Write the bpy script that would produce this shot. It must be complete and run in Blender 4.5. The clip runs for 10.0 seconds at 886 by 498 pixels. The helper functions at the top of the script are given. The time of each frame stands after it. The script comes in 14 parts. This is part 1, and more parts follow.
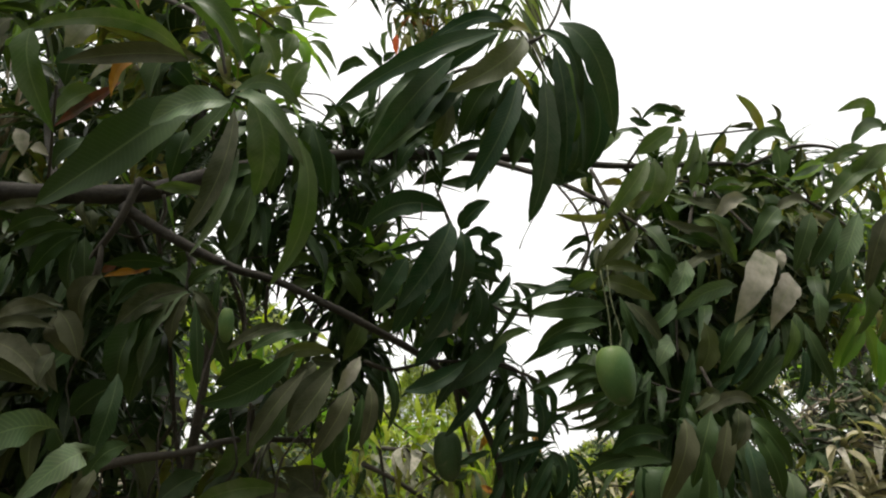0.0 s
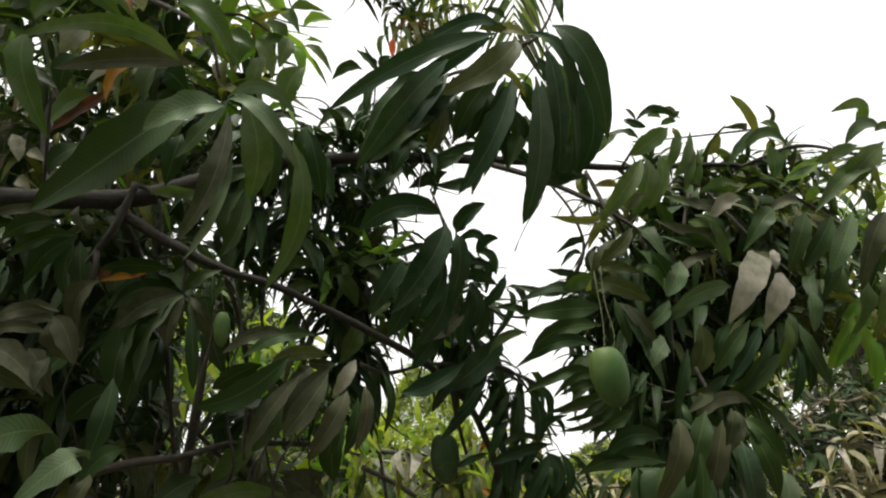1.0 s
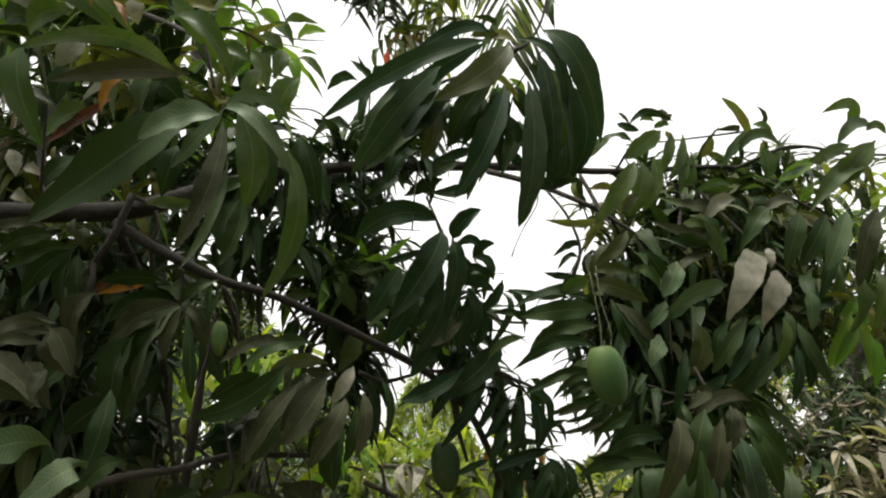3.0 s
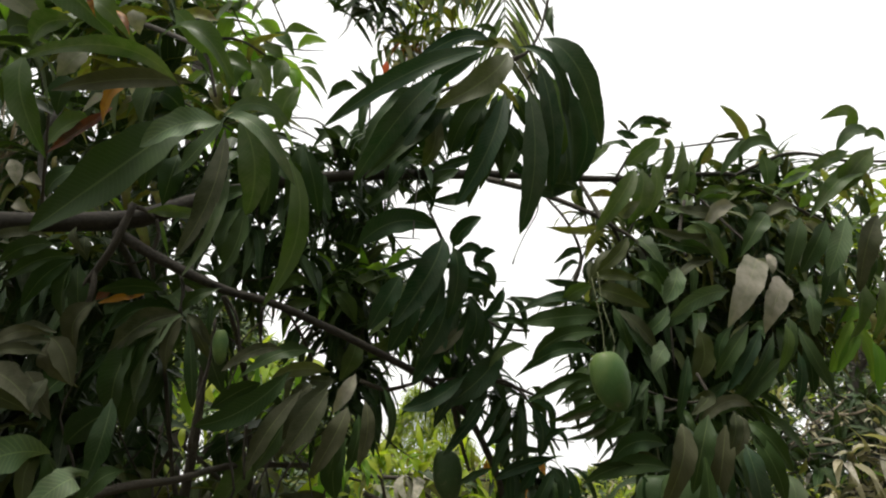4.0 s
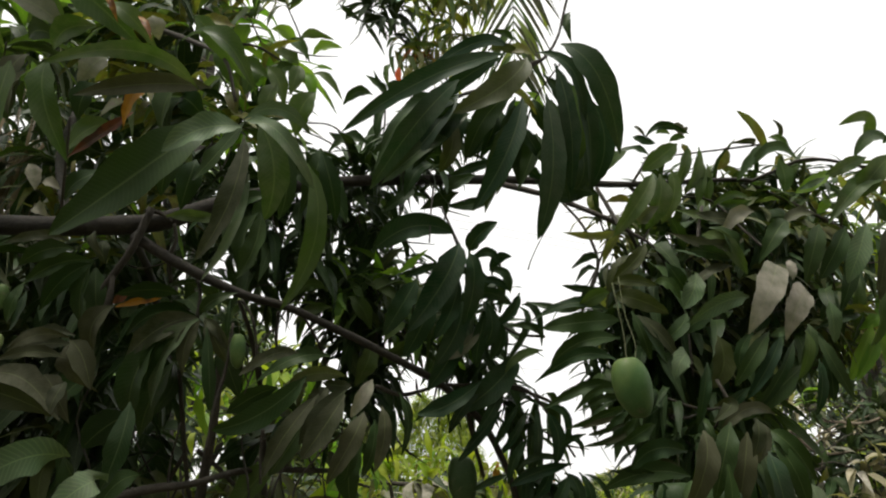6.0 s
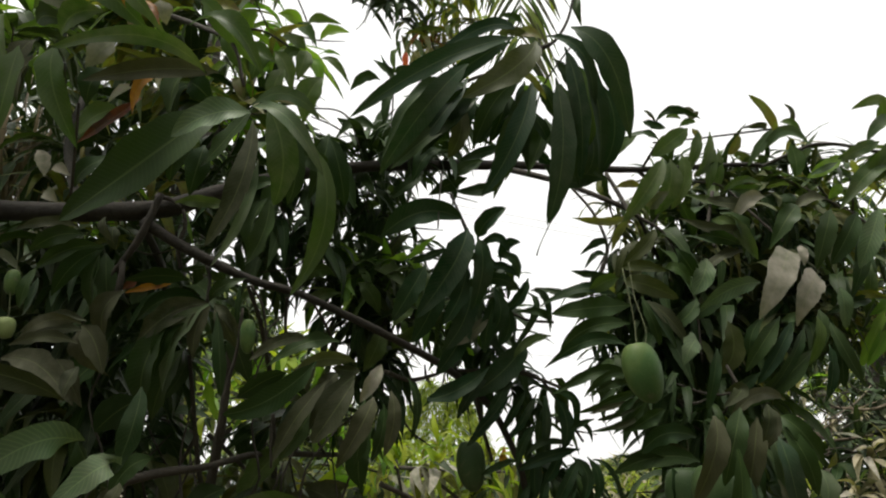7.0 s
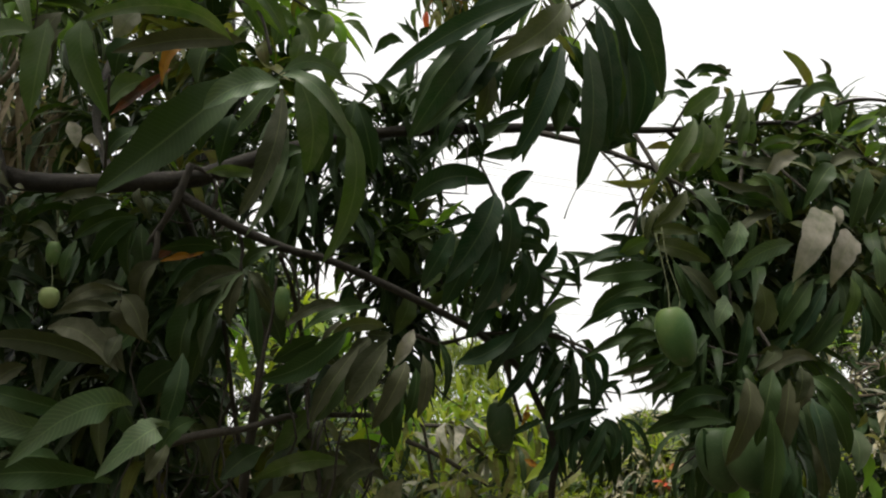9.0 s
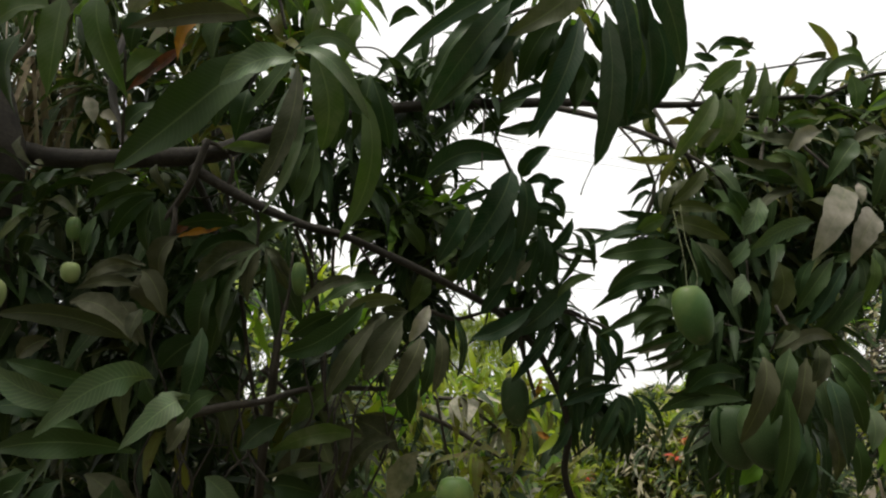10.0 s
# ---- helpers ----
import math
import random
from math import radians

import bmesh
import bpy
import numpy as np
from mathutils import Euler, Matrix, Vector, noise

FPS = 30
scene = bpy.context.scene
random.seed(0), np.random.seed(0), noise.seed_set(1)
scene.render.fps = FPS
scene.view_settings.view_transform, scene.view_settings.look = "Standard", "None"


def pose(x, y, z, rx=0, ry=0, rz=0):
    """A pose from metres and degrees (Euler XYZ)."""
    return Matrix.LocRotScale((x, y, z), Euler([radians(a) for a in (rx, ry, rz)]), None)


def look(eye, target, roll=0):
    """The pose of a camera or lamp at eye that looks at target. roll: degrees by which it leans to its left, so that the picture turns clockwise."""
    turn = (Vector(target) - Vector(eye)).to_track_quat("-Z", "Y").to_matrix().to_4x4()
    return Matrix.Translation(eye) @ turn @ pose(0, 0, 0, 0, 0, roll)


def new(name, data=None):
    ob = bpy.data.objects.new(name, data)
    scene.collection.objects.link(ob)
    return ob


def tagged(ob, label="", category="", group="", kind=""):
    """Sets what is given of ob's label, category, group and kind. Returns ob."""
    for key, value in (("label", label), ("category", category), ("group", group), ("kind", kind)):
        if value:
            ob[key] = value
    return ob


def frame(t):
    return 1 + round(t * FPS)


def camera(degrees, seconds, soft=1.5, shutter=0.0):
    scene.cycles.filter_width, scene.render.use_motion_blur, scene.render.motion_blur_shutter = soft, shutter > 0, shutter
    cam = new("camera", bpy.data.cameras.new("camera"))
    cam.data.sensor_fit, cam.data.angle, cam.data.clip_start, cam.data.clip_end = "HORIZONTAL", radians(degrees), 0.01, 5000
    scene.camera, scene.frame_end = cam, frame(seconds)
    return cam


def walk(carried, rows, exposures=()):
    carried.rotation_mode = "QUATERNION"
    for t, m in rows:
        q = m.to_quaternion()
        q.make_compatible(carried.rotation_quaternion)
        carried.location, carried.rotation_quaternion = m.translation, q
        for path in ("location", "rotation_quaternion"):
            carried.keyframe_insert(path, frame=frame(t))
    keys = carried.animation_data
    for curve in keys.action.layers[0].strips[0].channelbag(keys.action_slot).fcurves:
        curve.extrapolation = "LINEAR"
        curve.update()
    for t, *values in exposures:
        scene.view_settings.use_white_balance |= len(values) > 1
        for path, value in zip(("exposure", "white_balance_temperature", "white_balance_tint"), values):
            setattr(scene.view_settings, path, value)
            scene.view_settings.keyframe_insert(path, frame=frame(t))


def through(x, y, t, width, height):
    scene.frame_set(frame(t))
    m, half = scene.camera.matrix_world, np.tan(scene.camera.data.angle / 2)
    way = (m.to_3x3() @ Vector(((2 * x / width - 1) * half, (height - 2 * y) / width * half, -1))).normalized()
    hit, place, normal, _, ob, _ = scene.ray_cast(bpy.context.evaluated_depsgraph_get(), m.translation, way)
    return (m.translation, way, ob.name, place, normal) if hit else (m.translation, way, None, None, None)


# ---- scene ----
cam = camera(70.0, 10.0, soft=2.1)
EXPOSURE = 0.45
walk(cam, (
    (0, pose(0.0000, 0.0000, 1.6000, 108.000, -0.000, 0.000)),
    (0.5, pose(0.0057, -0.0002, 1.6003, 108.144, 0.111, 0.091)),
    (1, pose(0.0110, -0.0019, 1.5980, 108.280, 0.369, 0.133)),
    (1.5, pose(0.0143, -0.0041, 1.5935, 108.412, 0.801, 0.174)),
    (2, pose(0.0161, -0.0052, 1.5928, 108.623, 0.954, 0.196)),
    (2.5, pose(0.0177, -0.0012, 1.5861, 109.072, 1.188, 0.342)),
    (4, pose(0.0110, 0.0037, 1.5728, 110.537, 1.692, 0.380)),
    (4.5, pose(0.0053, 0.0042, 1.5743, 111.004, 1.783, 0.377)),
    (5, pose(-0.0002, 0.0035, 1.5722, 111.495, 1.792, 0.554)),
    (5.5, pose(-0.0071, 0.0040, 1.5720, 111.383, 1.504, 0.686)),
    (7, pose(-0.0182, 0.0075, 1.5707, 109.884, 1.152, 1.362)),
    (7.5, pose(-0.0237, 0.0065, 1.5744, 108.914, 1.153, 1.843)),
    (8, pose(-0.0293, 0.0051, 1.5773, 107.968, 1.262, 2.360)),
    (8.5, pose(-0.0339, 0.0004, 1.5774, 107.208, 1.291, 2.801)),
    (9, pose(-0.0397, -0.0046, 1.5810, 106.281, 1.408, 3.251)),
    (9.5, pose(-0.0434, -0.0068, 1.5859, 105.176, 1.164, 3.786)),
    (10, pose(-0.0445, -0.0067, 1.5868, 103.920, 0.908, 4.353)),
), exposures=((0.0, EXPOSURE), (2.5, EXPOSURE), (5.0, EXPOSURE - 0.16), (7.5, EXPOSURE - 0.27), (10.0, EXPOSURE - 0.28)))


# ---- sky and light: a bright, hazy overcast day ----
world = bpy.data.worlds.new("world")
scene.world = world
world.use_nodes = True
wn, wl = world.node_tree.nodes, world.node_tree.links
sky = wn.new("ShaderNodeTexSky")
sky.sky_type, sky.sun_disc = "NISHITA", False
sky.sun_elevation, sky.sun_rotation = radians(77), radians(225)
sky.air_density, sky.dust_density, sky.ozone_density = 1.0, 6.0, 1.0
haze = wn.new("ShaderNodeHueSaturation")
haze.inputs["Saturation"].default_value = 0.12
back = wn["Background"]
back.inputs["Strength"].default_value = 0.13
cloud = wn.new("ShaderNodeMix")  # an even layer of thin cloud over the clear sky
cloud.data_type = "RGBA"
cloud.inputs[0].default_value = 0.7
cloud.inputs[7].default_value = (10.0, 9.88, 9.6, 1)
wl.new(sky.outputs[0], haze.inputs["Color"])
wl.new(haze.outputs[0], cloud.inputs[6])
wl.new(cloud.outputs[2], back.inputs["Color"])

sun = new("sun", bpy.data.lights.new("sun", "SUN"))
sun.data.energy, sun.data.angle, sun.data.color = 2.3, radians(20), (1.0, 0.95, 0.86)
sun.matrix_world = look((-1.0, 0.5, 8.0), (0, 1.5, 1.5))


# ---- materials ----
def math_node(tree, op, a, b=None, c=None):
    n = tree.nodes.new("ShaderNodeMath")
    n.operation = op
    for i, x in enumerate((a, b, c)):
        if x is None:
            continue
        if isinstance(x, (int, float)):
            n.inputs[i].default_value = x
        else:
            tree.links.new(x, n.inputs[i])
    return n.outputs[0]


def mix_colour(tree, fac, a, b, mode="MIX"):
    n = tree.nodes.new("ShaderNodeMix")
    n.data_type, n.blend_type, n.clamp_factor = "RGBA", mode, True
    for s, x in ((n.inputs[0], fac), (n.inputs[6], a), (n.inputs[7], b)):
        if isinstance(x, (int, float)):
            s.default_value = x
        elif isinstance(x, tuple):
            s.default_value = (*x, 1)
        else:
            tree.links.new(x, s)
    return n.outputs[2]


def noise_node(tree, vector, scale, detail=3.0, rough=0.55):
    n = tree.nodes.new("ShaderNodeTexNoise")
    n.inputs["Scale"].default_value = scale
    n.inputs["Detail"].default_value = detail
    n.inputs["Roughness"].default_value = rough
    if vector is not None:
        tree.links.new(vector, n.inputs["Vector"])
    return n.outputs[0]


def ramp(tree, fac, lo, hi):
    n = tree.nodes.new("ShaderNodeMapRange")
    n.inputs[1].default_value, n.inputs[2].default_value = lo, hi
    tree.links.new(fac, n.inputs[0])
    return n.outputs[0]


def blank(name):
    m = bpy.data.materials.new(name)
    m.use_nodes = True
    return m, m.node_tree, m.node_tree.nodes["Principled BSDF"]


def leaf_material(name, low, high, dust=(0.27, 0.255, 0.19), dusty=0.25, through=0.25, rough=0.42, vein=1.35, blotch=None, side=0.16, gloss=0.15):
    """A leaf: midrib and side veins from its own coordinates, a tint of its own, dust in patches, light through the blade."""
    m, t, bsdf = blank(name)
    info, geo, uv = t.nodes.new("ShaderNodeObjectInfo"), t.nodes.new("ShaderNodeNewGeometry"), t.nodes.new("ShaderNodeUVMap")
    chance = math_node(t, "FRACT", math_node(t, "ADD", info.outputs["Random"], geo.outputs["Random Per Island"]))
    other = math_node(t, "FRACT", math_node(t, "MULTIPLY", chance, 7.31))
    sep = t.nodes.new("ShaderNodeSeparateXYZ")
    t.links.new(uv.outputs[0], sep.inputs[0])
    along, across = sep.outputs[0], math_node(t, "ABSOLUTE", math_node(t, "SUBTRACT", sep.outputs[1], 0.5))
    pos = geo.outputs["Position"]
    grain = noise_node(t, pos, 55.0, 4.0)
    patch = noise_node(t, pos, 14.0, 3.0)
    base = mix_colour(t, chance, low, high)
    base = mix_colour(t, math_node(t, "MULTIPLY", ramp(t, patch, 0.35, 0.7), 0.45), base, mix_colour(t, 1.0, base, (0.55, 0.62, 0.5), "MULTIPLY"))
    if blotch:
        base = mix_colour(t, math_node(t, "MULTIPLY", ramp(t, noise_node(t, pos, 26.0, 2.0), 0.48, 0.6), 0.85), base, blotch)
    # side veins slant from the midrib to the edge
    slant = math_node(t, "SUBTRACT", along, math_node(t, "MULTIPLY", across, 0.28))
    wave = math_node(t, "SINE", math_node(t, "MULTIPLY", slant, 120.0))
    lines = math_node(t, "MULTIPLY", ramp(t, wave, 0.2, 1.0), side)
    rib = ramp(t, across, 0.035, 0.012)
    mark = math_node(t, "MAXIMUM", lines, rib)
    base = mix_colour(t, math_node(t, "MULTIPLY", mark, 0.75), base, mix_colour(t, 0.35, mix_colour(t, 1.0, base, (vein, vein, vein * 0.9), "MULTIPLY"), (0.2, 0.24, 0.1)))
    amount = math_node(t, "MULTIPLY", ramp(t, math_node(t, "ADD", math_node(t, "MULTIPLY", grain, 0.45), math_node(t, "MULTIPLY", patch, 0.7)), 0.42, 0.75), dusty)
    amount = math_node(t, "MULTIPLY", amount, math_node(t, "ADD", math_node(t, "MULTIPLY", other, 1.3), 0.35))
    base = mix_colour(t, amount, base, dust)
    t.links.new(base, bsdf.inputs["Base Color"])
    t.links.new(math_node(t, "ADD", math_node(t, "MULTIPLY", grain, 0.25), rough - 0.12 + 0.15 * min(dusty, 1)), bsdf.inputs["Roughness"])
    bsdf.inputs["Specular IOR Level"].default_value = gloss
    bump = t.nodes.new("ShaderNodeBump")
    bump.inputs["Strength"].default_value, bump.inputs["Distance"].default_value = 0.3, 0.001
    t.links.new(math_node(t, "SUBTRACT", math_node(t, "MULTIPLY", grain, 0.4), mark), bump.inputs["Height"])
    t.links.new(bump.outputs[0], bsdf.inputs["Normal"])
    glow = t.nodes.new("ShaderNodeBsdfTranslucent")
    t.links.new(mix_colour(t, 1.0, base, (1.5, 1.7, 0.6), "MULTIPLY"), glow.inputs["Color"])
    mix = t.nodes.new("ShaderNodeMixShader")
    mix.inputs[0].default_value = through
    t.links.new(bsdf.outputs[0], mix.inputs[1])
    t.links.new(glow.outputs[0], mix.inputs[2])
    t.links.new(mix.outputs[0], t.nodes["Material Output"].inputs[0])
    return m


LEAF = {
    "d": leaf_material("leaf_dark_green", (0.016, 0.042, 0.011), (0.036, 0.068, 0.017), dusty=0.06, through=0.1, rough=0.46, gloss=0.14),
    "e": leaf_material("leaf_blue_green", (0.013, 0.04, 0.016), (0.027, 0.063, 0.022), dusty=0.1, through=0.1, rough=0.46, gloss=0.13),
    "k": leaf_material("leaf_olive", (0.045, 0.06, 0.016), (0.07, 0.085, 0.022), dusty=0.15, through=0.15),
    "g": leaf_material("leaf_green", (0.042, 0.084, 0.018), (0.07, 0.115, 0.026), dusty=0.2, through=0.24),
    "v": leaf_material("leaf_veined_grey_green", (0.082, 0.142, 0.062), (0.1, 0.158, 0.075), dusty=0.25, through=0.06, vein=1.9, side=0.5),
    # young leaves; also backlit ones, the light through them put into the colour
    "b": leaf_material("leaf_young_backlit_green", (0.11, 0.23, 0.03), (0.17, 0.27, 0.04), dusty=0.08, through=0.42),
    "u": leaf_material("leaf_dusty_brown", (0.03, 0.041, 0.016), (0.058, 0.061, 0.028), dusty=0.22, through=0.1, rough=0.6),
    "p": leaf_material("leaf_dust_coated", (0.12, 0.14, 0.085), (0.17, 0.17, 0.115), dust=(0.41, 0.37, 0.31), dusty=0.85, through=0.12, rough=0.62),
    "y": leaf_material("leaf_yellowing", (0.11, 0.125, 0.025), (0.17, 0.17, 0.03), dusty=0.2, through=0.35, blotch=(0.1, 0.08, 0.02)),
    "o": leaf_material("leaf_withered_orange", (0.3, 0.125, 0.014), (0.38, 0.17, 0.02), dusty=0.1, through=0.25, blotch=(0.1, 0.025, 0.012)),
    "m": leaf_material("leaf_withered_maroon", (0.12, 0.03, 0.015), (0.16, 0.05, 0.02), dusty=0.1, through=0.15, blotch=(0.03, 0.012, 0.01)),
    "r": leaf_material("leaf_red", (0.5, 0.05, 0.03), (0.55, 0.09, 0.04), dusty=0.1, through=0.3),
    "s": leaf_material("leaf_dry_straw", (0.24, 0.22, 0.13), (0.42, 0.38, 0.25), dust=(0.5, 0.44, 0.33), dusty=0.6, through=0.2, rough=0.65),
    "w": leaf_material("leaf_dead_brown", (0.12, 0.085, 0.05), (0.24, 0.185, 0.12), dust=(0.34, 0.28, 0.2), dusty=0.4, through=0.1, rough=0.7),
    "f": leaf_material("leaf_far_green", (0.09, 0.15, 0.03), (0.22, 0.25, 0.06), dusty=0.25, through=0.35),
    # lime leaf made paler and yellower: sunlight is put into its colour
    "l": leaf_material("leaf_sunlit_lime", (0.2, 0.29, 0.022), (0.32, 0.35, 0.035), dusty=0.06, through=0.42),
    # dark leaf for inner and rear foliage; the shade there is in its colour
    "n": leaf_material("leaf_shade_dark", (0.013, 0.031, 0.01), (0.036, 0.066, 0.02), dusty=0.1, through=0.12),
}


def bark_material(name, dark, pale, scale=40.0):
    m, t, bsdf = blank(name)
    pos = t.nodes.new("ShaderNodeNewGeometry").outputs["Position"]
    fine, wide = noise_node(t, pos, scale * 3, 6.0, 0.65), noise_node(t, pos, scale * 0.4, 4.0)
    base = mix_colour(t, ramp(t, fine, 0.3, 0.7), dark, pale)
    base = mix_colour(t, math_node(t, "MULTIPLY", ramp(t, wide, 0.45, 0.7), 0.6), base, tuple(0.5 * a for a in dark))
    t.links.new(base, bsdf.inputs["Base Color"])
    bsdf.inputs["Roughness"].default_value = 0.85
    bump = t.nodes.new("ShaderNodeBump")
    bump.inputs["Strength"].default_value, bump.inputs["Distance"].default_value = 0.8, 0.004
    t.links.new(fine, bump.inputs["Height"])
    t.links.new(bump.outputs[0], bsdf.inputs["Normal"])
    return m


BARK = bark_material("bark", (0.02, 0.017, 0.012), (0.052, 0.044, 0.032))
TWIG = bark_material("twig_bark", (0.034, 0.029, 0.02), (0.075, 0.064, 0.046), 80.0)
STALK = bark_material("fruit_stalk", (0.075, 0.085, 0.035), (0.12, 0.135, 0.055), 90.0)
STRAW = bark_material("dry_stem", (0.13, 0.105, 0.07), (0.28, 0.23, 0.165), 70.0)


def mango_material(name, skin, blush):
    m, t, bsdf = blank(name)
    geo = t.nodes.new("ShaderNodeNewGeometry")
    pos = geo.outputs["Position"]
    spots = t.nodes.new("ShaderNodeTexVoronoi")
    spots.inputs["Scale"].default_value = 420.0
    t.links.new(pos, spots.inputs["Vector"])
    base = mix_colour(t, ramp(t, noise_node(t, pos, 13.0, 3.0), 0.38, 0.64), skin, blush)
    base = mix_colour(t, math_node(t, "MULTIPLY", ramp(t, spots.outputs["Distance"], 0.22, 0.08), 0.35), base, (0.34, 0.38, 0.22))
    base = mix_colour(t, math_node(t, "MULTIPLY", ramp(t, noise_node(t, pos, 70.0, 5.0), 0.62, 0.75), 0.5), base, (0.16, 0.14, 0.08))
    t.links.new(base, bsdf.inputs["Base Color"])
    bsdf.inputs["Roughness"].default_value = 0.52
    bsdf.inputs["Specular IOR Level"].default_value = 0.25
    bump = t.nodes.new("ShaderNodeBump")
    bump.inputs["Strength"].default_value, bump.inputs["Distance"].default_value = 0.12, 0.001
    t.links.new(spots.outputs["Distance"], bump.inputs["Height"])
    t.links.new(bump.outputs[0], bsdf.inputs["Normal"])
    return m


# Deeper green for mangoes under leaves: their shade is put into the colour.
SKIN_SHADED = mango_material("mango_skin_shaded_green", (0.034, 0.066, 0.02), (0.052, 0.085, 0.028))
SKIN_PALE = mango_material("mango_skin_pale_green", (0.05, 0.105, 0.026), (0.115, 0.158, 0.036))
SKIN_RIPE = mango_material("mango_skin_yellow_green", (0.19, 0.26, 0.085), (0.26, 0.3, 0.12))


def ground_material():
    m, t, bsdf = blank("soil_and_grass")
    pos = t.nodes.new("ShaderNodeNewGeometry").outputs["Position"]
    base = mix_colour(t, ramp(t, noise_node(t, pos, 0.7, 5.0), 0.4, 0.6), (0.1, 0.075, 0.048), (0.05, 0.065, 0.022))
    base = mix_colour(t, math_node(t, "MULTIPLY", noise_node(t, pos, 25.0, 6.0), 0.7), base, (0.14, 0.11, 0.075))
    t.links.new(base, bsdf.inputs["Base Color"])
    bsdf.inputs["Roughness"].default_value = 0.95
    bump = t.nodes.new("ShaderNodeBump")
    bump.inputs["Distance"].default_value = 0.03
    t.links.new(noise_node(t, pos, 30.0, 6.0), bump.inputs["Height"])
    t.links.new(bump.outputs[0], bsdf.inputs["Normal"])
    return m


def plain(name, colour, rough=0.6):
    m, t, bsdf = blank(name)
    pos = t.nodes.new("ShaderNodeNewGeometry").outputs["Position"]
    t.links.new(mix_colour(t, noise_node(t, pos, 30.0), colour, tuple(0.8 * c for c in colour)), bsdf.inputs["Base Color"])
    bsdf.inputs["Roughness"].default_value = rough
    return m


# ---- builders ----
def thing(name, x, y, z, label, category, group="", kind=""):
    ob = new(name)
    ob.location = (x, y, z)
    return tagged(ob, label, category, group, kind)


def under(ob, parent):
    """Make ob a part of parent, staying where it is in the world."""
    ob.parent = parent
    up = Matrix.Identity(4)
    p = parent
    while p:
        up = p.matrix_basis @ up if p.parent is None else p.matrix_parent_inverse @ p.matrix_basis @ up
        p = p.parent
    ob.matrix_parent_inverse = up.inverted()
    return ob


def mesh_of(name, verts, faces, material, uvs=None, smooth=True):
    me = bpy.data.meshes.new(name)
    me.from_pydata(verts, [], faces)
    me.materials.append(material)
    if uvs is not None:
        layer = me.uv_layers.new(name="UVMap")
        loops = np.zeros(len(me.loops), dtype=np.int32)
        me.loops.foreach_get("vertex_index", loops)
        layer.data.foreach_set("uv", np.asarray(uvs, dtype=np.float32)[loops].ravel())
    if smooth:
        me.polygons.foreach_set("use_smooth", [True] * len(me.polygons))
    me.update()
    return me


def smooth_line(points, steps):
    """A Catmull-Rom line through points (x, y, z, radius)."""
    p = [np.array(q, dtype=float) for q in points]
    p = [2 * p[0] - p[1], *p, 2 * p[-1] - p[-2]]
    out = []
    for i in range(1, len(p) - 2):
        for k in range(steps):
            u = k / steps
            a, b, c, d = p[i - 1:i + 3]
            out.append(0.5 * (2 * b + (c - a) * u + (2 * a - 5 * b + 4 * c - d) * u * u + (3 * b - a - 3 * c + d) * u ** 3))
    out.append(p[-2])
    return out


def tube(points, sides=8, steps=6, rough=0.12):
    """Vertices and faces of a knobbly tapering tube along points (x, y, z, radius)."""
    line = smooth_line(points, steps)
    verts, faces = [], []
    ref = Vector((0.13, 0.31, 0.94)).normalized()
    for i, q in enumerate(line):
        a, b = Vector(line[max(i - 1, 0)][:3]), Vector(line[min(i + 1, len(line) - 1)][:3])
        way = (b - a).normalized()
        side = way.cross(ref)
        if side.length < 0.05:
            side = way.cross(Vector((1, 0, 0)))
        side.normalize()
        top = side.cross(way)
        c = Vector(q[:3])
        for k in range(sides):
            g = 2 * math.pi * k / sides
            r = abs(q[3]) * (1 + rough * noise.noise(c * 23 + Vector((math.cos(g), math.sin(g), 0)) * 1.3))
            verts.append(c + (side * math.cos(g) + top * math.sin(g)) * r)
    n = len(line)
    for i in range(n - 1):
        for k in range(sides):
            faces.append((i * sides + k, i * sides + (k + 1) % sides, (i + 1) * sides + (k + 1) % sides, (i + 1) * sides + k))
    faces.append(tuple(range(sides))[::-1])
    faces.append(tuple((n - 1) * sides + k for k in range(sides)))
    return verts, faces


def limb(name, parent, points, material=BARK, sides=8, steps=6, label="", rough=0.12):
    v, f = tube(points, sides, steps, rough)
    return tagged(under(new(name, mesh_of(name, v, f, material)), parent), label)


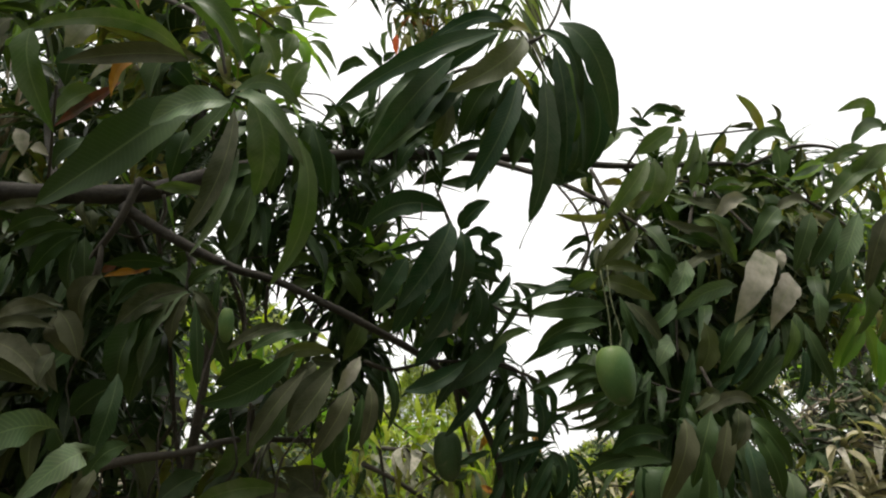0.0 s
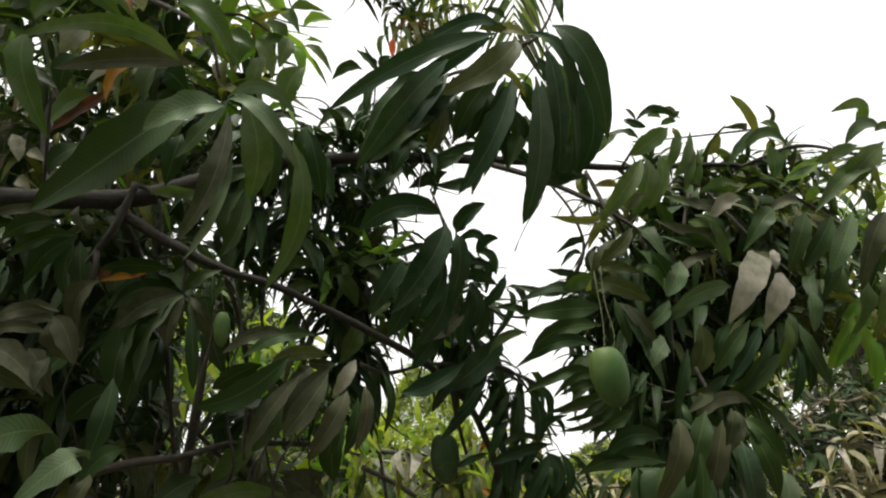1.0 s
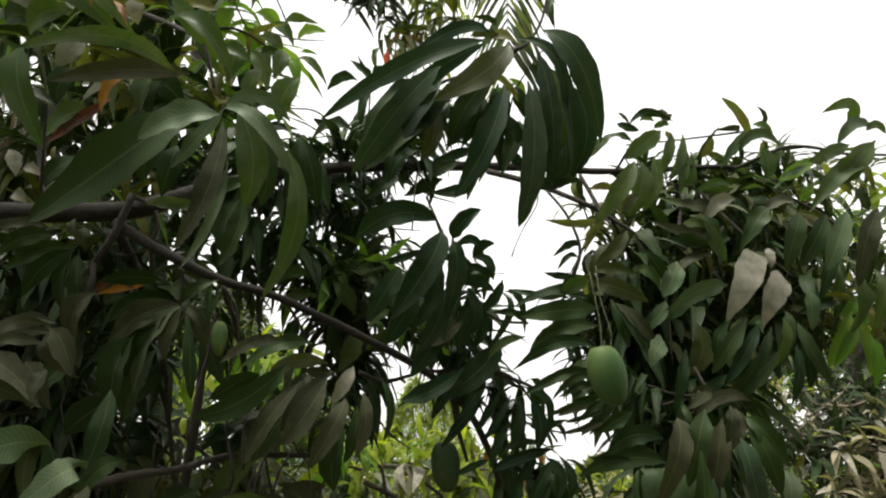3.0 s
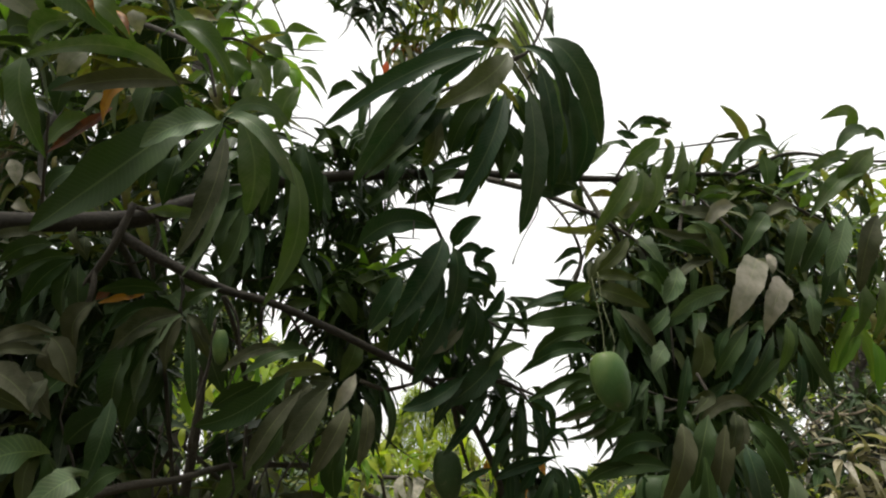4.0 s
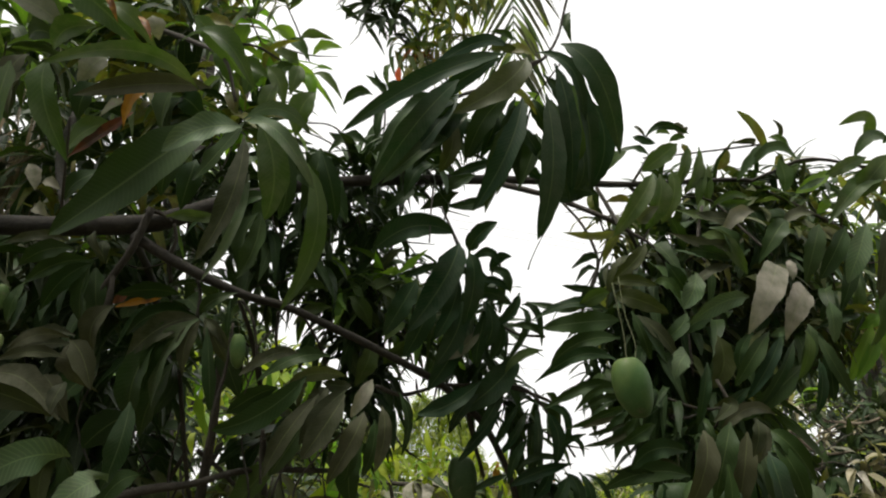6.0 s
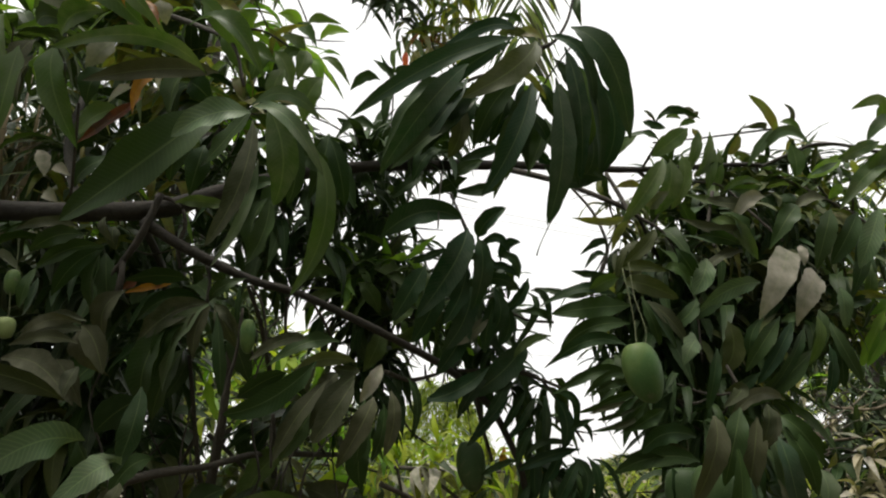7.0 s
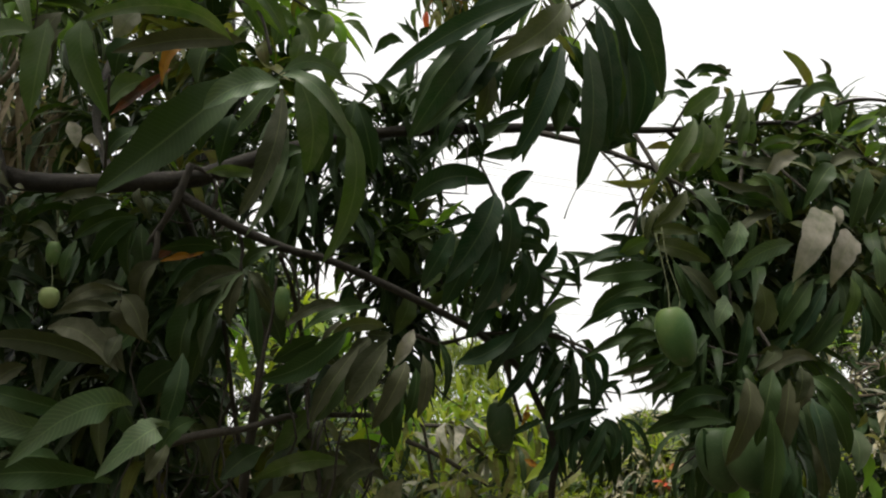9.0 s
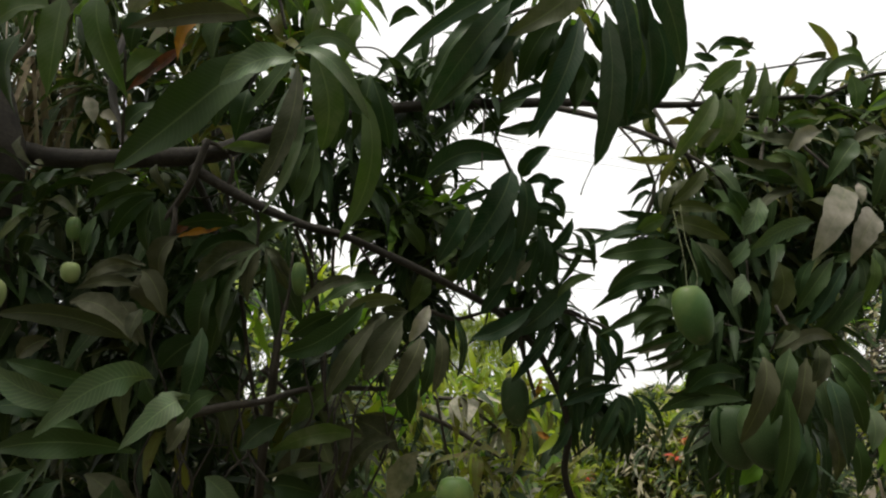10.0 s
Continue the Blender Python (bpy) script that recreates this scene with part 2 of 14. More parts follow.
def blade(ratio, bow, sag, cup=0.25, segs=10, wavy=0.0, twist=0.0, curl=0.0):
    """A lance-shaped leaf from its stalk at the origin to its tip at (1, 0, 0); bow bends it in its plane, sag arches it."""
    verts, uvs, faces = [], [], []
    for i in range(segs + 1):
        u = i / segs
        v = max(0.0, (u - 0.045) / 0.955)
        half = 0.5 * ratio * (math.sin(math.pi * v ** 0.8) ** (0.8 if segs > 8 else 0.7) * (1 - 0.3 * v ** 5 if segs > 8 else 1) if 0 < v < 1 else 0.0)
        half *= 1 + 0.06 * math.sin(19 * u + 40 * ratio) + 0.04 * math.sin(31 * u + 9 * bow)
        half = max(half, 0.012 * (1 - u) + 0.003)
        arch = math.sin(math.pi * u ** 0.8)
        slope = math.pi * 0.8 * max(u, 0.02) ** -0.2 * math.cos(math.pi * u ** 0.8)
        y, z = bow * arch, sag * arch - curl * u ** 3
        turn = twist * (u - 0.25)
        ct, st = math.cos(turn), math.sin(turn)
        nx, ny = -bow * slope, 1.0
        k = math.hypot(nx, ny)
        nx, ny = nx / k, ny / k
        row = (-1, -0.5, 0, 0.5, 1) if segs > 8 else (-1, 0, 1)
        for s in row:
            ripple = wavy * half * math.sin(13 * u + 1.7 * s) * (1 + 0.4 * math.sin(5 * u)) * abs(s)
            verts.append((u + nx * half * s * ct, y + ny * half * s * ct, z + half * s * st + abs(s) ** 1.4 * half * cup + ripple))
            uvs.append((u, 0.5 + 0.5 * s))
    n = len(row)
    for i in range(segs):
        for s in range(n - 1):
            a = n * i + s
            faces.append((a, a + n, a + n + 1, a + 1))
    return verts, uvs, faces


BLADES = {}
PICK = random.Random(3)


def blade_mesh(kind, ratio, bow, sag, habit=None):
    habit = PICK.randrange(4) if habit is None else habit
    key = (kind, round(ratio / 0.04), round(bow / 0.05), round(sag / 0.06), habit)
    if key not in BLADES:
        twist, curl, cup = ((0.0, 0.05, 0.4), (0.9, 0.12, 0.25), (-0.8, 0.1, 0.3), (0.35, 0.22, 0.5))[habit]
        v, uv, f = blade(key[1] * 0.04, key[2] * 0.05, key[3] * 0.06, cup, 14, 0.22 * min(1.0, 5.0 / key[1]), twist, curl)
        BLADES[key] = mesh_of("leaf", v, f, LEAF[kind], uv)
    return BLADES[key]


def stand(base, tip, roll):
    """The frame of a leaf from base to tip whose face is turned to the open side, rolled by some degrees about its length."""
    x = (Vector(tip) - Vector(base)).normalized()
    z = Vector((0, -0.94, -0.12))
    z = (z - x * z.dot(x))
    if z.length < 0.05:
        z = Vector((0, 0, 1)) - x * x.z
    z.normalize()
    z = Matrix.Rotation(radians(roll), 3, x) @ z
    y = z.cross(x)
    return Matrix((x, y, z)).transposed()


def leaf(parent, kind, base, tip, width, bow=0.0, sag=0.06, roll=0.0, habit=None):
    """One leaf as a part of its bough."""
    size = (Vector(tip) - Vector(base)).length
    ob = new("leaf", blade_mesh(kind, min(max(width / size, 0.04), 0.7), bow, sag, habit))
    ob.matrix_basis = Matrix.Translation(base) @ stand(base, tip, roll).to_4x4() @ Matrix.Scale(size, 4)
    return under(ob, parent)


def drape(parent, kind, base, mid, tip, width, roll=0.0, blunt=0.0, segs=16):
    """One leaf as a part of its bough, bent from base over mid to tip: a stalk, a blade folded along its rib, a wavy margin.
    blunt: how far the foot of the blade is turned away behind it."""
    rng = random.Random(round(1e4 * (base[0] + 3 * base[2] + tip[1])))
    a, m, b = Vector(base), Vector(mid), Vector(tip)
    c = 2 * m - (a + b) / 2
    fold, ripple, turn = rng.uniform(0.15, 0.38), rng.uniform(0.08, 0.2), rng.uniform(-0.3, 0.3)
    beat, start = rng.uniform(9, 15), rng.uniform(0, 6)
    fold, ripple = fold * (1 - blunt), ripple * (1 - 0.8 * blunt)
    size = (m - a).length + (b - m).length
    verts, uvs, faces = [], [], []
    for i in range(segs + 1):
        u = i / segs
        p = a * (1 - u) ** 2 + c * 2 * u * (1 - u) + b * u * u
        way = ((c - a) * (1 - u) + (b - c) * u).normalized()
        z = Vector((0, -0.94, -0.12))
        z = (z - way * z.dot(way)).normalized()
        z = Matrix.Rotation(radians(roll) + turn * (u - 0.4), 3, way) @ z
        side = z.cross(way)
        v = max(0.0, (u - 0.05 * (1 - blunt)) / (1 - 0.05 * (1 - blunt)))
        half = math.sin(math.pi * v ** 0.9) ** 0.58 * (1 - 0.25 * v ** 6) if 0 < v < 1 else 0.0
        half = half * (1 - blunt) + blunt * max(0.0, 1 - v ** 2.2) * min(1.0, 0.8 + 1.5 * v) if blunt else half
        half = max(0.5 * width * half * (1 + 0.05 * math.sin(beat * 1.7 * u + start)), 0.0016 * (1 - u) + 0.0003)
        worn = {-1: rng.uniform(0.92, 1.03), 1: rng.uniform(0.92, 1.03)}
        for s in (-1, -0.5, 0, 0.5, 1):
            wave = ripple * half * math.sin(beat * u + start + (1.9 if s > 0 else 0)) * abs(s) ** 2
            verts.append(p + side * half * s * worn.get(s, 1.0) + z * (half * fold * abs(s) ** 1.4 - 0.12 * half + wave))
            uvs.append((u * size / 0.2, 0.5 + 0.5 * s))
    for i in range(segs):
        for s in range(4):
            k = 5 * i + s
            faces.append((k, k + 5, k + 6, k + 1))
    return under(new("leaf", mesh_of("leaf", verts, faces, LEAF[kind], uvs)), parent)


class Foliage:
    """Leaves past counting, gathered into one mesh for each kind."""

    def __init__(self):
        self.bins = {}
        self.forms = {}

    def add(self, kind, base, tip, width, bow=0.0, sag=0.1, turn=None, segs=6):
        size = (Vector(tip) - Vector(base)).length
        key = (round(width / size / 0.05), round(bow / 0.08), round(sag / 0.08), segs, PICK.randrange(3))
        if key not in self.forms:
            v, uv, f = blade(max(key[0], 1) * 0.05, key[1] * 0.08, key[2] * 0.08, 0.3, segs, 0.12, (0.0, 0.8, -0.8)[key[4]], (0.05, 0.15, 0.25)[key[4]])
            self.forms[key] = (np.array(v), np.array(uv), np.array(f))
        v, uv, f = self.forms[key]
        m = np.array(turn) if turn is not None else np.array(stand(base, tip, 0))
        b = self.bins.setdefault(kind, [[], [], [], 0])
        b[0].append((v * size) @ m.T + np.array(base))
        b[1].append(uv)
        b[2].append(f + b[3])
        b[3] += len(v)

    def make(self, name, parent, label=""):
        for kind, (v, uv, f, _) in self.bins.items():
            me = mesh_of(name, np.concatenate(v).tolist(), np.concatenate(f).tolist(), LEAF[kind], np.concatenate(uv))
            tagged(under(new(name, me), parent), label, kind="stuff")


def outward(base, tip, rng):
    """A leaf's frame with its upper face to the sky."""
    x = (Vector(tip) - Vector(base)).normalized()
    z = Vector((rng.uniform(-0.5, 0.5), rng.uniform(-0.8, 0.2), 1))
    z = z - x * z.dot(x)
    z.normalize()
    return Matrix((x, z.cross(x), z)).transposed()


def whorl(foliage, kinds, centre, axis, n, size, seed, droop=0.6, slim=0.18, twigs=None, twig=0.18, segs=6):
    """A rosette of leaves at a twig's end: they stand out round the axis and hang over."""
    rng = random.Random(seed)
    c, a = Vector(centre), Vector(axis).normalized()
    s = a.orthogonal().normalized()
    t = a.cross(s)
    main = rng.choice(kinds)
    for k in range(n):
        g = 2.4 * k + rng.uniform(-0.4, 0.4)
        open_ = rng.uniform(0.45, 1.35)
        way = a * math.cos(open_) + (s * math.cos(g) + t * math.sin(g)) * math.sin(open_)
        way.z -= droop * rng.uniform(0.5, 1.3)
        way.normalize()
        length = size * rng.uniform(0.7, 1.25)
        base = c - a * rng.uniform(0, 0.22) * size
        tip = base + way * length
        foliage.add(main if rng.random() < 0.6 else rng.choice(kinds), base, tip, length * slim * rng.uniform(0.75, 1.15), rng.uniform(-0.16, 0.16), rng.choice((0.08, 0.16, 0.24, 0.32)), outward(base, tip, rng), segs)
    if twigs is not None and rng.random() < 0.6:
        b = c - a * twig * rng.uniform(0.5, 1.1) + Vector((rng.uniform(-0.05, 0.05), rng.uniform(-0.02, 0.06), -0.05))
        m = (b + c) / 2 + Vector((rng.uniform(-0.02, 0.02), 0, -0.02))
        twigs.append(((*b, 0.0012), (*m, 0.003), (*c, 0.002)))


def twig_mesh(name, parent, twigs, material=TWIG, label=""):
    verts, faces = [], []
    for pts in twigs:
        v, f = tube(pts, 5, 3)
        k = len(verts)
        verts += v
        faces += [tuple(i + k for i in q) for q in f]
    if verts:
        tagged(under(new(name, mesh_of(name, verts, faces, material)), parent), label, kind="stuff")


def mango(x, y, z, width, height, top, skin=SKIN_SHADED, seed=0, lean=0.0, turn=0.0, label="", stalk_r=0.0011):
    """A hanging mango: a lopsided body with a shoulder and a beak, on a thin stalk from top."""
    rng = random.Random(seed)
    ob = thing("mango", x, y, z, label, "mango", "mangoes on the tree")
    rings, sides = 18, 24
    verts, faces = [], []
    for i in range(rings + 1):
        th = math.pi * i / rings
        for k in range(sides):
            g = 2 * math.pi * k / sides
            r = math.sin(th) ** 0.86 * (1 + 0.1 * math.cos(th))
            px, py, pz = 0.5 * width * r * math.cos(g), 0.44 * width * r * math.sin(g), 0.5 * height * math.cos(th)
            low = max(0.0, -math.cos(th))
            px += 0.07 * width * low ** 2 - 0.03 * width * max(0, math.cos(th))
            pz -= 0.05 * height * math.exp(-((th) / 0.3) ** 2) * 1.2
            wob = 1 + 0.02 * noise.noise(Vector((px, py, pz)) * 30 + Vector((seed, 0, 0)))
            verts.append((px * wob, py * wob, pz))
    for i in range(rings):
        for k in range(sides):
            faces.append((i * sides + k, (i + 1) * sides + k, (i + 1) * sides + (k + 1) % sides, i * sides + (k + 1) % sides))
    body = new("fruit", mesh_of("fruit", verts, faces, skin))
    body.parent = ob
    body.rotation_euler = (0, radians(lean), radians(turn))
    cap = Vector((x, y, z)) + Vector((math.sin(radians(lean)), 0, math.cos(radians(lean)))) * 0.44 * height
    end = Vector(top)
    mid = cap.lerp(end, 0.45) + Vector((0.004, 0, -0.012))
    limb("stalk", ob, ((*cap, stalk_r * 1.5), (*cap.lerp(mid, 0.25), stalk_r), (*mid, stalk_r), (*end, stalk_r * 1.2)), STALK, 6, 5, "thin green stalk")
    return ob


# ---- ground ----
def ground():
    bm = bmesh.new()
    bmesh.ops.create_grid(bm, x_segments=80, y_segments=80, size=1.0)
    for v in bm.verts:
        r = max(abs(v.co.x), abs(v.co.y))
        v.co.x, v.co.y = v.co.x * 600 * r ** 1.6, v.co.y * 600 * r ** 1.6
        v.co.z = 0.05 * noise.noise(v.co * 0.4) + 0.25 * noise.noise(v.co * 0.03) - 0.02
    me = bpy.data.meshes.new("ground")
    bm.to_mesh(me)
    bm.free()
    me.materials.append(ground_material())
    tagged(new("ground", me), "dry brown soil with patches of grass under the orchard", "ground", kind="structure")


ground()


# ---- far orchard ----
def orchard_tree(x, y, height, spread, kinds, leaf_size, whorls, seed, label, category="tree", low=0.08, name="mango_tree", leaves=8, slim=0.24, droop=0.45):
    """A tree: tapered trunk, forking limbs and a crown of leaf rosettes with gaps and an uneven outline."""
    rng = random.Random(seed)
    ob = thing(name, x, y, 0, label, category, "orchard trees")
    fork = height * (low + 0.12)
    limb("trunk", ob, ((x, y, -0.1, height * 0.035), (x + 0.03 * height, y, fork * 0.5, height * 0.027), (x, y, fork, height * 0.022)), BARK, 10, 5)
    fol, twigs = Foliage(), []
    ends = []
    for k in range(7):
        g = 2 * math.pi * (k + rng.uniform(-0.3, 0.3)) / 7
        up = rng.uniform(0.3, 0.95)
        e = Vector((x + math.cos(g) * spread * (1.05 - up * 0.75), y + math.sin(g) * spread * (1.05 - up * 0.75), fork + (height - fork) * up * 0.9))
        m = Vector((x, y, fork)).lerp(e, 0.5) + Vector((0, 0, 0.08 * height))
        limb("limb", ob, ((x, y, fork * 0.9, height * 0.016), (*m, height * 0.011), (*e, height * 0.004)), BARK, 7, 5)
        ends.append(e)
    for k in range(whorls):
        z = rng.random() ** 0.8
        g, r = rng.uniform(0, 2 * math.pi), spread * (1 - 0.75 * z ** 2.2) * rng.uniform(0.6, 1.0) ** 0.6
        lump = 1 + 0.28 * noise.noise(Vector((math.cos(g) * 1.7, math.sin(g) * 1.7, z * 2.5 + seed)))
        c = Vector((x + math.cos(g) * r * lump, y + math.sin(g) * r * lump, height * low + (height * (1 - low)) * z * (0.9 + 0.12 * lump)))
        axis = (Vector((math.cos(g), math.sin(g), 0.7)) + Vector((rng.uniform(-0.5, 0.5), rng.uniform(-0.5, 0.5), rng.uniform(-0.2, 0.4))))
        whorl(fol, kinds, c, axis, leaves, leaf_size, seed * 1000 + k, droop, slim, twigs if k % 3 == 0 else None, leaf_size * 1.2, 4)
    fol.make("crown", ob)
    twig_mesh("twig_tangle", ob, twigs)
    return ob



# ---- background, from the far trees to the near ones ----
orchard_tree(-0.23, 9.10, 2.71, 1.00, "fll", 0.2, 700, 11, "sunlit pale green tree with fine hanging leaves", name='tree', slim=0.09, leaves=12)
orchard_tree(-1.91, 11.22, 2.67, 1.47, "fn", 0.22, 600, 12, "distant green orchard tree", name='tree')
orchard_tree(3.64, 14.66, 1.78, 1.63, "lnfns", 0.26, 480, 13, "distant hazy green orchard tree", name='tree', leaves=10)
orchard_tree(4.35, 12.70, 1.34, 1.50, "pnflns", 0.26, 480, 14, "distant dusty orchard tree", name='tree', leaves=10)
orchard_tree(1.70, 13.76, 1.32, 1.63, "lnfln", 0.26, 480, 15, "distant orchard tree with thin crown", name='tree', leaves=10)
orchard_tree(2.59, 7.65, 2.33, 0.54, "lfb", 0.17, 420, 16, "bright yellow-green young mango tree", name='mango_tree')
orchard_tree(-4.05, 9.62, 4.36, 2.95, "nnf", 0.25, 900, 18, "dark orchard tree behind the boughs", name='tree', leaves=10)
orchard_tree(-10.01, 10.95, 6.75, 4.50, "nnf", 0.28, 900, 20, "dark tall orchard tree behind the boughs", name='tree', leaves=10)
orchard_tree(5.27, 8.86, 3.47, 1.93, "fln", 0.22, 800, 19, "dark orchard tree behind the dry thicket", name='tree', leaves=10)
orchard_tree(7.80, 17.16, 0.58, 2.86, "fsp", 0.24, 600, 21, "distant dusty orchard tree", name='tree', leaves=10)
orchard_tree(4.75, 21.44, 0.32, 3.57, "ffs", 0.26, 600, 22, "distant green orchard tree far off", name='tree', leaves=10)
orchard_tree(2.36, 6.81, 1.68, 0.49, "pnsnlnf", 0.24, 230, 23, "dusty grey-green shrub with rosettes of pale leaves", name='shrub', category='shrub', leaves=10, slim=0.15, droop=0.05)
orchard_tree(1.85, 7.45, 1.33, 0.59, "lnslpn", 0.24, 230, 24, "dusty yellow-green shrub in the orchard", name='shrub', category='shrub', leaves=10, slim=0.15, droop=0.05)
orchard_tree(2.71, 6.40, 1.32, 0.48, "pslnnn", 0.24, 220, 25, "pale dusty shrub with dry leaf rosettes", name='shrub', category='shrub', leaves=10, slim=0.15, droop=0.05)
orchard_tree(1.31, 8.04, 1.12, 0.74, "lnlfsn", 0.26, 210, 26, "bright yellow-green shrub in the orchard", name='shrub', category='shrub', leaves=10, slim=0.15, droop=0.05)
bush = thing("mango_sapling", -0.20, 5.39, 0, "bright yellow-green young mango tree behind the fruiting bough", "tree")
lime, lime_twigs = Foliage(), []
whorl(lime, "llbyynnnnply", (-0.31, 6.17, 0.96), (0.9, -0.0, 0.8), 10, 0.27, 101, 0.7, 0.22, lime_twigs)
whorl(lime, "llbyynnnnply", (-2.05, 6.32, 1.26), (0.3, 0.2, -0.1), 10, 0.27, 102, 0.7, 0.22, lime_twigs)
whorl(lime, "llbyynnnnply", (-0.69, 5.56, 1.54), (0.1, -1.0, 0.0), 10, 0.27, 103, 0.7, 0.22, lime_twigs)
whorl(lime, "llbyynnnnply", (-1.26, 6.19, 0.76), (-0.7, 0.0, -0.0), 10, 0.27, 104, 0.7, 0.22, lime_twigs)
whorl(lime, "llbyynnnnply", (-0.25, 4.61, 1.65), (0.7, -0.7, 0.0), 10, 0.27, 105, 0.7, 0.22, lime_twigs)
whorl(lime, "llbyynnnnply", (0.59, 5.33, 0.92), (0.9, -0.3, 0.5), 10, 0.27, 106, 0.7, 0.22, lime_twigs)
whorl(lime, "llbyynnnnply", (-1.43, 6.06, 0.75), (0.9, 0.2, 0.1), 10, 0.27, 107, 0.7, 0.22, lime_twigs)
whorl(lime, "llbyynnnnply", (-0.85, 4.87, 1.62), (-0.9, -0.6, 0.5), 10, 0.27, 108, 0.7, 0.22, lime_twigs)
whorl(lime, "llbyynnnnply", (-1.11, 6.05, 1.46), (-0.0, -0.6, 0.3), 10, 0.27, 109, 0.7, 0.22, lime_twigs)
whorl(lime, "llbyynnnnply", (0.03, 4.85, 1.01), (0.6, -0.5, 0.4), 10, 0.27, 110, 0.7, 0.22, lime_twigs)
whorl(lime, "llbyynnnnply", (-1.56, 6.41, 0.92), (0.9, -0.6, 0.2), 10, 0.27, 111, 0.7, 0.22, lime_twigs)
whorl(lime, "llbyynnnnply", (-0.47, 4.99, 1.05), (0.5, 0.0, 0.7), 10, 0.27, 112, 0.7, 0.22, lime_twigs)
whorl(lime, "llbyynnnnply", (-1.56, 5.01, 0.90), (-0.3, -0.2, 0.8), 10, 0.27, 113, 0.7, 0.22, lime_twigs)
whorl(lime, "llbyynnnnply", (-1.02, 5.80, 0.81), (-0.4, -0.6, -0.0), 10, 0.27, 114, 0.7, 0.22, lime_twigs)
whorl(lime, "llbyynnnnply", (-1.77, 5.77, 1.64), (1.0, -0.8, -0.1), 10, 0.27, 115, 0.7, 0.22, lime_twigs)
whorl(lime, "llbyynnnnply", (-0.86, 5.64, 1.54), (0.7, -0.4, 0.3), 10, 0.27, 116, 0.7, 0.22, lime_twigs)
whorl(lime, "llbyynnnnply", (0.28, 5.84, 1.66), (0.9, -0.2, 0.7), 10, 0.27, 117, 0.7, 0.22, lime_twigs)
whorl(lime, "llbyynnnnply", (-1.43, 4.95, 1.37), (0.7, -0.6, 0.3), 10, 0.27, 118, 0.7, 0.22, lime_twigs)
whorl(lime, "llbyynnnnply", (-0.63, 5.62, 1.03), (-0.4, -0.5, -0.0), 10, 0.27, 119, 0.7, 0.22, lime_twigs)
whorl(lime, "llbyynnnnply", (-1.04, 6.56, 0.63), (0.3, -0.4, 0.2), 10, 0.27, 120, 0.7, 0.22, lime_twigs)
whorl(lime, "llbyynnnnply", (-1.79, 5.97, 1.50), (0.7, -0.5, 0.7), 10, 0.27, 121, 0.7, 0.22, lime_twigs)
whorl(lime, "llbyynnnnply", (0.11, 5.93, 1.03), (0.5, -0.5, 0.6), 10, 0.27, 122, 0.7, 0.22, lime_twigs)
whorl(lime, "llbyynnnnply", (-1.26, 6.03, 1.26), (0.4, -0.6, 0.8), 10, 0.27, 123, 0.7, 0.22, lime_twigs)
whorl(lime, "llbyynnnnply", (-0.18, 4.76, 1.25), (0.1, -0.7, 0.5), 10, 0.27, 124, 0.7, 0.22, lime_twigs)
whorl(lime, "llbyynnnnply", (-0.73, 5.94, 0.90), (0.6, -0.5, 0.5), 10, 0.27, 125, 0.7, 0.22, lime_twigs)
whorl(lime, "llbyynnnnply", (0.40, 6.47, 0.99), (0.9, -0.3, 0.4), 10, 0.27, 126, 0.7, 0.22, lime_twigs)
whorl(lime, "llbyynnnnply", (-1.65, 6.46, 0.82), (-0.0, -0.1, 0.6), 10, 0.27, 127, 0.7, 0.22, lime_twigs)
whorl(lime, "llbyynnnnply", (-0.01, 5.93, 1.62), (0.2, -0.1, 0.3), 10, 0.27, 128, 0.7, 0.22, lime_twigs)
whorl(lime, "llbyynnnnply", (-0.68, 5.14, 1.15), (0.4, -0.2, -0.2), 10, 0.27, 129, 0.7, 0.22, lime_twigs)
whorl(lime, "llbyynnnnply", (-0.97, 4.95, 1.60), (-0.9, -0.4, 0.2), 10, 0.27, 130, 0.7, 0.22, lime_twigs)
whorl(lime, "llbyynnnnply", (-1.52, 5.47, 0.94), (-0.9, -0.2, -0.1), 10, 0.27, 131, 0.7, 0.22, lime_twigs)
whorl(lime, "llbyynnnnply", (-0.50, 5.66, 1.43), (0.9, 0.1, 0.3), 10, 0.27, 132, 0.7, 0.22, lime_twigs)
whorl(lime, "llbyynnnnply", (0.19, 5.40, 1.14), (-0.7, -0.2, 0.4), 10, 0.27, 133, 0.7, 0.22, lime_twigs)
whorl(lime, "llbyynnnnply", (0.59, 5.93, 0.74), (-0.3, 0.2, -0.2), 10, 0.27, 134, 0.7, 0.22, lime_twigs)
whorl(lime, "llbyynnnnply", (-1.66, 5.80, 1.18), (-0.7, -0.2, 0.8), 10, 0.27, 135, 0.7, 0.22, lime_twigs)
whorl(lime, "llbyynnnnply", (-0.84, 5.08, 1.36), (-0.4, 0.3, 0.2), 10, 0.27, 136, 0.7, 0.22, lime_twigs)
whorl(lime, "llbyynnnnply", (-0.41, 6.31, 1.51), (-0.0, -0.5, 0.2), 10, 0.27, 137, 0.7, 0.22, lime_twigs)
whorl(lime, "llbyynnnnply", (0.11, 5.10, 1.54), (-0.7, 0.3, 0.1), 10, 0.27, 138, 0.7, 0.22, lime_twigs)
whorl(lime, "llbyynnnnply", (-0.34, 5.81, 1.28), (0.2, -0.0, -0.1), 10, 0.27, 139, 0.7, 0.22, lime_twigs)
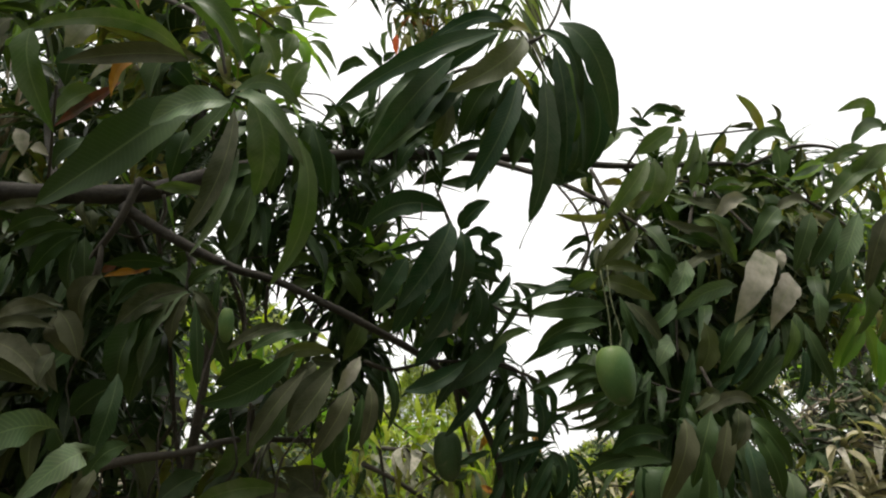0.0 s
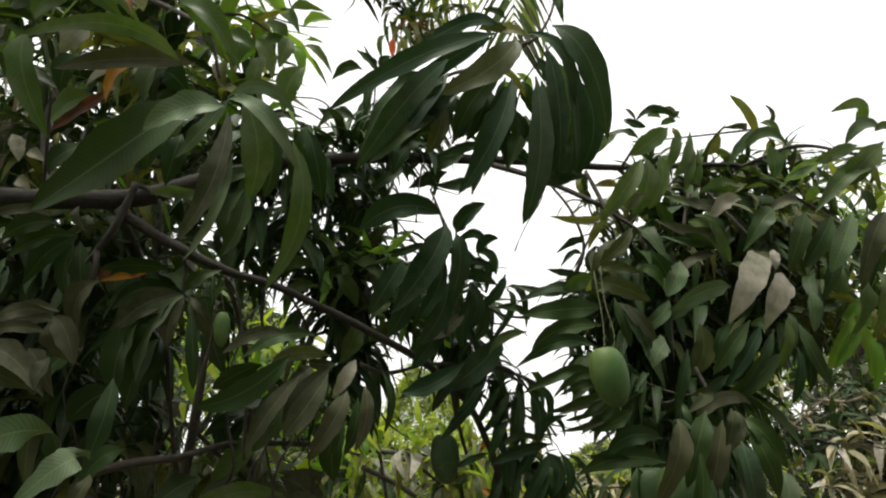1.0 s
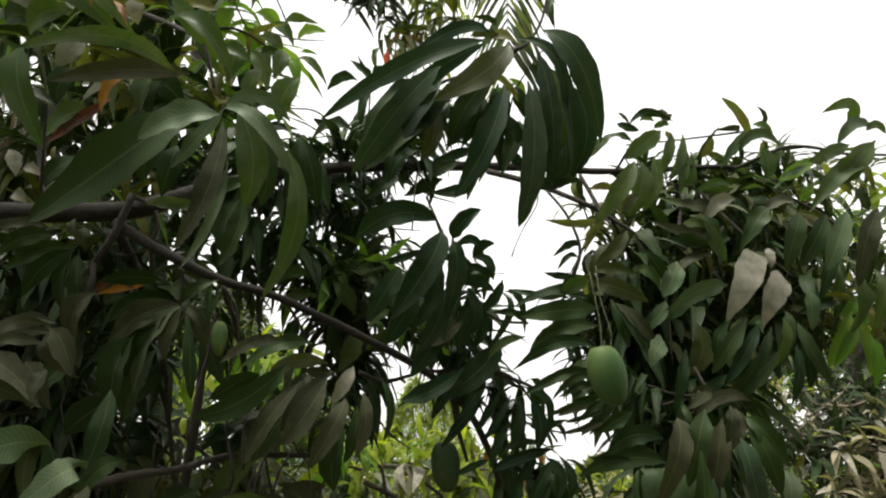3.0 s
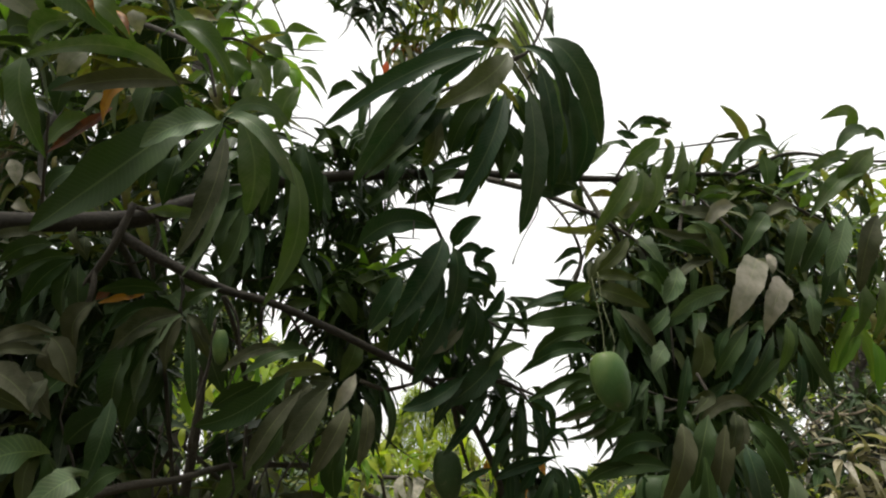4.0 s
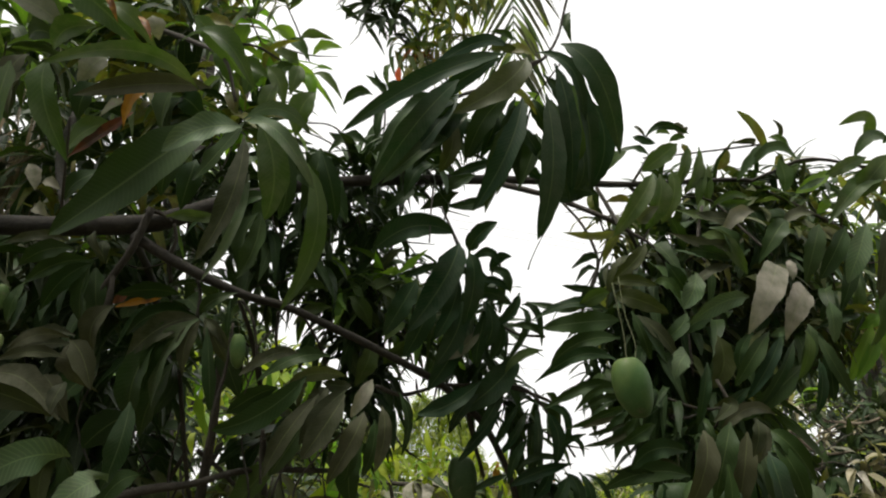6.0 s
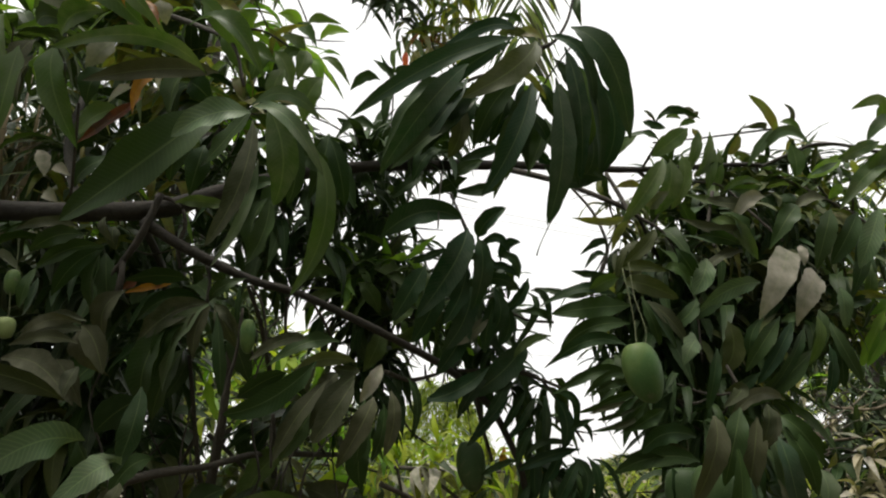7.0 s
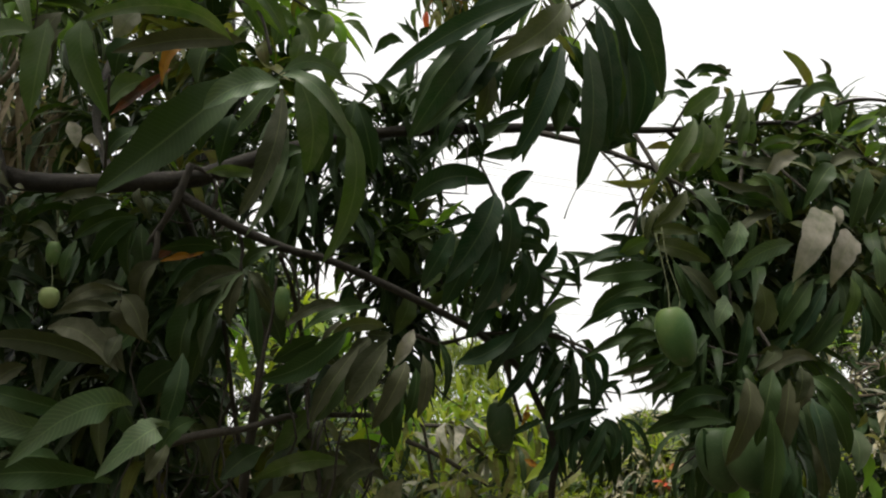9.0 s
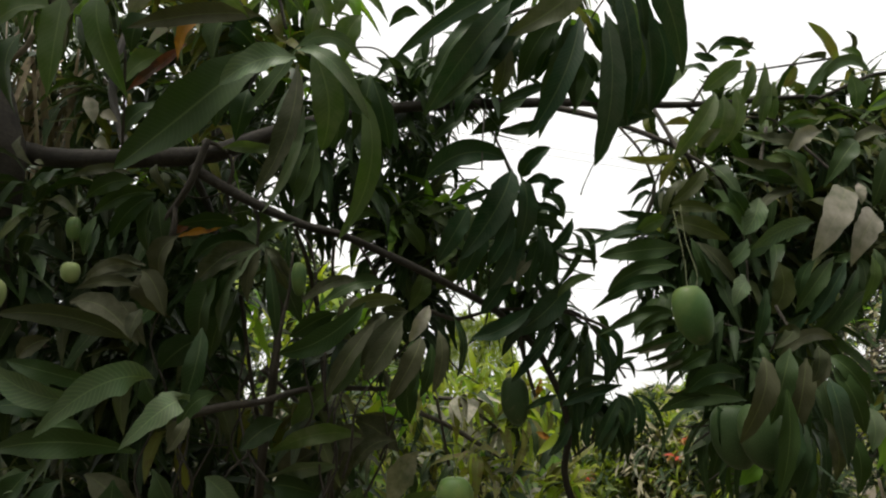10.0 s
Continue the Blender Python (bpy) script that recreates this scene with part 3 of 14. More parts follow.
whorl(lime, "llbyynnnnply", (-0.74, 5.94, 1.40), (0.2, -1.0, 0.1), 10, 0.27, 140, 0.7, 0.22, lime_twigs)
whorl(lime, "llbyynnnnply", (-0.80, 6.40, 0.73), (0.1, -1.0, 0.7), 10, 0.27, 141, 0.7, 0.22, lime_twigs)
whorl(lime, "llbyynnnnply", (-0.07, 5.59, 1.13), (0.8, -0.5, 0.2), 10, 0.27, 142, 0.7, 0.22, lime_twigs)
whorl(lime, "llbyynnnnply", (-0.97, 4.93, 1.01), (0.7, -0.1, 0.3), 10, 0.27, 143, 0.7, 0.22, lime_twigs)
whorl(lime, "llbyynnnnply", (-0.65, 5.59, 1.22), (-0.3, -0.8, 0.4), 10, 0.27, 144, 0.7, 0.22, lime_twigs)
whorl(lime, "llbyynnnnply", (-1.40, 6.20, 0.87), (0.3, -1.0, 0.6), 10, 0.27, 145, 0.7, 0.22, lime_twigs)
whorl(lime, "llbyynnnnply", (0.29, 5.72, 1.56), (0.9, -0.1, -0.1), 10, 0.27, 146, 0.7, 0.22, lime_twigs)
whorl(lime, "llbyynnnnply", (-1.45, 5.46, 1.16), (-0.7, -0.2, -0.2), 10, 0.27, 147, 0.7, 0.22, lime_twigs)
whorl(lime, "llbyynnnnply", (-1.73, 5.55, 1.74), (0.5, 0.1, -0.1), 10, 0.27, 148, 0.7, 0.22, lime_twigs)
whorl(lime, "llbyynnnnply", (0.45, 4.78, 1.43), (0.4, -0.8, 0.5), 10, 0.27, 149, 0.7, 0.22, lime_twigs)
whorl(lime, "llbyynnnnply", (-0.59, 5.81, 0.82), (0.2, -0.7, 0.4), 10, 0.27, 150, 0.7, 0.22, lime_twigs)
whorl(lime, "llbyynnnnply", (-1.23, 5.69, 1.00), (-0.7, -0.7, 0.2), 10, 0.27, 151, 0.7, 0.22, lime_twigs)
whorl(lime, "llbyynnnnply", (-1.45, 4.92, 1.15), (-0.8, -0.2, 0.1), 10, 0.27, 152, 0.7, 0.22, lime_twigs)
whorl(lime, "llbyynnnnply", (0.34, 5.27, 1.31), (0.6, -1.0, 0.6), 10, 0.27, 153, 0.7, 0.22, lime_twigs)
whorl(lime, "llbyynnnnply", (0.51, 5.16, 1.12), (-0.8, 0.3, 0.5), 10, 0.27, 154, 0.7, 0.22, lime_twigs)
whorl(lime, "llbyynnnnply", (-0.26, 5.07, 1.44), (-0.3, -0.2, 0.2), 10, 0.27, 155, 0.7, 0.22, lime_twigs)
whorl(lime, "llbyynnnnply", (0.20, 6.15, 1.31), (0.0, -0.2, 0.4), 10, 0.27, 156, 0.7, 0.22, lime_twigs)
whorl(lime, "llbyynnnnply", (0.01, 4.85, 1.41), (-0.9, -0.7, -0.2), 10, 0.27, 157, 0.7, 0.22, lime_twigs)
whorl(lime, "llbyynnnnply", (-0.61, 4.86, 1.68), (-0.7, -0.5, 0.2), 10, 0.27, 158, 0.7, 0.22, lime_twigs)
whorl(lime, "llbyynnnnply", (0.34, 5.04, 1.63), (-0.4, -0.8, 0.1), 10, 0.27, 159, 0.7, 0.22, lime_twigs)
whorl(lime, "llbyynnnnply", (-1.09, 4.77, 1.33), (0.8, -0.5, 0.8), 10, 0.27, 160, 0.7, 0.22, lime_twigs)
whorl(lime, "llbyynnnnply", (-1.21, 6.03, 1.05), (-0.7, -0.7, -0.2), 10, 0.27, 161, 0.7, 0.22, lime_twigs)
whorl(lime, "llbyynnnnply", (-0.01, 5.07, 1.10), (-0.5, -0.1, 0.8), 10, 0.27, 162, 0.7, 0.22, lime_twigs)
whorl(lime, "llbyynnnnply", (-0.26, 6.36, 1.30), (-1.0, -0.9, 0.7), 10, 0.27, 163, 0.7, 0.22, lime_twigs)
whorl(lime, "llbyynnnnply", (-0.48, 5.78, 0.74), (-0.3, -0.9, -0.1), 10, 0.27, 164, 0.7, 0.22, lime_twigs)
whorl(lime, "llbyynnnnply", (-1.38, 5.41, 1.27), (0.1, -0.9, 0.1), 10, 0.27, 165, 0.7, 0.22, lime_twigs)
whorl(lime, "llbyynnnnply", (0.53, 6.23, 1.12), (-0.6, -1.0, 0.4), 10, 0.27, 166, 0.7, 0.22, lime_twigs)
whorl(lime, "llbyynnnnply", (-0.98, 6.01, 1.10), (0.8, -0.6, 0.3), 10, 0.27, 167, 0.7, 0.22, lime_twigs)
whorl(lime, "llbyynnnnply", (0.19, 4.88, 1.48), (-0.8, -0.7, -0.1), 10, 0.27, 168, 0.7, 0.22, lime_twigs)
whorl(lime, "llbyynnnnply", (-1.31, 5.29, 1.50), (-0.8, -0.5, 0.1), 10, 0.27, 169, 0.7, 0.22, lime_twigs)
whorl(lime, "llbyynnnnply", (0.05, 6.28, 1.16), (0.3, -0.0, 0.4), 10, 0.27, 170, 0.7, 0.22, lime_twigs)
whorl(lime, "llbyynnnnply", (-0.22, 6.13, 0.73), (0.4, -0.7, 0.7), 10, 0.27, 171, 0.7, 0.22, lime_twigs)
whorl(lime, "llbyynnnnply", (-1.71, 6.14, 1.40), (0.9, -0.2, 0.1), 10, 0.27, 172, 0.7, 0.22, lime_twigs)
whorl(lime, "llbyynnnnply", (-0.41, 6.09, 0.87), (-0.8, -0.3, -0.0), 10, 0.27, 173, 0.7, 0.22, lime_twigs)
whorl(lime, "llbyynnnnply", (0.46, 5.01, 1.03), (-0.4, 0.2, 0.3), 10, 0.27, 174, 0.7, 0.22, lime_twigs)
whorl(lime, "llbyynnnnply", (-0.83, 6.01, 1.31), (0.9, -0.3, 0.9), 10, 0.27, 175, 0.7, 0.22, lime_twigs)
whorl(lime, "llbyynnnnply", (-1.78, 5.57, 1.19), (0.8, -0.5, 0.0), 10, 0.27, 176, 0.7, 0.22, lime_twigs)
whorl(lime, "llbyynnnnply", (-1.19, 5.58, 1.58), (-0.3, -0.0, 0.1), 10, 0.27, 177, 0.7, 0.22, lime_twigs)
whorl(lime, "llbyynnnnply", (-0.94, 6.01, 1.65), (-0.0, -1.0, -0.0), 10, 0.27, 178, 0.7, 0.22, lime_twigs)
whorl(lime, "llbyynnnnply", (-0.14, 5.92, 0.86), (0.6, -0.5, -0.2), 10, 0.27, 179, 0.7, 0.22, lime_twigs)
whorl(lime, "llbyynnnnply", (-1.33, 5.23, 1.40), (-0.9, -0.6, 0.2), 10, 0.27, 180, 0.7, 0.22, lime_twigs)
whorl(lime, "llbyynnnnply", (0.22, 6.06, 0.77), (0.3, -0.3, 0.7), 10, 0.27, 181, 0.7, 0.22, lime_twigs)
whorl(lime, "llbyynnnnply", (-0.13, 5.21, 1.27), (-0.8, -0.9, 0.2), 10, 0.27, 182, 0.7, 0.22, lime_twigs)
whorl(lime, "llbyynnnnply", (-0.06, 6.24, 1.46), (-0.5, -0.1, -0.1), 10, 0.27, 183, 0.7, 0.22, lime_twigs)
whorl(lime, "llbyynnnnply", (0.47, 6.29, 1.54), (0.1, -0.5, -0.2), 10, 0.27, 184, 0.7, 0.22, lime_twigs)
whorl(lime, "llbyynnnnply", (-0.26, 5.13, 0.92), (0.3, -0.0, 0.0), 10, 0.27, 185, 0.7, 0.22, lime_twigs)
whorl(lime, "llbyynnnnply", (-0.89, 6.28, 1.19), (-0.4, -0.6, 0.5), 10, 0.27, 186, 0.7, 0.22, lime_twigs)
whorl(lime, "llbyynnnnply", (-0.40, 5.07, 1.20), (-0.6, -0.2, 0.5), 10, 0.27, 187, 0.7, 0.22, lime_twigs)
whorl(lime, "llbyynnnnply", (-0.10, 4.89, 1.10), (-0.0, 0.1, 0.9), 10, 0.27, 188, 0.7, 0.22, lime_twigs)
whorl(lime, "llbyynnnnply", (-1.32, 4.85, 1.69), (0.2, -0.9, 0.6), 10, 0.27, 189, 0.7, 0.22, lime_twigs)
whorl(lime, "llbyynnnnply", (-1.24, 6.11, 1.42), (0.0, -0.9, 0.3), 10, 0.27, 190, 0.7, 0.22, lime_twigs)
whorl(lime, "llbyynnnnply", (-1.10, 4.89, 1.16), (-0.5, -0.9, 0.3), 10, 0.27, 191, 0.7, 0.22, lime_twigs)
whorl(lime, "llbyynnnnply", (-0.86, 5.56, 0.99), (0.2, 0.2, 0.5), 10, 0.27, 192, 0.7, 0.22, lime_twigs)
whorl(lime, "llbyynnnnply", (-1.77, 5.52, 1.00), (0.7, 0.1, 0.8), 10, 0.27, 193, 0.7, 0.22, lime_twigs)
whorl(lime, "llbyynnnnply", (-0.92, 6.61, 0.64), (-0.6, -0.5, 0.1), 10, 0.27, 194, 0.7, 0.22, lime_twigs)
whorl(lime, "llbyynnnnply", (-0.16, 4.89, 1.66), (-0.1, -0.9, 0.2), 10, 0.27, 195, 0.7, 0.22, lime_twigs)
whorl(lime, "llbyynnnnply", (0.38, 5.18, 0.93), (-1.0, 0.1, 0.9), 10, 0.27, 196, 0.7, 0.22, lime_twigs)
whorl(lime, "llbyynnnnply", (-0.99, 5.95, 1.21), (0.9, 0.2, 0.9), 10, 0.27, 197, 0.7, 0.22, lime_twigs)
whorl(lime, "llbyynnnnply", (-1.39, 6.13, 1.51), (-0.1, 0.2, -0.0), 10, 0.27, 198, 0.7, 0.22, lime_twigs)
whorl(lime, "llbyynnnnply", (-1.37, 5.08, 1.57), (0.9, -0.7, -0.1), 10, 0.27, 199, 0.7, 0.22, lime_twigs)
whorl(lime, "llbyynnnnply", (-1.61, 5.89, 1.26), (-0.1, -0.3, 0.8), 10, 0.27, 200, 0.7, 0.22, lime_twigs)
whorl(lime, "llbyynnnnply", (0.08, 4.84, 1.46), (0.3, 0.1, 0.4), 10, 0.27, 201, 0.7, 0.22, lime_twigs)
whorl(lime, "llbyynnnnply", (-0.73, 4.83, 1.47), (-0.9, -0.1, 0.3), 10, 0.27, 202, 0.7, 0.22, lime_twigs)
whorl(lime, "llbyynnnnply", (0.09, 5.51, 1.68), (-0.8, 0.3, 0.4), 10, 0.27, 203, 0.7, 0.22, lime_twigs)
whorl(lime, "llbyynnnnply", (0.17, 4.97, 1.28), (-0.9, 0.2, 0.3), 10, 0.27, 204, 0.7, 0.22, lime_twigs)
whorl(lime, "llbyynnnnply", (-1.43, 5.10, 0.84), (-0.7, -0.9, 0.3), 10, 0.27, 205, 0.7, 0.22, lime_twigs)
whorl(lime, "lbly", (-0.05, 4.78, 1.65), (0.4, -0.9, 0.4), 9, 0.20, 206, 0.5, 0.22, lime_twigs)
whorl(lime, "lbly", (-0.55, 4.63, 1.76), (0.4, -0.8, 0.6), 9, 0.20, 207, 0.5, 0.22, lime_twigs)
whorl(lime, "lbly", (-0.49, 5.26, 1.73), (-0.0, 0.1, 0.8), 9, 0.20, 208, 0.5, 0.22, lime_twigs)
whorl(lime, "lbly", (-0.39, 5.59, 1.78), (-0.7, -0.1, 0.6), 9, 0.20, 209, 0.5, 0.22, lime_twigs)
whorl(lime, "lbly", (0.45, 5.46, 1.81), (0.3, -0.5, 0.7), 9, 0.20, 210, 0.5, 0.22, lime_twigs)
whorl(lime, "lbly", (0.03, 5.33, 1.79), (0.0, -0.1, 0.5), 9, 0.20, 211, 0.5, 0.22, lime_twigs)
whorl(lime, "lbly", (0.21, 5.48, 1.68), (-0.9, -0.3, 0.3), 9, 0.20, 212, 0.5, 0.22, lime_twigs)
whorl(lime, "lbly", (-0.65, 5.29, 1.66), (-0.2, -0.2, 0.1), 9, 0.20, 213, 0.5, 0.22, lime_twigs)
whorl(lime, "lbly", (0.12, 5.04, 1.74), (-0.4, -0.0, 0.2), 9, 0.20, 214, 0.5, 0.22, lime_twigs)
whorl(lime, "lbly", (0.26, 4.61, 1.70), (0.8, 0.3, 0.0), 9, 0.20, 215, 0.5, 0.22, lime_twigs)
whorl(lime, "lbly", (-0.81, 4.68, 1.77), (-0.3, -0.9, 0.0), 9, 0.20, 216, 0.5, 0.22, lime_twigs)
whorl(lime, "lbly", (-0.94, 4.89, 1.76), (0.5, -0.5, -0.0), 9, 0.20, 217, 0.5, 0.22, lime_twigs)
whorl(lime, "lbly", (-0.31, 5.33, 1.68), (0.7, -0.1, 0.6), 9, 0.20, 218, 0.5, 0.22, lime_twigs)
whorl(lime, "lbly", (-0.51, 5.27, 1.81), (0.5, -0.8, 0.4), 9, 0.20, 219, 0.5, 0.22, lime_twigs)
whorl(lime, "lbly", (-0.70, 4.69, 1.75), (-1.0, -0.3, 0.9), 9, 0.20, 220, 0.5, 0.22, lime_twigs)
whorl(lime, "lbly", (-0.18, 5.00, 1.82), (-0.1, 0.1, 0.1), 9, 0.20, 221, 0.5, 0.22, lime_twigs)
whorl(lime, "lbly", (-0.03, 5.08, 1.86), (-0.1, -0.4, -0.0), 9, 0.20, 222, 0.5, 0.22, lime_twigs)
whorl(lime, "lbly", (-0.80, 4.95, 1.65), (0.4, -0.4, 0.8), 9, 0.20, 223, 0.5, 0.22, lime_twigs)
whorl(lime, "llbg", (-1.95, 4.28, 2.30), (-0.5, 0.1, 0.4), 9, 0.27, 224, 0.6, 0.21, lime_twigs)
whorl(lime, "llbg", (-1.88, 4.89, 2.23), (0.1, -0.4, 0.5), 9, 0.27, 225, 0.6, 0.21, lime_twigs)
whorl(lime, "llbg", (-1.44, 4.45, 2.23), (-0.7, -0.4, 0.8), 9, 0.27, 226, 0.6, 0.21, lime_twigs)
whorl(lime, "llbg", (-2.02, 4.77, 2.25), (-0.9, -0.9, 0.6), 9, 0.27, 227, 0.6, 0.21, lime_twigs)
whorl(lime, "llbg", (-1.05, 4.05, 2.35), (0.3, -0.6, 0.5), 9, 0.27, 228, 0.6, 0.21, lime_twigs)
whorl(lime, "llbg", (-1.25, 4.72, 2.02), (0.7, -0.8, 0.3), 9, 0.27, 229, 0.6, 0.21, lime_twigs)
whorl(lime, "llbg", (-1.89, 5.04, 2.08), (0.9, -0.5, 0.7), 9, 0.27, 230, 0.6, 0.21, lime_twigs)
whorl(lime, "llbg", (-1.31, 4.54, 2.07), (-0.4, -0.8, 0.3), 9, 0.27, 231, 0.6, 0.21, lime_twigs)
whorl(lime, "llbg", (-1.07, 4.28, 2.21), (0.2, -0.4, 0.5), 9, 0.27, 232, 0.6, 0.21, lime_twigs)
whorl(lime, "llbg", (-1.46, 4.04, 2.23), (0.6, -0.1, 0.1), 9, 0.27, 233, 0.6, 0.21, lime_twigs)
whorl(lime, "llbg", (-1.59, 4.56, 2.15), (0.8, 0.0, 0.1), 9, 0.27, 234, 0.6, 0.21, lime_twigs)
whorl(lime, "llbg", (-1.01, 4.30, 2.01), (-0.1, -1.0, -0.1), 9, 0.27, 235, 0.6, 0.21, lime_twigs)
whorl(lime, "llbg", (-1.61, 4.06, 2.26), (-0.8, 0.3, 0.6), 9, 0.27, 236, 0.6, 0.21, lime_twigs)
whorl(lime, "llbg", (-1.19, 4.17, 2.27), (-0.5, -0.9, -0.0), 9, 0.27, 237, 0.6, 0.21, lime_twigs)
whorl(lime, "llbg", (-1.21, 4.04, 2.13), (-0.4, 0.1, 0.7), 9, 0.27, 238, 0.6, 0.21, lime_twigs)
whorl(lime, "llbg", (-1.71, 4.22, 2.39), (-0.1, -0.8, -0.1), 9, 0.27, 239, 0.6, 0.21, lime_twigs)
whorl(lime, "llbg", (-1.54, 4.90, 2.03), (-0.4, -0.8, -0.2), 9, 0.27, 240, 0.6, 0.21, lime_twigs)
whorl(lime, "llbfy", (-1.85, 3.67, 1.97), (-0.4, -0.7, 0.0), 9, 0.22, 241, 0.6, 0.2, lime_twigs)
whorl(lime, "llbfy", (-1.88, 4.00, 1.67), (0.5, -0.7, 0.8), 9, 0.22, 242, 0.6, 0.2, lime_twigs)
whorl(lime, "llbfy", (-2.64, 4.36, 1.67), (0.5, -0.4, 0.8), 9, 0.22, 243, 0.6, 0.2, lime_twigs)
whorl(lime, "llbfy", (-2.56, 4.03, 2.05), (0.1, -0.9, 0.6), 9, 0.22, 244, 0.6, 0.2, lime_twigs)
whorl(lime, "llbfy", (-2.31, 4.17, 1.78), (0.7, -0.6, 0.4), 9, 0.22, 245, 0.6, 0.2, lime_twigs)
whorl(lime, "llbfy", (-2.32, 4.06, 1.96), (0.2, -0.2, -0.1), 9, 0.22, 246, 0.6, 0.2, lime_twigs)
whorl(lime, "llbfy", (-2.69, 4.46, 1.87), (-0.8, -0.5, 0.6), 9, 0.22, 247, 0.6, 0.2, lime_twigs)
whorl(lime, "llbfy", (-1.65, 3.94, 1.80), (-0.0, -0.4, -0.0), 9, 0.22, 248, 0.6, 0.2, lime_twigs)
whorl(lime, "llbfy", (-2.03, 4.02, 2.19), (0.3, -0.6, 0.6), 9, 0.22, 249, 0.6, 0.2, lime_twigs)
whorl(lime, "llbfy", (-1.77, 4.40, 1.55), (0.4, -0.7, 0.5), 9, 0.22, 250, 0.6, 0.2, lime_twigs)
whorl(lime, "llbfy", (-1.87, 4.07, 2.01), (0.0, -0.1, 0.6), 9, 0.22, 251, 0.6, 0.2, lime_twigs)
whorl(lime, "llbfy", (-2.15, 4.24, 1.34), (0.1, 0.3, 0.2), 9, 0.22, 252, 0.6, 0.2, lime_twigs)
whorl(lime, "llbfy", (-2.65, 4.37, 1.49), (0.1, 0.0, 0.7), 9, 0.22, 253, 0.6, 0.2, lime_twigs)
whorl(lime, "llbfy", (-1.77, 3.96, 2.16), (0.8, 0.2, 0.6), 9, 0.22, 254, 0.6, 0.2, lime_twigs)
# dark backing leaves: shaded gaps of the sapling painted as leaf colour
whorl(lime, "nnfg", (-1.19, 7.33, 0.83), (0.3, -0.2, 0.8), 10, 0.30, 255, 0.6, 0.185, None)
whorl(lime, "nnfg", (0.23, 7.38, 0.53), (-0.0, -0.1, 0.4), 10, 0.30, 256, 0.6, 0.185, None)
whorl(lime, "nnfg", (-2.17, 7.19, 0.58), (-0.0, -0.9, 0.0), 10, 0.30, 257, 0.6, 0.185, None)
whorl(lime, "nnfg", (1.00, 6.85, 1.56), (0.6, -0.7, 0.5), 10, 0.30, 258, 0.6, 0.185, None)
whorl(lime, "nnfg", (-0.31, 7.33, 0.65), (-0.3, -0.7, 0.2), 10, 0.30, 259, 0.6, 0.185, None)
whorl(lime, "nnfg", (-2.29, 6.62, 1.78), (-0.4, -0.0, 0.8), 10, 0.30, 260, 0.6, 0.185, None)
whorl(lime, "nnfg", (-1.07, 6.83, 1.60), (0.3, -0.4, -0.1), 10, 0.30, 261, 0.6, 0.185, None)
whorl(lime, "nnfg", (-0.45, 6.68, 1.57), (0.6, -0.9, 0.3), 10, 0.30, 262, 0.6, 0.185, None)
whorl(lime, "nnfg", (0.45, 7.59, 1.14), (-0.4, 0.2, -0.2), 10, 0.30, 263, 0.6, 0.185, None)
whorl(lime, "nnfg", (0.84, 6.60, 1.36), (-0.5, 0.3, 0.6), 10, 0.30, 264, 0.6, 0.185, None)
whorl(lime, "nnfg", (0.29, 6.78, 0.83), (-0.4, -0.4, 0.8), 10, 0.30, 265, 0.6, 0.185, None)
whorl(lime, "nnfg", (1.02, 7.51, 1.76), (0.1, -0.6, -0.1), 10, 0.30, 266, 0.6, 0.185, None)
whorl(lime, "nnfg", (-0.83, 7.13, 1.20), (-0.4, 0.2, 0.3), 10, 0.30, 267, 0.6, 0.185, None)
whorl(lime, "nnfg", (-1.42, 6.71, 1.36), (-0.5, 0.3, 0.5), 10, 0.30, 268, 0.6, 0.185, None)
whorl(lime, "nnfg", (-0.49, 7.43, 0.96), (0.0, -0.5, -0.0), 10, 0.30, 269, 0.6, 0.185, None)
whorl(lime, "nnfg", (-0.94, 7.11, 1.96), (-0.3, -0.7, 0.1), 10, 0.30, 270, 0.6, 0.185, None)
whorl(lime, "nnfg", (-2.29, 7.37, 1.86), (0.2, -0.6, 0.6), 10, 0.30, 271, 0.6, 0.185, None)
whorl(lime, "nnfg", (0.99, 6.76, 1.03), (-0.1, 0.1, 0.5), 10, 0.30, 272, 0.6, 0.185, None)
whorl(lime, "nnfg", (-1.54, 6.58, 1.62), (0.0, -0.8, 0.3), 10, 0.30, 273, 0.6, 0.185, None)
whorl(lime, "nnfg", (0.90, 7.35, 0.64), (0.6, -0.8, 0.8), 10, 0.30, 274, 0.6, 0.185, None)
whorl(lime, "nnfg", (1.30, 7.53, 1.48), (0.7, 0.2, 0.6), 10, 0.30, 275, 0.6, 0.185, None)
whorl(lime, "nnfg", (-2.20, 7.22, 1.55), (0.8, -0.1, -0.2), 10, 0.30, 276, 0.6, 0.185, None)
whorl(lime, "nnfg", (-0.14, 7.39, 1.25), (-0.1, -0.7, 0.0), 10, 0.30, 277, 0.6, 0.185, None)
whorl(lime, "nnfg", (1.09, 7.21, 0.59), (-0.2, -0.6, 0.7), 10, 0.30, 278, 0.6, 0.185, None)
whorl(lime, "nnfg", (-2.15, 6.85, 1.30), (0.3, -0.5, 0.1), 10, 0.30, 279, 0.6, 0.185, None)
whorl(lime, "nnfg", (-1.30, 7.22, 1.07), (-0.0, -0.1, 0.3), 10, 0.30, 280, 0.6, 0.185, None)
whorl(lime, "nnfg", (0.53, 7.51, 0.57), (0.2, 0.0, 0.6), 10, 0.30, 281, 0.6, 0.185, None)
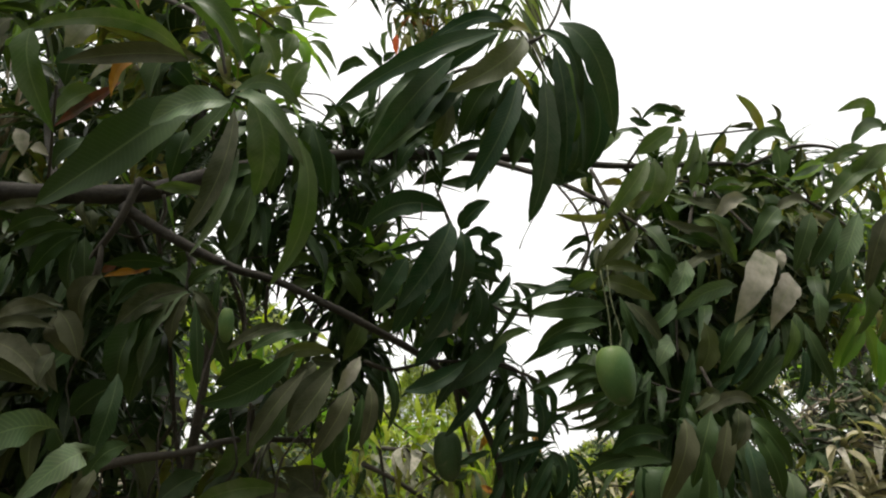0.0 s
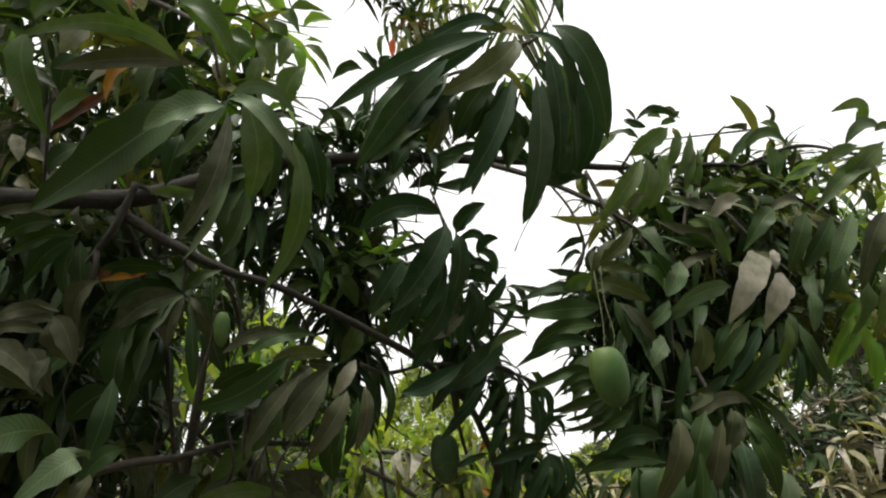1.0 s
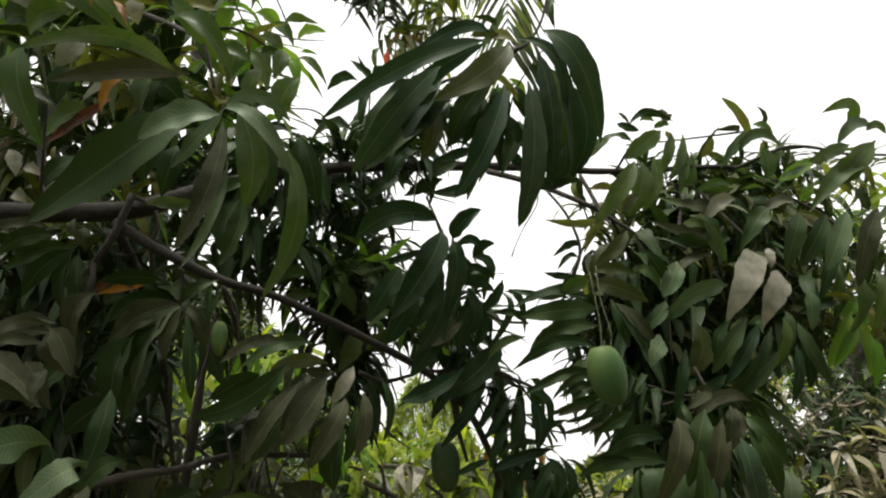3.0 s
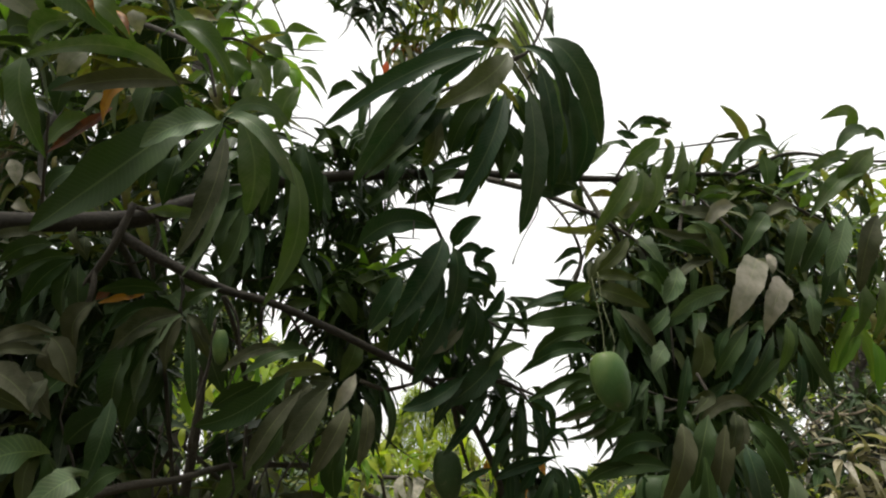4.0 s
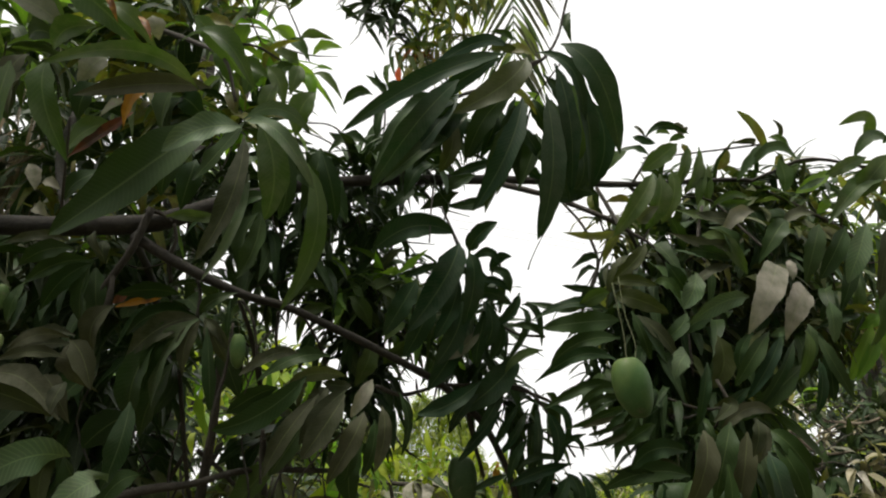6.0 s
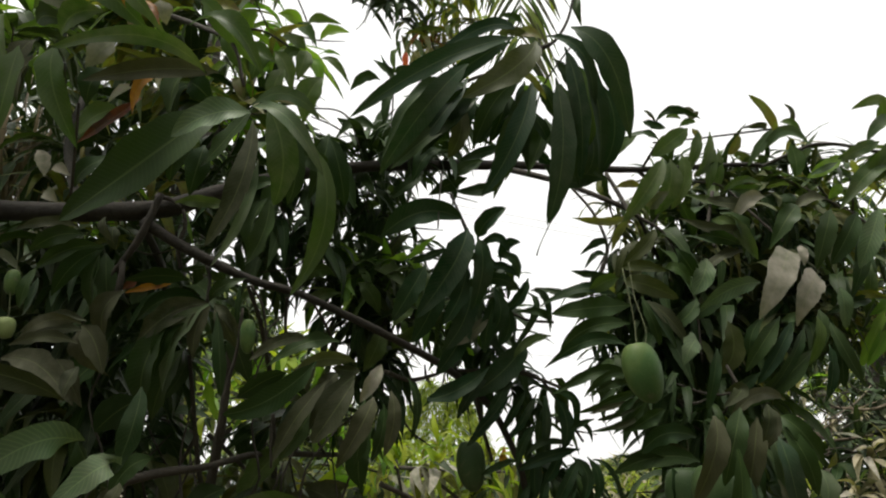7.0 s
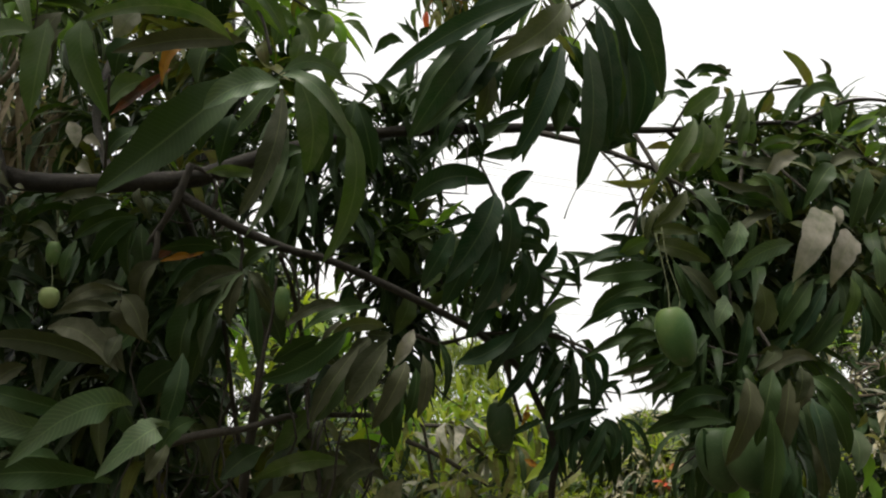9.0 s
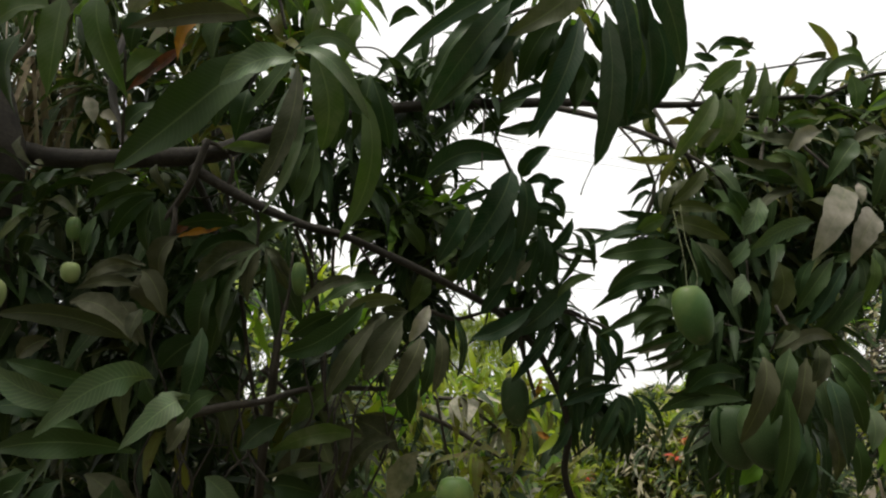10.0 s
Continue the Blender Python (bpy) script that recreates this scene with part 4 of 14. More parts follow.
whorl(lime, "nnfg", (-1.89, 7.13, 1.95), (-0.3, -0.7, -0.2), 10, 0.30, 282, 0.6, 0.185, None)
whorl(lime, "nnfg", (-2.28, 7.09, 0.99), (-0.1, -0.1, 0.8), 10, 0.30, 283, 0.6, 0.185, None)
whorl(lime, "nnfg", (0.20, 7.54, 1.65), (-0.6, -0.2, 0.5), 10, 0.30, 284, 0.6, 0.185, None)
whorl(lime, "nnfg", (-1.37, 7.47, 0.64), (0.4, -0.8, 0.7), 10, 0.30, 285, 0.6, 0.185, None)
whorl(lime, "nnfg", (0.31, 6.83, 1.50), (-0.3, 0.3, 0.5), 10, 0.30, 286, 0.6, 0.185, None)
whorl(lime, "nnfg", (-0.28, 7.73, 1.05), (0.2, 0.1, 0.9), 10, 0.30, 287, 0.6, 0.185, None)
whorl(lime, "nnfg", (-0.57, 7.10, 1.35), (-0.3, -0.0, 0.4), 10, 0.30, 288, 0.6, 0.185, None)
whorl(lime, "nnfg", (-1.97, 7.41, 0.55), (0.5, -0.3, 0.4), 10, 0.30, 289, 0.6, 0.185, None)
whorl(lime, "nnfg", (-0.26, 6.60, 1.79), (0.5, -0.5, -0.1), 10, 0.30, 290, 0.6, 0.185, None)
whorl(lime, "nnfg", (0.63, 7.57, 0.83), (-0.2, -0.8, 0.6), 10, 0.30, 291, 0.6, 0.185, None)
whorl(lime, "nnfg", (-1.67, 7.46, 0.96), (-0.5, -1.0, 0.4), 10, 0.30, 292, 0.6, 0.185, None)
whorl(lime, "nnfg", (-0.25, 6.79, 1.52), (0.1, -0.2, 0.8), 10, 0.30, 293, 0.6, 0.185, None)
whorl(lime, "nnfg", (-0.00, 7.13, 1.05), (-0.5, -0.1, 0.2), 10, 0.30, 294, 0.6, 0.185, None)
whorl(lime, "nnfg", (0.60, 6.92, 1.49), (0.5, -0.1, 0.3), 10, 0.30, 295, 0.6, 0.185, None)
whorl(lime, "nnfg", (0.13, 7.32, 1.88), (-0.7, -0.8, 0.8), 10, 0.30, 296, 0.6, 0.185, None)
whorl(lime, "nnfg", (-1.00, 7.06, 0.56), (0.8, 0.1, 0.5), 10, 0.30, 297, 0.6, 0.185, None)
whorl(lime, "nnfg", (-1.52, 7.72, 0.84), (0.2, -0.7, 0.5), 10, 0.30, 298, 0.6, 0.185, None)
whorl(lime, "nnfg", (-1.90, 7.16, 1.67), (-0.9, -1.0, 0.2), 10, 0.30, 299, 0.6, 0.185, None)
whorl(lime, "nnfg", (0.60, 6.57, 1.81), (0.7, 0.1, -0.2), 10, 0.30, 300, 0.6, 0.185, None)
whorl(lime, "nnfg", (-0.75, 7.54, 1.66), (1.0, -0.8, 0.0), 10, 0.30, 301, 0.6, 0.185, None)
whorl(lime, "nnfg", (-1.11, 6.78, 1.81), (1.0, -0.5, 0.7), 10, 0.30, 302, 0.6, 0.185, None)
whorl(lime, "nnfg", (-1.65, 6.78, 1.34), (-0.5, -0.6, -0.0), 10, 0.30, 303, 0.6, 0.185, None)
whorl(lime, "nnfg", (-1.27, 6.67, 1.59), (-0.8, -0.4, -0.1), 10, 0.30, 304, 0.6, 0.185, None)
whorl(lime, "ro", (1.83, 6.74, 1.19), (0.1, -0.8, 0.5), 7, 0.10, 901, 0.1, 0.3)
whorl(lime, "ro", (0.92, 7.07, 0.83), (0.1, -0.8, 0.5), 7, 0.10, 902, 0.1, 0.3)
whorl(lime, "ro", (1.75, 6.77, 1.04), (0.1, -0.8, 0.5), 7, 0.10, 903, 0.1, 0.3)
lime.make("crown", bush)
twig_mesh("twig_tangle", bush, lime_twigs)
limb("trunk", bush, ((-0.20, 5.39, -0.05, 0.03), (-0.15, 5.39, 0.6, 0.024), (-0.20, 5.39, 1.20, 0.014)))
limb("limb", bush, ((-0.592, 4.818, 1.658, 0.0164), (-0.099, 4.831, 1.619, 0.0144), (0.394, 4.837, 1.599, 0.0082)), TWIG, label="", steps=6)
limb("limb", bush, ((-0.579, 4.750, 1.542, 0.0201), (-0.338, 4.788, 1.427, 0.0181), (0.024, 4.862, 1.198, 0.0141)), TWIG, label="", steps=6)
limb("limb", bush, ((-0.338, 4.726, 1.618, 0.0161), (-0.177, 4.750, 1.542, 0.0141), (0.024, 4.800, 1.389, 0.0100)), TWIG, label="", steps=6)
limb("limb", bush, ((-0.458, 4.701, 1.695, 0.0121), (-0.418, 4.788, 1.427, 0.0121), (-0.378, 4.875, 1.160, 0.0121)), TWIG, label="", steps=6)
limb("limb", bush, ((-0.592, 4.831, 1.619, 0.0103), (-0.756, 4.818, 1.658, 0.0103), (-1.002, 4.812, 1.677, 0.0103)), TWIG, label="", steps=6)
leaf(bush, "o", (0.299, 4.572, 1.767), (0.258, 4.601, 1.618), 0.046, 0.01, 0.12, -15)
leaf(bush, "y", (0.456, 4.584, 1.730), (0.509, 4.590, 1.562), 0.052, 0.07, 0.06, -4)
leaf(bush, "o", (0.587, 4.726, 1.618), (0.565, 4.777, 1.428), 0.057, 0.02, 0.06, 22)
leaf(bush, "y", (0.386, 4.713, 1.657), (0.344, 4.739, 1.504), 0.045, -0.05, 0.12, 2)
leaf(bush, "o", (0.627, 4.688, 1.733), (0.706, 4.713, 1.618), 0.048, 0.07, 0.06, -18)
leaf(bush, "o", (0.265, 4.800, 1.389), (0.382, 4.774, 1.316), 0.046, 0.05, 0.06, -10)
leaf(bush, "l", (-0.246, 4.468, 1.764), (-0.149, 4.500, 1.617), 0.066, 0.05, 0.12, -30)
leaf(bush, "l", (-0.092, 4.480, 1.727), (-0.226, 4.506, 1.618), 0.059, -0.06, 0.12, 11)
thicket = thing("dry_bush", 2.69, 4.53, 0, "dry straw-coloured bush with bleached leaf rosettes", "bush")
straw, straw_twigs = Foliage(), []
bent_twigs, stalks = [], random.Random(43)
for k in range(120):  # dark leaves inside the bush, shade put into their colour
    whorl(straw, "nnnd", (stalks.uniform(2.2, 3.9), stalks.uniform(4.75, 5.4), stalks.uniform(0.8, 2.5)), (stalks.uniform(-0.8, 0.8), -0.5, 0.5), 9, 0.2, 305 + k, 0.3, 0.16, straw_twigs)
for k in range(60):  # dull leaves and bleached rosettes on the outside
    z = stalks.uniform(0.6, 2.1)
    dry = z < 1.55 and k % 4
    whorl(straw, "ssssp" if dry else "nndnu", (stalks.uniform(2.9 if dry else 2.2, 3.8), stalks.uniform(4.5, 4.9), z), (stalks.uniform(-0.5, 0.5), -0.8, stalks.uniform(0.1, 1.0)), stalks.randrange(10, 14), stalks.uniform(0.2, 0.3), 405 + k, 0.1, 0.19, straw_twigs)
for k, (c, n, size) in enumerate((((2.67, 4.40, 1.63), 15, 0.29), ((2.95, 4.44, 1.85), 13, 0.22), ((2.93, 4.35, 1.65), 13, 0.27), ((2.92, 4.57, 1.43), 14, 0.28), ((2.51, 4.38, 1.40), 12, 0.22), ((2.79, 4.63, 1.92), 8, 0.13), ((2.59, 4.65, 1.86), 7, 0.14), ((3.21, 4.55, 1.84), 13, 0.26), ((3.06, 4.47, 1.44), 13, 0.28), ((2.64, 4.75, 1.54), 10, 0.20), ((2.73, 4.41, 1.30), 14, 0.28), ((3.21, 4.41, 1.62), 13, 0.28), ((3.17, 4.50, 1.99), 9, 0.18), ((2.45, 4.68, 2.08), 7, 0.12), ((2.66, 4.65, 2.19), 6, 0.13))):
    whorl(straw, "sssssp", c, (stalks.uniform(-0.3, 0.3), -1.0, stalks.uniform(0.1, 0.5)), n + 4, size * 0.88, 605 + k, 0.12, 0.18, straw_twigs)
for k in range(9):
    whorl(straw, "bl", (stalks.uniform(2.3, 3.6), 4.4, stalks.uniform(1.2, 2.1)), (stalks.uniform(-0.5, 0.5), -0.6, 0.6), 3, 0.16, 505 + k, 0.2, 0.2)
for k in range(110):  # bent dry twigs
    x, y, z = stalks.uniform(2.2, 3.8), stalks.uniform(4.3, 4.9), stalks.uniform(1.2, 2.25)
    line = [(x, y, z, 0.006)]
    for j in range(4):
        x, y, z = x + stalks.uniform(-0.13, 0.13), y + stalks.uniform(-0.06, 0.04), z + stalks.uniform(-0.05, 0.11)
        line.append((x, y, z, 0.005 - 0.001 * j))
    bent_twigs.append(line)
limb("trunk", thicket, ((3.47, 5.28, -0.1, 0.07), (3.35, 5.28, 2.07, 0.06), (3.45, 5.21, 2.51, 0.055), (3.33, 5.21, 3.01, 0.035)), BARK, label="dark slender trunk")
straw.make("leaves", thicket)
twig_mesh("stem_tangle", thicket, straw_twigs, STRAW)
twig_mesh("twig_tangle", thicket, bent_twigs)
limb("stem", thicket, ((2.381, 4.572, 1.767, 0.006), (2.677, 4.626, 1.924, 0.006), (3.065, 4.691, 2.049, 0.005)), STRAW, label="", steps=6)
limb("stem", thicket, ((2.421, 4.548, 1.842, 0.005), (2.757, 4.601, 2.001, 0.005), (2.942, 4.666, 2.127, 0.004)), STRAW, label="", steps=6)
limb("stem", thicket, ((2.499, 4.608, 1.655, 0.005), (2.636, 4.626, 1.924, 0.005), (2.901, 4.729, 1.931, 0.004)), STRAW, label="", steps=6)
limb("stem", thicket, ((2.750, 4.634, 1.252, 0.0192), (2.750, 4.539, 1.544, 0.0154), (2.738, 4.504, 1.654, 0.0115)), STRAW, label="", steps=6)
limb("stem", thicket, ((2.980, 4.634, 1.252, 0.0154), (2.942, 4.492, 1.691, 0.0154), (2.961, 4.433, 1.873, 0.0096)), STRAW, label="", steps=6)
limb("stem", thicket, ((2.303, 4.523, 1.917, 0.0098), (2.499, 4.572, 1.767, 0.0098), (2.814, 4.566, 1.786, 0.0079)), STRAW, label="", steps=6)
limb("stem", thicket, ((3.049, 4.487, 2.029, 0.0098), (2.814, 4.511, 1.954, 0.0098), (2.539, 4.505, 1.973, 0.0079)), STRAW, label="", steps=6)
limb("stem", thicket, ((2.75, 4.63, -0.08, 0.02), (2.79, 4.63, 0.63, 0.016), (2.75, 4.63, 1.25, 0.01)), STRAW)
limb("stem", thicket, ((2.46, 4.58, -0.08, 0.02), (2.50, 4.58, 0.54, 0.016), (2.46, 4.58, 1.08, 0.01)), STRAW)
left_thicket = thing("dry_bush", -2.41, 2.90, 0, "tangle of dry brown stems and leaves behind the tree", "bush")
dry, dry_twigs = Foliage(), []
whorl(dry, "sunnnp", (-2.46, 2.69, 2.79), (0.4, -0.6, 0.5), 8, 0.17, 376, 0.9, 0.16, dry_twigs)
whorl(dry, "sunnnp", (-2.23, 2.54, 2.46), (-0.4, -0.9, 0.1), 8, 0.17, 377, 0.9, 0.16, dry_twigs)
whorl(dry, "sunnnp", (-2.00, 2.38, 2.98), (0.8, -0.6, 0.0), 8, 0.17, 378, 0.9, 0.16, dry_twigs)
whorl(dry, "sunnnp", (-2.42, 2.92, 2.52), (0.8, -0.3, 0.2), 8, 0.17, 379, 0.9, 0.16, dry_twigs)
whorl(dry, "sunnnp", (-2.04, 2.63, 2.46), (0.1, -0.8, 0.8), 8, 0.17, 380, 0.9, 0.16, dry_twigs)
whorl(dry, "sunnnp", (-2.48, 2.83, 2.49), (0.2, 0.1, 0.1), 8, 0.17, 381, 0.9, 0.16, dry_twigs)
whorl(dry, "sunnnp", (-2.20, 2.50, 2.68), (0.4, -0.4, 0.0), 8, 0.17, 382, 0.9, 0.16, dry_twigs)
whorl(dry, "sunnnp", (-2.48, 2.62, 3.22), (0.8, 0.0, 0.7), 8, 0.17, 383, 0.9, 0.16, dry_twigs)
whorl(dry, "sunnnp", (-2.53, 2.88, 3.10), (-0.5, -0.2, 0.4), 8, 0.17, 384, 0.9, 0.16, dry_twigs)
whorl(dry, "sunnnp", (-2.67, 2.86, 2.85), (0.8, -0.5, 0.8), 8, 0.17, 385, 0.9, 0.16, dry_twigs)
whorl(dry, "sunnnp", (-2.63, 2.88, 2.44), (0.6, -0.4, 0.4), 8, 0.17, 386, 0.9, 0.16, dry_twigs)
whorl(dry, "sunnnp", (-1.86, 2.43, 3.01), (0.5, 0.1, 0.1), 8, 0.17, 387, 0.9, 0.16, dry_twigs)
whorl(dry, "sunnnp", (-2.10, 2.57, 2.77), (0.7, -0.6, 0.7), 8, 0.17, 388, 0.9, 0.16, dry_twigs)
whorl(dry, "sunnnp", (-2.50, 2.86, 3.38), (-0.7, -0.9, -0.2), 8, 0.17, 389, 0.9, 0.16, dry_twigs)
whorl(dry, "sunnnp", (-2.32, 2.62, 2.32), (0.4, -0.7, -0.2), 8, 0.17, 390, 0.9, 0.16, dry_twigs)
whorl(dry, "sunnnp", (-2.77, 2.82, 3.41), (-0.1, -0.7, -0.1), 8, 0.17, 391, 0.9, 0.16, dry_twigs)
whorl(dry, "sunnnp", (-1.97, 2.44, 2.92), (-0.1, -0.1, 0.2), 8, 0.17, 392, 0.9, 0.16, dry_twigs)
whorl(dry, "sunnnp", (-2.33, 2.79, 2.59), (0.4, -0.4, 0.2), 8, 0.17, 393, 0.9, 0.16, dry_twigs)
whorl(dry, "sunnnp", (-2.00, 2.51, 3.11), (-0.5, -0.7, 0.7), 8, 0.17, 394, 0.9, 0.16, dry_twigs)
whorl(dry, "sunnnp", (-1.83, 2.39, 2.91), (-0.2, 0.0, 0.6), 8, 0.17, 395, 0.9, 0.16, dry_twigs)
whorl(dry, "sunnnp", (-2.72, 2.86, 3.16), (-0.4, -0.9, 0.8), 8, 0.17, 396, 0.9, 0.16, dry_twigs)
whorl(dry, "sunnnp", (-2.11, 2.80, 2.94), (0.5, 0.1, 0.0), 8, 0.17, 397, 0.9, 0.16, dry_twigs)
whorl(dry, "sunnnp", (-1.99, 2.63, 2.77), (1.0, 0.3, 0.7), 8, 0.17, 398, 0.9, 0.16, dry_twigs)
whorl(dry, "sunnnp", (-2.42, 3.02, 2.49), (0.0, -0.8, 0.5), 8, 0.17, 399, 0.9, 0.16, dry_twigs)
whorl(dry, "sunnnp", (-2.13, 2.93, 3.18), (-0.4, -0.5, 0.6), 8, 0.17, 400, 0.9, 0.16, dry_twigs)
whorl(dry, "sunnnp", (-2.32, 2.84, 3.00), (-0.1, -0.8, 0.2), 8, 0.17, 401, 0.9, 0.16, dry_twigs)
whorl(dry, "sunnnp", (-2.06, 2.72, 2.68), (-1.0, 0.3, -0.1), 8, 0.17, 402, 0.9, 0.16, dry_twigs)
whorl(dry, "sunnnp", (-2.25, 2.88, 2.82), (0.1, -0.3, 0.1), 8, 0.17, 403, 0.9, 0.16, dry_twigs)
whorl(dry, "sunnnp", (-2.23, 2.41, 2.58), (0.7, -0.7, 0.3), 8, 0.17, 404, 0.9, 0.16, dry_twigs)
whorl(dry, "sunnnp", (-2.43, 2.73, 2.89), (-0.6, -0.3, 0.9), 8, 0.17, 405, 0.9, 0.16, dry_twigs)
whorl(dry, "sunnnp", (-2.13, 2.27, 3.06), (0.9, 0.3, -0.2), 8, 0.17, 406, 0.9, 0.16, dry_twigs)
whorl(dry, "sunnnp", (-1.88, 2.53, 2.67), (0.8, -0.8, 0.5), 8, 0.17, 407, 0.9, 0.16, dry_twigs)
whorl(dry, "sunnnp", (-2.00, 2.57, 2.56), (-0.7, -0.2, 0.1), 8, 0.17, 408, 0.9, 0.16, dry_twigs)
whorl(dry, "sunnnp", (-2.79, 3.01, 2.71), (-0.2, -0.3, 0.2), 8, 0.17, 409, 0.9, 0.16, dry_twigs)
whorl(dry, "sunnnp", (-2.11, 2.51, 2.68), (0.9, -0.3, 0.2), 8, 0.17, 410, 0.9, 0.16, dry_twigs)
whorl(dry, "sunnnp", (-2.79, 3.03, 2.63), (0.2, 0.3, 0.3), 8, 0.17, 411, 0.9, 0.16, dry_twigs)
whorl(dry, "sunnnp", (-1.96, 2.69, 2.87), (-0.9, 0.2, -0.1), 8, 0.17, 412, 0.9, 0.16, dry_twigs)
whorl(dry, "sunnnp", (-2.31, 2.50, 2.93), (-1.0, -0.5, 0.2), 8, 0.17, 413, 0.9, 0.16, dry_twigs)
whorl(dry, "sunnnp", (-2.54, 2.64, 3.35), (1.0, -1.0, 0.7), 8, 0.17, 414, 0.9, 0.16, dry_twigs)
whorl(dry, "sunnnp", (-1.95, 2.46, 2.75), (0.0, -0.4, 0.0), 8, 0.17, 415, 0.9, 0.16, dry_twigs)
whorl(dry, "sunnnp", (-2.30, 2.43, 2.81), (0.5, -0.9, 0.7), 8, 0.17, 416, 0.9, 0.16, dry_twigs)
whorl(dry, "sunnnp", (-2.37, 3.00, 2.79), (0.7, -0.0, 0.5), 8, 0.17, 417, 0.9, 0.16, dry_twigs)
whorl(dry, "sunnnp", (-2.61, 2.69, 3.22), (-0.2, -0.4, 0.7), 8, 0.17, 418, 0.9, 0.16, dry_twigs)
whorl(dry, "sunnnp", (-2.09, 2.73, 2.98), (-0.1, -0.3, 0.1), 8, 0.17, 419, 0.9, 0.16, dry_twigs)
whorl(dry, "sunnnp", (-2.54, 3.04, 2.42), (-0.8, -0.8, 0.8), 8, 0.17, 420, 0.9, 0.16, dry_twigs)
whorl(dry, "sunnnp", (-2.31, 2.78, 2.71), (0.2, 0.2, -0.0), 8, 0.17, 421, 0.9, 0.16, dry_twigs)
whorl(dry, "sunnnp", (-2.26, 2.81, 2.53), (0.9, -0.8, 0.2), 8, 0.17, 422, 0.9, 0.16, dry_twigs)
whorl(dry, "sunnnp", (-2.21, 2.42, 3.17), (0.3, -0.3, 0.7), 8, 0.17, 423, 0.9, 0.16, dry_twigs)
whorl(dry, "sunnnp", (-2.13, 2.90, 3.29), (0.6, 0.1, -0.1), 8, 0.17, 424, 0.9, 0.16, dry_twigs)
whorl(dry, "sunnnp", (-2.52, 3.10, 2.44), (0.9, -0.8, 0.4), 8, 0.17, 425, 0.9, 0.16, dry_twigs)
whorl(dry, "sunnnp", (-2.09, 2.37, 2.97), (-0.9, -0.4, -0.1), 8, 0.17, 426, 0.9, 0.16, dry_twigs)
whorl(dry, "sunnnp", (-2.21, 2.79, 3.01), (-0.2, -0.8, 0.2), 8, 0.17, 427, 0.9, 0.16, dry_twigs)
whorl(dry, "sunnnp", (-1.81, 2.49, 2.69), (1.0, -0.7, 0.5), 8, 0.17, 428, 0.9, 0.16, dry_twigs)
whorl(dry, "sunnnp", (-2.06, 2.39, 2.68), (-0.7, -0.7, 0.0), 8, 0.17, 429, 0.9, 0.16, dry_twigs)
whorl(dry, "sunnnp", (-2.22, 2.58, 2.61), (-0.7, 0.3, -0.2), 8, 0.17, 430, 0.9, 0.16, dry_twigs)
whorl(dry, "sunnnp", (-1.92, 2.35, 3.07), (-0.3, -0.6, 0.6), 8, 0.17, 431, 0.9, 0.16, dry_twigs)
whorl(dry, "sunnnp", (-2.14, 2.36, 3.04), (-0.8, -0.8, 0.7), 8, 0.17, 432, 0.9, 0.16, dry_twigs)
whorl(dry, "sunnnp", (-2.37, 2.77, 2.98), (0.3, -0.5, 0.1), 8, 0.17, 433, 0.9, 0.16, dry_twigs)
whorl(dry, "sunnnp", (-2.24, 2.82, 2.62), (-0.9, -0.9, 0.5), 8, 0.17, 434, 0.9, 0.16, dry_twigs)
whorl(dry, "sunnnp", (-2.39, 2.91, 2.69), (0.6, -0.1, -0.1), 8, 0.17, 435, 0.9, 0.16, dry_twigs)
whorl(dry, "nnnu", (-2.69, 3.35, 2.92), (-0.3, -0.3, 0.1), 10, 0.30, 436, 0.7, 0.185, None)
whorl(dry, "nnnu", (-3.29, 3.32, 3.62), (0.5, 0.3, 0.7), 10, 0.30, 437, 0.7, 0.185, None)
whorl(dry, "nnnu", (-3.66, 3.79, 3.02), (-0.3, -0.2, -0.1), 10, 0.30, 438, 0.7, 0.185, None)
whorl(dry, "nnnu", (-2.46, 3.47, 3.38), (-0.6, 0.1, 0.8), 10, 0.30, 439, 0.7, 0.185, None)
whorl(dry, "nnnu", (-2.90, 3.35, 3.18), (0.4, -0.2, 0.7), 10, 0.30, 440, 0.7, 0.185, None)
whorl(dry, "nnnu", (-3.75, 3.78, 3.45), (-1.0, -0.2, 0.2), 10, 0.30, 441, 0.7, 0.185, None)
whorl(dry, "nnnu", (-2.43, 3.40, 3.74), (0.7, -0.9, -0.2), 10, 0.30, 442, 0.7, 0.185, None)
whorl(dry, "nnnu", (-3.61, 3.79, 2.79), (0.2, -0.7, 0.8), 10, 0.30, 443, 0.7, 0.185, None)
whorl(dry, "nnnu", (-3.28, 3.71, 2.47), (0.8, -0.3, 0.5), 10, 0.30, 444, 0.7, 0.185, None)
whorl(dry, "nnnu", (-3.46, 4.03, 2.60), (-0.7, 0.1, 0.6), 10, 0.30, 445, 0.7, 0.185, None)
whorl(dry, "nnnu", (-2.94, 3.06, 3.55), (0.7, -0.9, 0.7), 10, 0.30, 446, 0.7, 0.185, None)
whorl(dry, "nnnu", (-3.57, 3.53, 4.10), (-0.7, -0.0, 0.9), 10, 0.30, 447, 0.7, 0.185, None)
whorl(dry, "nnnu", (-3.17, 3.74, 3.56), (0.3, 0.3, 0.6), 10, 0.30, 448, 0.7, 0.185, None)
whorl(dry, "nnnu", (-3.19, 3.56, 4.24), (0.5, -0.8, 0.6), 10, 0.30, 449, 0.7, 0.185, None)
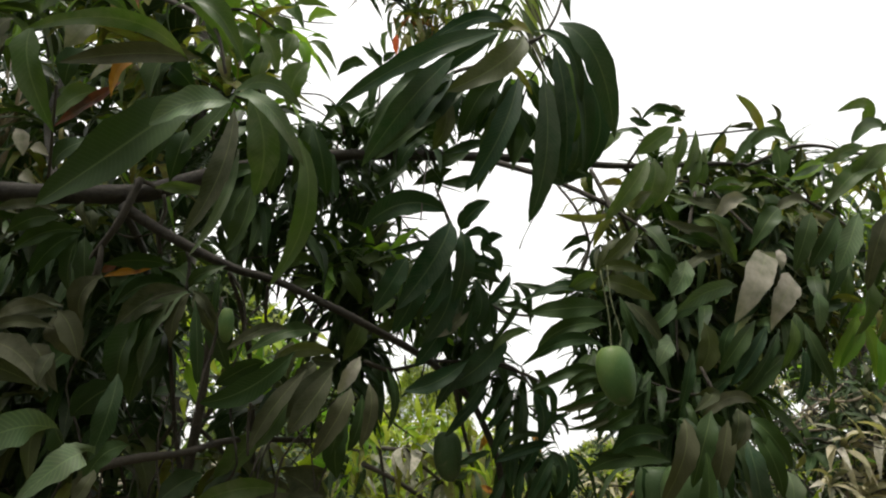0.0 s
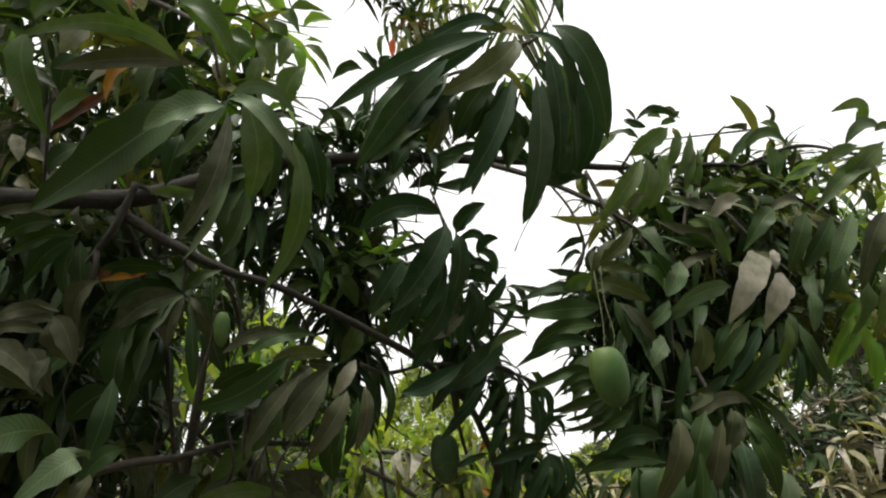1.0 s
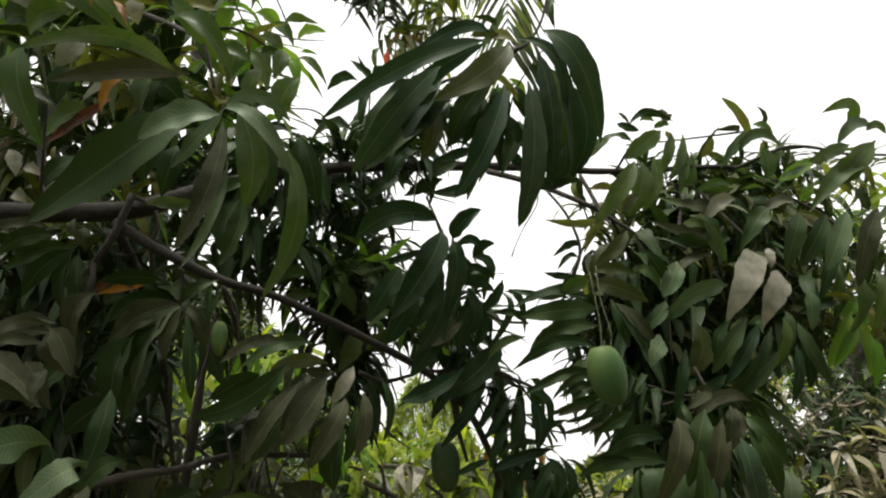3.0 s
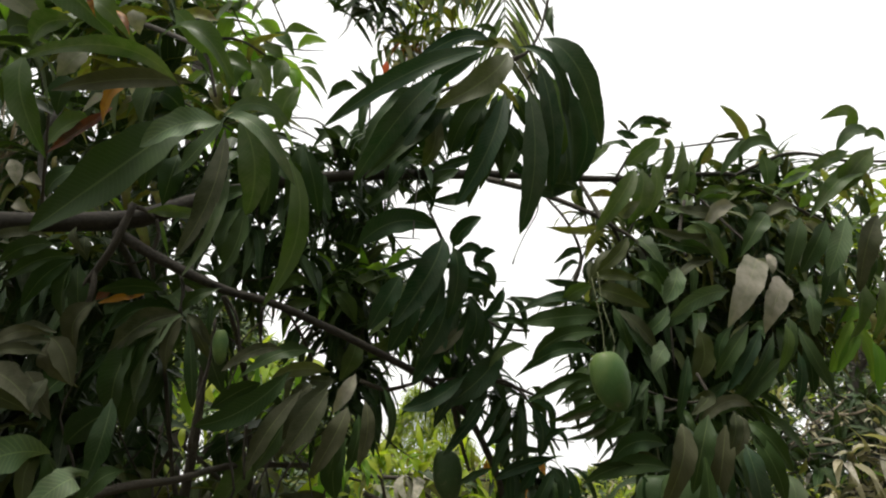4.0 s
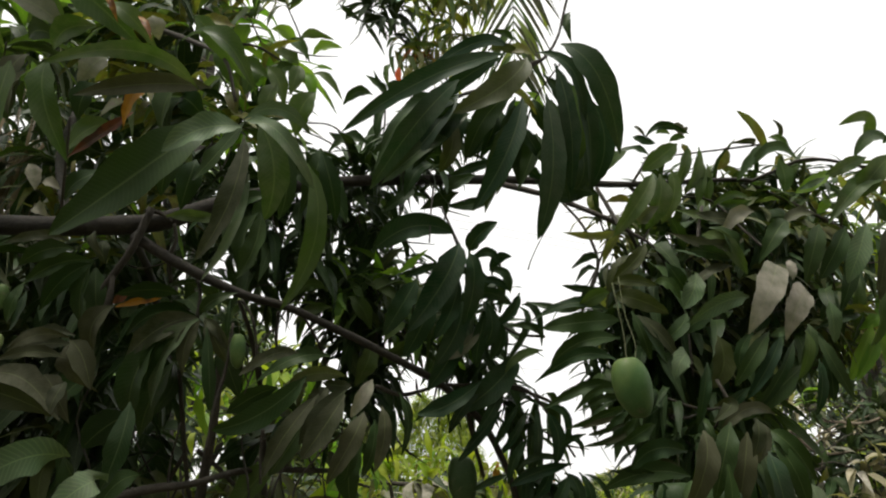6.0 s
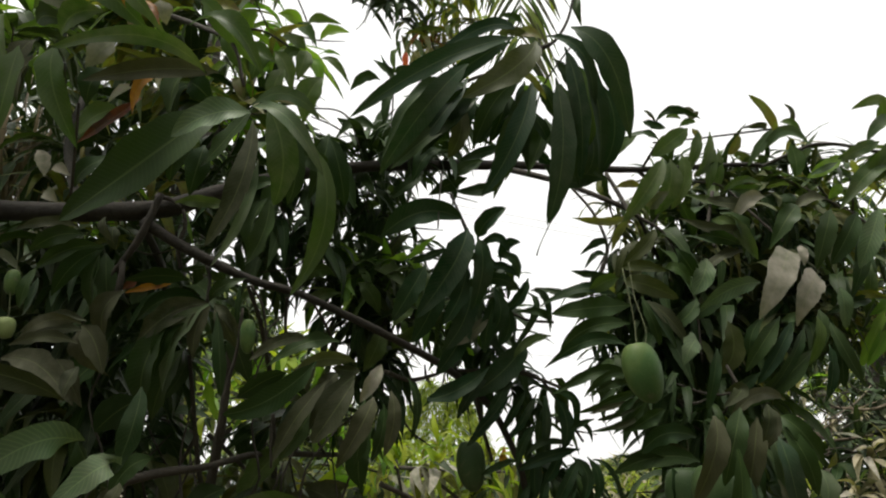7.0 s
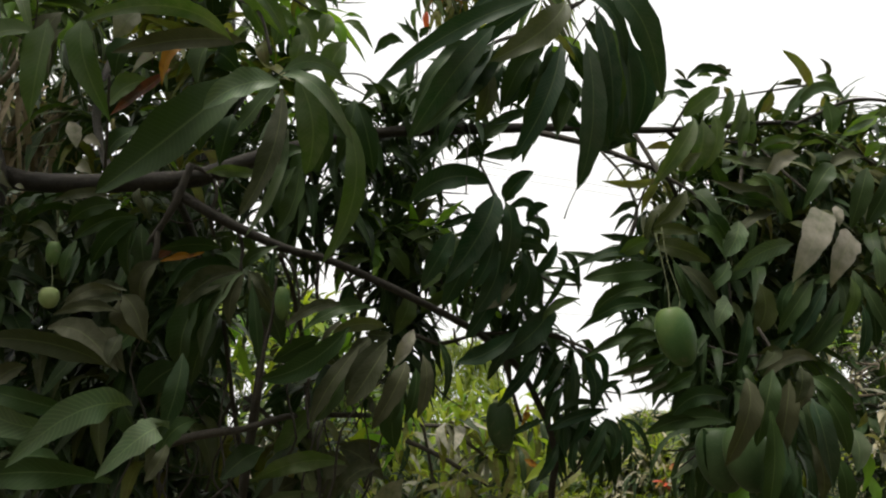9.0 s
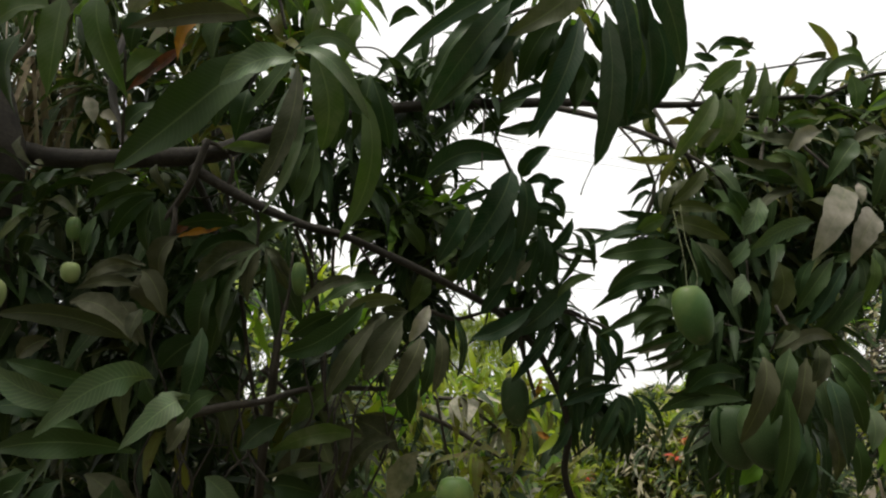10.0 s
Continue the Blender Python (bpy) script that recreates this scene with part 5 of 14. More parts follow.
whorl(dry, "nnnu", (-2.95, 3.22, 3.27), (-0.8, -0.4, 0.6), 10, 0.30, 450, 0.7, 0.185, None)
whorl(dry, "nnnu", (-2.96, 3.96, 2.79), (0.5, -0.7, 0.7), 10, 0.30, 451, 0.7, 0.185, None)
whorl(dry, "nnnu", (-2.41, 3.03, 3.70), (0.8, -0.8, 0.8), 10, 0.30, 452, 0.7, 0.185, None)
whorl(dry, "nnnu", (-2.62, 3.19, 3.56), (-0.8, -0.0, 0.1), 10, 0.30, 453, 0.7, 0.185, None)
whorl(dry, "nnnu", (-3.14, 3.39, 3.87), (-0.3, -0.3, 0.3), 10, 0.30, 454, 0.7, 0.185, None)
whorl(dry, "nnnu", (-2.79, 3.47, 2.47), (-0.2, -0.4, 0.3), 10, 0.30, 455, 0.7, 0.185, None)
whorl(dry, "nnnu", (-3.37, 3.84, 3.21), (-0.7, -0.4, 0.9), 10, 0.30, 456, 0.7, 0.185, None)
whorl(dry, "nnnu", (-3.71, 3.86, 3.21), (-0.1, 0.2, 0.4), 10, 0.30, 457, 0.7, 0.185, None)
whorl(dry, "nnnu", (-2.90, 3.77, 3.09), (0.3, -0.1, 0.6), 10, 0.30, 458, 0.7, 0.185, None)
whorl(dry, "nnnu", (-3.28, 3.71, 2.68), (0.0, -0.2, 0.2), 10, 0.30, 459, 0.7, 0.185, None)
whorl(dry, "nnnu", (-3.28, 3.48, 3.56), (-0.0, -0.9, 0.1), 10, 0.30, 460, 0.7, 0.185, None)
whorl(dry, "nnnu", (-2.68, 3.05, 3.74), (1.0, -0.4, 0.3), 10, 0.30, 461, 0.7, 0.185, None)
whorl(dry, "nnnu", (-3.09, 3.61, 3.90), (-0.7, -0.6, 0.0), 10, 0.30, 462, 0.7, 0.185, None)
whorl(dry, "nnnu", (-3.23, 3.71, 3.74), (-0.8, -0.0, 0.1), 10, 0.30, 463, 0.7, 0.185, None)
whorl(dry, "nnnu", (-2.81, 3.38, 4.03), (-0.4, -0.1, -0.1), 10, 0.30, 464, 0.7, 0.185, None)
whorl(dry, "nnnu", (-2.45, 3.40, 3.22), (-0.7, -0.4, 0.2), 10, 0.30, 465, 0.7, 0.185, None)
whorl(dry, "nnnu", (-3.27, 3.98, 2.76), (0.9, -0.0, 0.0), 10, 0.30, 466, 0.7, 0.185, None)
whorl(dry, "nnnu", (-2.80, 3.87, 2.88), (-0.7, -0.7, 0.9), 10, 0.30, 467, 0.7, 0.185, None)
whorl(dry, "nnnu", (-2.72, 3.22, 2.79), (0.6, 0.2, 0.6), 10, 0.30, 468, 0.7, 0.185, None)
whorl(dry, "nnnu", (-3.44, 3.80, 2.92), (0.2, -0.0, 0.6), 10, 0.30, 469, 0.7, 0.185, None)
whorl(dry, "nnnu", (-2.40, 3.41, 2.85), (-0.3, -0.1, 0.5), 10, 0.30, 470, 0.7, 0.185, None)
whorl(dry, "nnnu", (-2.76, 3.51, 2.66), (0.7, 0.3, 0.7), 10, 0.30, 471, 0.7, 0.185, None)
whorl(dry, "nnnu", (-2.89, 3.06, 3.79), (-0.4, -0.3, 0.7), 10, 0.30, 472, 0.7, 0.185, None)
whorl(dry, "nnnu", (-2.89, 3.18, 3.45), (0.6, -0.2, 0.8), 10, 0.30, 473, 0.7, 0.185, None)
whorl(dry, "nnnu", (-2.76, 3.36, 2.76), (0.9, -0.9, 0.0), 10, 0.30, 474, 0.7, 0.185, None)
whorl(dry, "nnnu", (-3.57, 3.63, 3.54), (0.9, -0.3, 0.8), 10, 0.30, 475, 0.7, 0.185, None)
whorl(dry, "nnnu", (-3.10, 3.25, 4.05), (-0.5, -0.3, -0.2), 10, 0.30, 476, 0.7, 0.185, None)
whorl(dry, "nnnu", (-2.65, 3.45, 3.29), (-0.4, -0.2, 0.6), 10, 0.30, 477, 0.7, 0.185, None)
whorl(dry, "nnnu", (-2.46, 3.25, 3.06), (-0.3, 0.2, 0.7), 10, 0.30, 478, 0.7, 0.185, None)
whorl(dry, "nnnu", (-2.73, 3.74, 3.82), (1.0, 0.1, 0.9), 10, 0.30, 479, 0.7, 0.185, None)
whorl(dry, "nnnu", (-3.59, 3.85, 2.69), (0.8, -0.0, 0.1), 10, 0.30, 480, 0.7, 0.185, None)
whorl(dry, "nnnu", (-3.04, 3.76, 3.43), (0.2, -0.5, 0.6), 10, 0.30, 481, 0.7, 0.185, None)
whorl(dry, "nnnu", (-2.58, 3.48, 3.02), (0.3, -0.3, -0.1), 10, 0.30, 482, 0.7, 0.185, None)
whorl(dry, "nnnu", (-3.51, 3.75, 3.03), (-0.9, -0.0, 0.3), 10, 0.30, 483, 0.7, 0.185, None)
whorl(dry, "nnnu", (-2.71, 3.58, 2.86), (-0.5, -0.5, -0.0), 10, 0.30, 484, 0.7, 0.185, None)
whorl(dry, "nnnu", (-2.58, 3.26, 3.38), (0.9, -0.2, 0.8), 10, 0.30, 485, 0.7, 0.185, None)
whorl(dry, "nnnu", (-2.75, 3.28, 3.79), (-0.5, -0.3, 0.8), 10, 0.30, 486, 0.7, 0.185, None)
whorl(dry, "nnnu", (-2.95, 3.86, 2.55), (0.9, -0.6, -0.2), 10, 0.30, 487, 0.7, 0.185, None)
whorl(dry, "nnnu", (-3.05, 3.32, 2.64), (0.5, 0.3, 0.7), 10, 0.30, 488, 0.7, 0.185, None)
whorl(dry, "nnnu", (-2.31, 3.06, 3.58), (-0.0, 0.2, 0.9), 10, 0.30, 489, 0.7, 0.185, None)
whorl(dry, "nnnu", (-2.63, 3.45, 3.72), (-0.9, -0.3, -0.2), 10, 0.30, 490, 0.7, 0.185, None)
stalks = random.Random(41)
for k in range(46):
    x, y = stalks.uniform(-2.30, -2.01), stalks.uniform(2.39, 3.18)
    z = stalks.uniform(2.83, 3.58)
    a, b = stalks.uniform(-0.25, 0.25), stalks.uniform(-0.15, 0.15)
    limb("stem", left_thicket, ((x, y, 0.0, 0.008), (x + a * 0.4, y + b * 0.3, z * 0.6, 0.006), (x + a, y + b, z, 0.003)), STRAW, 5, 4)
fibres = random.Random(83)
for k in range(70):  # a curtain of dead strap leaves
    x, y, z = fibres.uniform(-2.35, -1.8), fibres.uniform(2.3, 2.55), fibres.uniform(2.75, 3.2)
    tip = (x + fibres.gauss(-0.02, 0.06), y + fibres.uniform(-0.05, 0.05), z - fibres.uniform(0.25, 0.55))
    dry.add("w", (x, y, z), tip, fibres.uniform(0.012, 0.03), fibres.uniform(-0.1, 0.1), 0.08)
dry.make("leaves", left_thicket)
twig_mesh("stem_tangle", left_thicket, dry_twigs, STRAW)
limb("stem", left_thicket, ((-2.033, 2.482, 2.631, 0.0063), (-1.988, 2.426, 2.873, 0.0063), (-1.956, 2.380, 3.067, 0.0050)), STRAW, label="", steps=6)
limb("stem", left_thicket, ((-2.058, 2.481, 2.632, 0.0063), (-2.025, 2.423, 2.874, 0.0050), (-2.018, 2.375, 3.068, 0.0050)), STRAW, label="", steps=6)
limb("stem", left_thicket, ((-1.875, 2.377, 2.686, 0.0060), (-1.963, 2.428, 2.873, 0.0050), (-1.997, 2.401, 2.971, 0.0050)), STRAW, label="", steps=6)
limb("stem", left_thicket, ((-1.845, 2.339, 2.850, 0.0048), (-1.795, 2.328, 2.907, 0.0048), (-1.734, 2.324, 2.942, 0.0036)), STRAW, label="", steps=6)
limb("stem", left_thicket, ((-2.139, 2.270, 3.042, 0.0169), (-2.016, 2.256, 3.133, 0.0169), (-1.940, 2.232, 3.249, 0.0145)), STRAW, label="", steps=6)
limb("stem", left_thicket, ((-2.092, 2.279, 3.017, 0.0121), (-1.993, 2.269, 3.086, 0.0121), (-1.943, 2.255, 3.156, 0.0109)), STRAW, label="", steps=6)
limb("stem", left_thicket, ((-2.208, 2.564, 2.670, 0.0078), (-2.165, 2.629, 2.418, 0.0104), (-2.081, 2.686, 2.215, 0.0155), (-2.081, 2.736, 2.014, 0.0155)), STRAW, label="", steps=6)
limb("stem", left_thicket, ((-2.03, 2.48, -0.08, 0.02), (-1.99, 2.48, 1.32, 0.016), (-2.03, 2.48, 2.63, 0.01)), STRAW)
limb("stem", left_thicket, ((-2.21, 2.56, -0.08, 0.02), (-2.17, 2.56, 1.34, 0.016), (-2.21, 2.56, 2.67, 0.01)), STRAW)
tall_tree = thing("tree", -1.46, 3.28, 0, "tall tree with drooping narrow leaves, one of them red", "tree")
hang, hang_twigs = Foliage(), []
whorl(hang, "gylylg", (0.02, 2.74, 4.09), (0.0, -0.8, 0.6), 9, 0.19, 491, 1.1, 0.16, hang_twigs)
whorl(hang, "gylylg", (-0.09, 2.70, 3.95), (-0.2, -0.3, -0.1), 9, 0.19, 492, 1.1, 0.16, hang_twigs)
whorl(hang, "gylylg", (-0.13, 2.55, 4.11), (-0.0, -0.7, 0.2), 9, 0.19, 493, 1.1, 0.16, hang_twigs)
whorl(hang, "gylylg", (0.14, 2.74, 4.14), (0.5, -0.3, 0.1), 9, 0.19, 494, 1.1, 0.16, hang_twigs)
whorl(hang, "gylylg", (0.05, 2.76, 3.84), (-0.1, 0.1, 0.0), 9, 0.19, 495, 1.1, 0.16, hang_twigs)
whorl(hang, "gylylg", (-0.26, 2.62, 4.12), (0.4, -0.8, -0.2), 9, 0.19, 496, 1.1, 0.16, hang_twigs)
whorl(hang, "gylylg", (0.15, 2.63, 4.19), (-0.1, -0.5, 0.1), 9, 0.19, 497, 1.1, 0.16, hang_twigs)
whorl(hang, "gylylg", (0.07, 2.78, 4.01), (0.8, 0.2, 0.4), 9, 0.19, 498, 1.1, 0.16, hang_twigs)
whorl(hang, "gylylg", (-0.03, 2.69, 3.86), (-0.7, -0.3, 0.3), 9, 0.19, 499, 1.1, 0.16, hang_twigs)
whorl(hang, "gylylg", (-0.15, 2.76, 3.84), (-0.3, -0.6, 0.0), 9, 0.19, 500, 1.1, 0.16, hang_twigs)
whorl(hang, "gylylg", (0.02, 2.54, 3.57), (0.1, 0.3, 0.1), 9, 0.19, 501, 1.1, 0.16, hang_twigs)
whorl(hang, "gylylg", (0.08, 2.45, 4.00), (0.6, -0.7, 0.4), 9, 0.19, 502, 1.1, 0.16, hang_twigs)
whorl(hang, "gylylg", (-0.00, 2.50, 4.05), (0.3, -0.7, -0.1), 9, 0.19, 503, 1.1, 0.16, hang_twigs)
whorl(hang, "gylylg", (0.18, 2.64, 4.10), (0.8, -0.0, -0.2), 9, 0.19, 504, 1.1, 0.16, hang_twigs)
whorl(hang, "gylylg", (0.11, 2.69, 3.81), (-0.9, -0.9, -0.2), 9, 0.19, 505, 1.1, 0.16, hang_twigs)
whorl(hang, "gylylg", (-0.00, 2.49, 3.93), (-0.6, 0.0, -0.1), 9, 0.19, 506, 1.1, 0.16, hang_twigs)
whorl(hang, "gylylg", (-0.07, 2.41, 3.92), (0.9, -0.2, -0.1), 9, 0.19, 507, 1.1, 0.16, hang_twigs)
whorl(hang, "gylylg", (-0.19, 2.58, 3.92), (0.9, -0.4, 0.6), 9, 0.19, 508, 1.1, 0.16, hang_twigs)
whorl(hang, "gylylg", (0.06, 2.57, 4.00), (-0.1, -0.6, 0.0), 9, 0.19, 509, 1.1, 0.16, hang_twigs)
whorl(hang, "gylylg", (-0.05, 2.45, 3.81), (0.0, -0.7, 0.8), 9, 0.19, 510, 1.1, 0.16, hang_twigs)
whorl(hang, "gylylg", (-0.15, 2.71, 4.11), (1.0, -0.1, -0.0), 9, 0.19, 511, 1.1, 0.16, hang_twigs)
whorl(hang, "gylylg", (0.16, 2.69, 3.99), (-0.5, -1.0, 0.0), 9, 0.19, 512, 1.1, 0.16, hang_twigs)
whorl(hang, "nd", (-0.29, 2.50, 3.75), (-0.7, -0.6, 0.1), 9, 0.17, 513, 0.7, 0.22, hang_twigs)
whorl(hang, "nd", (-0.38, 2.55, 3.81), (0.5, -0.2, 0.8), 9, 0.17, 514, 0.7, 0.22, hang_twigs)
whorl(hang, "nd", (-0.37, 2.49, 3.85), (-0.6, -0.5, 0.7), 9, 0.17, 515, 0.7, 0.22, hang_twigs)
whorl(hang, "nd", (-0.18, 2.52, 3.91), (-0.3, -0.3, 0.3), 9, 0.17, 516, 0.7, 0.22, hang_twigs)
whorl(hang, "nd", (-0.41, 2.56, 4.04), (-0.8, -0.6, 0.4), 9, 0.17, 517, 0.7, 0.22, hang_twigs)
whorl(hang, "nd", (-0.47, 2.60, 4.16), (1.0, -0.5, 0.9), 9, 0.17, 518, 0.7, 0.22, hang_twigs)
whorl(hang, "nd", (-0.30, 2.49, 3.98), (0.2, -0.7, 0.7), 9, 0.17, 519, 0.7, 0.22, hang_twigs)
whorl(hang, "nd", (-0.30, 2.52, 3.92), (-1.0, -0.5, 0.2), 9, 0.17, 520, 0.7, 0.22, hang_twigs)
whorl(hang, "nd", (-0.23, 2.55, 3.71), (0.4, -0.1, 0.1), 9, 0.17, 521, 0.7, 0.22, hang_twigs)
whorl(hang, "nd", (-0.18, 2.44, 3.97), (-0.5, -1.0, 0.0), 9, 0.17, 522, 0.7, 0.22, hang_twigs)
whorl(hang, "nd", (-0.23, 2.56, 3.84), (0.8, -0.1, 0.3), 9, 0.17, 523, 0.7, 0.22, hang_twigs)
whorl(hang, "gygo", (-0.03, 2.57, 3.63), (0.2, 0.3, 0.0), 7, 0.17, 524, 1.4, 0.15, hang_twigs)
whorl(hang, "gygo", (-0.18, 2.61, 3.70), (-0.0, -0.4, 0.2), 7, 0.17, 525, 1.4, 0.15, hang_twigs)
whorl(hang, "gygo", (-0.16, 2.55, 3.57), (-0.0, -0.8, 0.4), 7, 0.17, 526, 1.4, 0.15, hang_twigs)
whorl(hang, "gygo", (-0.12, 2.57, 3.61), (0.6, -0.7, 0.4), 7, 0.17, 527, 1.4, 0.15, hang_twigs)
whorl(hang, "gygo", (0.01, 2.58, 3.63), (0.4, -0.4, 0.7), 7, 0.17, 528, 1.4, 0.15, hang_twigs)
whorl(hang, "gygo", (-0.09, 2.62, 3.62), (-0.9, -0.2, 0.7), 7, 0.17, 529, 1.4, 0.15, hang_twigs)
whorl(hang, "gygo", (-0.04, 2.64, 3.58), (0.4, -0.7, 0.9), 7, 0.17, 530, 1.4, 0.15, hang_twigs)
whorl(hang, "gygo", (-0.13, 2.54, 3.52), (-0.3, -0.1, -0.0), 7, 0.17, 531, 1.4, 0.15, hang_twigs)
whorl(hang, "gygo", (-0.21, 2.67, 3.66), (0.5, -0.2, 0.3), 7, 0.17, 532, 1.4, 0.15, hang_twigs)
hang.make("crown", tall_tree)
twig_mesh("twig_tangle", tall_tree, hang_twigs)
leaf(tall_tree, "r", (-0.195, 2.285, 3.304), (-0.198, 2.312, 3.221), 0.027, -0.04, 0.12, 0)
leaf(tall_tree, "y", (-0.167, 2.326, 3.340), (-0.151, 2.329, 3.227), 0.028, 0.1, 0.06, -3)
leaf(tall_tree, "g", (-0.231, 2.322, 3.351), (-0.252, 2.317, 3.233), 0.027, -0.1, 0.12, 17)
limb("trunk", tall_tree, ((-1.46, 3.28, -0.1, 0.08), (-1.41, 3.28, 1.2, 0.065), (-1.51, 3.28, 2.4, 0.05), (-1.419, 2.710, 4.587, 0.03), (-0.802, 2.585, 4.646, 0.02), (-0.244, 2.579, 4.181, 0.012), (-0.040, 2.627, 3.869, 0.006)))


def palm_frond(parent, line, n, length, seed):
    """A feather leaf: an arching midrib with two rows of long narrow leaflets that hang down."""
    rng = random.Random(seed)
    rib = limb("midrib", parent, [(*p, r) for p, r in zip(line, (0.025, 0.018, 0.011, 0.004))], STALK, 6, 8)
    path_ = [Vector(q[:3]) for q in smooth_line([(*p, 0) for p in line], 48)]
    for k in range(n):
        u = (k + 0.5) / n
        i = min(int((0.25 + 0.75 * u) * (len(path_) - 1)), len(path_) - 2)
        p, along = path_[i], (path_[i + 1] - path_[i]).normalized()
        for side in (-1, 1):
            out_ = along.cross(Vector((0, 1, 0))).normalized() * side
            way = (out_ * rng.uniform(0.5, 0.62) + along * 0.9 + Vector((0, rng.uniform(-0.1, 0.1), -0.2))).normalized()
            size = length * (0.6 + 0.4 * math.sin(math.pi * u)) * rng.uniform(0.85, 1.1)
            ob = leaf(rib, rng.choice("fgunun"), p, p + way * size, size * 0.06, 0.0, 0.06, rng.uniform(-20, 20))
            ob.name = "leaflet"


palm = thing("coconut_palm", -3.61, 8.57, 0, "coconut palm with feathery fronds hanging over the trees", "palm tree")
limb("trunk", palm, ((-3.61, 8.57, -0.1, 0.16), (-3.56, 8.57, 3.0, 0.12), (-3.519, 7.134, 12.004, 0.1)), steps=12)
palm_frond(palm, ((-3.519, 7.134, 12.004), (-0.806, 6.822, 11.669), (0.92, 7.31, 10.04), (1.06, 7.67, 7.21)), 52, 1.5, 1)
palm_frond(palm, ((-3.519, 7.134, 12.004), (-5.662, 6.969, 12.513), (-6.823, 7.245, 11.664), (-7.895, 7.603, 10.560)), 30, 0.9, 4)
palm_frond(palm, ((-3.519, 7.134, 12.004), (-3.992, 6.552, 14.765), (-4.755, 6.694, 16.594), (-5.723, 7.435, 17.550)), 30, 0.9, 5)
cable = plain("cable_sheath", (0.12, 0.12, 0.12))


def utility_pole(x, y, height):
    ob = thing("utility_pole", x, y, 0, "plain grey concrete utility pole with a crossarm", "pole", "utility poles")
    concrete = plain("concrete", (0.35, 0.34, 0.32), 0.9)
    limb("post", ob, ((x, y, -0.2, 0.13), (x, y, height * 0.5, 0.11), (x, y, height, 0.09)), concrete, 10, 4, rough=0.03)
    limb("crossarm", ob, ((x - 0.05, y - 0.6, height - 0.25, 0.04), (x, y, height - 0.25, 0.04), (x + 0.05, y + 0.6, height - 0.25, 0.04)), concrete, 6, 3, rough=0.03)


tagged(new("cable", mesh_of("cable", *tube(((-29.95, 16.93, 16.21, 0.006), (-2.88, 20.11, 11.15, 0.006), (24.19, 23.30, 6.28, 0.006)), 5, 8, 0.0), cable)), "thin overhead cable against the white sky", "cable", "overhead cables")
tagged(new("cable", mesh_of("cable", *tube(((-29.97, 17.03, 15.80, 0.006), (-2.89, 20.18, 10.87, 0.006), (24.19, 23.33, 6.14, 0.006)), 5, 8, 0.0), cable)), "thin overhead cable against the white sky", "cable", "overhead cables")
tagged(new("cable", mesh_of("cable", *tube(((-27.88, 19.07, 8.19, 0.006), (-2.77, 21.41, 5.96, 0.006), (22.35, 23.75, 3.93, 0.006)), 5, 8, 0.0), cable)), "thin overhead cable against the white sky", "cable", "overhead cables")
utility_pole(-29.95, 16.93, 16.31)
utility_pole(24.19, 23.30, 6.38)
utility_pole(-27.88, 19.07, 8.29)
utility_pole(22.35, 23.75, 4.03)

# ---- unseen mango trees, added round and behind the viewpoint to block skylight ----
for k, (x, y, h, r) in enumerate(((-3.6, -4.4, 4.4, 1.9), (0.4, -3.4, 4.8, 2.2), (3.5, -3.2, 4.8, 2.0), (6.2, -1.2, 4.6, 1.8), (-6.4, -2.2, 4.8, 2.0))):
    orchard_tree(x, y, h, r, "ddg", 0.34, 650, 60 + k, "leafy mango tree standing in the orchard row", low=0.1, leaves=10, slim=0.26)



# ---- the fruiting mango tree ----
tree = thing("mango_tree", -1.51, 1.76, 0, "fruiting mango tree with dusty dark green leaves in drooping clusters", "tree")
limb("trunk", tree, ((-1.53, 1.86, -0.1, 0.085), (-1.56, 1.82, 0.5, 0.07), (-1.399, 1.599, 1.633, 0.058), (-1.295, 1.449, 1.932, 0.052), (-1.187, 1.318, 2.161, 0.05), (-1.227, 1.281, 2.380, 0.042), (-1.349, 1.279, 2.686, 0.036), (-1.509, 1.265, 3.110, 0.03)), steps=10, label="dark grey-brown trunk")
left_bough = limb("bough", tree, ((-1.200, 1.376, 2.220, 0.0295), (-1.116, 1.363, 2.194, 0.0251), (-0.996, 1.348, 2.176, 0.0235), (-0.834, 1.340, 2.168, 0.0233), (-0.683, 1.348, 2.176, 0.0215), (-0.525, 1.397, 2.252, 0.0184), (-0.310, 1.467, 2.328, 0.0145), (-0.050, 1.503, 2.347, 0.0133)), BARK, label="dark grey-brown bough", steps=6)
middle_bough = limb("bough", tree, ((-0.719, 1.321, 2.130, 0.0140), (-0.614, 1.341, 2.067, 0.0127), (-0.494, 1.381, 2.010, 0.0109), (-0.383, 1.412, 1.980, 0.0091), (-0.273, 1.468, 1.937, 0.0100), (-0.143, 1.529, 1.878, 0.0096), (-0.034, 1.589, 1.821, 0.0092), (0.067, 1.679, 1.739, 0.0088), (0.124, 1.724, 1.635, 0.0088), (0.147, 1.746, 1.565, 0.0088), (0.154, 1.780, 1.494, 0.0096), (0.142, 1.807, 1.409, 0.0096), (0.162, 1.835, 1.325, 0.0104)), BARK, label="thin drooping bough", steps=6)
right_bough = limb("bough", tree, ((-0.050, 1.503, 2.347, 0.0133), (0.199, 1.487, 2.330, 0.0110), (0.452, 1.457, 2.294, 0.0079), (0.732, 1.473, 2.308, 0.0058), (0.790, 1.478, 2.295, 0.0051)), BARK, label="thin bough reaching out against the sky", steps=6)
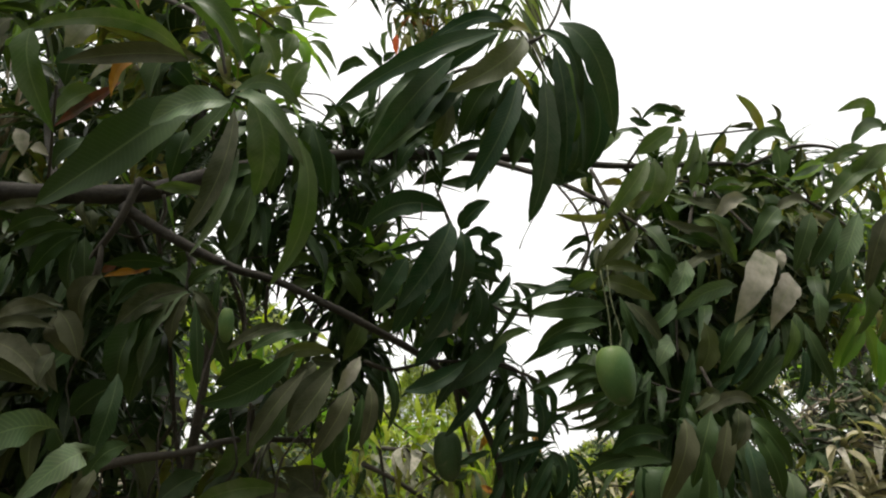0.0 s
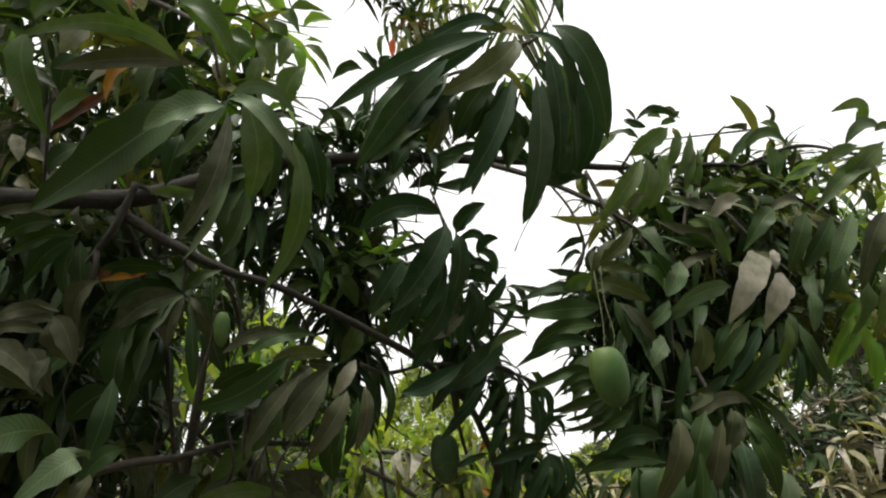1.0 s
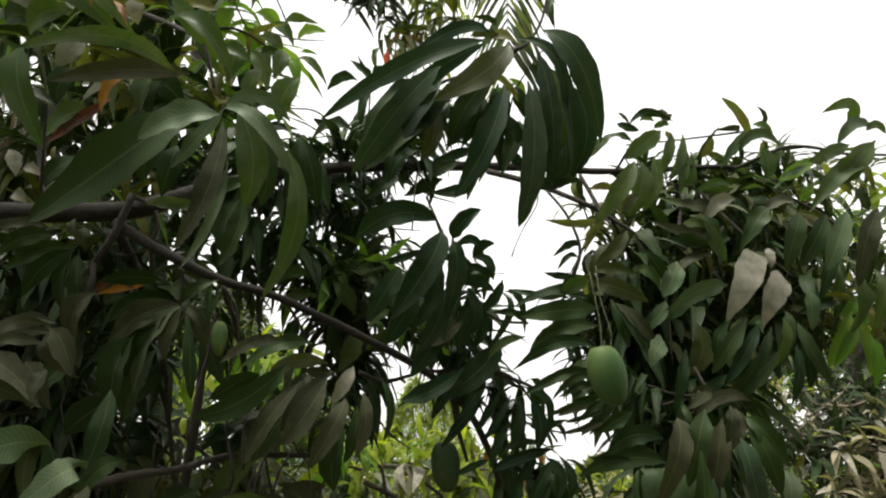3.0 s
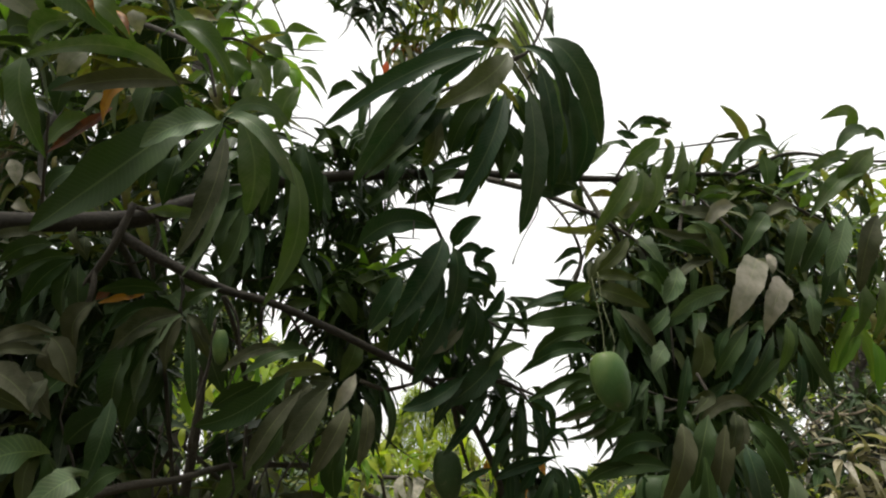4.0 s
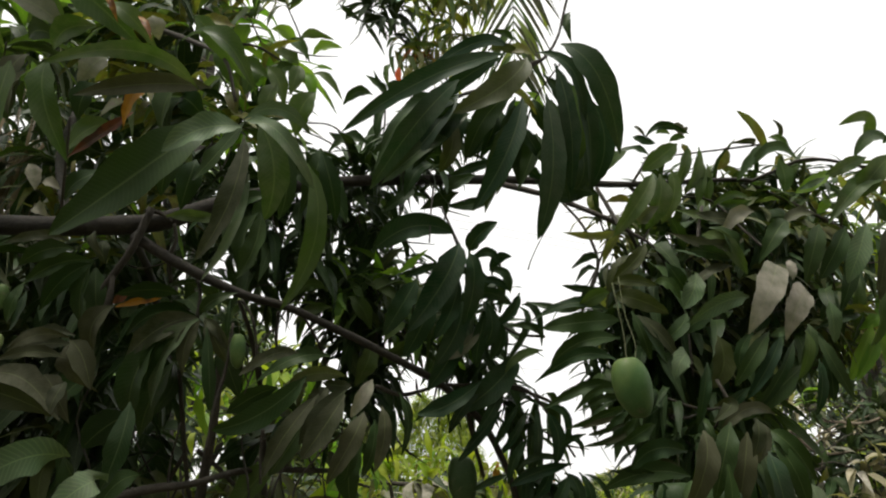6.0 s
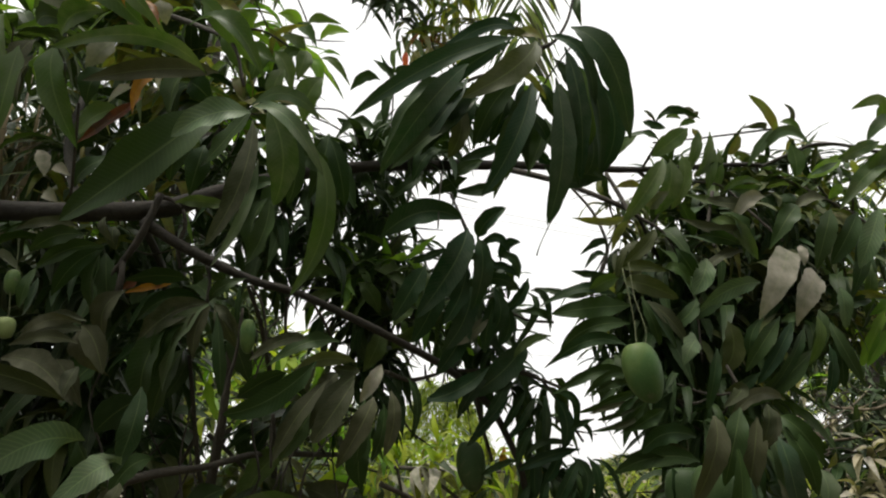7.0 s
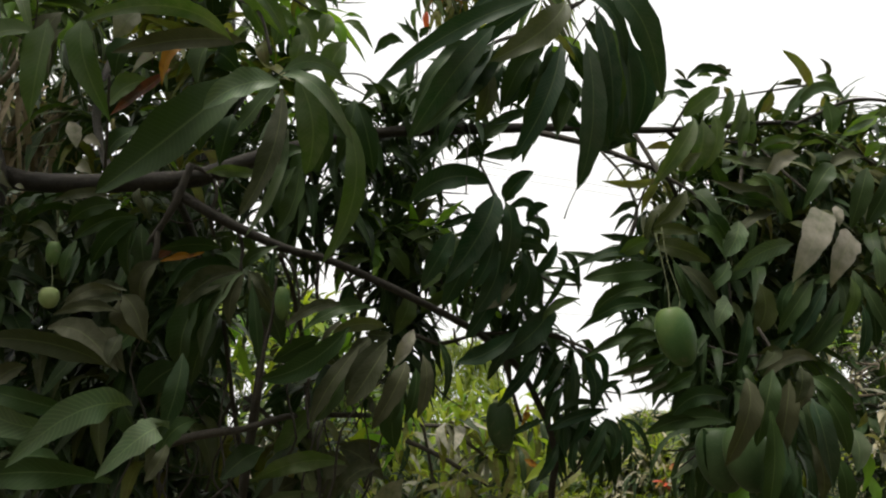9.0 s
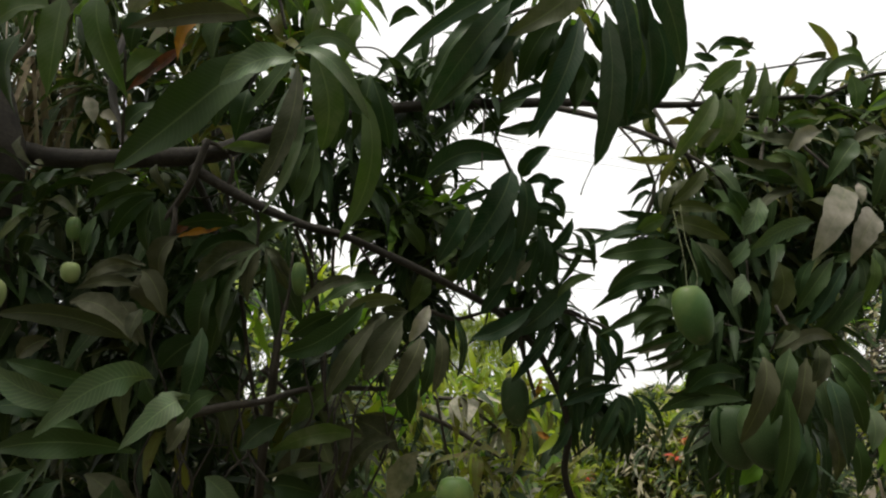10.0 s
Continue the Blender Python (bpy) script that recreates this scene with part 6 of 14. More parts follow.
limb("twig", right_bough, ((0.139, 1.472, 2.311, 0.0080), (0.244, 1.419, 2.249, 0.0069), (0.357, 1.345, 2.154, 0.0058), (0.409, 1.355, 2.123, 0.0045), (0.464, 1.342, 2.064, 0.0032), (0.508, 1.362, 1.939, 0.0025), (0.502, 1.358, 1.789, 0.0024)), TWIG, label="", steps=6)
limb("twig", right_bough, ((0.269, 1.379, 2.211, 0.0033), (0.306, 1.351, 2.133, 0.0032), (0.327, 1.346, 2.052, 0.0038), (0.308, 1.345, 1.992, 0.0050), (0.279, 1.343, 1.934, 0.0025)), TWIG, label="", steps=6)
limb("twig", right_bough, ((0.350, 1.368, 2.243, 0.0047), (0.370, 1.341, 2.166, 0.0052), (0.376, 1.306, 2.111, 0.0050)), TWIG, label="", steps=6)
limb("twig", right_bough, ((0.761, 1.477, 2.296, 0.0036), (0.833, 1.468, 2.325, 0.0043), (0.906, 1.459, 2.351, 0.0043), (0.978, 1.460, 2.350, 0.0043), (1.065, 1.466, 2.332, 0.0036), (1.210, 1.468, 2.325, 0.0036)), TWIG, label="", steps=6)
limb("twig", right_bough, ((0.776, 1.478, 2.295, 0.0051), (0.880, 1.477, 2.232, 0.0043), (0.968, 1.476, 2.170, 0.0042), (1.005, 1.461, 2.120, 0.0035)), TWIG, label="", steps=6)
limb("twig", right_bough, ((0.464, 1.347, 2.309, 0.0020), (0.604, 1.389, 2.342, 0.0021), (0.795, 1.428, 2.383, 0.0029)), TWIG, label="", steps=6)
limb("twig", right_bough, ((0.557, 1.376, 2.218, 0.0027), (0.624, 1.381, 2.205, 0.0027), (0.668, 1.355, 2.123, 0.0032), (0.708, 1.327, 2.046, 0.0031)), TWIG, label="", steps=6)
limb("twig", right_bough, ((0.477, 1.345, 2.313, 0.0027), (0.461, 1.354, 2.288, 0.0033), (0.443, 1.383, 2.262, 0.0034)), TWIG, label="", steps=6)
limb("twig", right_bough, ((0.489, 1.210, 1.758, 0.0032), (0.504, 1.181, 1.688, 0.0031)), TWIG, label="", steps=6)
limb("twig", right_bough, ((0.558, 1.292, 2.153, 0.0038), (0.526, 1.269, 2.064, 0.0036), (0.518, 1.236, 2.003, 0.0035)), TWIG, label="", steps=6)
limb("tendril", right_bough, ((0.263, 1.471, 2.251, 0.0017), (0.260, 1.482, 2.218, 0.0016), (0.226, 1.499, 2.164, 0.0014), (0.203, 1.513, 2.120, 0.0014), (0.193, 1.522, 2.094, 0.0021)), TWIG, label="thin bare hanging stem", steps=6)
limb("twig", left_bough, ((-0.677, 1.301, 2.191, 0.0076), (-0.711, 1.310, 2.099, 0.0088), (-0.755, 1.329, 2.040, 0.0075), (-0.774, 1.337, 2.016, 0.0075), (-0.810, 1.374, 1.968, 0.0051)), TWIG, label="", steps=6)
limb("twig", left_bough, ((-0.627, 1.313, 2.155, 0.0038), (-0.623, 1.325, 2.118, 0.0044), (-0.639, 1.338, 2.076, 0.0051), (-0.634, 1.354, 2.028, 0.0044)), TWIG, label="", steps=6)
limb("twig", left_bough, ((-0.695, 1.312, 2.189, 0.0057), (-0.663, 1.314, 2.183, 0.0051), (-0.633, 1.311, 2.161, 0.0038)), TWIG, label="", steps=6)
limb("twig", left_bough, ((-0.755, 1.327, 2.046, 0.0050), (-0.751, 1.324, 1.992, 0.0074), (-0.769, 1.339, 1.946, 0.0062)), TWIG, label="", steps=6)
limb("twig", left_bough, ((-0.412, 1.038, 2.288, 0.0032), (-0.451, 1.054, 2.401, 0.0039), (-0.608, 1.250, 2.606, 0.0060), (-0.811, 1.401, 2.791, 0.0084)), TWIG, label="", steps=6)
limb("twig", left_bough, ((-0.706, 1.503, 2.800, 0.0048), (-0.585, 1.543, 2.836, 0.0041), (-0.502, 1.557, 2.794, 0.0033), (-0.453, 1.573, 2.747, 0.0033)), TWIG, label="", steps=6)
limb("twig", left_bough, ((-0.397, 1.531, 2.551, 0.0023), (-0.334, 1.533, 2.544, 0.0023), (-0.287, 1.499, 2.488, 0.0030), (-0.256, 1.478, 2.392, 0.0037)), TWIG, label="", steps=6)
limb("twig", left_bough, ((-0.405, 1.538, 2.529, 0.0016), (-0.350, 1.546, 2.506, 0.0023), (-0.295, 1.511, 2.452, 0.0023)), TWIG, label="", steps=6)
limb("twig", left_bough, ((-0.568, 1.360, 1.945, 0.0038), (-0.569, 1.362, 2.004, 0.0044), (-0.588, 1.379, 2.049, 0.0045)), TWIG, label="", steps=6)
limb("twig", left_bough, ((-0.190, 1.473, 2.406, 0.0029), (-0.173, 1.494, 2.502, 0.0023), (-0.173, 1.509, 2.618, 0.0031)), TWIG, label="", steps=6)
limb("twig", left_bough, ((-0.733, 1.045, 2.267, 0.0027), (-0.773, 1.123, 2.189, 0.0028), (-0.843, 1.243, 2.144, 0.0036)), TWIG, label="", steps=6)
limb("twig", left_bough, ((-1.175, 1.654, 2.011, 0.0046), (-1.130, 1.696, 1.881, 0.0046)), TWIG, label="", steps=6)
limb("twig", middle_bough, ((-0.414, 1.453, 1.982, 0.0047), (-0.426, 1.496, 1.916, 0.0041), (-0.421, 1.546, 1.856, 0.0042)), TWIG, label="", steps=6)
limb("twig", middle_bough, ((-0.354, 1.457, 1.969, 0.0033), (-0.331, 1.525, 1.922, 0.0035), (-0.320, 1.592, 1.878, 0.0029)), TWIG, label="", steps=6)
limb("twig", middle_bough, ((-0.735, 1.691, 1.896, 0.0053), (-0.727, 1.734, 1.766, 0.0061), (-0.717, 1.776, 1.636, 0.0061), (-0.701, 1.813, 1.520, 0.0068)), TWIG, label="", steps=6)
limb("twig", middle_bough, ((-0.552, 1.486, 1.880, 0.0094), (-0.571, 1.534, 1.734, 0.0107), (-0.597, 1.575, 1.606, 0.0121), (-0.624, 1.617, 1.479, 0.0121), (-0.648, 1.666, 1.326, 0.0121)), TWIG, label="", steps=6)
limb("twig", middle_bough, ((-0.522, 1.691, 1.896, 0.0068), (-0.513, 1.748, 1.722, 0.0076), (-0.510, 1.832, 1.463, 0.0084), (-0.507, 1.888, 1.289, 0.0084)), TWIG, label="", steps=6)
limb("twig", middle_bough, ((-0.525, 1.492, 2.025, 0.0048), (-0.507, 1.546, 1.955, 0.0056), (-0.513, 1.642, 1.887, 0.0059), (-0.515, 1.715, 1.824, 0.0061)), TWIG, label="", steps=6)
limb("twig", middle_bough, ((-0.736, 1.377, 1.570, 0.0110), (-0.641, 1.391, 1.592, 0.0094), (-0.580, 1.471, 1.603, 0.0081), (-0.520, 1.671, 1.636, 0.0079), (-0.360, 1.880, 1.638, 0.0072)), TWIG, label="", steps=6)
limb("twig", middle_bough, ((-0.689, 1.757, 1.694, 0.0061), (-0.629, 1.774, 1.643, 0.0061), (-0.553, 1.799, 1.564, 0.0053)), TWIG, label="", steps=6)
limb("twig", middle_bough, ((-0.720, 1.759, 1.686, 0.0061), (-0.765, 1.781, 1.621, 0.0061), (-0.803, 1.795, 1.578, 0.0053)), TWIG, label="", steps=6)
limb("twig", middle_bough, ((-0.186, 1.509, 1.810, 0.0054), (-0.130, 1.566, 1.797, 0.0055), (-0.063, 1.612, 1.817, 0.0043)), TWIG, label="", steps=6)
limb("twig", middle_bough, ((0.030, 1.648, 1.772, 0.0058), (0.045, 1.674, 1.689, 0.0058), (0.067, 1.701, 1.607, 0.0043)), TWIG, label="", steps=6)
limb("twig", middle_bough, ((-0.020, 1.630, 1.827, 0.0058), (0.023, 1.630, 1.827, 0.0043), (0.110, 1.630, 1.827, 0.0043), (0.252, 1.627, 1.770, 0.0043), (0.284, 1.631, 1.694, 0.0028)), TWIG, label="", steps=6)
limb("twig", middle_bough, ((0.110, 1.630, 1.827, 0.0036), (0.194, 1.618, 1.797, 0.0036), (0.291, 1.646, 1.647, 0.0028)), TWIG, label="", steps=6)
limb("twig", middle_bough, ((0.227, 1.555, 1.929, 0.0042), (0.164, 1.552, 1.935, 0.0035), (0.121, 1.546, 1.955, 0.0035)), TWIG, label="", steps=6)
limb("twig", middle_bough, ((-0.051, 1.359, 2.111, 0.0019), (-0.046, 1.381, 2.205, 0.0020), (-0.040, 1.410, 2.278, 0.0028)), TWIG, label="", steps=6)
limb("twig", middle_bough, ((0.021, 1.412, 2.109, 0.0060), (0.008, 1.401, 2.141, 0.0040), (-0.019, 1.427, 2.225, 0.0028)), TWIG, label="", steps=6)
limb("twig", middle_bough, ((-0.097, 1.604, 1.840, 0.0021), (-0.094, 1.614, 1.810, 0.0036), (-0.084, 1.618, 1.797, 0.0029)), TWIG, label="", steps=6)
limb("limb", left_bough, ((-0.892, 1.348, 2.175, 0.0104), (-1.178, 1.681, 2.576, 0.0119), (-1.359, 2.030, 3.118, 0.0107), (-1.460, 2.276, 3.657, 0.0088)), BARK, label="", steps=6)
limb("limb", left_bough, ((-0.635, 1.356, 2.183, 0.0079), (-0.770, 1.702, 2.512, 0.0085), (-0.748, 1.984, 2.938, 0.0082), (-0.776, 2.171, 3.333, 0.0058)), BARK, label="", steps=6)
limb("limb", left_bough, ((-0.944, 1.348, 2.175, 0.0104), (-1.263, 1.827, 2.124, 0.0119), (-1.509, 2.414, 1.936, 0.0107), (-1.875, 3.045, 1.612, 0.0104)), BARK, label="", steps=6)
limb("limb", left_bough, ((-0.734, 1.349, 2.142, 0.0091), (-0.889, 1.827, 2.124, 0.0102), (-1.166, 2.401, 1.977, 0.0096), (-1.513, 3.029, 1.661, 0.0091)), BARK, label="", steps=6)
limb("limb", left_bough, ((-0.310, 1.467, 2.328, 0.0072), (-0.312, 1.759, 2.334, 0.0076), (-0.283, 2.086, 2.300, 0.0069)), BARK, label="", steps=6)
limb("limb", right_bough, ((0.452, 1.457, 2.294, 0.0057), (0.669, 1.682, 2.249, 0.0064), (0.968, 2.014, 2.197, 0.0066), (1.265, 2.238, 2.156, 0.0051)), BARK, label="", steps=6)
limb("limb", right_bough, ((0.409, 1.355, 2.123, 0.0045), (0.619, 1.722, 1.964, 0.0055), (0.786, 1.922, 1.670, 0.0050), (0.881, 2.102, 1.442, 0.0044)), BARK, label="", steps=6)
leaf(left_bough, "g", (-0.742, 0.967, 2.345), (-0.697, 0.997, 2.147), 0.053, -0.04, 0.12, -7)
leaf(left_bough, "o", (-0.572, 1.027, 2.322), (-0.626, 1.035, 2.234), 0.034, -0.04, 0.18, 0)
leaf(left_bough, "m", (-0.616, 1.052, 2.278), (-0.744, 1.069, 2.194), 0.026, 0.12, 0.12, 0)
leaf(left_bough, "g", (-0.720, 1.163, 2.326), (-0.821, 1.160, 2.253), 0.058, -0.12, 0.06, 3)
leaf(left_bough, "p", (-0.737, 1.125, 2.473), (-0.780, 1.108, 2.396), 0.045, -0.02, 0.12, -18)
leaf(left_bough, "g", (-0.512, 1.026, 2.486), (-0.414, 1.074, 2.357), 0.046, 0.1, 0.12, 25)
leaf(left_bough, "g", (-0.337, 1.376, 2.542), (-0.387, 1.383, 2.419), 0.065, -0.1, 0.06, -2)
leaf(left_bough, "g", (-0.609, 1.234, 2.137), (-0.475, 1.242, 2.123), 0.028, 0.06, 0.06, 14)
leaf(left_bough, "d", (-0.853, 1.056, 2.396), (-0.906, 1.092, 2.298), 0.064, -0.08, 0.06, 11)
leaf(left_bough, "d", (-0.736, 1.128, 2.401), (-0.780, 1.128, 2.320), 0.053, -0.05, 0.18, 5)
leaf(left_bough, "d", (-0.562, 1.121, 2.356), (-0.506, 1.127, 2.307), 0.066, 0.11, 0.18, 3)
leaf(left_bough, "d", (-0.614, 1.279, 2.357), (-0.669, 1.300, 2.225), 0.075, -0.06, 0.06, -14)
leaf(left_bough, "d", (-0.862, 1.277, 2.200), (-0.772, 1.260, 2.275), 0.047, 0.05, 0.18, 0)
leaf(left_bough, "d", (-0.430, 1.289, 2.165), (-0.475, 1.295, 2.035), 0.053, -0.03, 0.06, 28)
leaf(left_bough, "b", (-0.395, 1.556, 2.799), (-0.308, 1.550, 2.824), 0.042, 0.1, 0.12, -17)
leaf(left_bough, "b", (-0.400, 1.569, 2.758), (-0.334, 1.553, 2.750), 0.015, 0.11, 0.06, -23)
leaf(left_bough, "g", (-0.395, 1.573, 2.745), (-0.306, 1.571, 2.656), 0.027, 0.12, 0.18, -6)
leaf(left_bough, "g", (-0.433, 1.542, 2.840), (-0.329, 1.502, 2.818), 0.025, 0.1, 0.18, 9)
leaf(left_bough, "b", (-0.423, 1.572, 2.748), (-0.391, 1.566, 2.634), 0.034, 0.1, 0.12, -6)
leaf(left_bough, "g", (-0.424, 1.523, 2.739), (-0.443, 1.514, 2.636), 0.046, -0.01, 0.12, -22)
leaf(left_bough, "g", (-0.440, 1.564, 2.774), (-0.500, 1.518, 2.793), 0.040, -0.1, 0.06, -1)
leaf(left_bough, "g", (-0.444, 1.566, 2.767), (-0.517, 1.576, 2.711), 0.044, -0.14, 0.18, 6)
leaf(left_bough, "g", (-0.482, 1.581, 2.883), (-0.413, 1.597, 2.815), 0.052, 0.02, 0.18, -23)
leaf(left_bough, "b", (-0.533, 1.571, 2.915), (-0.445, 1.576, 2.859), 0.042, 0.1, 0.06, -9)
leaf(left_bough, "g", (-0.553, 1.513, 2.769), (-0.569, 1.505, 2.633), 0.058, 0, 0.06, -27)
leaf(left_bough, "g", (-0.492, 1.438, 2.675), (-0.443, 1.461, 2.568), 0.050, 0.09, 0.06, -12)
leaf(left_bough, "g", (-0.600, 1.480, 2.707), (-0.493, 1.445, 2.663), 0.043, 0.12, 0.06, -18)
leaf(left_bough, "b", (-0.601, 1.565, 2.931), (-0.639, 1.571, 2.795), 0.049, 0.02, 0.18, -10)
leaf(left_bough, "g", (-0.462, 1.452, 2.632), (-0.499, 1.460, 2.516), 0.050, 0.02, 0.12, 12)
leaf(left_bough, "g", (-0.629, 1.419, 2.733), (-0.575, 1.436, 2.603), 0.048, 0.04, 0.06, 26)
leaf(left_bough, "d", (-0.434, 1.327, 2.371), (-0.382, 1.372, 2.245), 0.062, 0.1, 0.06, -27)
leaf(left_bough, "d", (-0.317, 1.377, 2.377), (-0.355, 1.385, 2.207), 0.059, 0, 0.12, -29)
leaf(left_bough, "d", (-0.576, 1.268, 2.293), (-0.603, 1.279, 2.174), 0.056, 0.01, 0.12, -22)
leaf(left_bough, "d", (-0.407, 1.323, 2.222), (-0.449, 1.327, 2.113), 0.054, -0.02, 0.06, 26)
leaf(left_bough, "d", (-0.480, 1.285, 2.177), (-0.395, 1.244, 2.185), 0.035, 0.08, 0.06, 3)
leaf(left_bough, "d", (-0.338, 1.397, 2.317), (-0.248, 1.396, 2.182), 0.053, 0.06, 0.12, -27)
leaf(left_bough, "d", (-0.380, 1.348, 2.307), (-0.281, 1.335, 2.242), 0.046, 0.05, 0.06, 20)
leaf(left_bough, "g", (-0.777, 0.966, 2.544), (-0.602, 1.007, 2.403), 0.065, 0.05, 0.06, 6)
leaf(left_bough, "g", (-0.662, 0.964, 2.467), (-0.552, 0.978, 2.378), 0.032, 0.05, 0.12, -17)
leaf(left_bough, "p", (-0.914, 1.021, 2.543), (-0.782, 1.049, 2.487), 0.055, 0.1, 0.06, -24)
leaf(left_bough, "o", (-0.627, 0.911, 2.437), (-0.597, 0.907, 2.382), 0.012, 0.08, 0.06, -7)
leaf(left_bough, "o", (-0.566, 0.926, 2.400), (-0.531, 0.919, 2.345), 0.014, 0.03, 0.06, -26)
leaf(left_bough, "p", (-0.648, 1.116, 2.572), (-0.634, 1.135, 2.523), 0.040, -0.01, 0.12, -28)
leaf(left_bough, "g", (-0.718, 1.044, 2.483), (-0.828, 1.064, 2.446), 0.053, -0.1, 0.18, -22)
leaf(left_bough, "g", (-0.512, 0.992, 2.396), (-0.361, 0.988, 2.303), 0.042, 0.15, 0.18, -28)
leaf(left_bough, "d", (-0.924, 1.132, 2.534), (-0.848, 1.105, 2.517), 0.049, 0.15, 0.06, 14)
leaf(left_bough, "u", (-0.859, 1.064, 2.433), (-0.879, 1.066, 2.312), 0.044, -0.07, 0.18, -3)
leaf(left_bough, "d", (-0.533, 1.130, 2.399), (-0.602, 1.131, 2.290), 0.069, -0.08, 0.18, 26)
leaf(left_bough, "g", (-0.708, 1.088, 2.644), (-0.800, 1.100, 2.564), 0.047, 0.1, 0.12, -6)
leaf(left_bough, "y", (-0.702, 1.412, 2.914), (-0.756, 1.456, 2.814), 0.046, -0.07, 0.06, 24)
leaf(left_bough, "y", (-0.593, 1.448, 2.820), (-0.695, 1.417, 2.838), 0.042, 0.1, 0.12, 22)
leaf(left_bough, "g", (-0.849, 0.991, 2.327), (-0.956, 0.964, 2.287), 0.050, -0.1, 0.12, 22)
leaf(left_bough, "g", (-0.830, 0.985, 2.356), (-0.840, 0.985, 2.147), 0.056, 0.06, 0.06, 0)
leaf(left_bough, "u", (-0.830, 1.033, 2.371), (-0.857, 1.040, 2.274), 0.047, -0.09, 0.06, 27)
leaf(left_bough, "y", (-0.874, 1.301, 2.318), (-0.848, 1.290, 2.232), 0.012, -0.03, 0.18, -23)
leaf(left_bough, "b", (-0.852, 1.074, 2.408), (-0.817, 1.057, 2.355), 0.048, 0, 0.18, 24)
leaf(left_bough, "d", (-1.054, 1.164, 2.401), (-1.082, 1.193, 2.226), 0.054, 0.02, 0.18, 2)
leaf(left_bough, "u", (-1.047, 1.200, 2.176), (-1.015, 1.177, 2.100), 0.030, -0.05, 0.06, 21)
leaf(left_bough, "p", (-1.047, 1.382, 2.359), (-1.020, 1.389, 2.290), 0.035, 0.1, 0.06, -24)
leaf(left_bough, "p", (-1.011, 1.396, 2.313), (-0.965, 1.393, 2.298), 0.029, 0.1, 0.06, -22)
leaf(left_bough, "p", (-0.927, 1.269, 2.184), (-0.890, 1.261, 2.162), 0.029, 0.12, 0.06, -8)
leaf(left_bough, "p", (-1.038, 1.234, 2.124), (-1.023, 1.245, 2.124), 0.013, 0.11, 0.12, -24)
leaf(left_bough, "u", (-0.750, 1.220, 2.099), (-0.721, 1.211, 2.040), 0.028, 0.07, 0.18, 16)
leaf(left_bough, "u", (-0.551, 1.321, 1.935), (-0.701, 1.325, 1.853), 0.057, -0.12, 0.06, -1)
leaf(left_bough, "d", (-0.551, 1.321, 1.935), (-0.664, 1.331, 1.783), 0.046, -0.14, 0.06, 11)
leaf(left_bough, "v", (-0.541, 1.303, 1.928), (-0.653, 1.362, 1.756), 0.050, -0.1, 0.06, 19)
leaf(left_bough, "u", (-0.545, 1.323, 1.929), (-0.570, 1.317, 1.812), 0.037, -0.08, 0.06, -8)
leaf(left_bough, "u", (-0.537, 1.323, 1.929), (-0.484, 1.343, 1.829), 0.035, 0.1, 0.18, 7)
leaf(left_bough, "u", (-0.537, 1.322, 1.934), (-0.460, 1.313, 1.839), 0.023, 0.1, 0.12, 5)
leaf(left_bough, "d", (-0.574, 1.358, 1.951), (-0.742, 1.364, 1.911), 0.043, -0.15, 0.06, -6)
leaf(left_bough, "d", (-0.561, 1.358, 1.951), (-0.481, 1.344, 1.998), 0.031, 0.1, 0.18, 7)
leaf(left_bough, "d", (-0.640, 1.419, 2.021), (-0.779, 1.385, 2.011), 0.039, -0.1, 0.12, -19)
leaf(left_bough, "u", (-0.742, 1.330, 1.971), (-0.790, 1.345, 1.862), 0.053, -0.12, 0.18, 0)
leaf(left_bough, "u", (-0.768, 1.253, 1.885), (-0.893, 1.214, 1.866), 0.028, -0.1, 0.06, 22)
leaf(left_bough, "u", (-0.756, 1.240, 1.862), (-0.896, 1.227, 1.837), 0.031, -0.07, 0.12, 18)
leaf(left_bough, "u", (-0.794, 1.277, 1.878), (-0.741, 1.287, 1.773), 0.055, 0.12, 0.18, 24)
leaf(left_bough, "u", (-0.888, 1.197, 1.801), (-0.740, 1.196, 1.716), 0.058, 0.16, 0.06, -20)
leaf(left_bough, "u", (-0.856, 1.316, 1.821), (-0.783, 1.300, 1.722), 0.048, 0.06, 0.06, -13)
leaf(left_bough, "u", (-0.855, 1.305, 2.115), (-0.975, 1.265, 2.099), 0.024, -0.1, 0.06, -2)
leaf(left_bough, "d", (-0.843, 1.310, 2.099), (-0.951, 1.290, 2.056), 0.041, -0.08, 0.12, -10)
leaf(left_bough, "d", (-0.799, 1.319, 2.072), (-0.957, 1.327, 2.026), 0.038, -0.1, 0.06, -10)
leaf(left_bough, "d", (-0.799, 1.320, 2.067), (-0.904, 1.323, 1.960), 0.043, -0.1, 0.06, -22)
leaf(left_bough, "d", (-0.805, 1.321, 2.064), (-0.839, 1.353, 1.930), 0.048, 0, 0.06, 9)
leaf(left_bough, "d", (-0.804, 1.342, 2.064), (-0.778, 1.340, 1.921), 0.046, 0, 0.06, -21)
leaf(left_bough, "u", (-0.774, 1.305, 2.115), (-0.766, 1.308, 2.059), 0.034, -0.04, 0.18, -17)
leaf(left_bough, "d", (-0.633, 1.318, 1.879), (-0.704, 1.366, 1.725), 0.075, -0.05, 0.06, 25)
leaf(left_bough, "d", (-0.618, 1.389, 1.855), (-0.714, 1.444, 1.701), 0.063, -0.02, 0.06, 20)
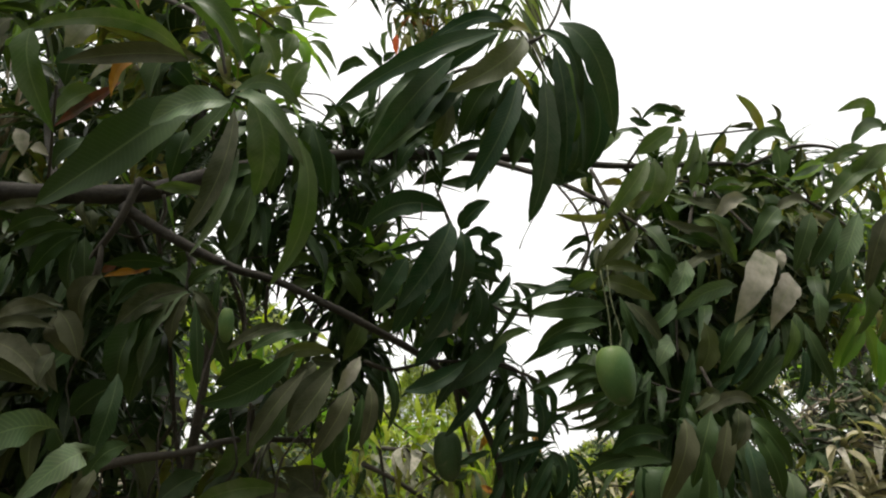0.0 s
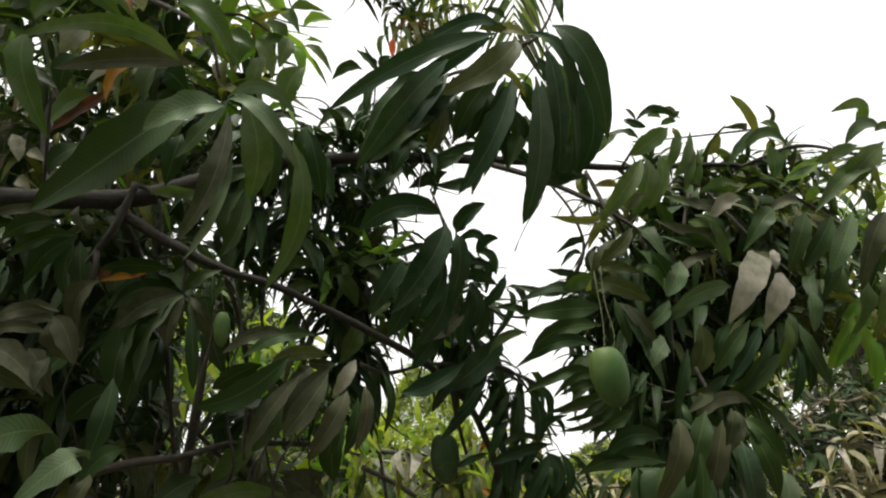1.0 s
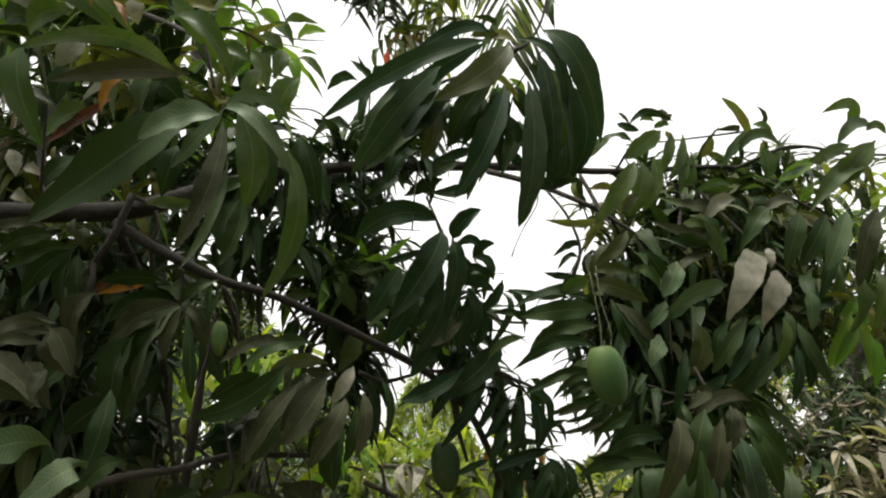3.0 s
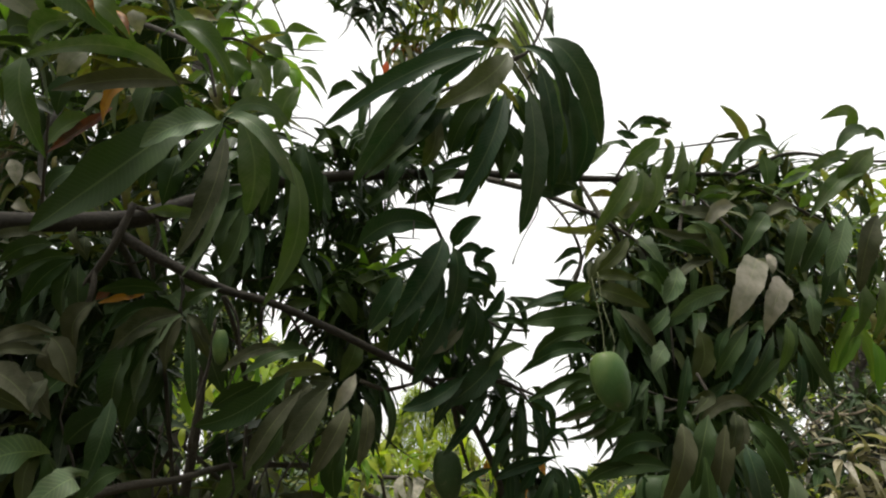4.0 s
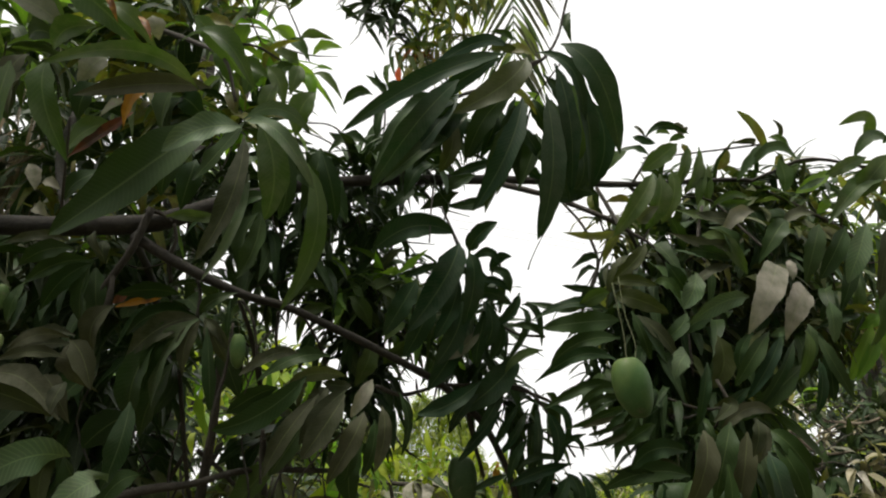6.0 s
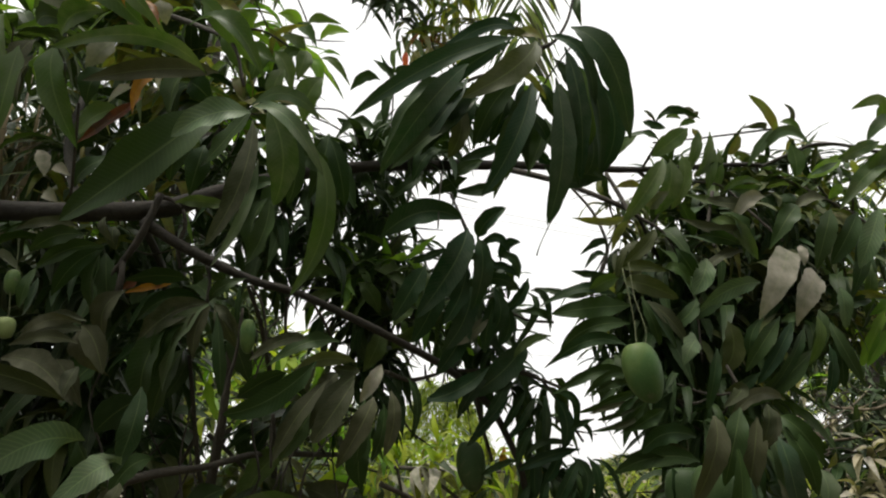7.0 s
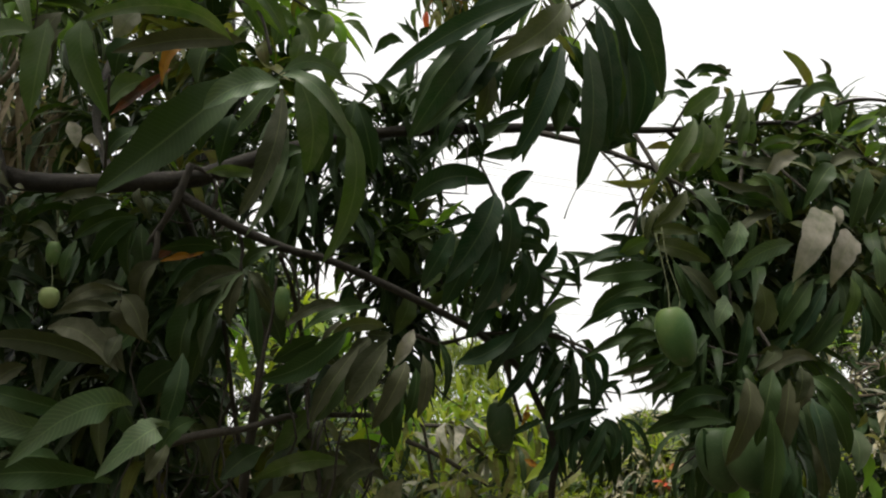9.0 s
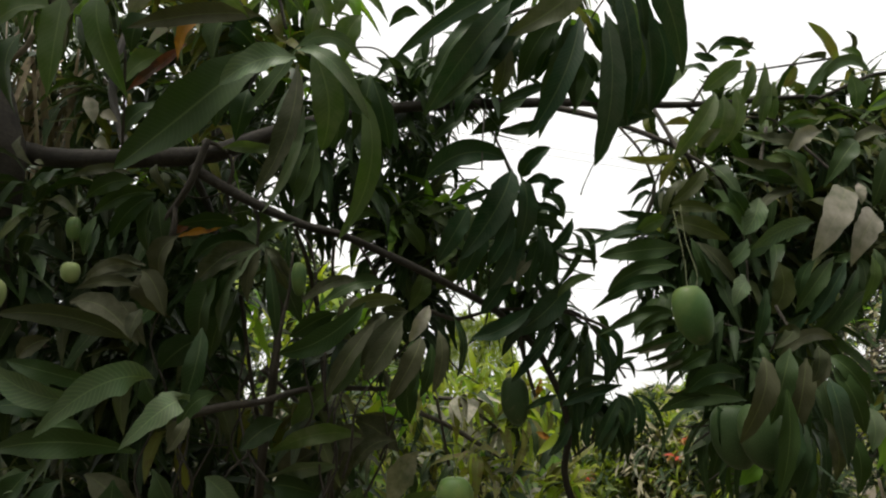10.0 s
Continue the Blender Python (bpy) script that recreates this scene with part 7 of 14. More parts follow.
leaf(left_bough, "d", (-0.793, 1.397, 1.832), (-0.891, 1.405, 1.734), 0.076, -0.09, 0.06, 22)
leaf(left_bough, "d", (-0.692, 1.373, 1.743), (-0.792, 1.380, 1.674), 0.069, -0.03, 0.06, -7)
leaf(left_bough, "d", (-0.862, 1.449, 1.671), (-0.781, 1.467, 1.547), 0.051, 0.01, 0.06, 22)
leaf(left_bough, "d", (-0.518, 1.377, 1.891), (-0.473, 1.412, 1.772), 0.045, -0, 0.06, -18)
leaf(left_bough, "v", (-0.805, 1.172, 1.611), (-0.997, 1.108, 1.688), 0.056, 0.1, 0.06, 0, 0)
leaf(left_bough, "d", (-0.723, 1.203, 1.511), (-0.995, 1.161, 1.517), 0.050, -0.11, 0.18, 0)
leaf(left_bough, "u", (-0.755, 1.214, 1.872), (-0.892, 1.217, 1.839), 0.029, -0.14, 0.06, -9)
leaf(left_bough, "u", (-0.761, 1.223, 1.834), (-0.884, 1.193, 1.832), 0.026, -0.06, 0.12, 21)
leaf(left_bough, "u", (-0.755, 1.215, 1.868), (-0.696, 1.212, 1.770), 0.045, 0.1, 0.06, -14)
leaf(left_bough, "u", (-0.673, 1.296, 1.565), (-0.711, 1.312, 1.504), 0.043, -0.06, 0.06, 30)
leaf(left_bough, "d", (-0.915, 1.224, 1.576), (-1.031, 1.188, 1.599), 0.045, -0.11, 0.12, 22)
leaf(left_bough, "d", (-0.871, 1.228, 1.575), (-0.985, 1.199, 1.620), 0.043, -0.11, 0.06, -13)
leaf(left_bough, "v", (-0.882, 1.287, 1.540), (-0.959, 1.239, 1.554), 0.033, -0.15, 0.12, 9)
leaf(left_bough, "u", (-0.945, 1.235, 1.733), (-1.024, 1.236, 1.689), 0.040, -0.1, 0.06, -11)
leaf(left_bough, "v", (-0.953, 1.251, 1.457), (-1.037, 1.245, 1.427), 0.046, -0.1, 0.06, 24)
leaf(left_bough, "d", (-0.897, 1.255, 1.456), (-0.926, 1.236, 1.347), 0.057, -0.08, 0.12, 24)
leaf(left_bough, "d", (-0.797, 1.263, 1.455), (-0.809, 1.290, 1.315), 0.057, -0, 0.06, -22)
leaf(left_bough, "d", (-0.952, 1.246, 1.479), (-1.024, 1.268, 1.371), 0.054, -0.01, 0.18, 12)
leaf(left_bough, "d", (-0.799, 1.416, 1.462), (-0.722, 1.443, 1.306), 0.060, 0.08, 0.12, 9)
leaf(left_bough, "u", (-0.949, 1.408, 1.452), (-0.793, 1.406, 1.325), 0.061, 0.03, 0.06, -29)
leaf(left_bough, "b", (-0.681, 1.544, 1.398), (-0.646, 1.580, 1.255), 0.072, 0.1, 0.06, 29)
leaf(left_bough, "v", (-0.685, 1.429, 1.442), (-0.585, 1.433, 1.336), 0.068, 0.1, 0.06, 5)
leaf(left_bough, "g", (-0.357, 1.537, 1.520), (-0.581, 1.518, 1.483), 0.043, -0.1, 0.18, 7)
leaf(left_bough, "v", (-0.412, 1.550, 1.451), (-0.591, 1.537, 1.421), 0.041, -0.1, 0.06, -22)
leaf(left_bough, "u", (-0.292, 1.649, 1.503), (-0.404, 1.635, 1.438), 0.046, -0.1, 0.18, 29)
leaf(left_bough, "u", (-0.491, 1.627, 1.534), (-0.433, 1.639, 1.411), 0.038, 0.1, 0.06, -23)
limb("twig", middle_bough, ((-0.464, 1.335, 1.978, 0.0035), (-0.439, 1.349, 1.931, 0.0030), (-0.430, 1.361, 1.853, 0.0024), (-0.451, 1.369, 1.779, 0.0019)), TWIG, label="")
limb("twig", middle_bough, ((-0.395, 1.365, 1.920, 0.0022), (-0.425, 1.363, 1.885, 0.0019), (-0.433, 1.361, 1.853, 0.0015)), TWIG, label="")
limb("twig", middle_bough, ((-0.504, 1.327, 1.656, 0.0050), (-0.486, 1.303, 1.748, 0.0043), (-0.469, 1.294, 1.823, 0.0035), (-0.459, 1.281, 1.912, 0.0028)), TWIG, label="")
limb("twig", middle_bough, ((-0.406, 1.372, 1.704, 0.0040), (-0.411, 1.384, 1.657, 0.0034), (-0.408, 1.390, 1.597, 0.0028)), TWIG, label="")
leaf(middle_bough, "d", (-0.270, 1.368, 1.854), (-0.422, 1.336, 1.804), 0.041, -0.1, 0.06, 15)
leaf(middle_bough, "d", (-0.393, 1.408, 1.796), (-0.494, 1.397, 1.734), 0.054, -0.09, 0.06, -29)
leaf(middle_bough, "g", (-0.434, 1.666, 1.650), (-0.583, 1.717, 1.484), 0.072, -0.11, 0.06, 22)
leaf(middle_bough, "u", (-0.431, 1.804, 1.549), (-0.306, 1.808, 1.464), 0.073, 0.1, 0.18, -13)
leaf(middle_bough, "d", (-0.205, 1.447, 1.677), (-0.241, 1.483, 1.546), 0.060, -0.05, 0.12, 25)
leaf(middle_bough, "d", (0.209, 1.525, 1.922), (0.130, 1.480, 1.940), 0.022, -0.1, 0.18, 19)
leaf(middle_bough, "d", (0.022, 1.581, 1.781), (-0.098, 1.554, 1.743), 0.031, -0.06, 0.12, 24)
leaf(middle_bough, "g", (-0.310, 1.487, 2.041), (-0.387, 1.469, 2.021), 0.028, -0.3, 0.06, -19)
leaf(middle_bough, "g", (-0.296, 1.499, 2.001), (-0.391, 1.503, 1.960), 0.029, -0.13, 0.06, -7)
leaf(middle_bough, "g", (-0.263, 1.539, 2.041), (-0.206, 1.564, 1.960), 0.041, 0.11, 0.12, -9)
leaf(middle_bough, "d", (-0.349, 1.565, 1.960), (-0.383, 1.563, 1.859), 0.039, -0.09, 0.18, -28)
leaf(middle_bough, "b", (-0.134, 1.521, 2.096), (-0.061, 1.462, 2.135), 0.024, -0.1, 0.06, -26)
leaf(middle_bough, "b", (-0.134, 1.523, 2.089), (-0.092, 1.537, 2.056), 0.020, 0.06, 0.12, -17)
leaf(middle_bough, "b", (-0.134, 1.521, 2.096), (-0.175, 1.498, 2.088), 0.023, -0.11, 0.18, -20)
leaf(middle_bough, "g", (-0.120, 1.561, 1.973), (-0.173, 1.541, 1.926), 0.036, -0.06, 0.12, 12)
leaf(middle_bough, "g", (-0.206, 1.574, 1.933), (-0.244, 1.580, 1.820), 0.046, -0.01, 0.18, -28)
leaf(middle_bough, "g", (-0.177, 1.592, 1.878), (-0.089, 1.536, 1.925), 0.037, 0.09, 0.06, 29)
leaf(middle_bough, "b", (-0.579, 2.012, 1.880), (-0.506, 2.057, 1.727), 0.059, -0.01, 0.12, 14)
leaf(middle_bough, "b", (-0.811, 2.012, 1.880), (-0.769, 2.046, 1.726), 0.042, 0.06, 0.06, 15)
leaf(middle_bough, "b", (-0.720, 2.113, 1.894), (-0.634, 2.053, 1.959), 0.052, 0.12, 0.06, 29)
leaf(middle_bough, "b", (-0.740, 1.968, 2.016), (-0.738, 1.995, 1.843), 0.024, -0.01, 0.06, -7)
leaf(middle_bough, "l", (-0.519, 2.341, 1.516), (-0.432, 2.267, 1.609), 0.049, 0.06, 0.18, 12)
leaf(middle_bough, "l", (-0.624, 2.434, 1.551), (-0.575, 2.370, 1.648), 0.050, -0.02, 0.18, -23)
leaf(middle_bough, "b", (-0.362, 2.329, 1.553), (-0.460, 2.318, 1.581), 0.037, -0.05, 0.12, -2)
leaf(middle_bough, "d", (-0.542, 1.514, 1.558), (-0.644, 1.505, 1.490), 0.064, -0.03, 0.12, 8)
leaf(middle_bough, "u", (-0.336, 1.943, 1.554), (-0.466, 1.905, 1.556), 0.051, -0.1, 0.18, -20)
leaf(middle_bough, "u", (-0.363, 1.643, 1.505), (-0.485, 1.612, 1.481), 0.067, -0.15, 0.12, 4)
leaf(middle_bough, "u", (-0.493, 1.640, 1.479), (-0.594, 1.651, 1.398), 0.071, -0.06, 0.12, 20)
leaf(middle_bough, "u", (-0.457, 1.726, 1.560), (-0.478, 1.772, 1.354), 0.073, 0.03, 0.06, -11)
leaf(middle_bough, "p", (-0.260, 1.868, 1.461), (-0.341, 1.870, 1.310), 0.077, -0.1, 0.06, -11)
leaf(middle_bough, "g", (-0.206, 1.793, 1.364), (-0.316, 1.808, 1.291), 0.062, -0.08, 0.06, -23)
leaf(middle_bough, "d", (-0.574, 1.549, 1.409), (-0.463, 1.542, 1.384), 0.063, 0.11, 0.06, 2)
leaf(middle_bough, "g", (-0.382, 1.670, 1.394), (-0.440, 1.686, 1.259), 0.067, 0.01, 0.06, 1)
leaf(right_bough, "d", (0.145, 1.211, 2.402), (0.032, 1.256, 2.259), 0.049, -0.1, 0.12, -7)
leaf(right_bough, "d", (0.111, 1.254, 2.401), (0.072, 1.251, 2.267), 0.057, 0.02, 0.18, -22)
leaf(right_bough, "d", (-0.031, 1.287, 2.362), (-0.135, 1.304, 2.299), 0.042, -0.08, 0.06, 1)
leaf(right_bough, "y", (0.129, 1.130, 2.459), (0.178, 1.092, 2.421), 0.026, 0.1, 0.06, 14)
leaf(right_bough, "b", (0.171, 1.175, 2.385), (0.210, 1.192, 2.336), 0.024, 0.1, 0.06, -20)
leaf(right_bough, "b", (0.149, 1.198, 2.379), (0.162, 1.208, 2.357), 0.017, 0.03, 0.06, 11)
leaf(right_bough, "d", (0.183, 1.180, 2.368), (0.214, 1.197, 2.281), 0.031, 0.07, 0.18, 25)
leaf(right_bough, "d", (0.149, 1.213, 2.332), (0.078, 1.225, 2.137), 0.049, -0.03, 0.06, -4)
leaf(right_bough, "d", (0.260, 1.325, 2.216), (0.329, 1.292, 2.191), 0.050, 0.11, 0.18, 22)
leaf(right_bough, "d", (0.198, 1.256, 2.329), (0.144, 1.271, 2.198), 0.057, 0.1, 0.06, 29)
leaf(right_bough, "d", (0.045, 1.215, 2.391), (-0.075, 1.218, 2.228), 0.048, -0.06, 0.06, -22)
leaf(right_bough, "d", (0.020, 1.198, 2.379), (-0.169, 1.196, 2.227), 0.053, -0.1, 0.18, 16)
leaf(right_bough, "d", (0.166, 1.236, 2.390), (0.118, 1.251, 2.188), 0.048, -0.06, 0.06, -19)
leaf(right_bough, "d", (0.195, 1.211, 2.402), (0.148, 1.244, 2.198), 0.043, -0.08, 0.12, 21)
leaf(right_bough, "d", (0.180, 1.241, 2.408), (0.109, 1.277, 2.242), 0.038, -0.06, 0.18, -14)
leaf(right_bough, "d", (0.224, 1.228, 2.384), (0.210, 1.291, 2.207), 0.040, 0.06, 0.06, -18)
leaf(right_bough, "d", (0.266, 1.202, 2.368), (0.244, 1.229, 2.149), 0.063, 0.04, 0.06, 30)
leaf(right_bough, "d", (0.283, 1.153, 2.581), (0.272, 1.137, 2.500), 0.020, -0.1, 0.06, 20)
leaf(right_bough, "d", (0.157, 1.215, 2.554), (0.103, 1.190, 2.565), 0.017, -0.08, 0.12, -9)
leaf(right_bough, "u", (0.139, 1.175, 2.515), (0.203, 1.208, 2.444), 0.013, 0.1, 0.18, -28)
leaf(right_bough, "d", (0.106, 1.463, 2.275), (-0.013, 1.471, 2.257), 0.034, 0.1, 0.06, -9)
leaf(right_bough, "d", (0.023, 1.478, 2.295), (-0.079, 1.499, 2.257), 0.037, -0.04, 0.06, -24)
leaf(right_bough, "d", (-0.091, 1.455, 2.300), (-0.172, 1.429, 2.226), 0.031, 0.1, 0.12, 12)
leaf(right_bough, "d", (0.066, 1.446, 2.327), (-0.020, 1.452, 2.282), 0.038, -0.06, 0.06, 4)
leaf(right_bough, "d", (-0.034, 1.419, 2.345), (-0.115, 1.404, 2.260), 0.049, -0.05, 0.18, 30)
leaf(right_bough, "d", (-0.166, 1.509, 2.618), (-0.220, 1.456, 2.653), 0.030, 0.1, 0.18, 21)
leaf(right_bough, "d", (-0.169, 1.508, 2.621), (-0.202, 1.454, 2.666), 0.012, -0.01, 0.18, -18)
leaf(right_bough, "d", (-0.163, 1.505, 2.630), (-0.131, 1.489, 2.655), 0.021, 0.1, 0.06, 9)
leaf(right_bough, "d", (-0.209, 1.508, 2.621), (-0.291, 1.502, 2.588), 0.031, -0.2, 0.12, -11)
leaf(right_bough, "d", (-0.131, 1.508, 2.621), (-0.091, 1.504, 2.640), 0.021, 0.04, 0.06, -2)
leaf(right_bough, "d", (-0.172, 1.488, 2.586), (-0.193, 1.482, 2.452), 0.026, -0.03, 0.06, -4)
leaf(right_bough, "d", (-0.143, 1.480, 2.546), (-0.065, 1.461, 2.465), 0.029, 0.06, 0.12, -21)
leaf(right_bough, "d", (-0.279, 1.506, 2.466), (-0.322, 1.483, 2.487), 0.022, -0.06, 0.06, -27)
leaf(right_bough, "d", (-0.213, 1.473, 2.439), (-0.333, 1.480, 2.434), 0.044, -0.15, 0.12, 25)
leaf(right_bough, "d", (-0.139, 1.475, 2.432), (-0.209, 1.462, 2.367), 0.041, -0.08, 0.18, -14)
leaf(right_bough, "d", (-0.288, 1.487, 2.396), (-0.331, 1.493, 2.359), 0.040, -0.09, 0.12, -11)
leaf(right_bough, "d", (0.480, 1.346, 2.312), (0.387, 1.349, 2.322), 0.021, -0.15, 0.12, 24)
leaf(right_bough, "d", (0.476, 1.351, 2.361), (0.567, 1.305, 2.351), 0.020, 0.2, 0.18, -2)
leaf(right_bough, "u", (0.790, 1.447, 2.388), (0.713, 1.407, 2.377), 0.017, -0.08, 0.18, -17)
leaf(right_bough, "d", (0.624, 1.364, 2.256), (0.560, 1.378, 2.233), 0.020, -0.12, 0.06, -27)
leaf(right_bough, "y", (0.401, 1.289, 2.165), (0.343, 1.280, 2.164), 0.019, -0.15, 0.06, -11)
leaf(right_bough, "y", (0.373, 1.325, 2.117), (0.248, 1.307, 2.108), 0.020, 0.16, 0.12, 0)
leaf(right_bough, "p", (0.405, 1.257, 2.099), (0.429, 1.211, 2.118), 0.035, 0.1, 0.18, -15)
leaf(right_bough, "y", (0.376, 1.310, 2.099), (0.334, 1.339, 2.036), 0.020, -0.09, 0.06, 7)
leaf(right_bough, "d", (0.326, 1.327, 2.046), (0.262, 1.308, 2.018), 0.017, -0.25, 0.06, -27)
leaf(right_bough, "d", (0.323, 1.335, 2.022), (0.270, 1.317, 1.998), 0.015, -0.2, 0.12, 22)
leaf(right_bough, "d", (0.308, 1.346, 1.989), (0.239, 1.321, 1.989), 0.018, 0.1, 0.06, 2)
leaf(right_bough, "d", (0.289, 1.358, 1.951), (0.164, 1.354, 1.970), 0.021, 0.14, 0.12, 7)
leaf(right_bough, "d", (0.279, 1.337, 1.951), (0.320, 1.295, 1.971), 0.024, 0.1, 0.06, -27)
leaf(right_bough, "d", (0.315, 1.265, 1.912), (0.152, 1.268, 1.901), 0.023, -0.1, 0.12, 19)
leaf(right_bough, "g", (0.320, 1.254, 1.948), (0.249, 1.257, 1.913), 0.031, -0.09, 0.12, -9)
leaf(right_bough, "d", (0.279, 1.099, 1.777), (0.133, 1.068, 1.744), 0.027, -0.16, 0.06, 15)
leaf(right_bough, "d", (0.294, 1.163, 1.741), (0.156, 1.140, 1.709), 0.021, -0.1, 0.06, 10)
leaf(right_bough, "d", (0.301, 1.142, 1.709), (0.194, 1.125, 1.662), 0.018, -0.05, 0.06, -20)
leaf(right_bough, "d", (0.296, 1.125, 1.696), (0.236, 1.123, 1.652), 0.013, -0.03, 0.12, 2)
leaf(right_bough, "d", (0.304, 1.150, 1.684), (0.212, 1.151, 1.640), 0.014, 0.08, 0.18, -2)
leaf(right_bough, "d", (0.304, 1.170, 1.722), (0.220, 1.165, 1.701), 0.014, -0.15, 0.06, -10)
leaf(right_bough, "d", (0.310, 1.128, 1.689), (0.265, 1.139, 1.632), 0.014, -0.07, 0.06, -8)
leaf(right_bough, "d", (0.296, 1.155, 1.671), (0.249, 1.135, 1.637), 0.017, -0.02, 0.06, 13)
leaf(right_bough, "p", (0.673, 1.297, 2.138), (0.579, 1.272, 2.072), 0.033, -0.14, 0.06, 1)
leaf(right_bough, "g", (1.066, 1.362, 2.262), (0.871, 1.354, 2.134), 0.044, -0.08, 0.06, 22)
leaf(right_bough, "g", (0.920, 1.343, 1.998), (0.913, 1.346, 1.835), 0.044, 0.06, 0.06, -30)
leaf(right_bough, "d", (0.895, 1.370, 1.915), (0.793, 1.374, 1.890), 0.025, -0.05, 0.18, 9)
leaf(right_bough, "b", (1.005, 1.419, 1.926), (0.901, 1.386, 1.893), 0.035, -0.04, 0.06, 24)
leaf(right_bough, "y", (0.945, 1.372, 1.909), (0.949, 1.355, 1.861), 0.021, 0.05, 0.06, -27)
leaf(right_bough, "d", (0.745, 1.304, 2.117), (0.660, 1.287, 2.019), 0.042, -0.04, 0.18, 13)
leaf(right_bough, "u", (0.819, 1.319, 2.137), (0.733, 1.305, 2.117), 0.033, -0.1, 0.06, 30)
leaf(right_bough, "u", (0.599, 1.222, 2.047), (0.436, 1.183, 2.051), 0.028, 0.14, 0.06, 1)
leaf(right_bough, "d", (0.611, 1.229, 2.025), (0.456, 1.215, 2.032), 0.025, 0.14, 0.06, 10)
leaf(right_bough, "g", (0.633, 1.304, 2.117), (0.491, 1.281, 2.148), 0.023, 0.1, 0.06, 19)
leaf(right_bough, "g", (0.694, 1.335, 2.185), (0.603, 1.334, 2.185), 0.021, 0.1, 0.06, -11)
leaf(right_bough, "d", (0.529, 1.214, 2.069), (0.574, 1.211, 1.983), 0.033, 0.1, 0.18, -20)
leaf(right_bough, "d", (0.476, 1.210, 2.018), (0.563, 1.209, 1.994), 0.030, 0.1, 0.18, 24)
leaf(right_bough, "d", (0.420, 1.188, 1.987), (0.467, 1.215, 1.925), 0.030, -0, 0.12, 15)
leaf(right_bough, "u", (0.567, 1.221, 1.986), (0.466, 1.210, 1.936), 0.024, -0.12, 0.06, 21)
leaf(right_bough, "d", (0.791, 1.358, 1.789), (0.822, 1.352, 1.718), 0.035, 0.05, 0.18, -24)
leaf(right_bough, "u", (0.376, 1.155, 1.606), (0.270, 1.159, 1.598), 0.018, -0.1, 0.12, 1)
leaf(right_bough, "d", (0.341, 1.158, 1.583), (0.257, 1.144, 1.598), 0.023, -0.1, 0.18, -14)
leaf(right_bough, "d", (0.467, 1.122, 1.558), (0.390, 1.100, 1.421), 0.029, -0.06, 0.18, -19)
leaf(right_bough, "u", (0.505, 1.125, 1.557), (0.524, 1.163, 1.447), 0.024, 0.08, 0.12, 27)
leaf(right_bough, "v", (0.600, 1.179, 1.574), (0.594, 1.166, 1.500), 0.032, 0.1, 0.12, 9)
leaf(right_bough, "m", (0.465, 1.127, 1.578), (0.463, 1.102, 1.556), 0.006, 0.09, 0.06, -15)
leaf(right_bough, "d", (0.471, 1.179, 1.538), (0.504, 1.210, 1.404), 0.027, 0.05, 0.12, 19)
leaf(right_bough, "d", (0.500, 1.165, 1.519), (0.450, 1.182, 1.382), 0.025, 0.02, 0.06, -2)
leaf(right_bough, "d", (0.569, 1.186, 1.536), (0.578, 1.202, 1.423), 0.026, 0.05, 0.18, 10)
leaf(right_bough, "b", (0.442, 1.244, 1.476), (0.396, 1.241, 1.438), 0.033, -0.1, 0.12, 8)
leaf(right_bough, "d", (0.353, 1.181, 1.578), (0.371, 1.211, 1.480), 0.040, -0.01, 0.12, -11)
leaf(right_bough, "d", (0.519, 1.210, 1.635), (0.522, 1.246, 1.476), 0.035, -0.04, 0.06, 15)
leaf(right_bough, "d", (0.339, 1.136, 1.673), (0.273, 1.120, 1.635), 0.026, -0.05, 0.06, -9)
leaf(right_bough, "d", (0.401, 1.013, 1.602), (0.384, 1.054, 1.436), 0.026, 0.06, 0.06, 25)
leaf(right_bough, "d", (0.966, 1.363, 2.099), (0.962, 1.376, 1.942), 0.033, 0.08, 0.06, 28)
leaf(right_bough, "g", (0.927, 1.391, 2.012), (0.910, 1.424, 1.888), 0.028, -0.04, 0.18, 8)
leaf(right_bough, "g", (0.984, 1.366, 1.992), (0.959, 1.384, 1.842), 0.028, 0.08, 0.18, 15)
leaf(right_bough, "d", (0.880, 1.342, 2.064), (0.832, 1.345, 1.909), 0.034, 0.1, 0.18, 28)
leaf(right_bough, "b", (0.669, 1.294, 1.546), (0.697, 1.330, 1.451), 0.025, 0.08, 0.06, -27)
leaf(right_bough, "y", (0.596, 1.274, 1.607), (0.604, 1.276, 1.578), 0.012, 0.05, 0.18, -4)
leaf(right_bough, "y", (0.510, 1.313, 1.427), (0.497, 1.278, 1.385), 0.019, 0.1, 0.06, -12)
leaf(right_bough, "l", (0.613, 1.407, 1.494), (0.595, 1.375, 1.440), 0.010, -0.03, 0.18, -11)
leaf(right_bough, "y", (0.620, 1.300, 1.509), (0.659, 1.329, 1.424), 0.018, 0.1, 0.06, -28)
leaf(right_bough, "l", (0.565, 1.459, 1.685), (0.569, 1.434, 1.666), 0.013, 0.11, 0.12, -23)
leaf(right_bough, "y", (0.587, 1.343, 1.743), (0.617, 1.344, 1.733), 0.010, 0.13, 0.06, -6)
leaf(right_bough, "l", (0.462, 1.572, 1.614), (0.471, 1.559, 1.595), 0.010, 0.07, 0.06, -11)
leaf(right_bough, "y", (0.756, 1.389, 1.605), (0.735, 1.387, 1.571), 0.014, 0.01, 0.06, -21)
leaf(right_bough, "b", (0.749, 1.420, 1.481), (0.746, 1.400, 1.407), 0.026, 0.04, 0.06, 3)
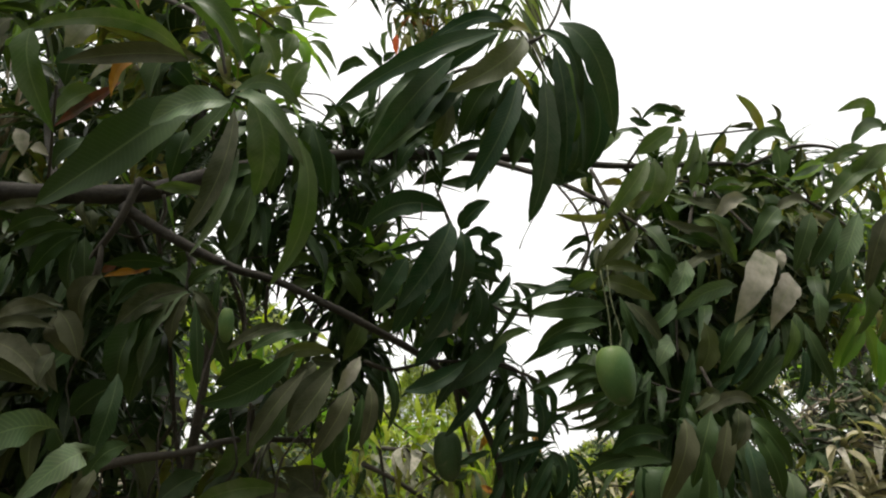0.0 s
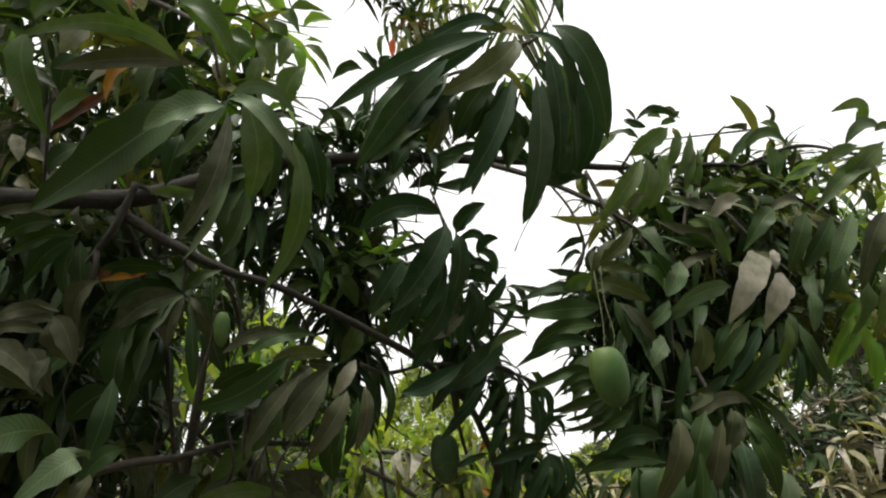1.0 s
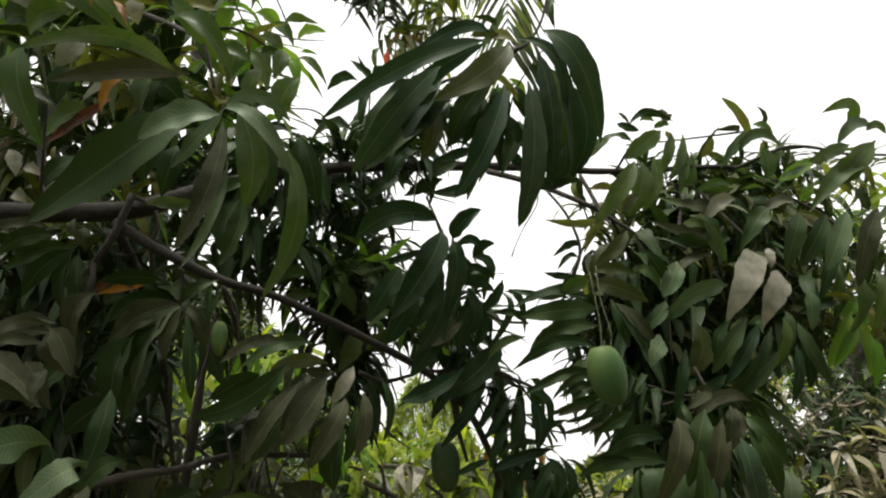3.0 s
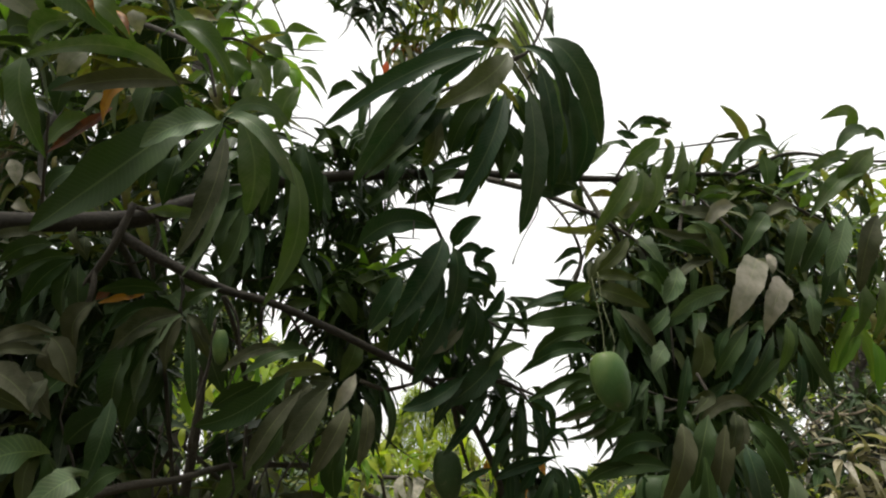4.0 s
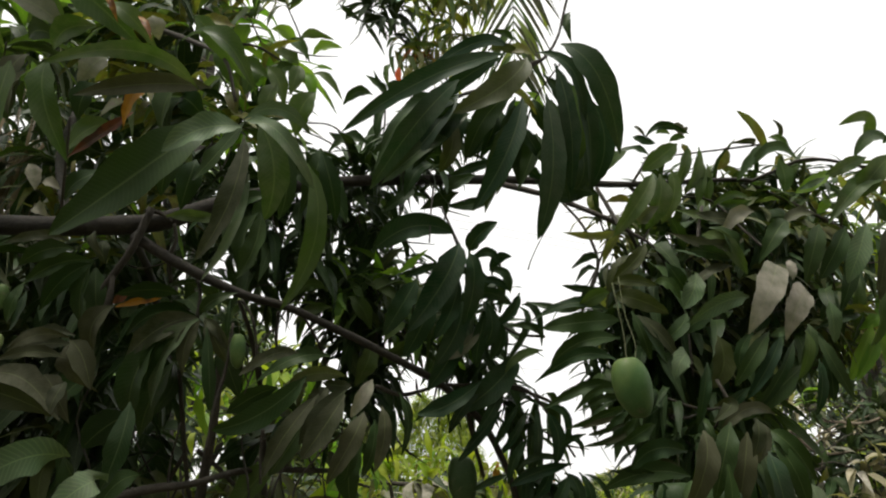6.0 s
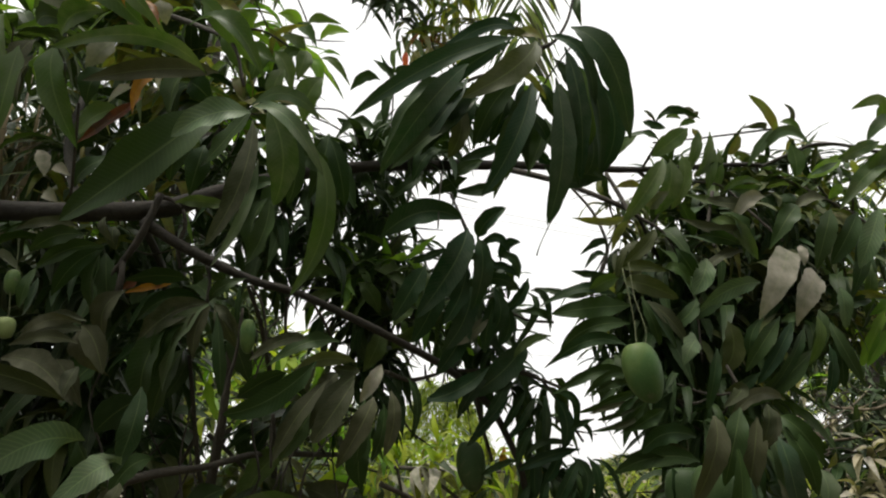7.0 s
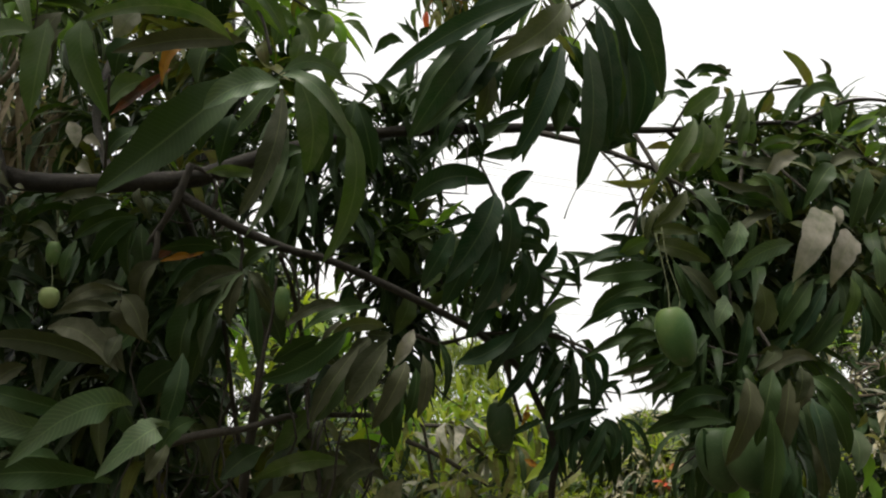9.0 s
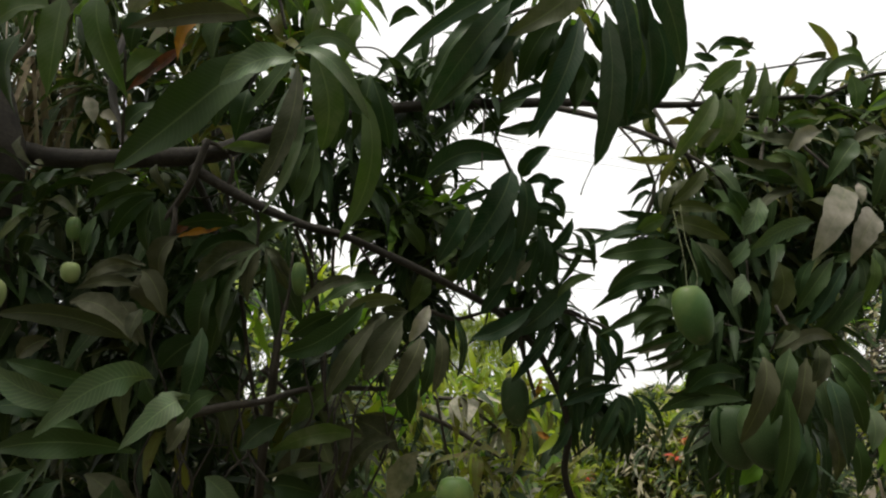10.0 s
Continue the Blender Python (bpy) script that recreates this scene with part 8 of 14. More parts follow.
limb("twig", right_bough, ((0.301, 1.115, 2.700, 0.0038), (0.260, 1.120, 2.553, 0.0030), (0.241, 1.121, 2.488, 0.0030), (0.210, 1.117, 2.433, 0.0035), (0.177, 1.114, 2.411, 0.0058), (0.165, 1.117, 2.402, 0.0047)), TWIG, label="", steps=6)
limb("twig", right_bough, ((0.165, 1.115, 2.407, 0.0035), (0.115, 1.152, 2.391, 0.0042), (0.021, 1.255, 2.431, 0.0039), (-0.061, 1.362, 2.423, 0.0035), (-0.122, 1.464, 2.336, 0.0036)), TWIG, label="", steps=6)
limb("twig", right_bough, ((0.251, 1.100, 2.422, 0.0017), (0.189, 1.180, 2.368, 0.0018), (0.176, 1.283, 2.345, 0.0019)), TWIG, label="", steps=6)
drape(right_bough, "e", (0.131, 1.116, 2.459), (0.060, 1.080, 2.444), (-0.052, 1.111, 2.390), 0.033, 0)
drape(right_bough, "e", (0.122, 1.088, 2.420), (-0.036, 1.036, 2.331), (-0.216, 1.093, 2.245), 0.044, 0)
drape(right_bough, "e", (0.023, 1.115, 2.379), (-0.061, 1.084, 2.262), (-0.162, 1.144, 2.143), 0.052, -10)
drape(right_bough, "e", (0.025, 1.202, 2.405), (-0.039, 1.195, 2.304), (-0.134, 1.255, 2.217), 0.043, 20)
drape(right_bough, "k", (0.161, 1.066, 2.393), (0.109, 1.050, 2.319), (0.007, 1.081, 2.275), 0.061, 0)
drape(right_bough, "e", (0.038, 1.239, 2.419), (0.018, 1.238, 2.335), (-0.006, 1.265, 2.272), 0.040, -10)
drape(right_bough, "e", (0.106, 1.247, 2.398), (0.089, 1.242, 2.331), (0.054, 1.261, 2.282), 0.050, 10)
drape(right_bough, "e", (0.154, 1.122, 2.334), (0.113, 1.111, 2.201), (0.042, 1.162, 2.097), 0.050, 8)
drape(right_bough, "e", (0.152, 1.214, 2.400), (0.134, 1.215, 2.327), (0.114, 1.245, 2.268), 0.035, -20)
drape(right_bough, "e", (0.207, 1.146, 2.409), (0.238, 1.147, 2.355), (0.247, 1.173, 2.313), 0.024, 20)
drape(right_bough, "e", (0.161, 1.230, 2.332), (0.184, 1.228, 2.290), (0.205, 1.250, 2.253), 0.030, 0)
drape(right_bough, "e", (0.172, 1.294, 2.278), (0.186, 1.291, 2.253), (0.213, 1.300, 2.236), 0.028, 20)
drape(right_bough, "e", (0.200, 1.102, 2.329), (0.202, 1.106, 2.163), (0.168, 1.165, 2.033), 0.053, -8)
drape(right_bough, "e", (0.223, 1.096, 2.399), (0.243, 1.102, 2.256), (0.243, 1.170, 2.129), 0.040, 25)
drape(right_bough, "e", (0.189, 1.104, 2.433), (0.257, 1.085, 2.370), (0.277, 1.138, 2.264), 0.028, 0)
drape(right_bough, "e", (0.250, 1.117, 2.427), (0.286, 1.125, 2.289), (0.291, 1.201, 2.158), 0.039, -15)
drape(right_bough, "e", (0.229, 1.049, 2.410), (0.291, 1.030, 2.317), (0.334, 1.105, 2.185), 0.054, 14)
drape(right_bough, "e", (0.312, 1.176, 2.358), (0.332, 1.190, 2.259), (0.301, 1.237, 2.176), 0.045, 10)
drape(right_bough, "e", (0.262, 1.207, 2.307), (0.291, 1.215, 2.233), (0.273, 1.247, 2.179), 0.048, -20)
drape(right_bough, "g", (0.419, 1.322, 2.314), (0.378, 1.314, 2.288), (0.340, 1.337, 2.251), 0.029, 10)
drape(right_bough, "e", (0.120, 1.157, 2.463), (0.016, 1.127, 2.377), (-0.121, 1.185, 2.284), 0.037, -25)
drape(right_bough, "e", (0.004, 1.268, 2.400), (-0.030, 1.267, 2.330), (-0.071, 1.291, 2.288), 0.031, 10)
drape(right_bough, "e", (-0.027, 1.239, 2.421), (-0.084, 1.235, 2.330), (-0.128, 1.264, 2.275), 0.037, 30)
drape(middle_bough, "e", (-0.193, 1.424, 2.114), (-0.091, 1.368, 2.157), (0.008, 1.381, 2.140), 0.064, 0)
drape(middle_bough, "e", (0.043, 1.454, 2.119), (0.066, 1.417, 2.150), (0.113, 1.409, 2.179), 0.046, -14)
drape(middle_bough, "e", (0.018, 1.398, 2.125), (-0.020, 1.378, 2.025), (-0.109, 1.427, 1.915), 0.070, 6)
drape(middle_bough, "e", (0.040, 1.397, 2.099), (0.050, 1.393, 2.021), (0.020, 1.434, 1.923), 0.049, -14)
drape(middle_bough, "e", (0.044, 1.425, 2.083), (0.085, 1.395, 2.097), (0.114, 1.402, 2.060), 0.023, 0)
drape(middle_bough, "e", (0.095, 1.446, 2.057), (0.107, 1.420, 2.087), (0.143, 1.421, 2.093), 0.027, 20)
drape(middle_bough, "e", (0.088, 1.433, 2.064), (0.124, 1.417, 2.050), (0.135, 1.434, 2.006), 0.023, 0)
drape(middle_bough, "e", (0.060, 1.441, 2.043), (0.102, 1.428, 2.036), (0.134, 1.441, 2.014), 0.020, 0)
drape(middle_bough, "e", (0.051, 1.456, 2.004), (0.088, 1.434, 2.008), (0.137, 1.442, 1.984), 0.032, 20)
drape(middle_bough, "e", (0.161, 1.471, 2.019), (0.137, 1.472, 1.970), (0.095, 1.491, 1.943), 0.027, 0)
drape(middle_bough, "e", (0.165, 1.504, 1.990), (0.175, 1.496, 1.936), (0.108, 1.539, 1.848), 0.018, 0)
drape(middle_bough, "e", (0.169, 1.502, 1.997), (0.203, 1.492, 1.973), (0.213, 1.530, 1.898), 0.018, 0)
drape(middle_bough, "g", (0.214, 1.523, 1.888), (0.157, 1.500, 1.872), (0.119, 1.512, 1.835), 0.024, 14)
drape(middle_bough, "e", (0.078, 1.469, 1.999), (0.092, 1.472, 1.933), (0.061, 1.492, 1.887), 0.040, -20)
drape(middle_bough, "e", (0.023, 1.439, 1.992), (0.004, 1.428, 1.912), (-0.047, 1.455, 1.843), 0.049, 0)
drape(middle_bough, "u", (0.066, 1.482, 1.939), (0.017, 1.470, 1.886), (-0.037, 1.478, 1.868), 0.032, 10)
drape(middle_bough, "e", (0.104, 1.492, 1.968), (0.112, 1.498, 1.908), (0.084, 1.522, 1.865), 0.027, 20)
drape(middle_bough, "e", (-0.086, 1.449, 2.051), (-0.119, 1.437, 1.988), (-0.166, 1.468, 1.921), 0.053, 0)
drape(middle_bough, "e", (-0.044, 1.452, 2.015), (-0.077, 1.452, 1.933), (-0.120, 1.487, 1.873), 0.050, -10)
drape(middle_bough, "e", (-0.028, 1.462, 2.098), (-0.075, 1.454, 2.077), (-0.117, 1.465, 2.064), 0.021, 0)
drape(middle_bough, "e", (0.015, 1.400, 2.038), (-0.007, 1.401, 1.958), (-0.048, 1.432, 1.901), 0.044, 25)
drape(middle_bough, "e", (0.081, 1.478, 1.976), (0.060, 1.479, 1.908), (0.050, 1.507, 1.847), 0.035, 0)
drape(middle_bough, "e", (0.154, 1.538, 1.877), (0.094, 1.514, 1.807), (0.012, 1.535, 1.750), 0.065, 0)
drape(middle_bough, "e", (0.018, 1.477, 1.923), (-0.017, 1.473, 1.856), (-0.066, 1.505, 1.798), 0.048, 0)
drape(left_bough, "d", (-0.488, 1.139, 2.322), (-0.611, 1.087, 2.165), (-0.795, 1.145, 2.063), 0.103, -6)
drape(left_bough, "v", (-0.362, 0.950, 2.173), (-0.418, 0.918, 2.154), (-0.490, 0.938, 2.122), 0.055, 8)
drape(left_bough, "u", (-0.464, 1.042, 2.323), (-0.562, 0.995, 2.303), (-0.714, 1.011, 2.293), 0.042, -10)
drape(left_bough, "g", (-0.482, 1.026, 2.309), (-0.575, 0.945, 2.339), (-0.764, 0.966, 2.327), 0.035, -14)
drape(left_bough, "v", (-0.387, 1.032, 2.238), (-0.308, 0.998, 2.188), (-0.251, 1.046, 2.093), 0.031, -10)
drape(left_bough, "v", (-0.394, 1.040, 2.246), (-0.319, 1.013, 2.251), (-0.263, 1.043, 2.211), 0.028, 10)
drape(left_bough, "g", (-0.365, 1.040, 2.245), (-0.328, 1.041, 2.140), (-0.350, 1.083, 2.054), 0.061, 0)
drape(left_bough, "u", (-0.389, 1.041, 2.215), (-0.401, 1.033, 2.078), (-0.476, 1.091, 1.980), 0.049, 12)
drape(left_bough, "v", (-0.373, 1.042, 2.130), (-0.391, 1.039, 2.020), (-0.462, 1.095, 1.942), 0.020, 0)
drape(left_bough, "d", (-0.410, 1.092, 2.276), (-0.458, 1.089, 2.205), (-0.517, 1.126, 2.164), 0.044, 20)
drape(left_bough, "o", (-0.694, 1.442, 2.019), (-0.738, 1.432, 2.011), (-0.805, 1.448, 2.003), 0.019, 0)
drape(left_bough, "o", (-0.738, 1.452, 2.048), (-0.753, 1.443, 2.045), (-0.774, 1.445, 2.038), 0.012, 0)
drape(left_bough, "m", (-0.781, 1.456, 2.038), (-0.798, 1.454, 2.027), (-0.821, 1.464, 2.017), 0.022, 0)
drape(left_bough, "g", (-0.298, 1.168, 2.220), (-0.272, 1.169, 2.060), (-0.353, 1.242, 1.923), 0.047, 10)
drape(left_bough, "d", (-0.276, 1.194, 2.263), (-0.253, 1.199, 2.188), (-0.246, 1.240, 2.118), 0.041, 0)
drape(left_bough, "d", (-0.366, 1.180, 2.298), (-0.345, 1.196, 2.196), (-0.369, 1.238, 2.124), 0.043, -10)
drape(left_bough, "d", (-0.414, 1.261, 2.149), (-0.425, 1.260, 2.070), (-0.467, 1.293, 2.013), 0.048, 10)
drape(right_bough, "p", (0.612, 1.139, 1.960), (0.569, 1.116, 1.894), (0.531, 1.138, 1.827), 0.058, 6, 0.8)
drape(right_bough, "p", (0.661, 1.147, 1.912), (0.622, 1.126, 1.869), (0.598, 1.143, 1.814), 0.056, -8, 0.8)
drape(right_bough, "p", (0.661, 1.183, 1.983), (0.657, 1.175, 1.962), (0.657, 1.179, 1.940), 0.022, 0, 0.25)
drape(right_bough, "v", (0.401, 1.100, 1.788), (0.380, 1.082, 1.769), (0.366, 1.086, 1.741), 0.037, 0, 0.8)
drape(right_bough, "v", (0.557, 1.161, 1.904), (0.493, 1.138, 1.887), (0.437, 1.159, 1.855), 0.036, -14)
drape(right_bough, "v", (0.482, 1.201, 1.967), (0.468, 1.193, 1.930), (0.447, 1.207, 1.896), 0.040, 10)
drape(left_bough, "v", (-0.658, 1.107, 1.641), (-0.706, 1.031, 1.627), (-0.825, 1.056, 1.545), 0.062, -10, 0.5)
drape(left_bough, "v", (-0.577, 1.080, 1.605), (-0.598, 1.037, 1.584), (-0.673, 1.059, 1.523), 0.053, 8, 0.6)
drape(left_bough, "u", (-0.718, 1.145, 1.714), (-0.790, 1.061, 1.750), (-0.927, 1.059, 1.759), 0.043, -8)
drape(left_bough, "u", (-0.632, 1.213, 1.574), (-0.633, 1.192, 1.546), (-0.662, 1.201, 1.508), 0.027, 0)
drape(left_bough, "u", (-0.747, 1.215, 1.787), (-0.752, 1.197, 1.757), (-0.765, 1.205, 1.717), 0.039, 15)
drape(left_bough, "d", (-0.791, 1.144, 1.638), (-0.842, 1.101, 1.656), (-0.931, 1.104, 1.680), 0.040, 0)
drape(left_bough, "d", (-0.603, 1.274, 1.618), (-0.633, 1.235, 1.598), (-0.660, 1.241, 1.547), 0.039, 0)
drape(left_bough, "d", (-0.621, 1.223, 1.746), (-0.619, 1.202, 1.669), (-0.654, 1.229, 1.588), 0.047, 0)
drape(right_bough, "k", (0.414, 1.272, 2.061), (0.383, 1.267, 2.019), (0.341, 1.290, 1.988), 0.031, 10)
drape(right_bough, "k", (0.313, 1.207, 1.954), (0.350, 1.186, 1.951), (0.397, 1.190, 1.940), 0.024, 0)
drape(right_bough, "g", (0.399, 1.207, 1.952), (0.422, 1.189, 1.944), (0.442, 1.201, 1.913), 0.024, 0)
drape(right_bough, "d", (0.297, 1.107, 1.852), (0.219, 1.075, 1.842), (0.149, 1.082, 1.834), 0.037, 0)
drape(right_bough, "d", (0.299, 1.139, 1.826), (0.224, 1.115, 1.817), (0.170, 1.146, 1.781), 0.032, 10)
drape(right_bough, "k", (0.307, 1.177, 1.919), (0.345, 1.151, 1.901), (0.402, 1.162, 1.876), 0.036, 14)
drape(right_bough, "d", (0.332, 1.160, 1.882), (0.345, 1.152, 1.834), (0.359, 1.173, 1.792), 0.023, 0)
drape(right_bough, "u", (0.337, 1.143, 1.869), (0.372, 1.134, 1.831), (0.406, 1.163, 1.791), 0.027, -10)
drape(right_bough, "g", (0.520, 1.229, 2.060), (0.550, 1.200, 2.030), (0.593, 1.222, 1.968), 0.037, 10)
drape(right_bough, "d", (0.821, 1.315, 2.113), (0.789, 1.301, 2.050), (0.764, 1.325, 1.977), 0.045, 0)
drape(right_bough, "d", (0.879, 1.317, 2.106), (0.837, 1.308, 2.044), (0.802, 1.331, 1.988), 0.045, 0)
drape(right_bough, "v", (0.893, 1.269, 2.093), (0.856, 1.261, 2.026), (0.831, 1.287, 1.965), 0.045, 14)
drape(right_bough, "u", (0.954, 1.258, 2.091), (0.906, 1.248, 2.019), (0.890, 1.291, 1.926), 0.047, 0)
drape(right_bough, "v", (0.773, 1.272, 1.922), (0.773, 1.271, 1.883), (0.776, 1.293, 1.839), 0.032, 0)
drape(right_bough, "b", (0.922, 1.378, 1.897), (0.881, 1.374, 1.834), (0.856, 1.404, 1.777), 0.032, 10)
drape(right_bough, "b", (0.934, 1.392, 1.887), (0.945, 1.385, 1.819), (0.951, 1.411, 1.758), 0.032, 0)
drape(right_bough, "y", (0.851, 1.370, 1.918), (0.880, 1.352, 1.927), (0.926, 1.360, 1.915), 0.020, 0)
drape(right_bough, "d", (0.700, 1.239, 1.868), (0.690, 1.232, 1.817), (0.663, 1.262, 1.755), 0.029, 0)
drape(right_bough, "d", (0.767, 1.327, 1.864), (0.779, 1.313, 1.799), (0.823, 1.347, 1.729), 0.030, 0)
drape(right_bough, "d", (0.778, 1.336, 1.841), (0.779, 1.333, 1.782), (0.784, 1.358, 1.729), 0.028, 10)
drape(right_bough, "g", (0.546, 1.334, 2.338), (0.499, 1.324, 2.300), (0.454, 1.340, 2.268), 0.045, 0)
drape(right_bough, "g", (0.436, 1.226, 2.203), (0.398, 1.218, 2.138), (0.343, 1.257, 2.071), 0.041, 10)
drape(right_bough, "g", (0.455, 1.236, 2.207), (0.447, 1.234, 2.144), (0.415, 1.261, 2.088), 0.046, -12)
drape(right_bough, "g", (0.486, 1.250, 2.225), (0.484, 1.249, 2.163), (0.456, 1.275, 2.106), 0.032, 14)
drape(right_bough, "g", (0.574, 1.346, 2.335), (0.558, 1.344, 2.282), (0.538, 1.365, 2.233), 0.027, 0)
drape(right_bough, "y", (0.564, 1.352, 2.348), (0.571, 1.349, 2.327), (0.581, 1.356, 2.309), 0.018, 0)
drape(right_bough, "g", (0.605, 1.355, 2.339), (0.590, 1.352, 2.273), (0.560, 1.369, 2.222), 0.024, 0)
drape(right_bough, "g", (0.607, 1.358, 2.303), (0.594, 1.355, 2.244), (0.582, 1.371, 2.190), 0.027, 14)
drape(right_bough, "g", (0.624, 1.370, 2.300), (0.619, 1.373, 2.240), (0.610, 1.390, 2.195), 0.022, 0)
drape(right_bough, "y", (0.706, 1.419, 2.366), (0.693, 1.420, 2.334), (0.674, 1.429, 2.314), 0.023, 0)
drape(right_bough, "y", (0.805, 1.431, 2.363), (0.774, 1.389, 2.402), (0.726, 1.375, 2.452), 0.028, 0)
drape(right_bough, "u", (0.839, 1.431, 2.391), (0.845, 1.410, 2.415), (0.824, 1.401, 2.439), 0.014, 0)
drape(right_bough, "g", (0.814, 1.418, 2.396), (0.834, 1.404, 2.385), (0.854, 1.411, 2.359), 0.020, 0)
drape(right_bough, "v", (0.763, 1.437, 2.321), (0.805, 1.394, 2.357), (0.863, 1.403, 2.325), 0.028, 0)
drape(right_bough, "g", (0.828, 1.420, 2.336), (0.831, 1.415, 2.285), (0.824, 1.424, 2.246), 0.039, 10)
drape(right_bough, "v", (0.799, 1.424, 2.382), (0.755, 1.418, 2.334), (0.723, 1.440, 2.286), 0.024, 0)
drape(right_bough, "g", (1.058, 1.423, 2.382), (1.052, 1.385, 2.428), (0.979, 1.391, 2.410), 0.040, 0, 0.4)
drape(right_bough, "v", (1.117, 1.423, 2.383), (1.058, 1.401, 2.382), (1.017, 1.420, 2.335), 0.034, 10)
drape(right_bough, "g", (1.162, 1.438, 2.370), (1.122, 1.412, 2.383), (1.089, 1.408, 2.365), 0.026, 0)
drape(right_bough, "g", (1.065, 1.355, 2.309), (0.993, 1.347, 2.243), (0.963, 1.366, 2.200), 0.056, 0)
drape(right_bough, "d", (0.995, 1.368, 2.194), (1.007, 1.367, 2.163), (1.019, 1.379, 2.139), 0.029, 0)
drape(right_bough, "g", (1.048, 1.420, 2.334), (0.980, 1.402, 2.304), (0.923, 1.411, 2.276), 0.034, 0)
drape(right_bough, "b", (0.941, 1.414, 2.296), (0.891, 1.400, 2.259), (0.841, 1.407, 2.234), 0.036, 14)
drape(right_bough, "g", (0.879, 1.426, 2.321), (0.849, 1.422, 2.298), (0.829, 1.432, 2.278), 0.021, 0)
drape(right_bough, "v", (0.914, 1.393, 2.267), (0.874, 1.387, 2.248), (0.844, 1.395, 2.237), 0.016, 0)
drape(right_bough, "b", (0.925, 1.413, 2.218), (0.904, 1.409, 2.199), (0.886, 1.416, 2.182), 0.025, 0)
drape(right_bough, "g", (0.692, 1.338, 2.190), (0.639, 1.317, 2.191), (0.596, 1.327, 2.165), 0.019, 0)
drape(right_bough, "u", (0.647, 1.298, 2.128), (0.581, 1.275, 2.117), (0.530, 1.267, 2.127), 0.030, 10)
drape(right_bough, "u", (0.563, 1.359, 2.412), (0.572, 1.358, 2.390), (0.587, 1.354, 2.396), 0.028, 0, 0.5)
drape(right_bough, "g", (0.512, 1.368, 2.388), (0.526, 1.359, 2.389), (0.544, 1.361, 2.380), 0.014, 0)
drape(right_bough, "g", (0.546, 1.376, 2.369), (0.561, 1.364, 2.374), (0.580, 1.364, 2.371), 0.018, 0)
drape(right_bough, "u", (0.453, 1.344, 2.395), (0.464, 1.339, 2.382), (0.477, 1.346, 2.363), 0.010, 0)
drape(right_bough, "d", (0.449, 1.353, 2.372), (0.471, 1.347, 2.358), (0.501, 1.351, 2.350), 0.022, 0)
drape(right_bough, "d", (0.301, 1.153, 1.735), (0.247, 1.126, 1.733), (0.205, 1.146, 1.698), 0.014, 0)
drape(right_bough, "u", (0.295, 1.139, 1.689), (0.244, 1.118, 1.679), (0.208, 1.126, 1.668), 0.010, 0)
drape(right_bough, "u", (0.297, 1.143, 1.678), (0.248, 1.126, 1.664), (0.221, 1.130, 1.658), 0.009, 0)
drape(right_bough, "u", (0.299, 1.138, 1.664), (0.267, 1.123, 1.650), (0.244, 1.124, 1.644), 0.009, 0)
drape(right_bough, "d", (0.392, 1.152, 1.628), (0.328, 1.112, 1.632), (0.285, 1.120, 1.601), 0.034, 0)
drape(right_bough, "d", (0.394, 1.157, 1.588), (0.317, 1.130, 1.597), (0.245, 1.165, 1.570), 0.034, 10)
drape(right_bough, "u", (0.482, 1.109, 1.655), (0.460, 1.096, 1.592), (0.448, 1.128, 1.525), 0.038, 10)
drape(right_bough, "u", (0.544, 1.129, 1.685), (0.479, 1.088, 1.690), (0.431, 1.100, 1.649), 0.023, 0)
drape(right_bough, "u", (0.513, 1.123, 1.672), (0.512, 1.114, 1.641), (0.496, 1.129, 1.604), 0.021, 0)
drape(right_bough, "d", (0.538, 1.149, 1.661), (0.564, 1.129, 1.629), (0.606, 1.161, 1.576), 0.034, 0)
drape(right_bough, "d", (0.540, 1.146, 1.642), (0.558, 1.126, 1.591), (0.582, 1.158, 1.529), 0.032, 14)
drape(right_bough, "d", (0.520, 1.151, 1.630), (0.519, 1.132, 1.584), (0.534, 1.165, 1.513), 0.030, -10)
drape(middle_bough, "e", (0.221, 1.572, 1.747), (0.242, 1.569, 1.686), (0.229, 1.589, 1.626), 0.034, 10)
drape(middle_bough, "e", (0.213, 1.568, 1.759), (0.263, 1.553, 1.734), (0.252, 1.582, 1.652), 0.020, 0)
drape(middle_bough, "e", (0.194, 1.580, 1.753), (0.195, 1.577, 1.685), (0.183, 1.599, 1.620), 0.023, 0)
drape(middle_bough, "e", (0.176, 1.577, 1.758), (0.140, 1.568, 1.699), (0.108, 1.585, 1.656), 0.020, 0)
drape(middle_bough, "e", (0.154, 1.573, 1.770), (0.114, 1.568, 1.713), (0.089, 1.590, 1.670), 0.020, 0)
drape(middle_bough, "e", (0.112, 1.575, 1.757), (0.058, 1.557, 1.700), (0.016, 1.570, 1.657), 0.029, 0)
drape(middle_bough, "e", (0.084, 1.578, 1.745), (0.044, 1.562, 1.685), (0.002, 1.575, 1.639), 0.023, 0)
drape(middle_bough, "e", (0.172, 1.588, 1.689), (0.137, 1.576, 1.644), (0.118, 1.596, 1.587), 0.023, 0)
drape(middle_bough, "e", (0.250, 1.582, 1.684), (0.285, 1.570, 1.682), (0.301, 1.587, 1.643), 0.013, 0)
drape(middle_bough, "e", (0.253, 1.595, 1.610), (0.281, 1.581, 1.568), (0.265, 1.596, 1.508), 0.029, 10)
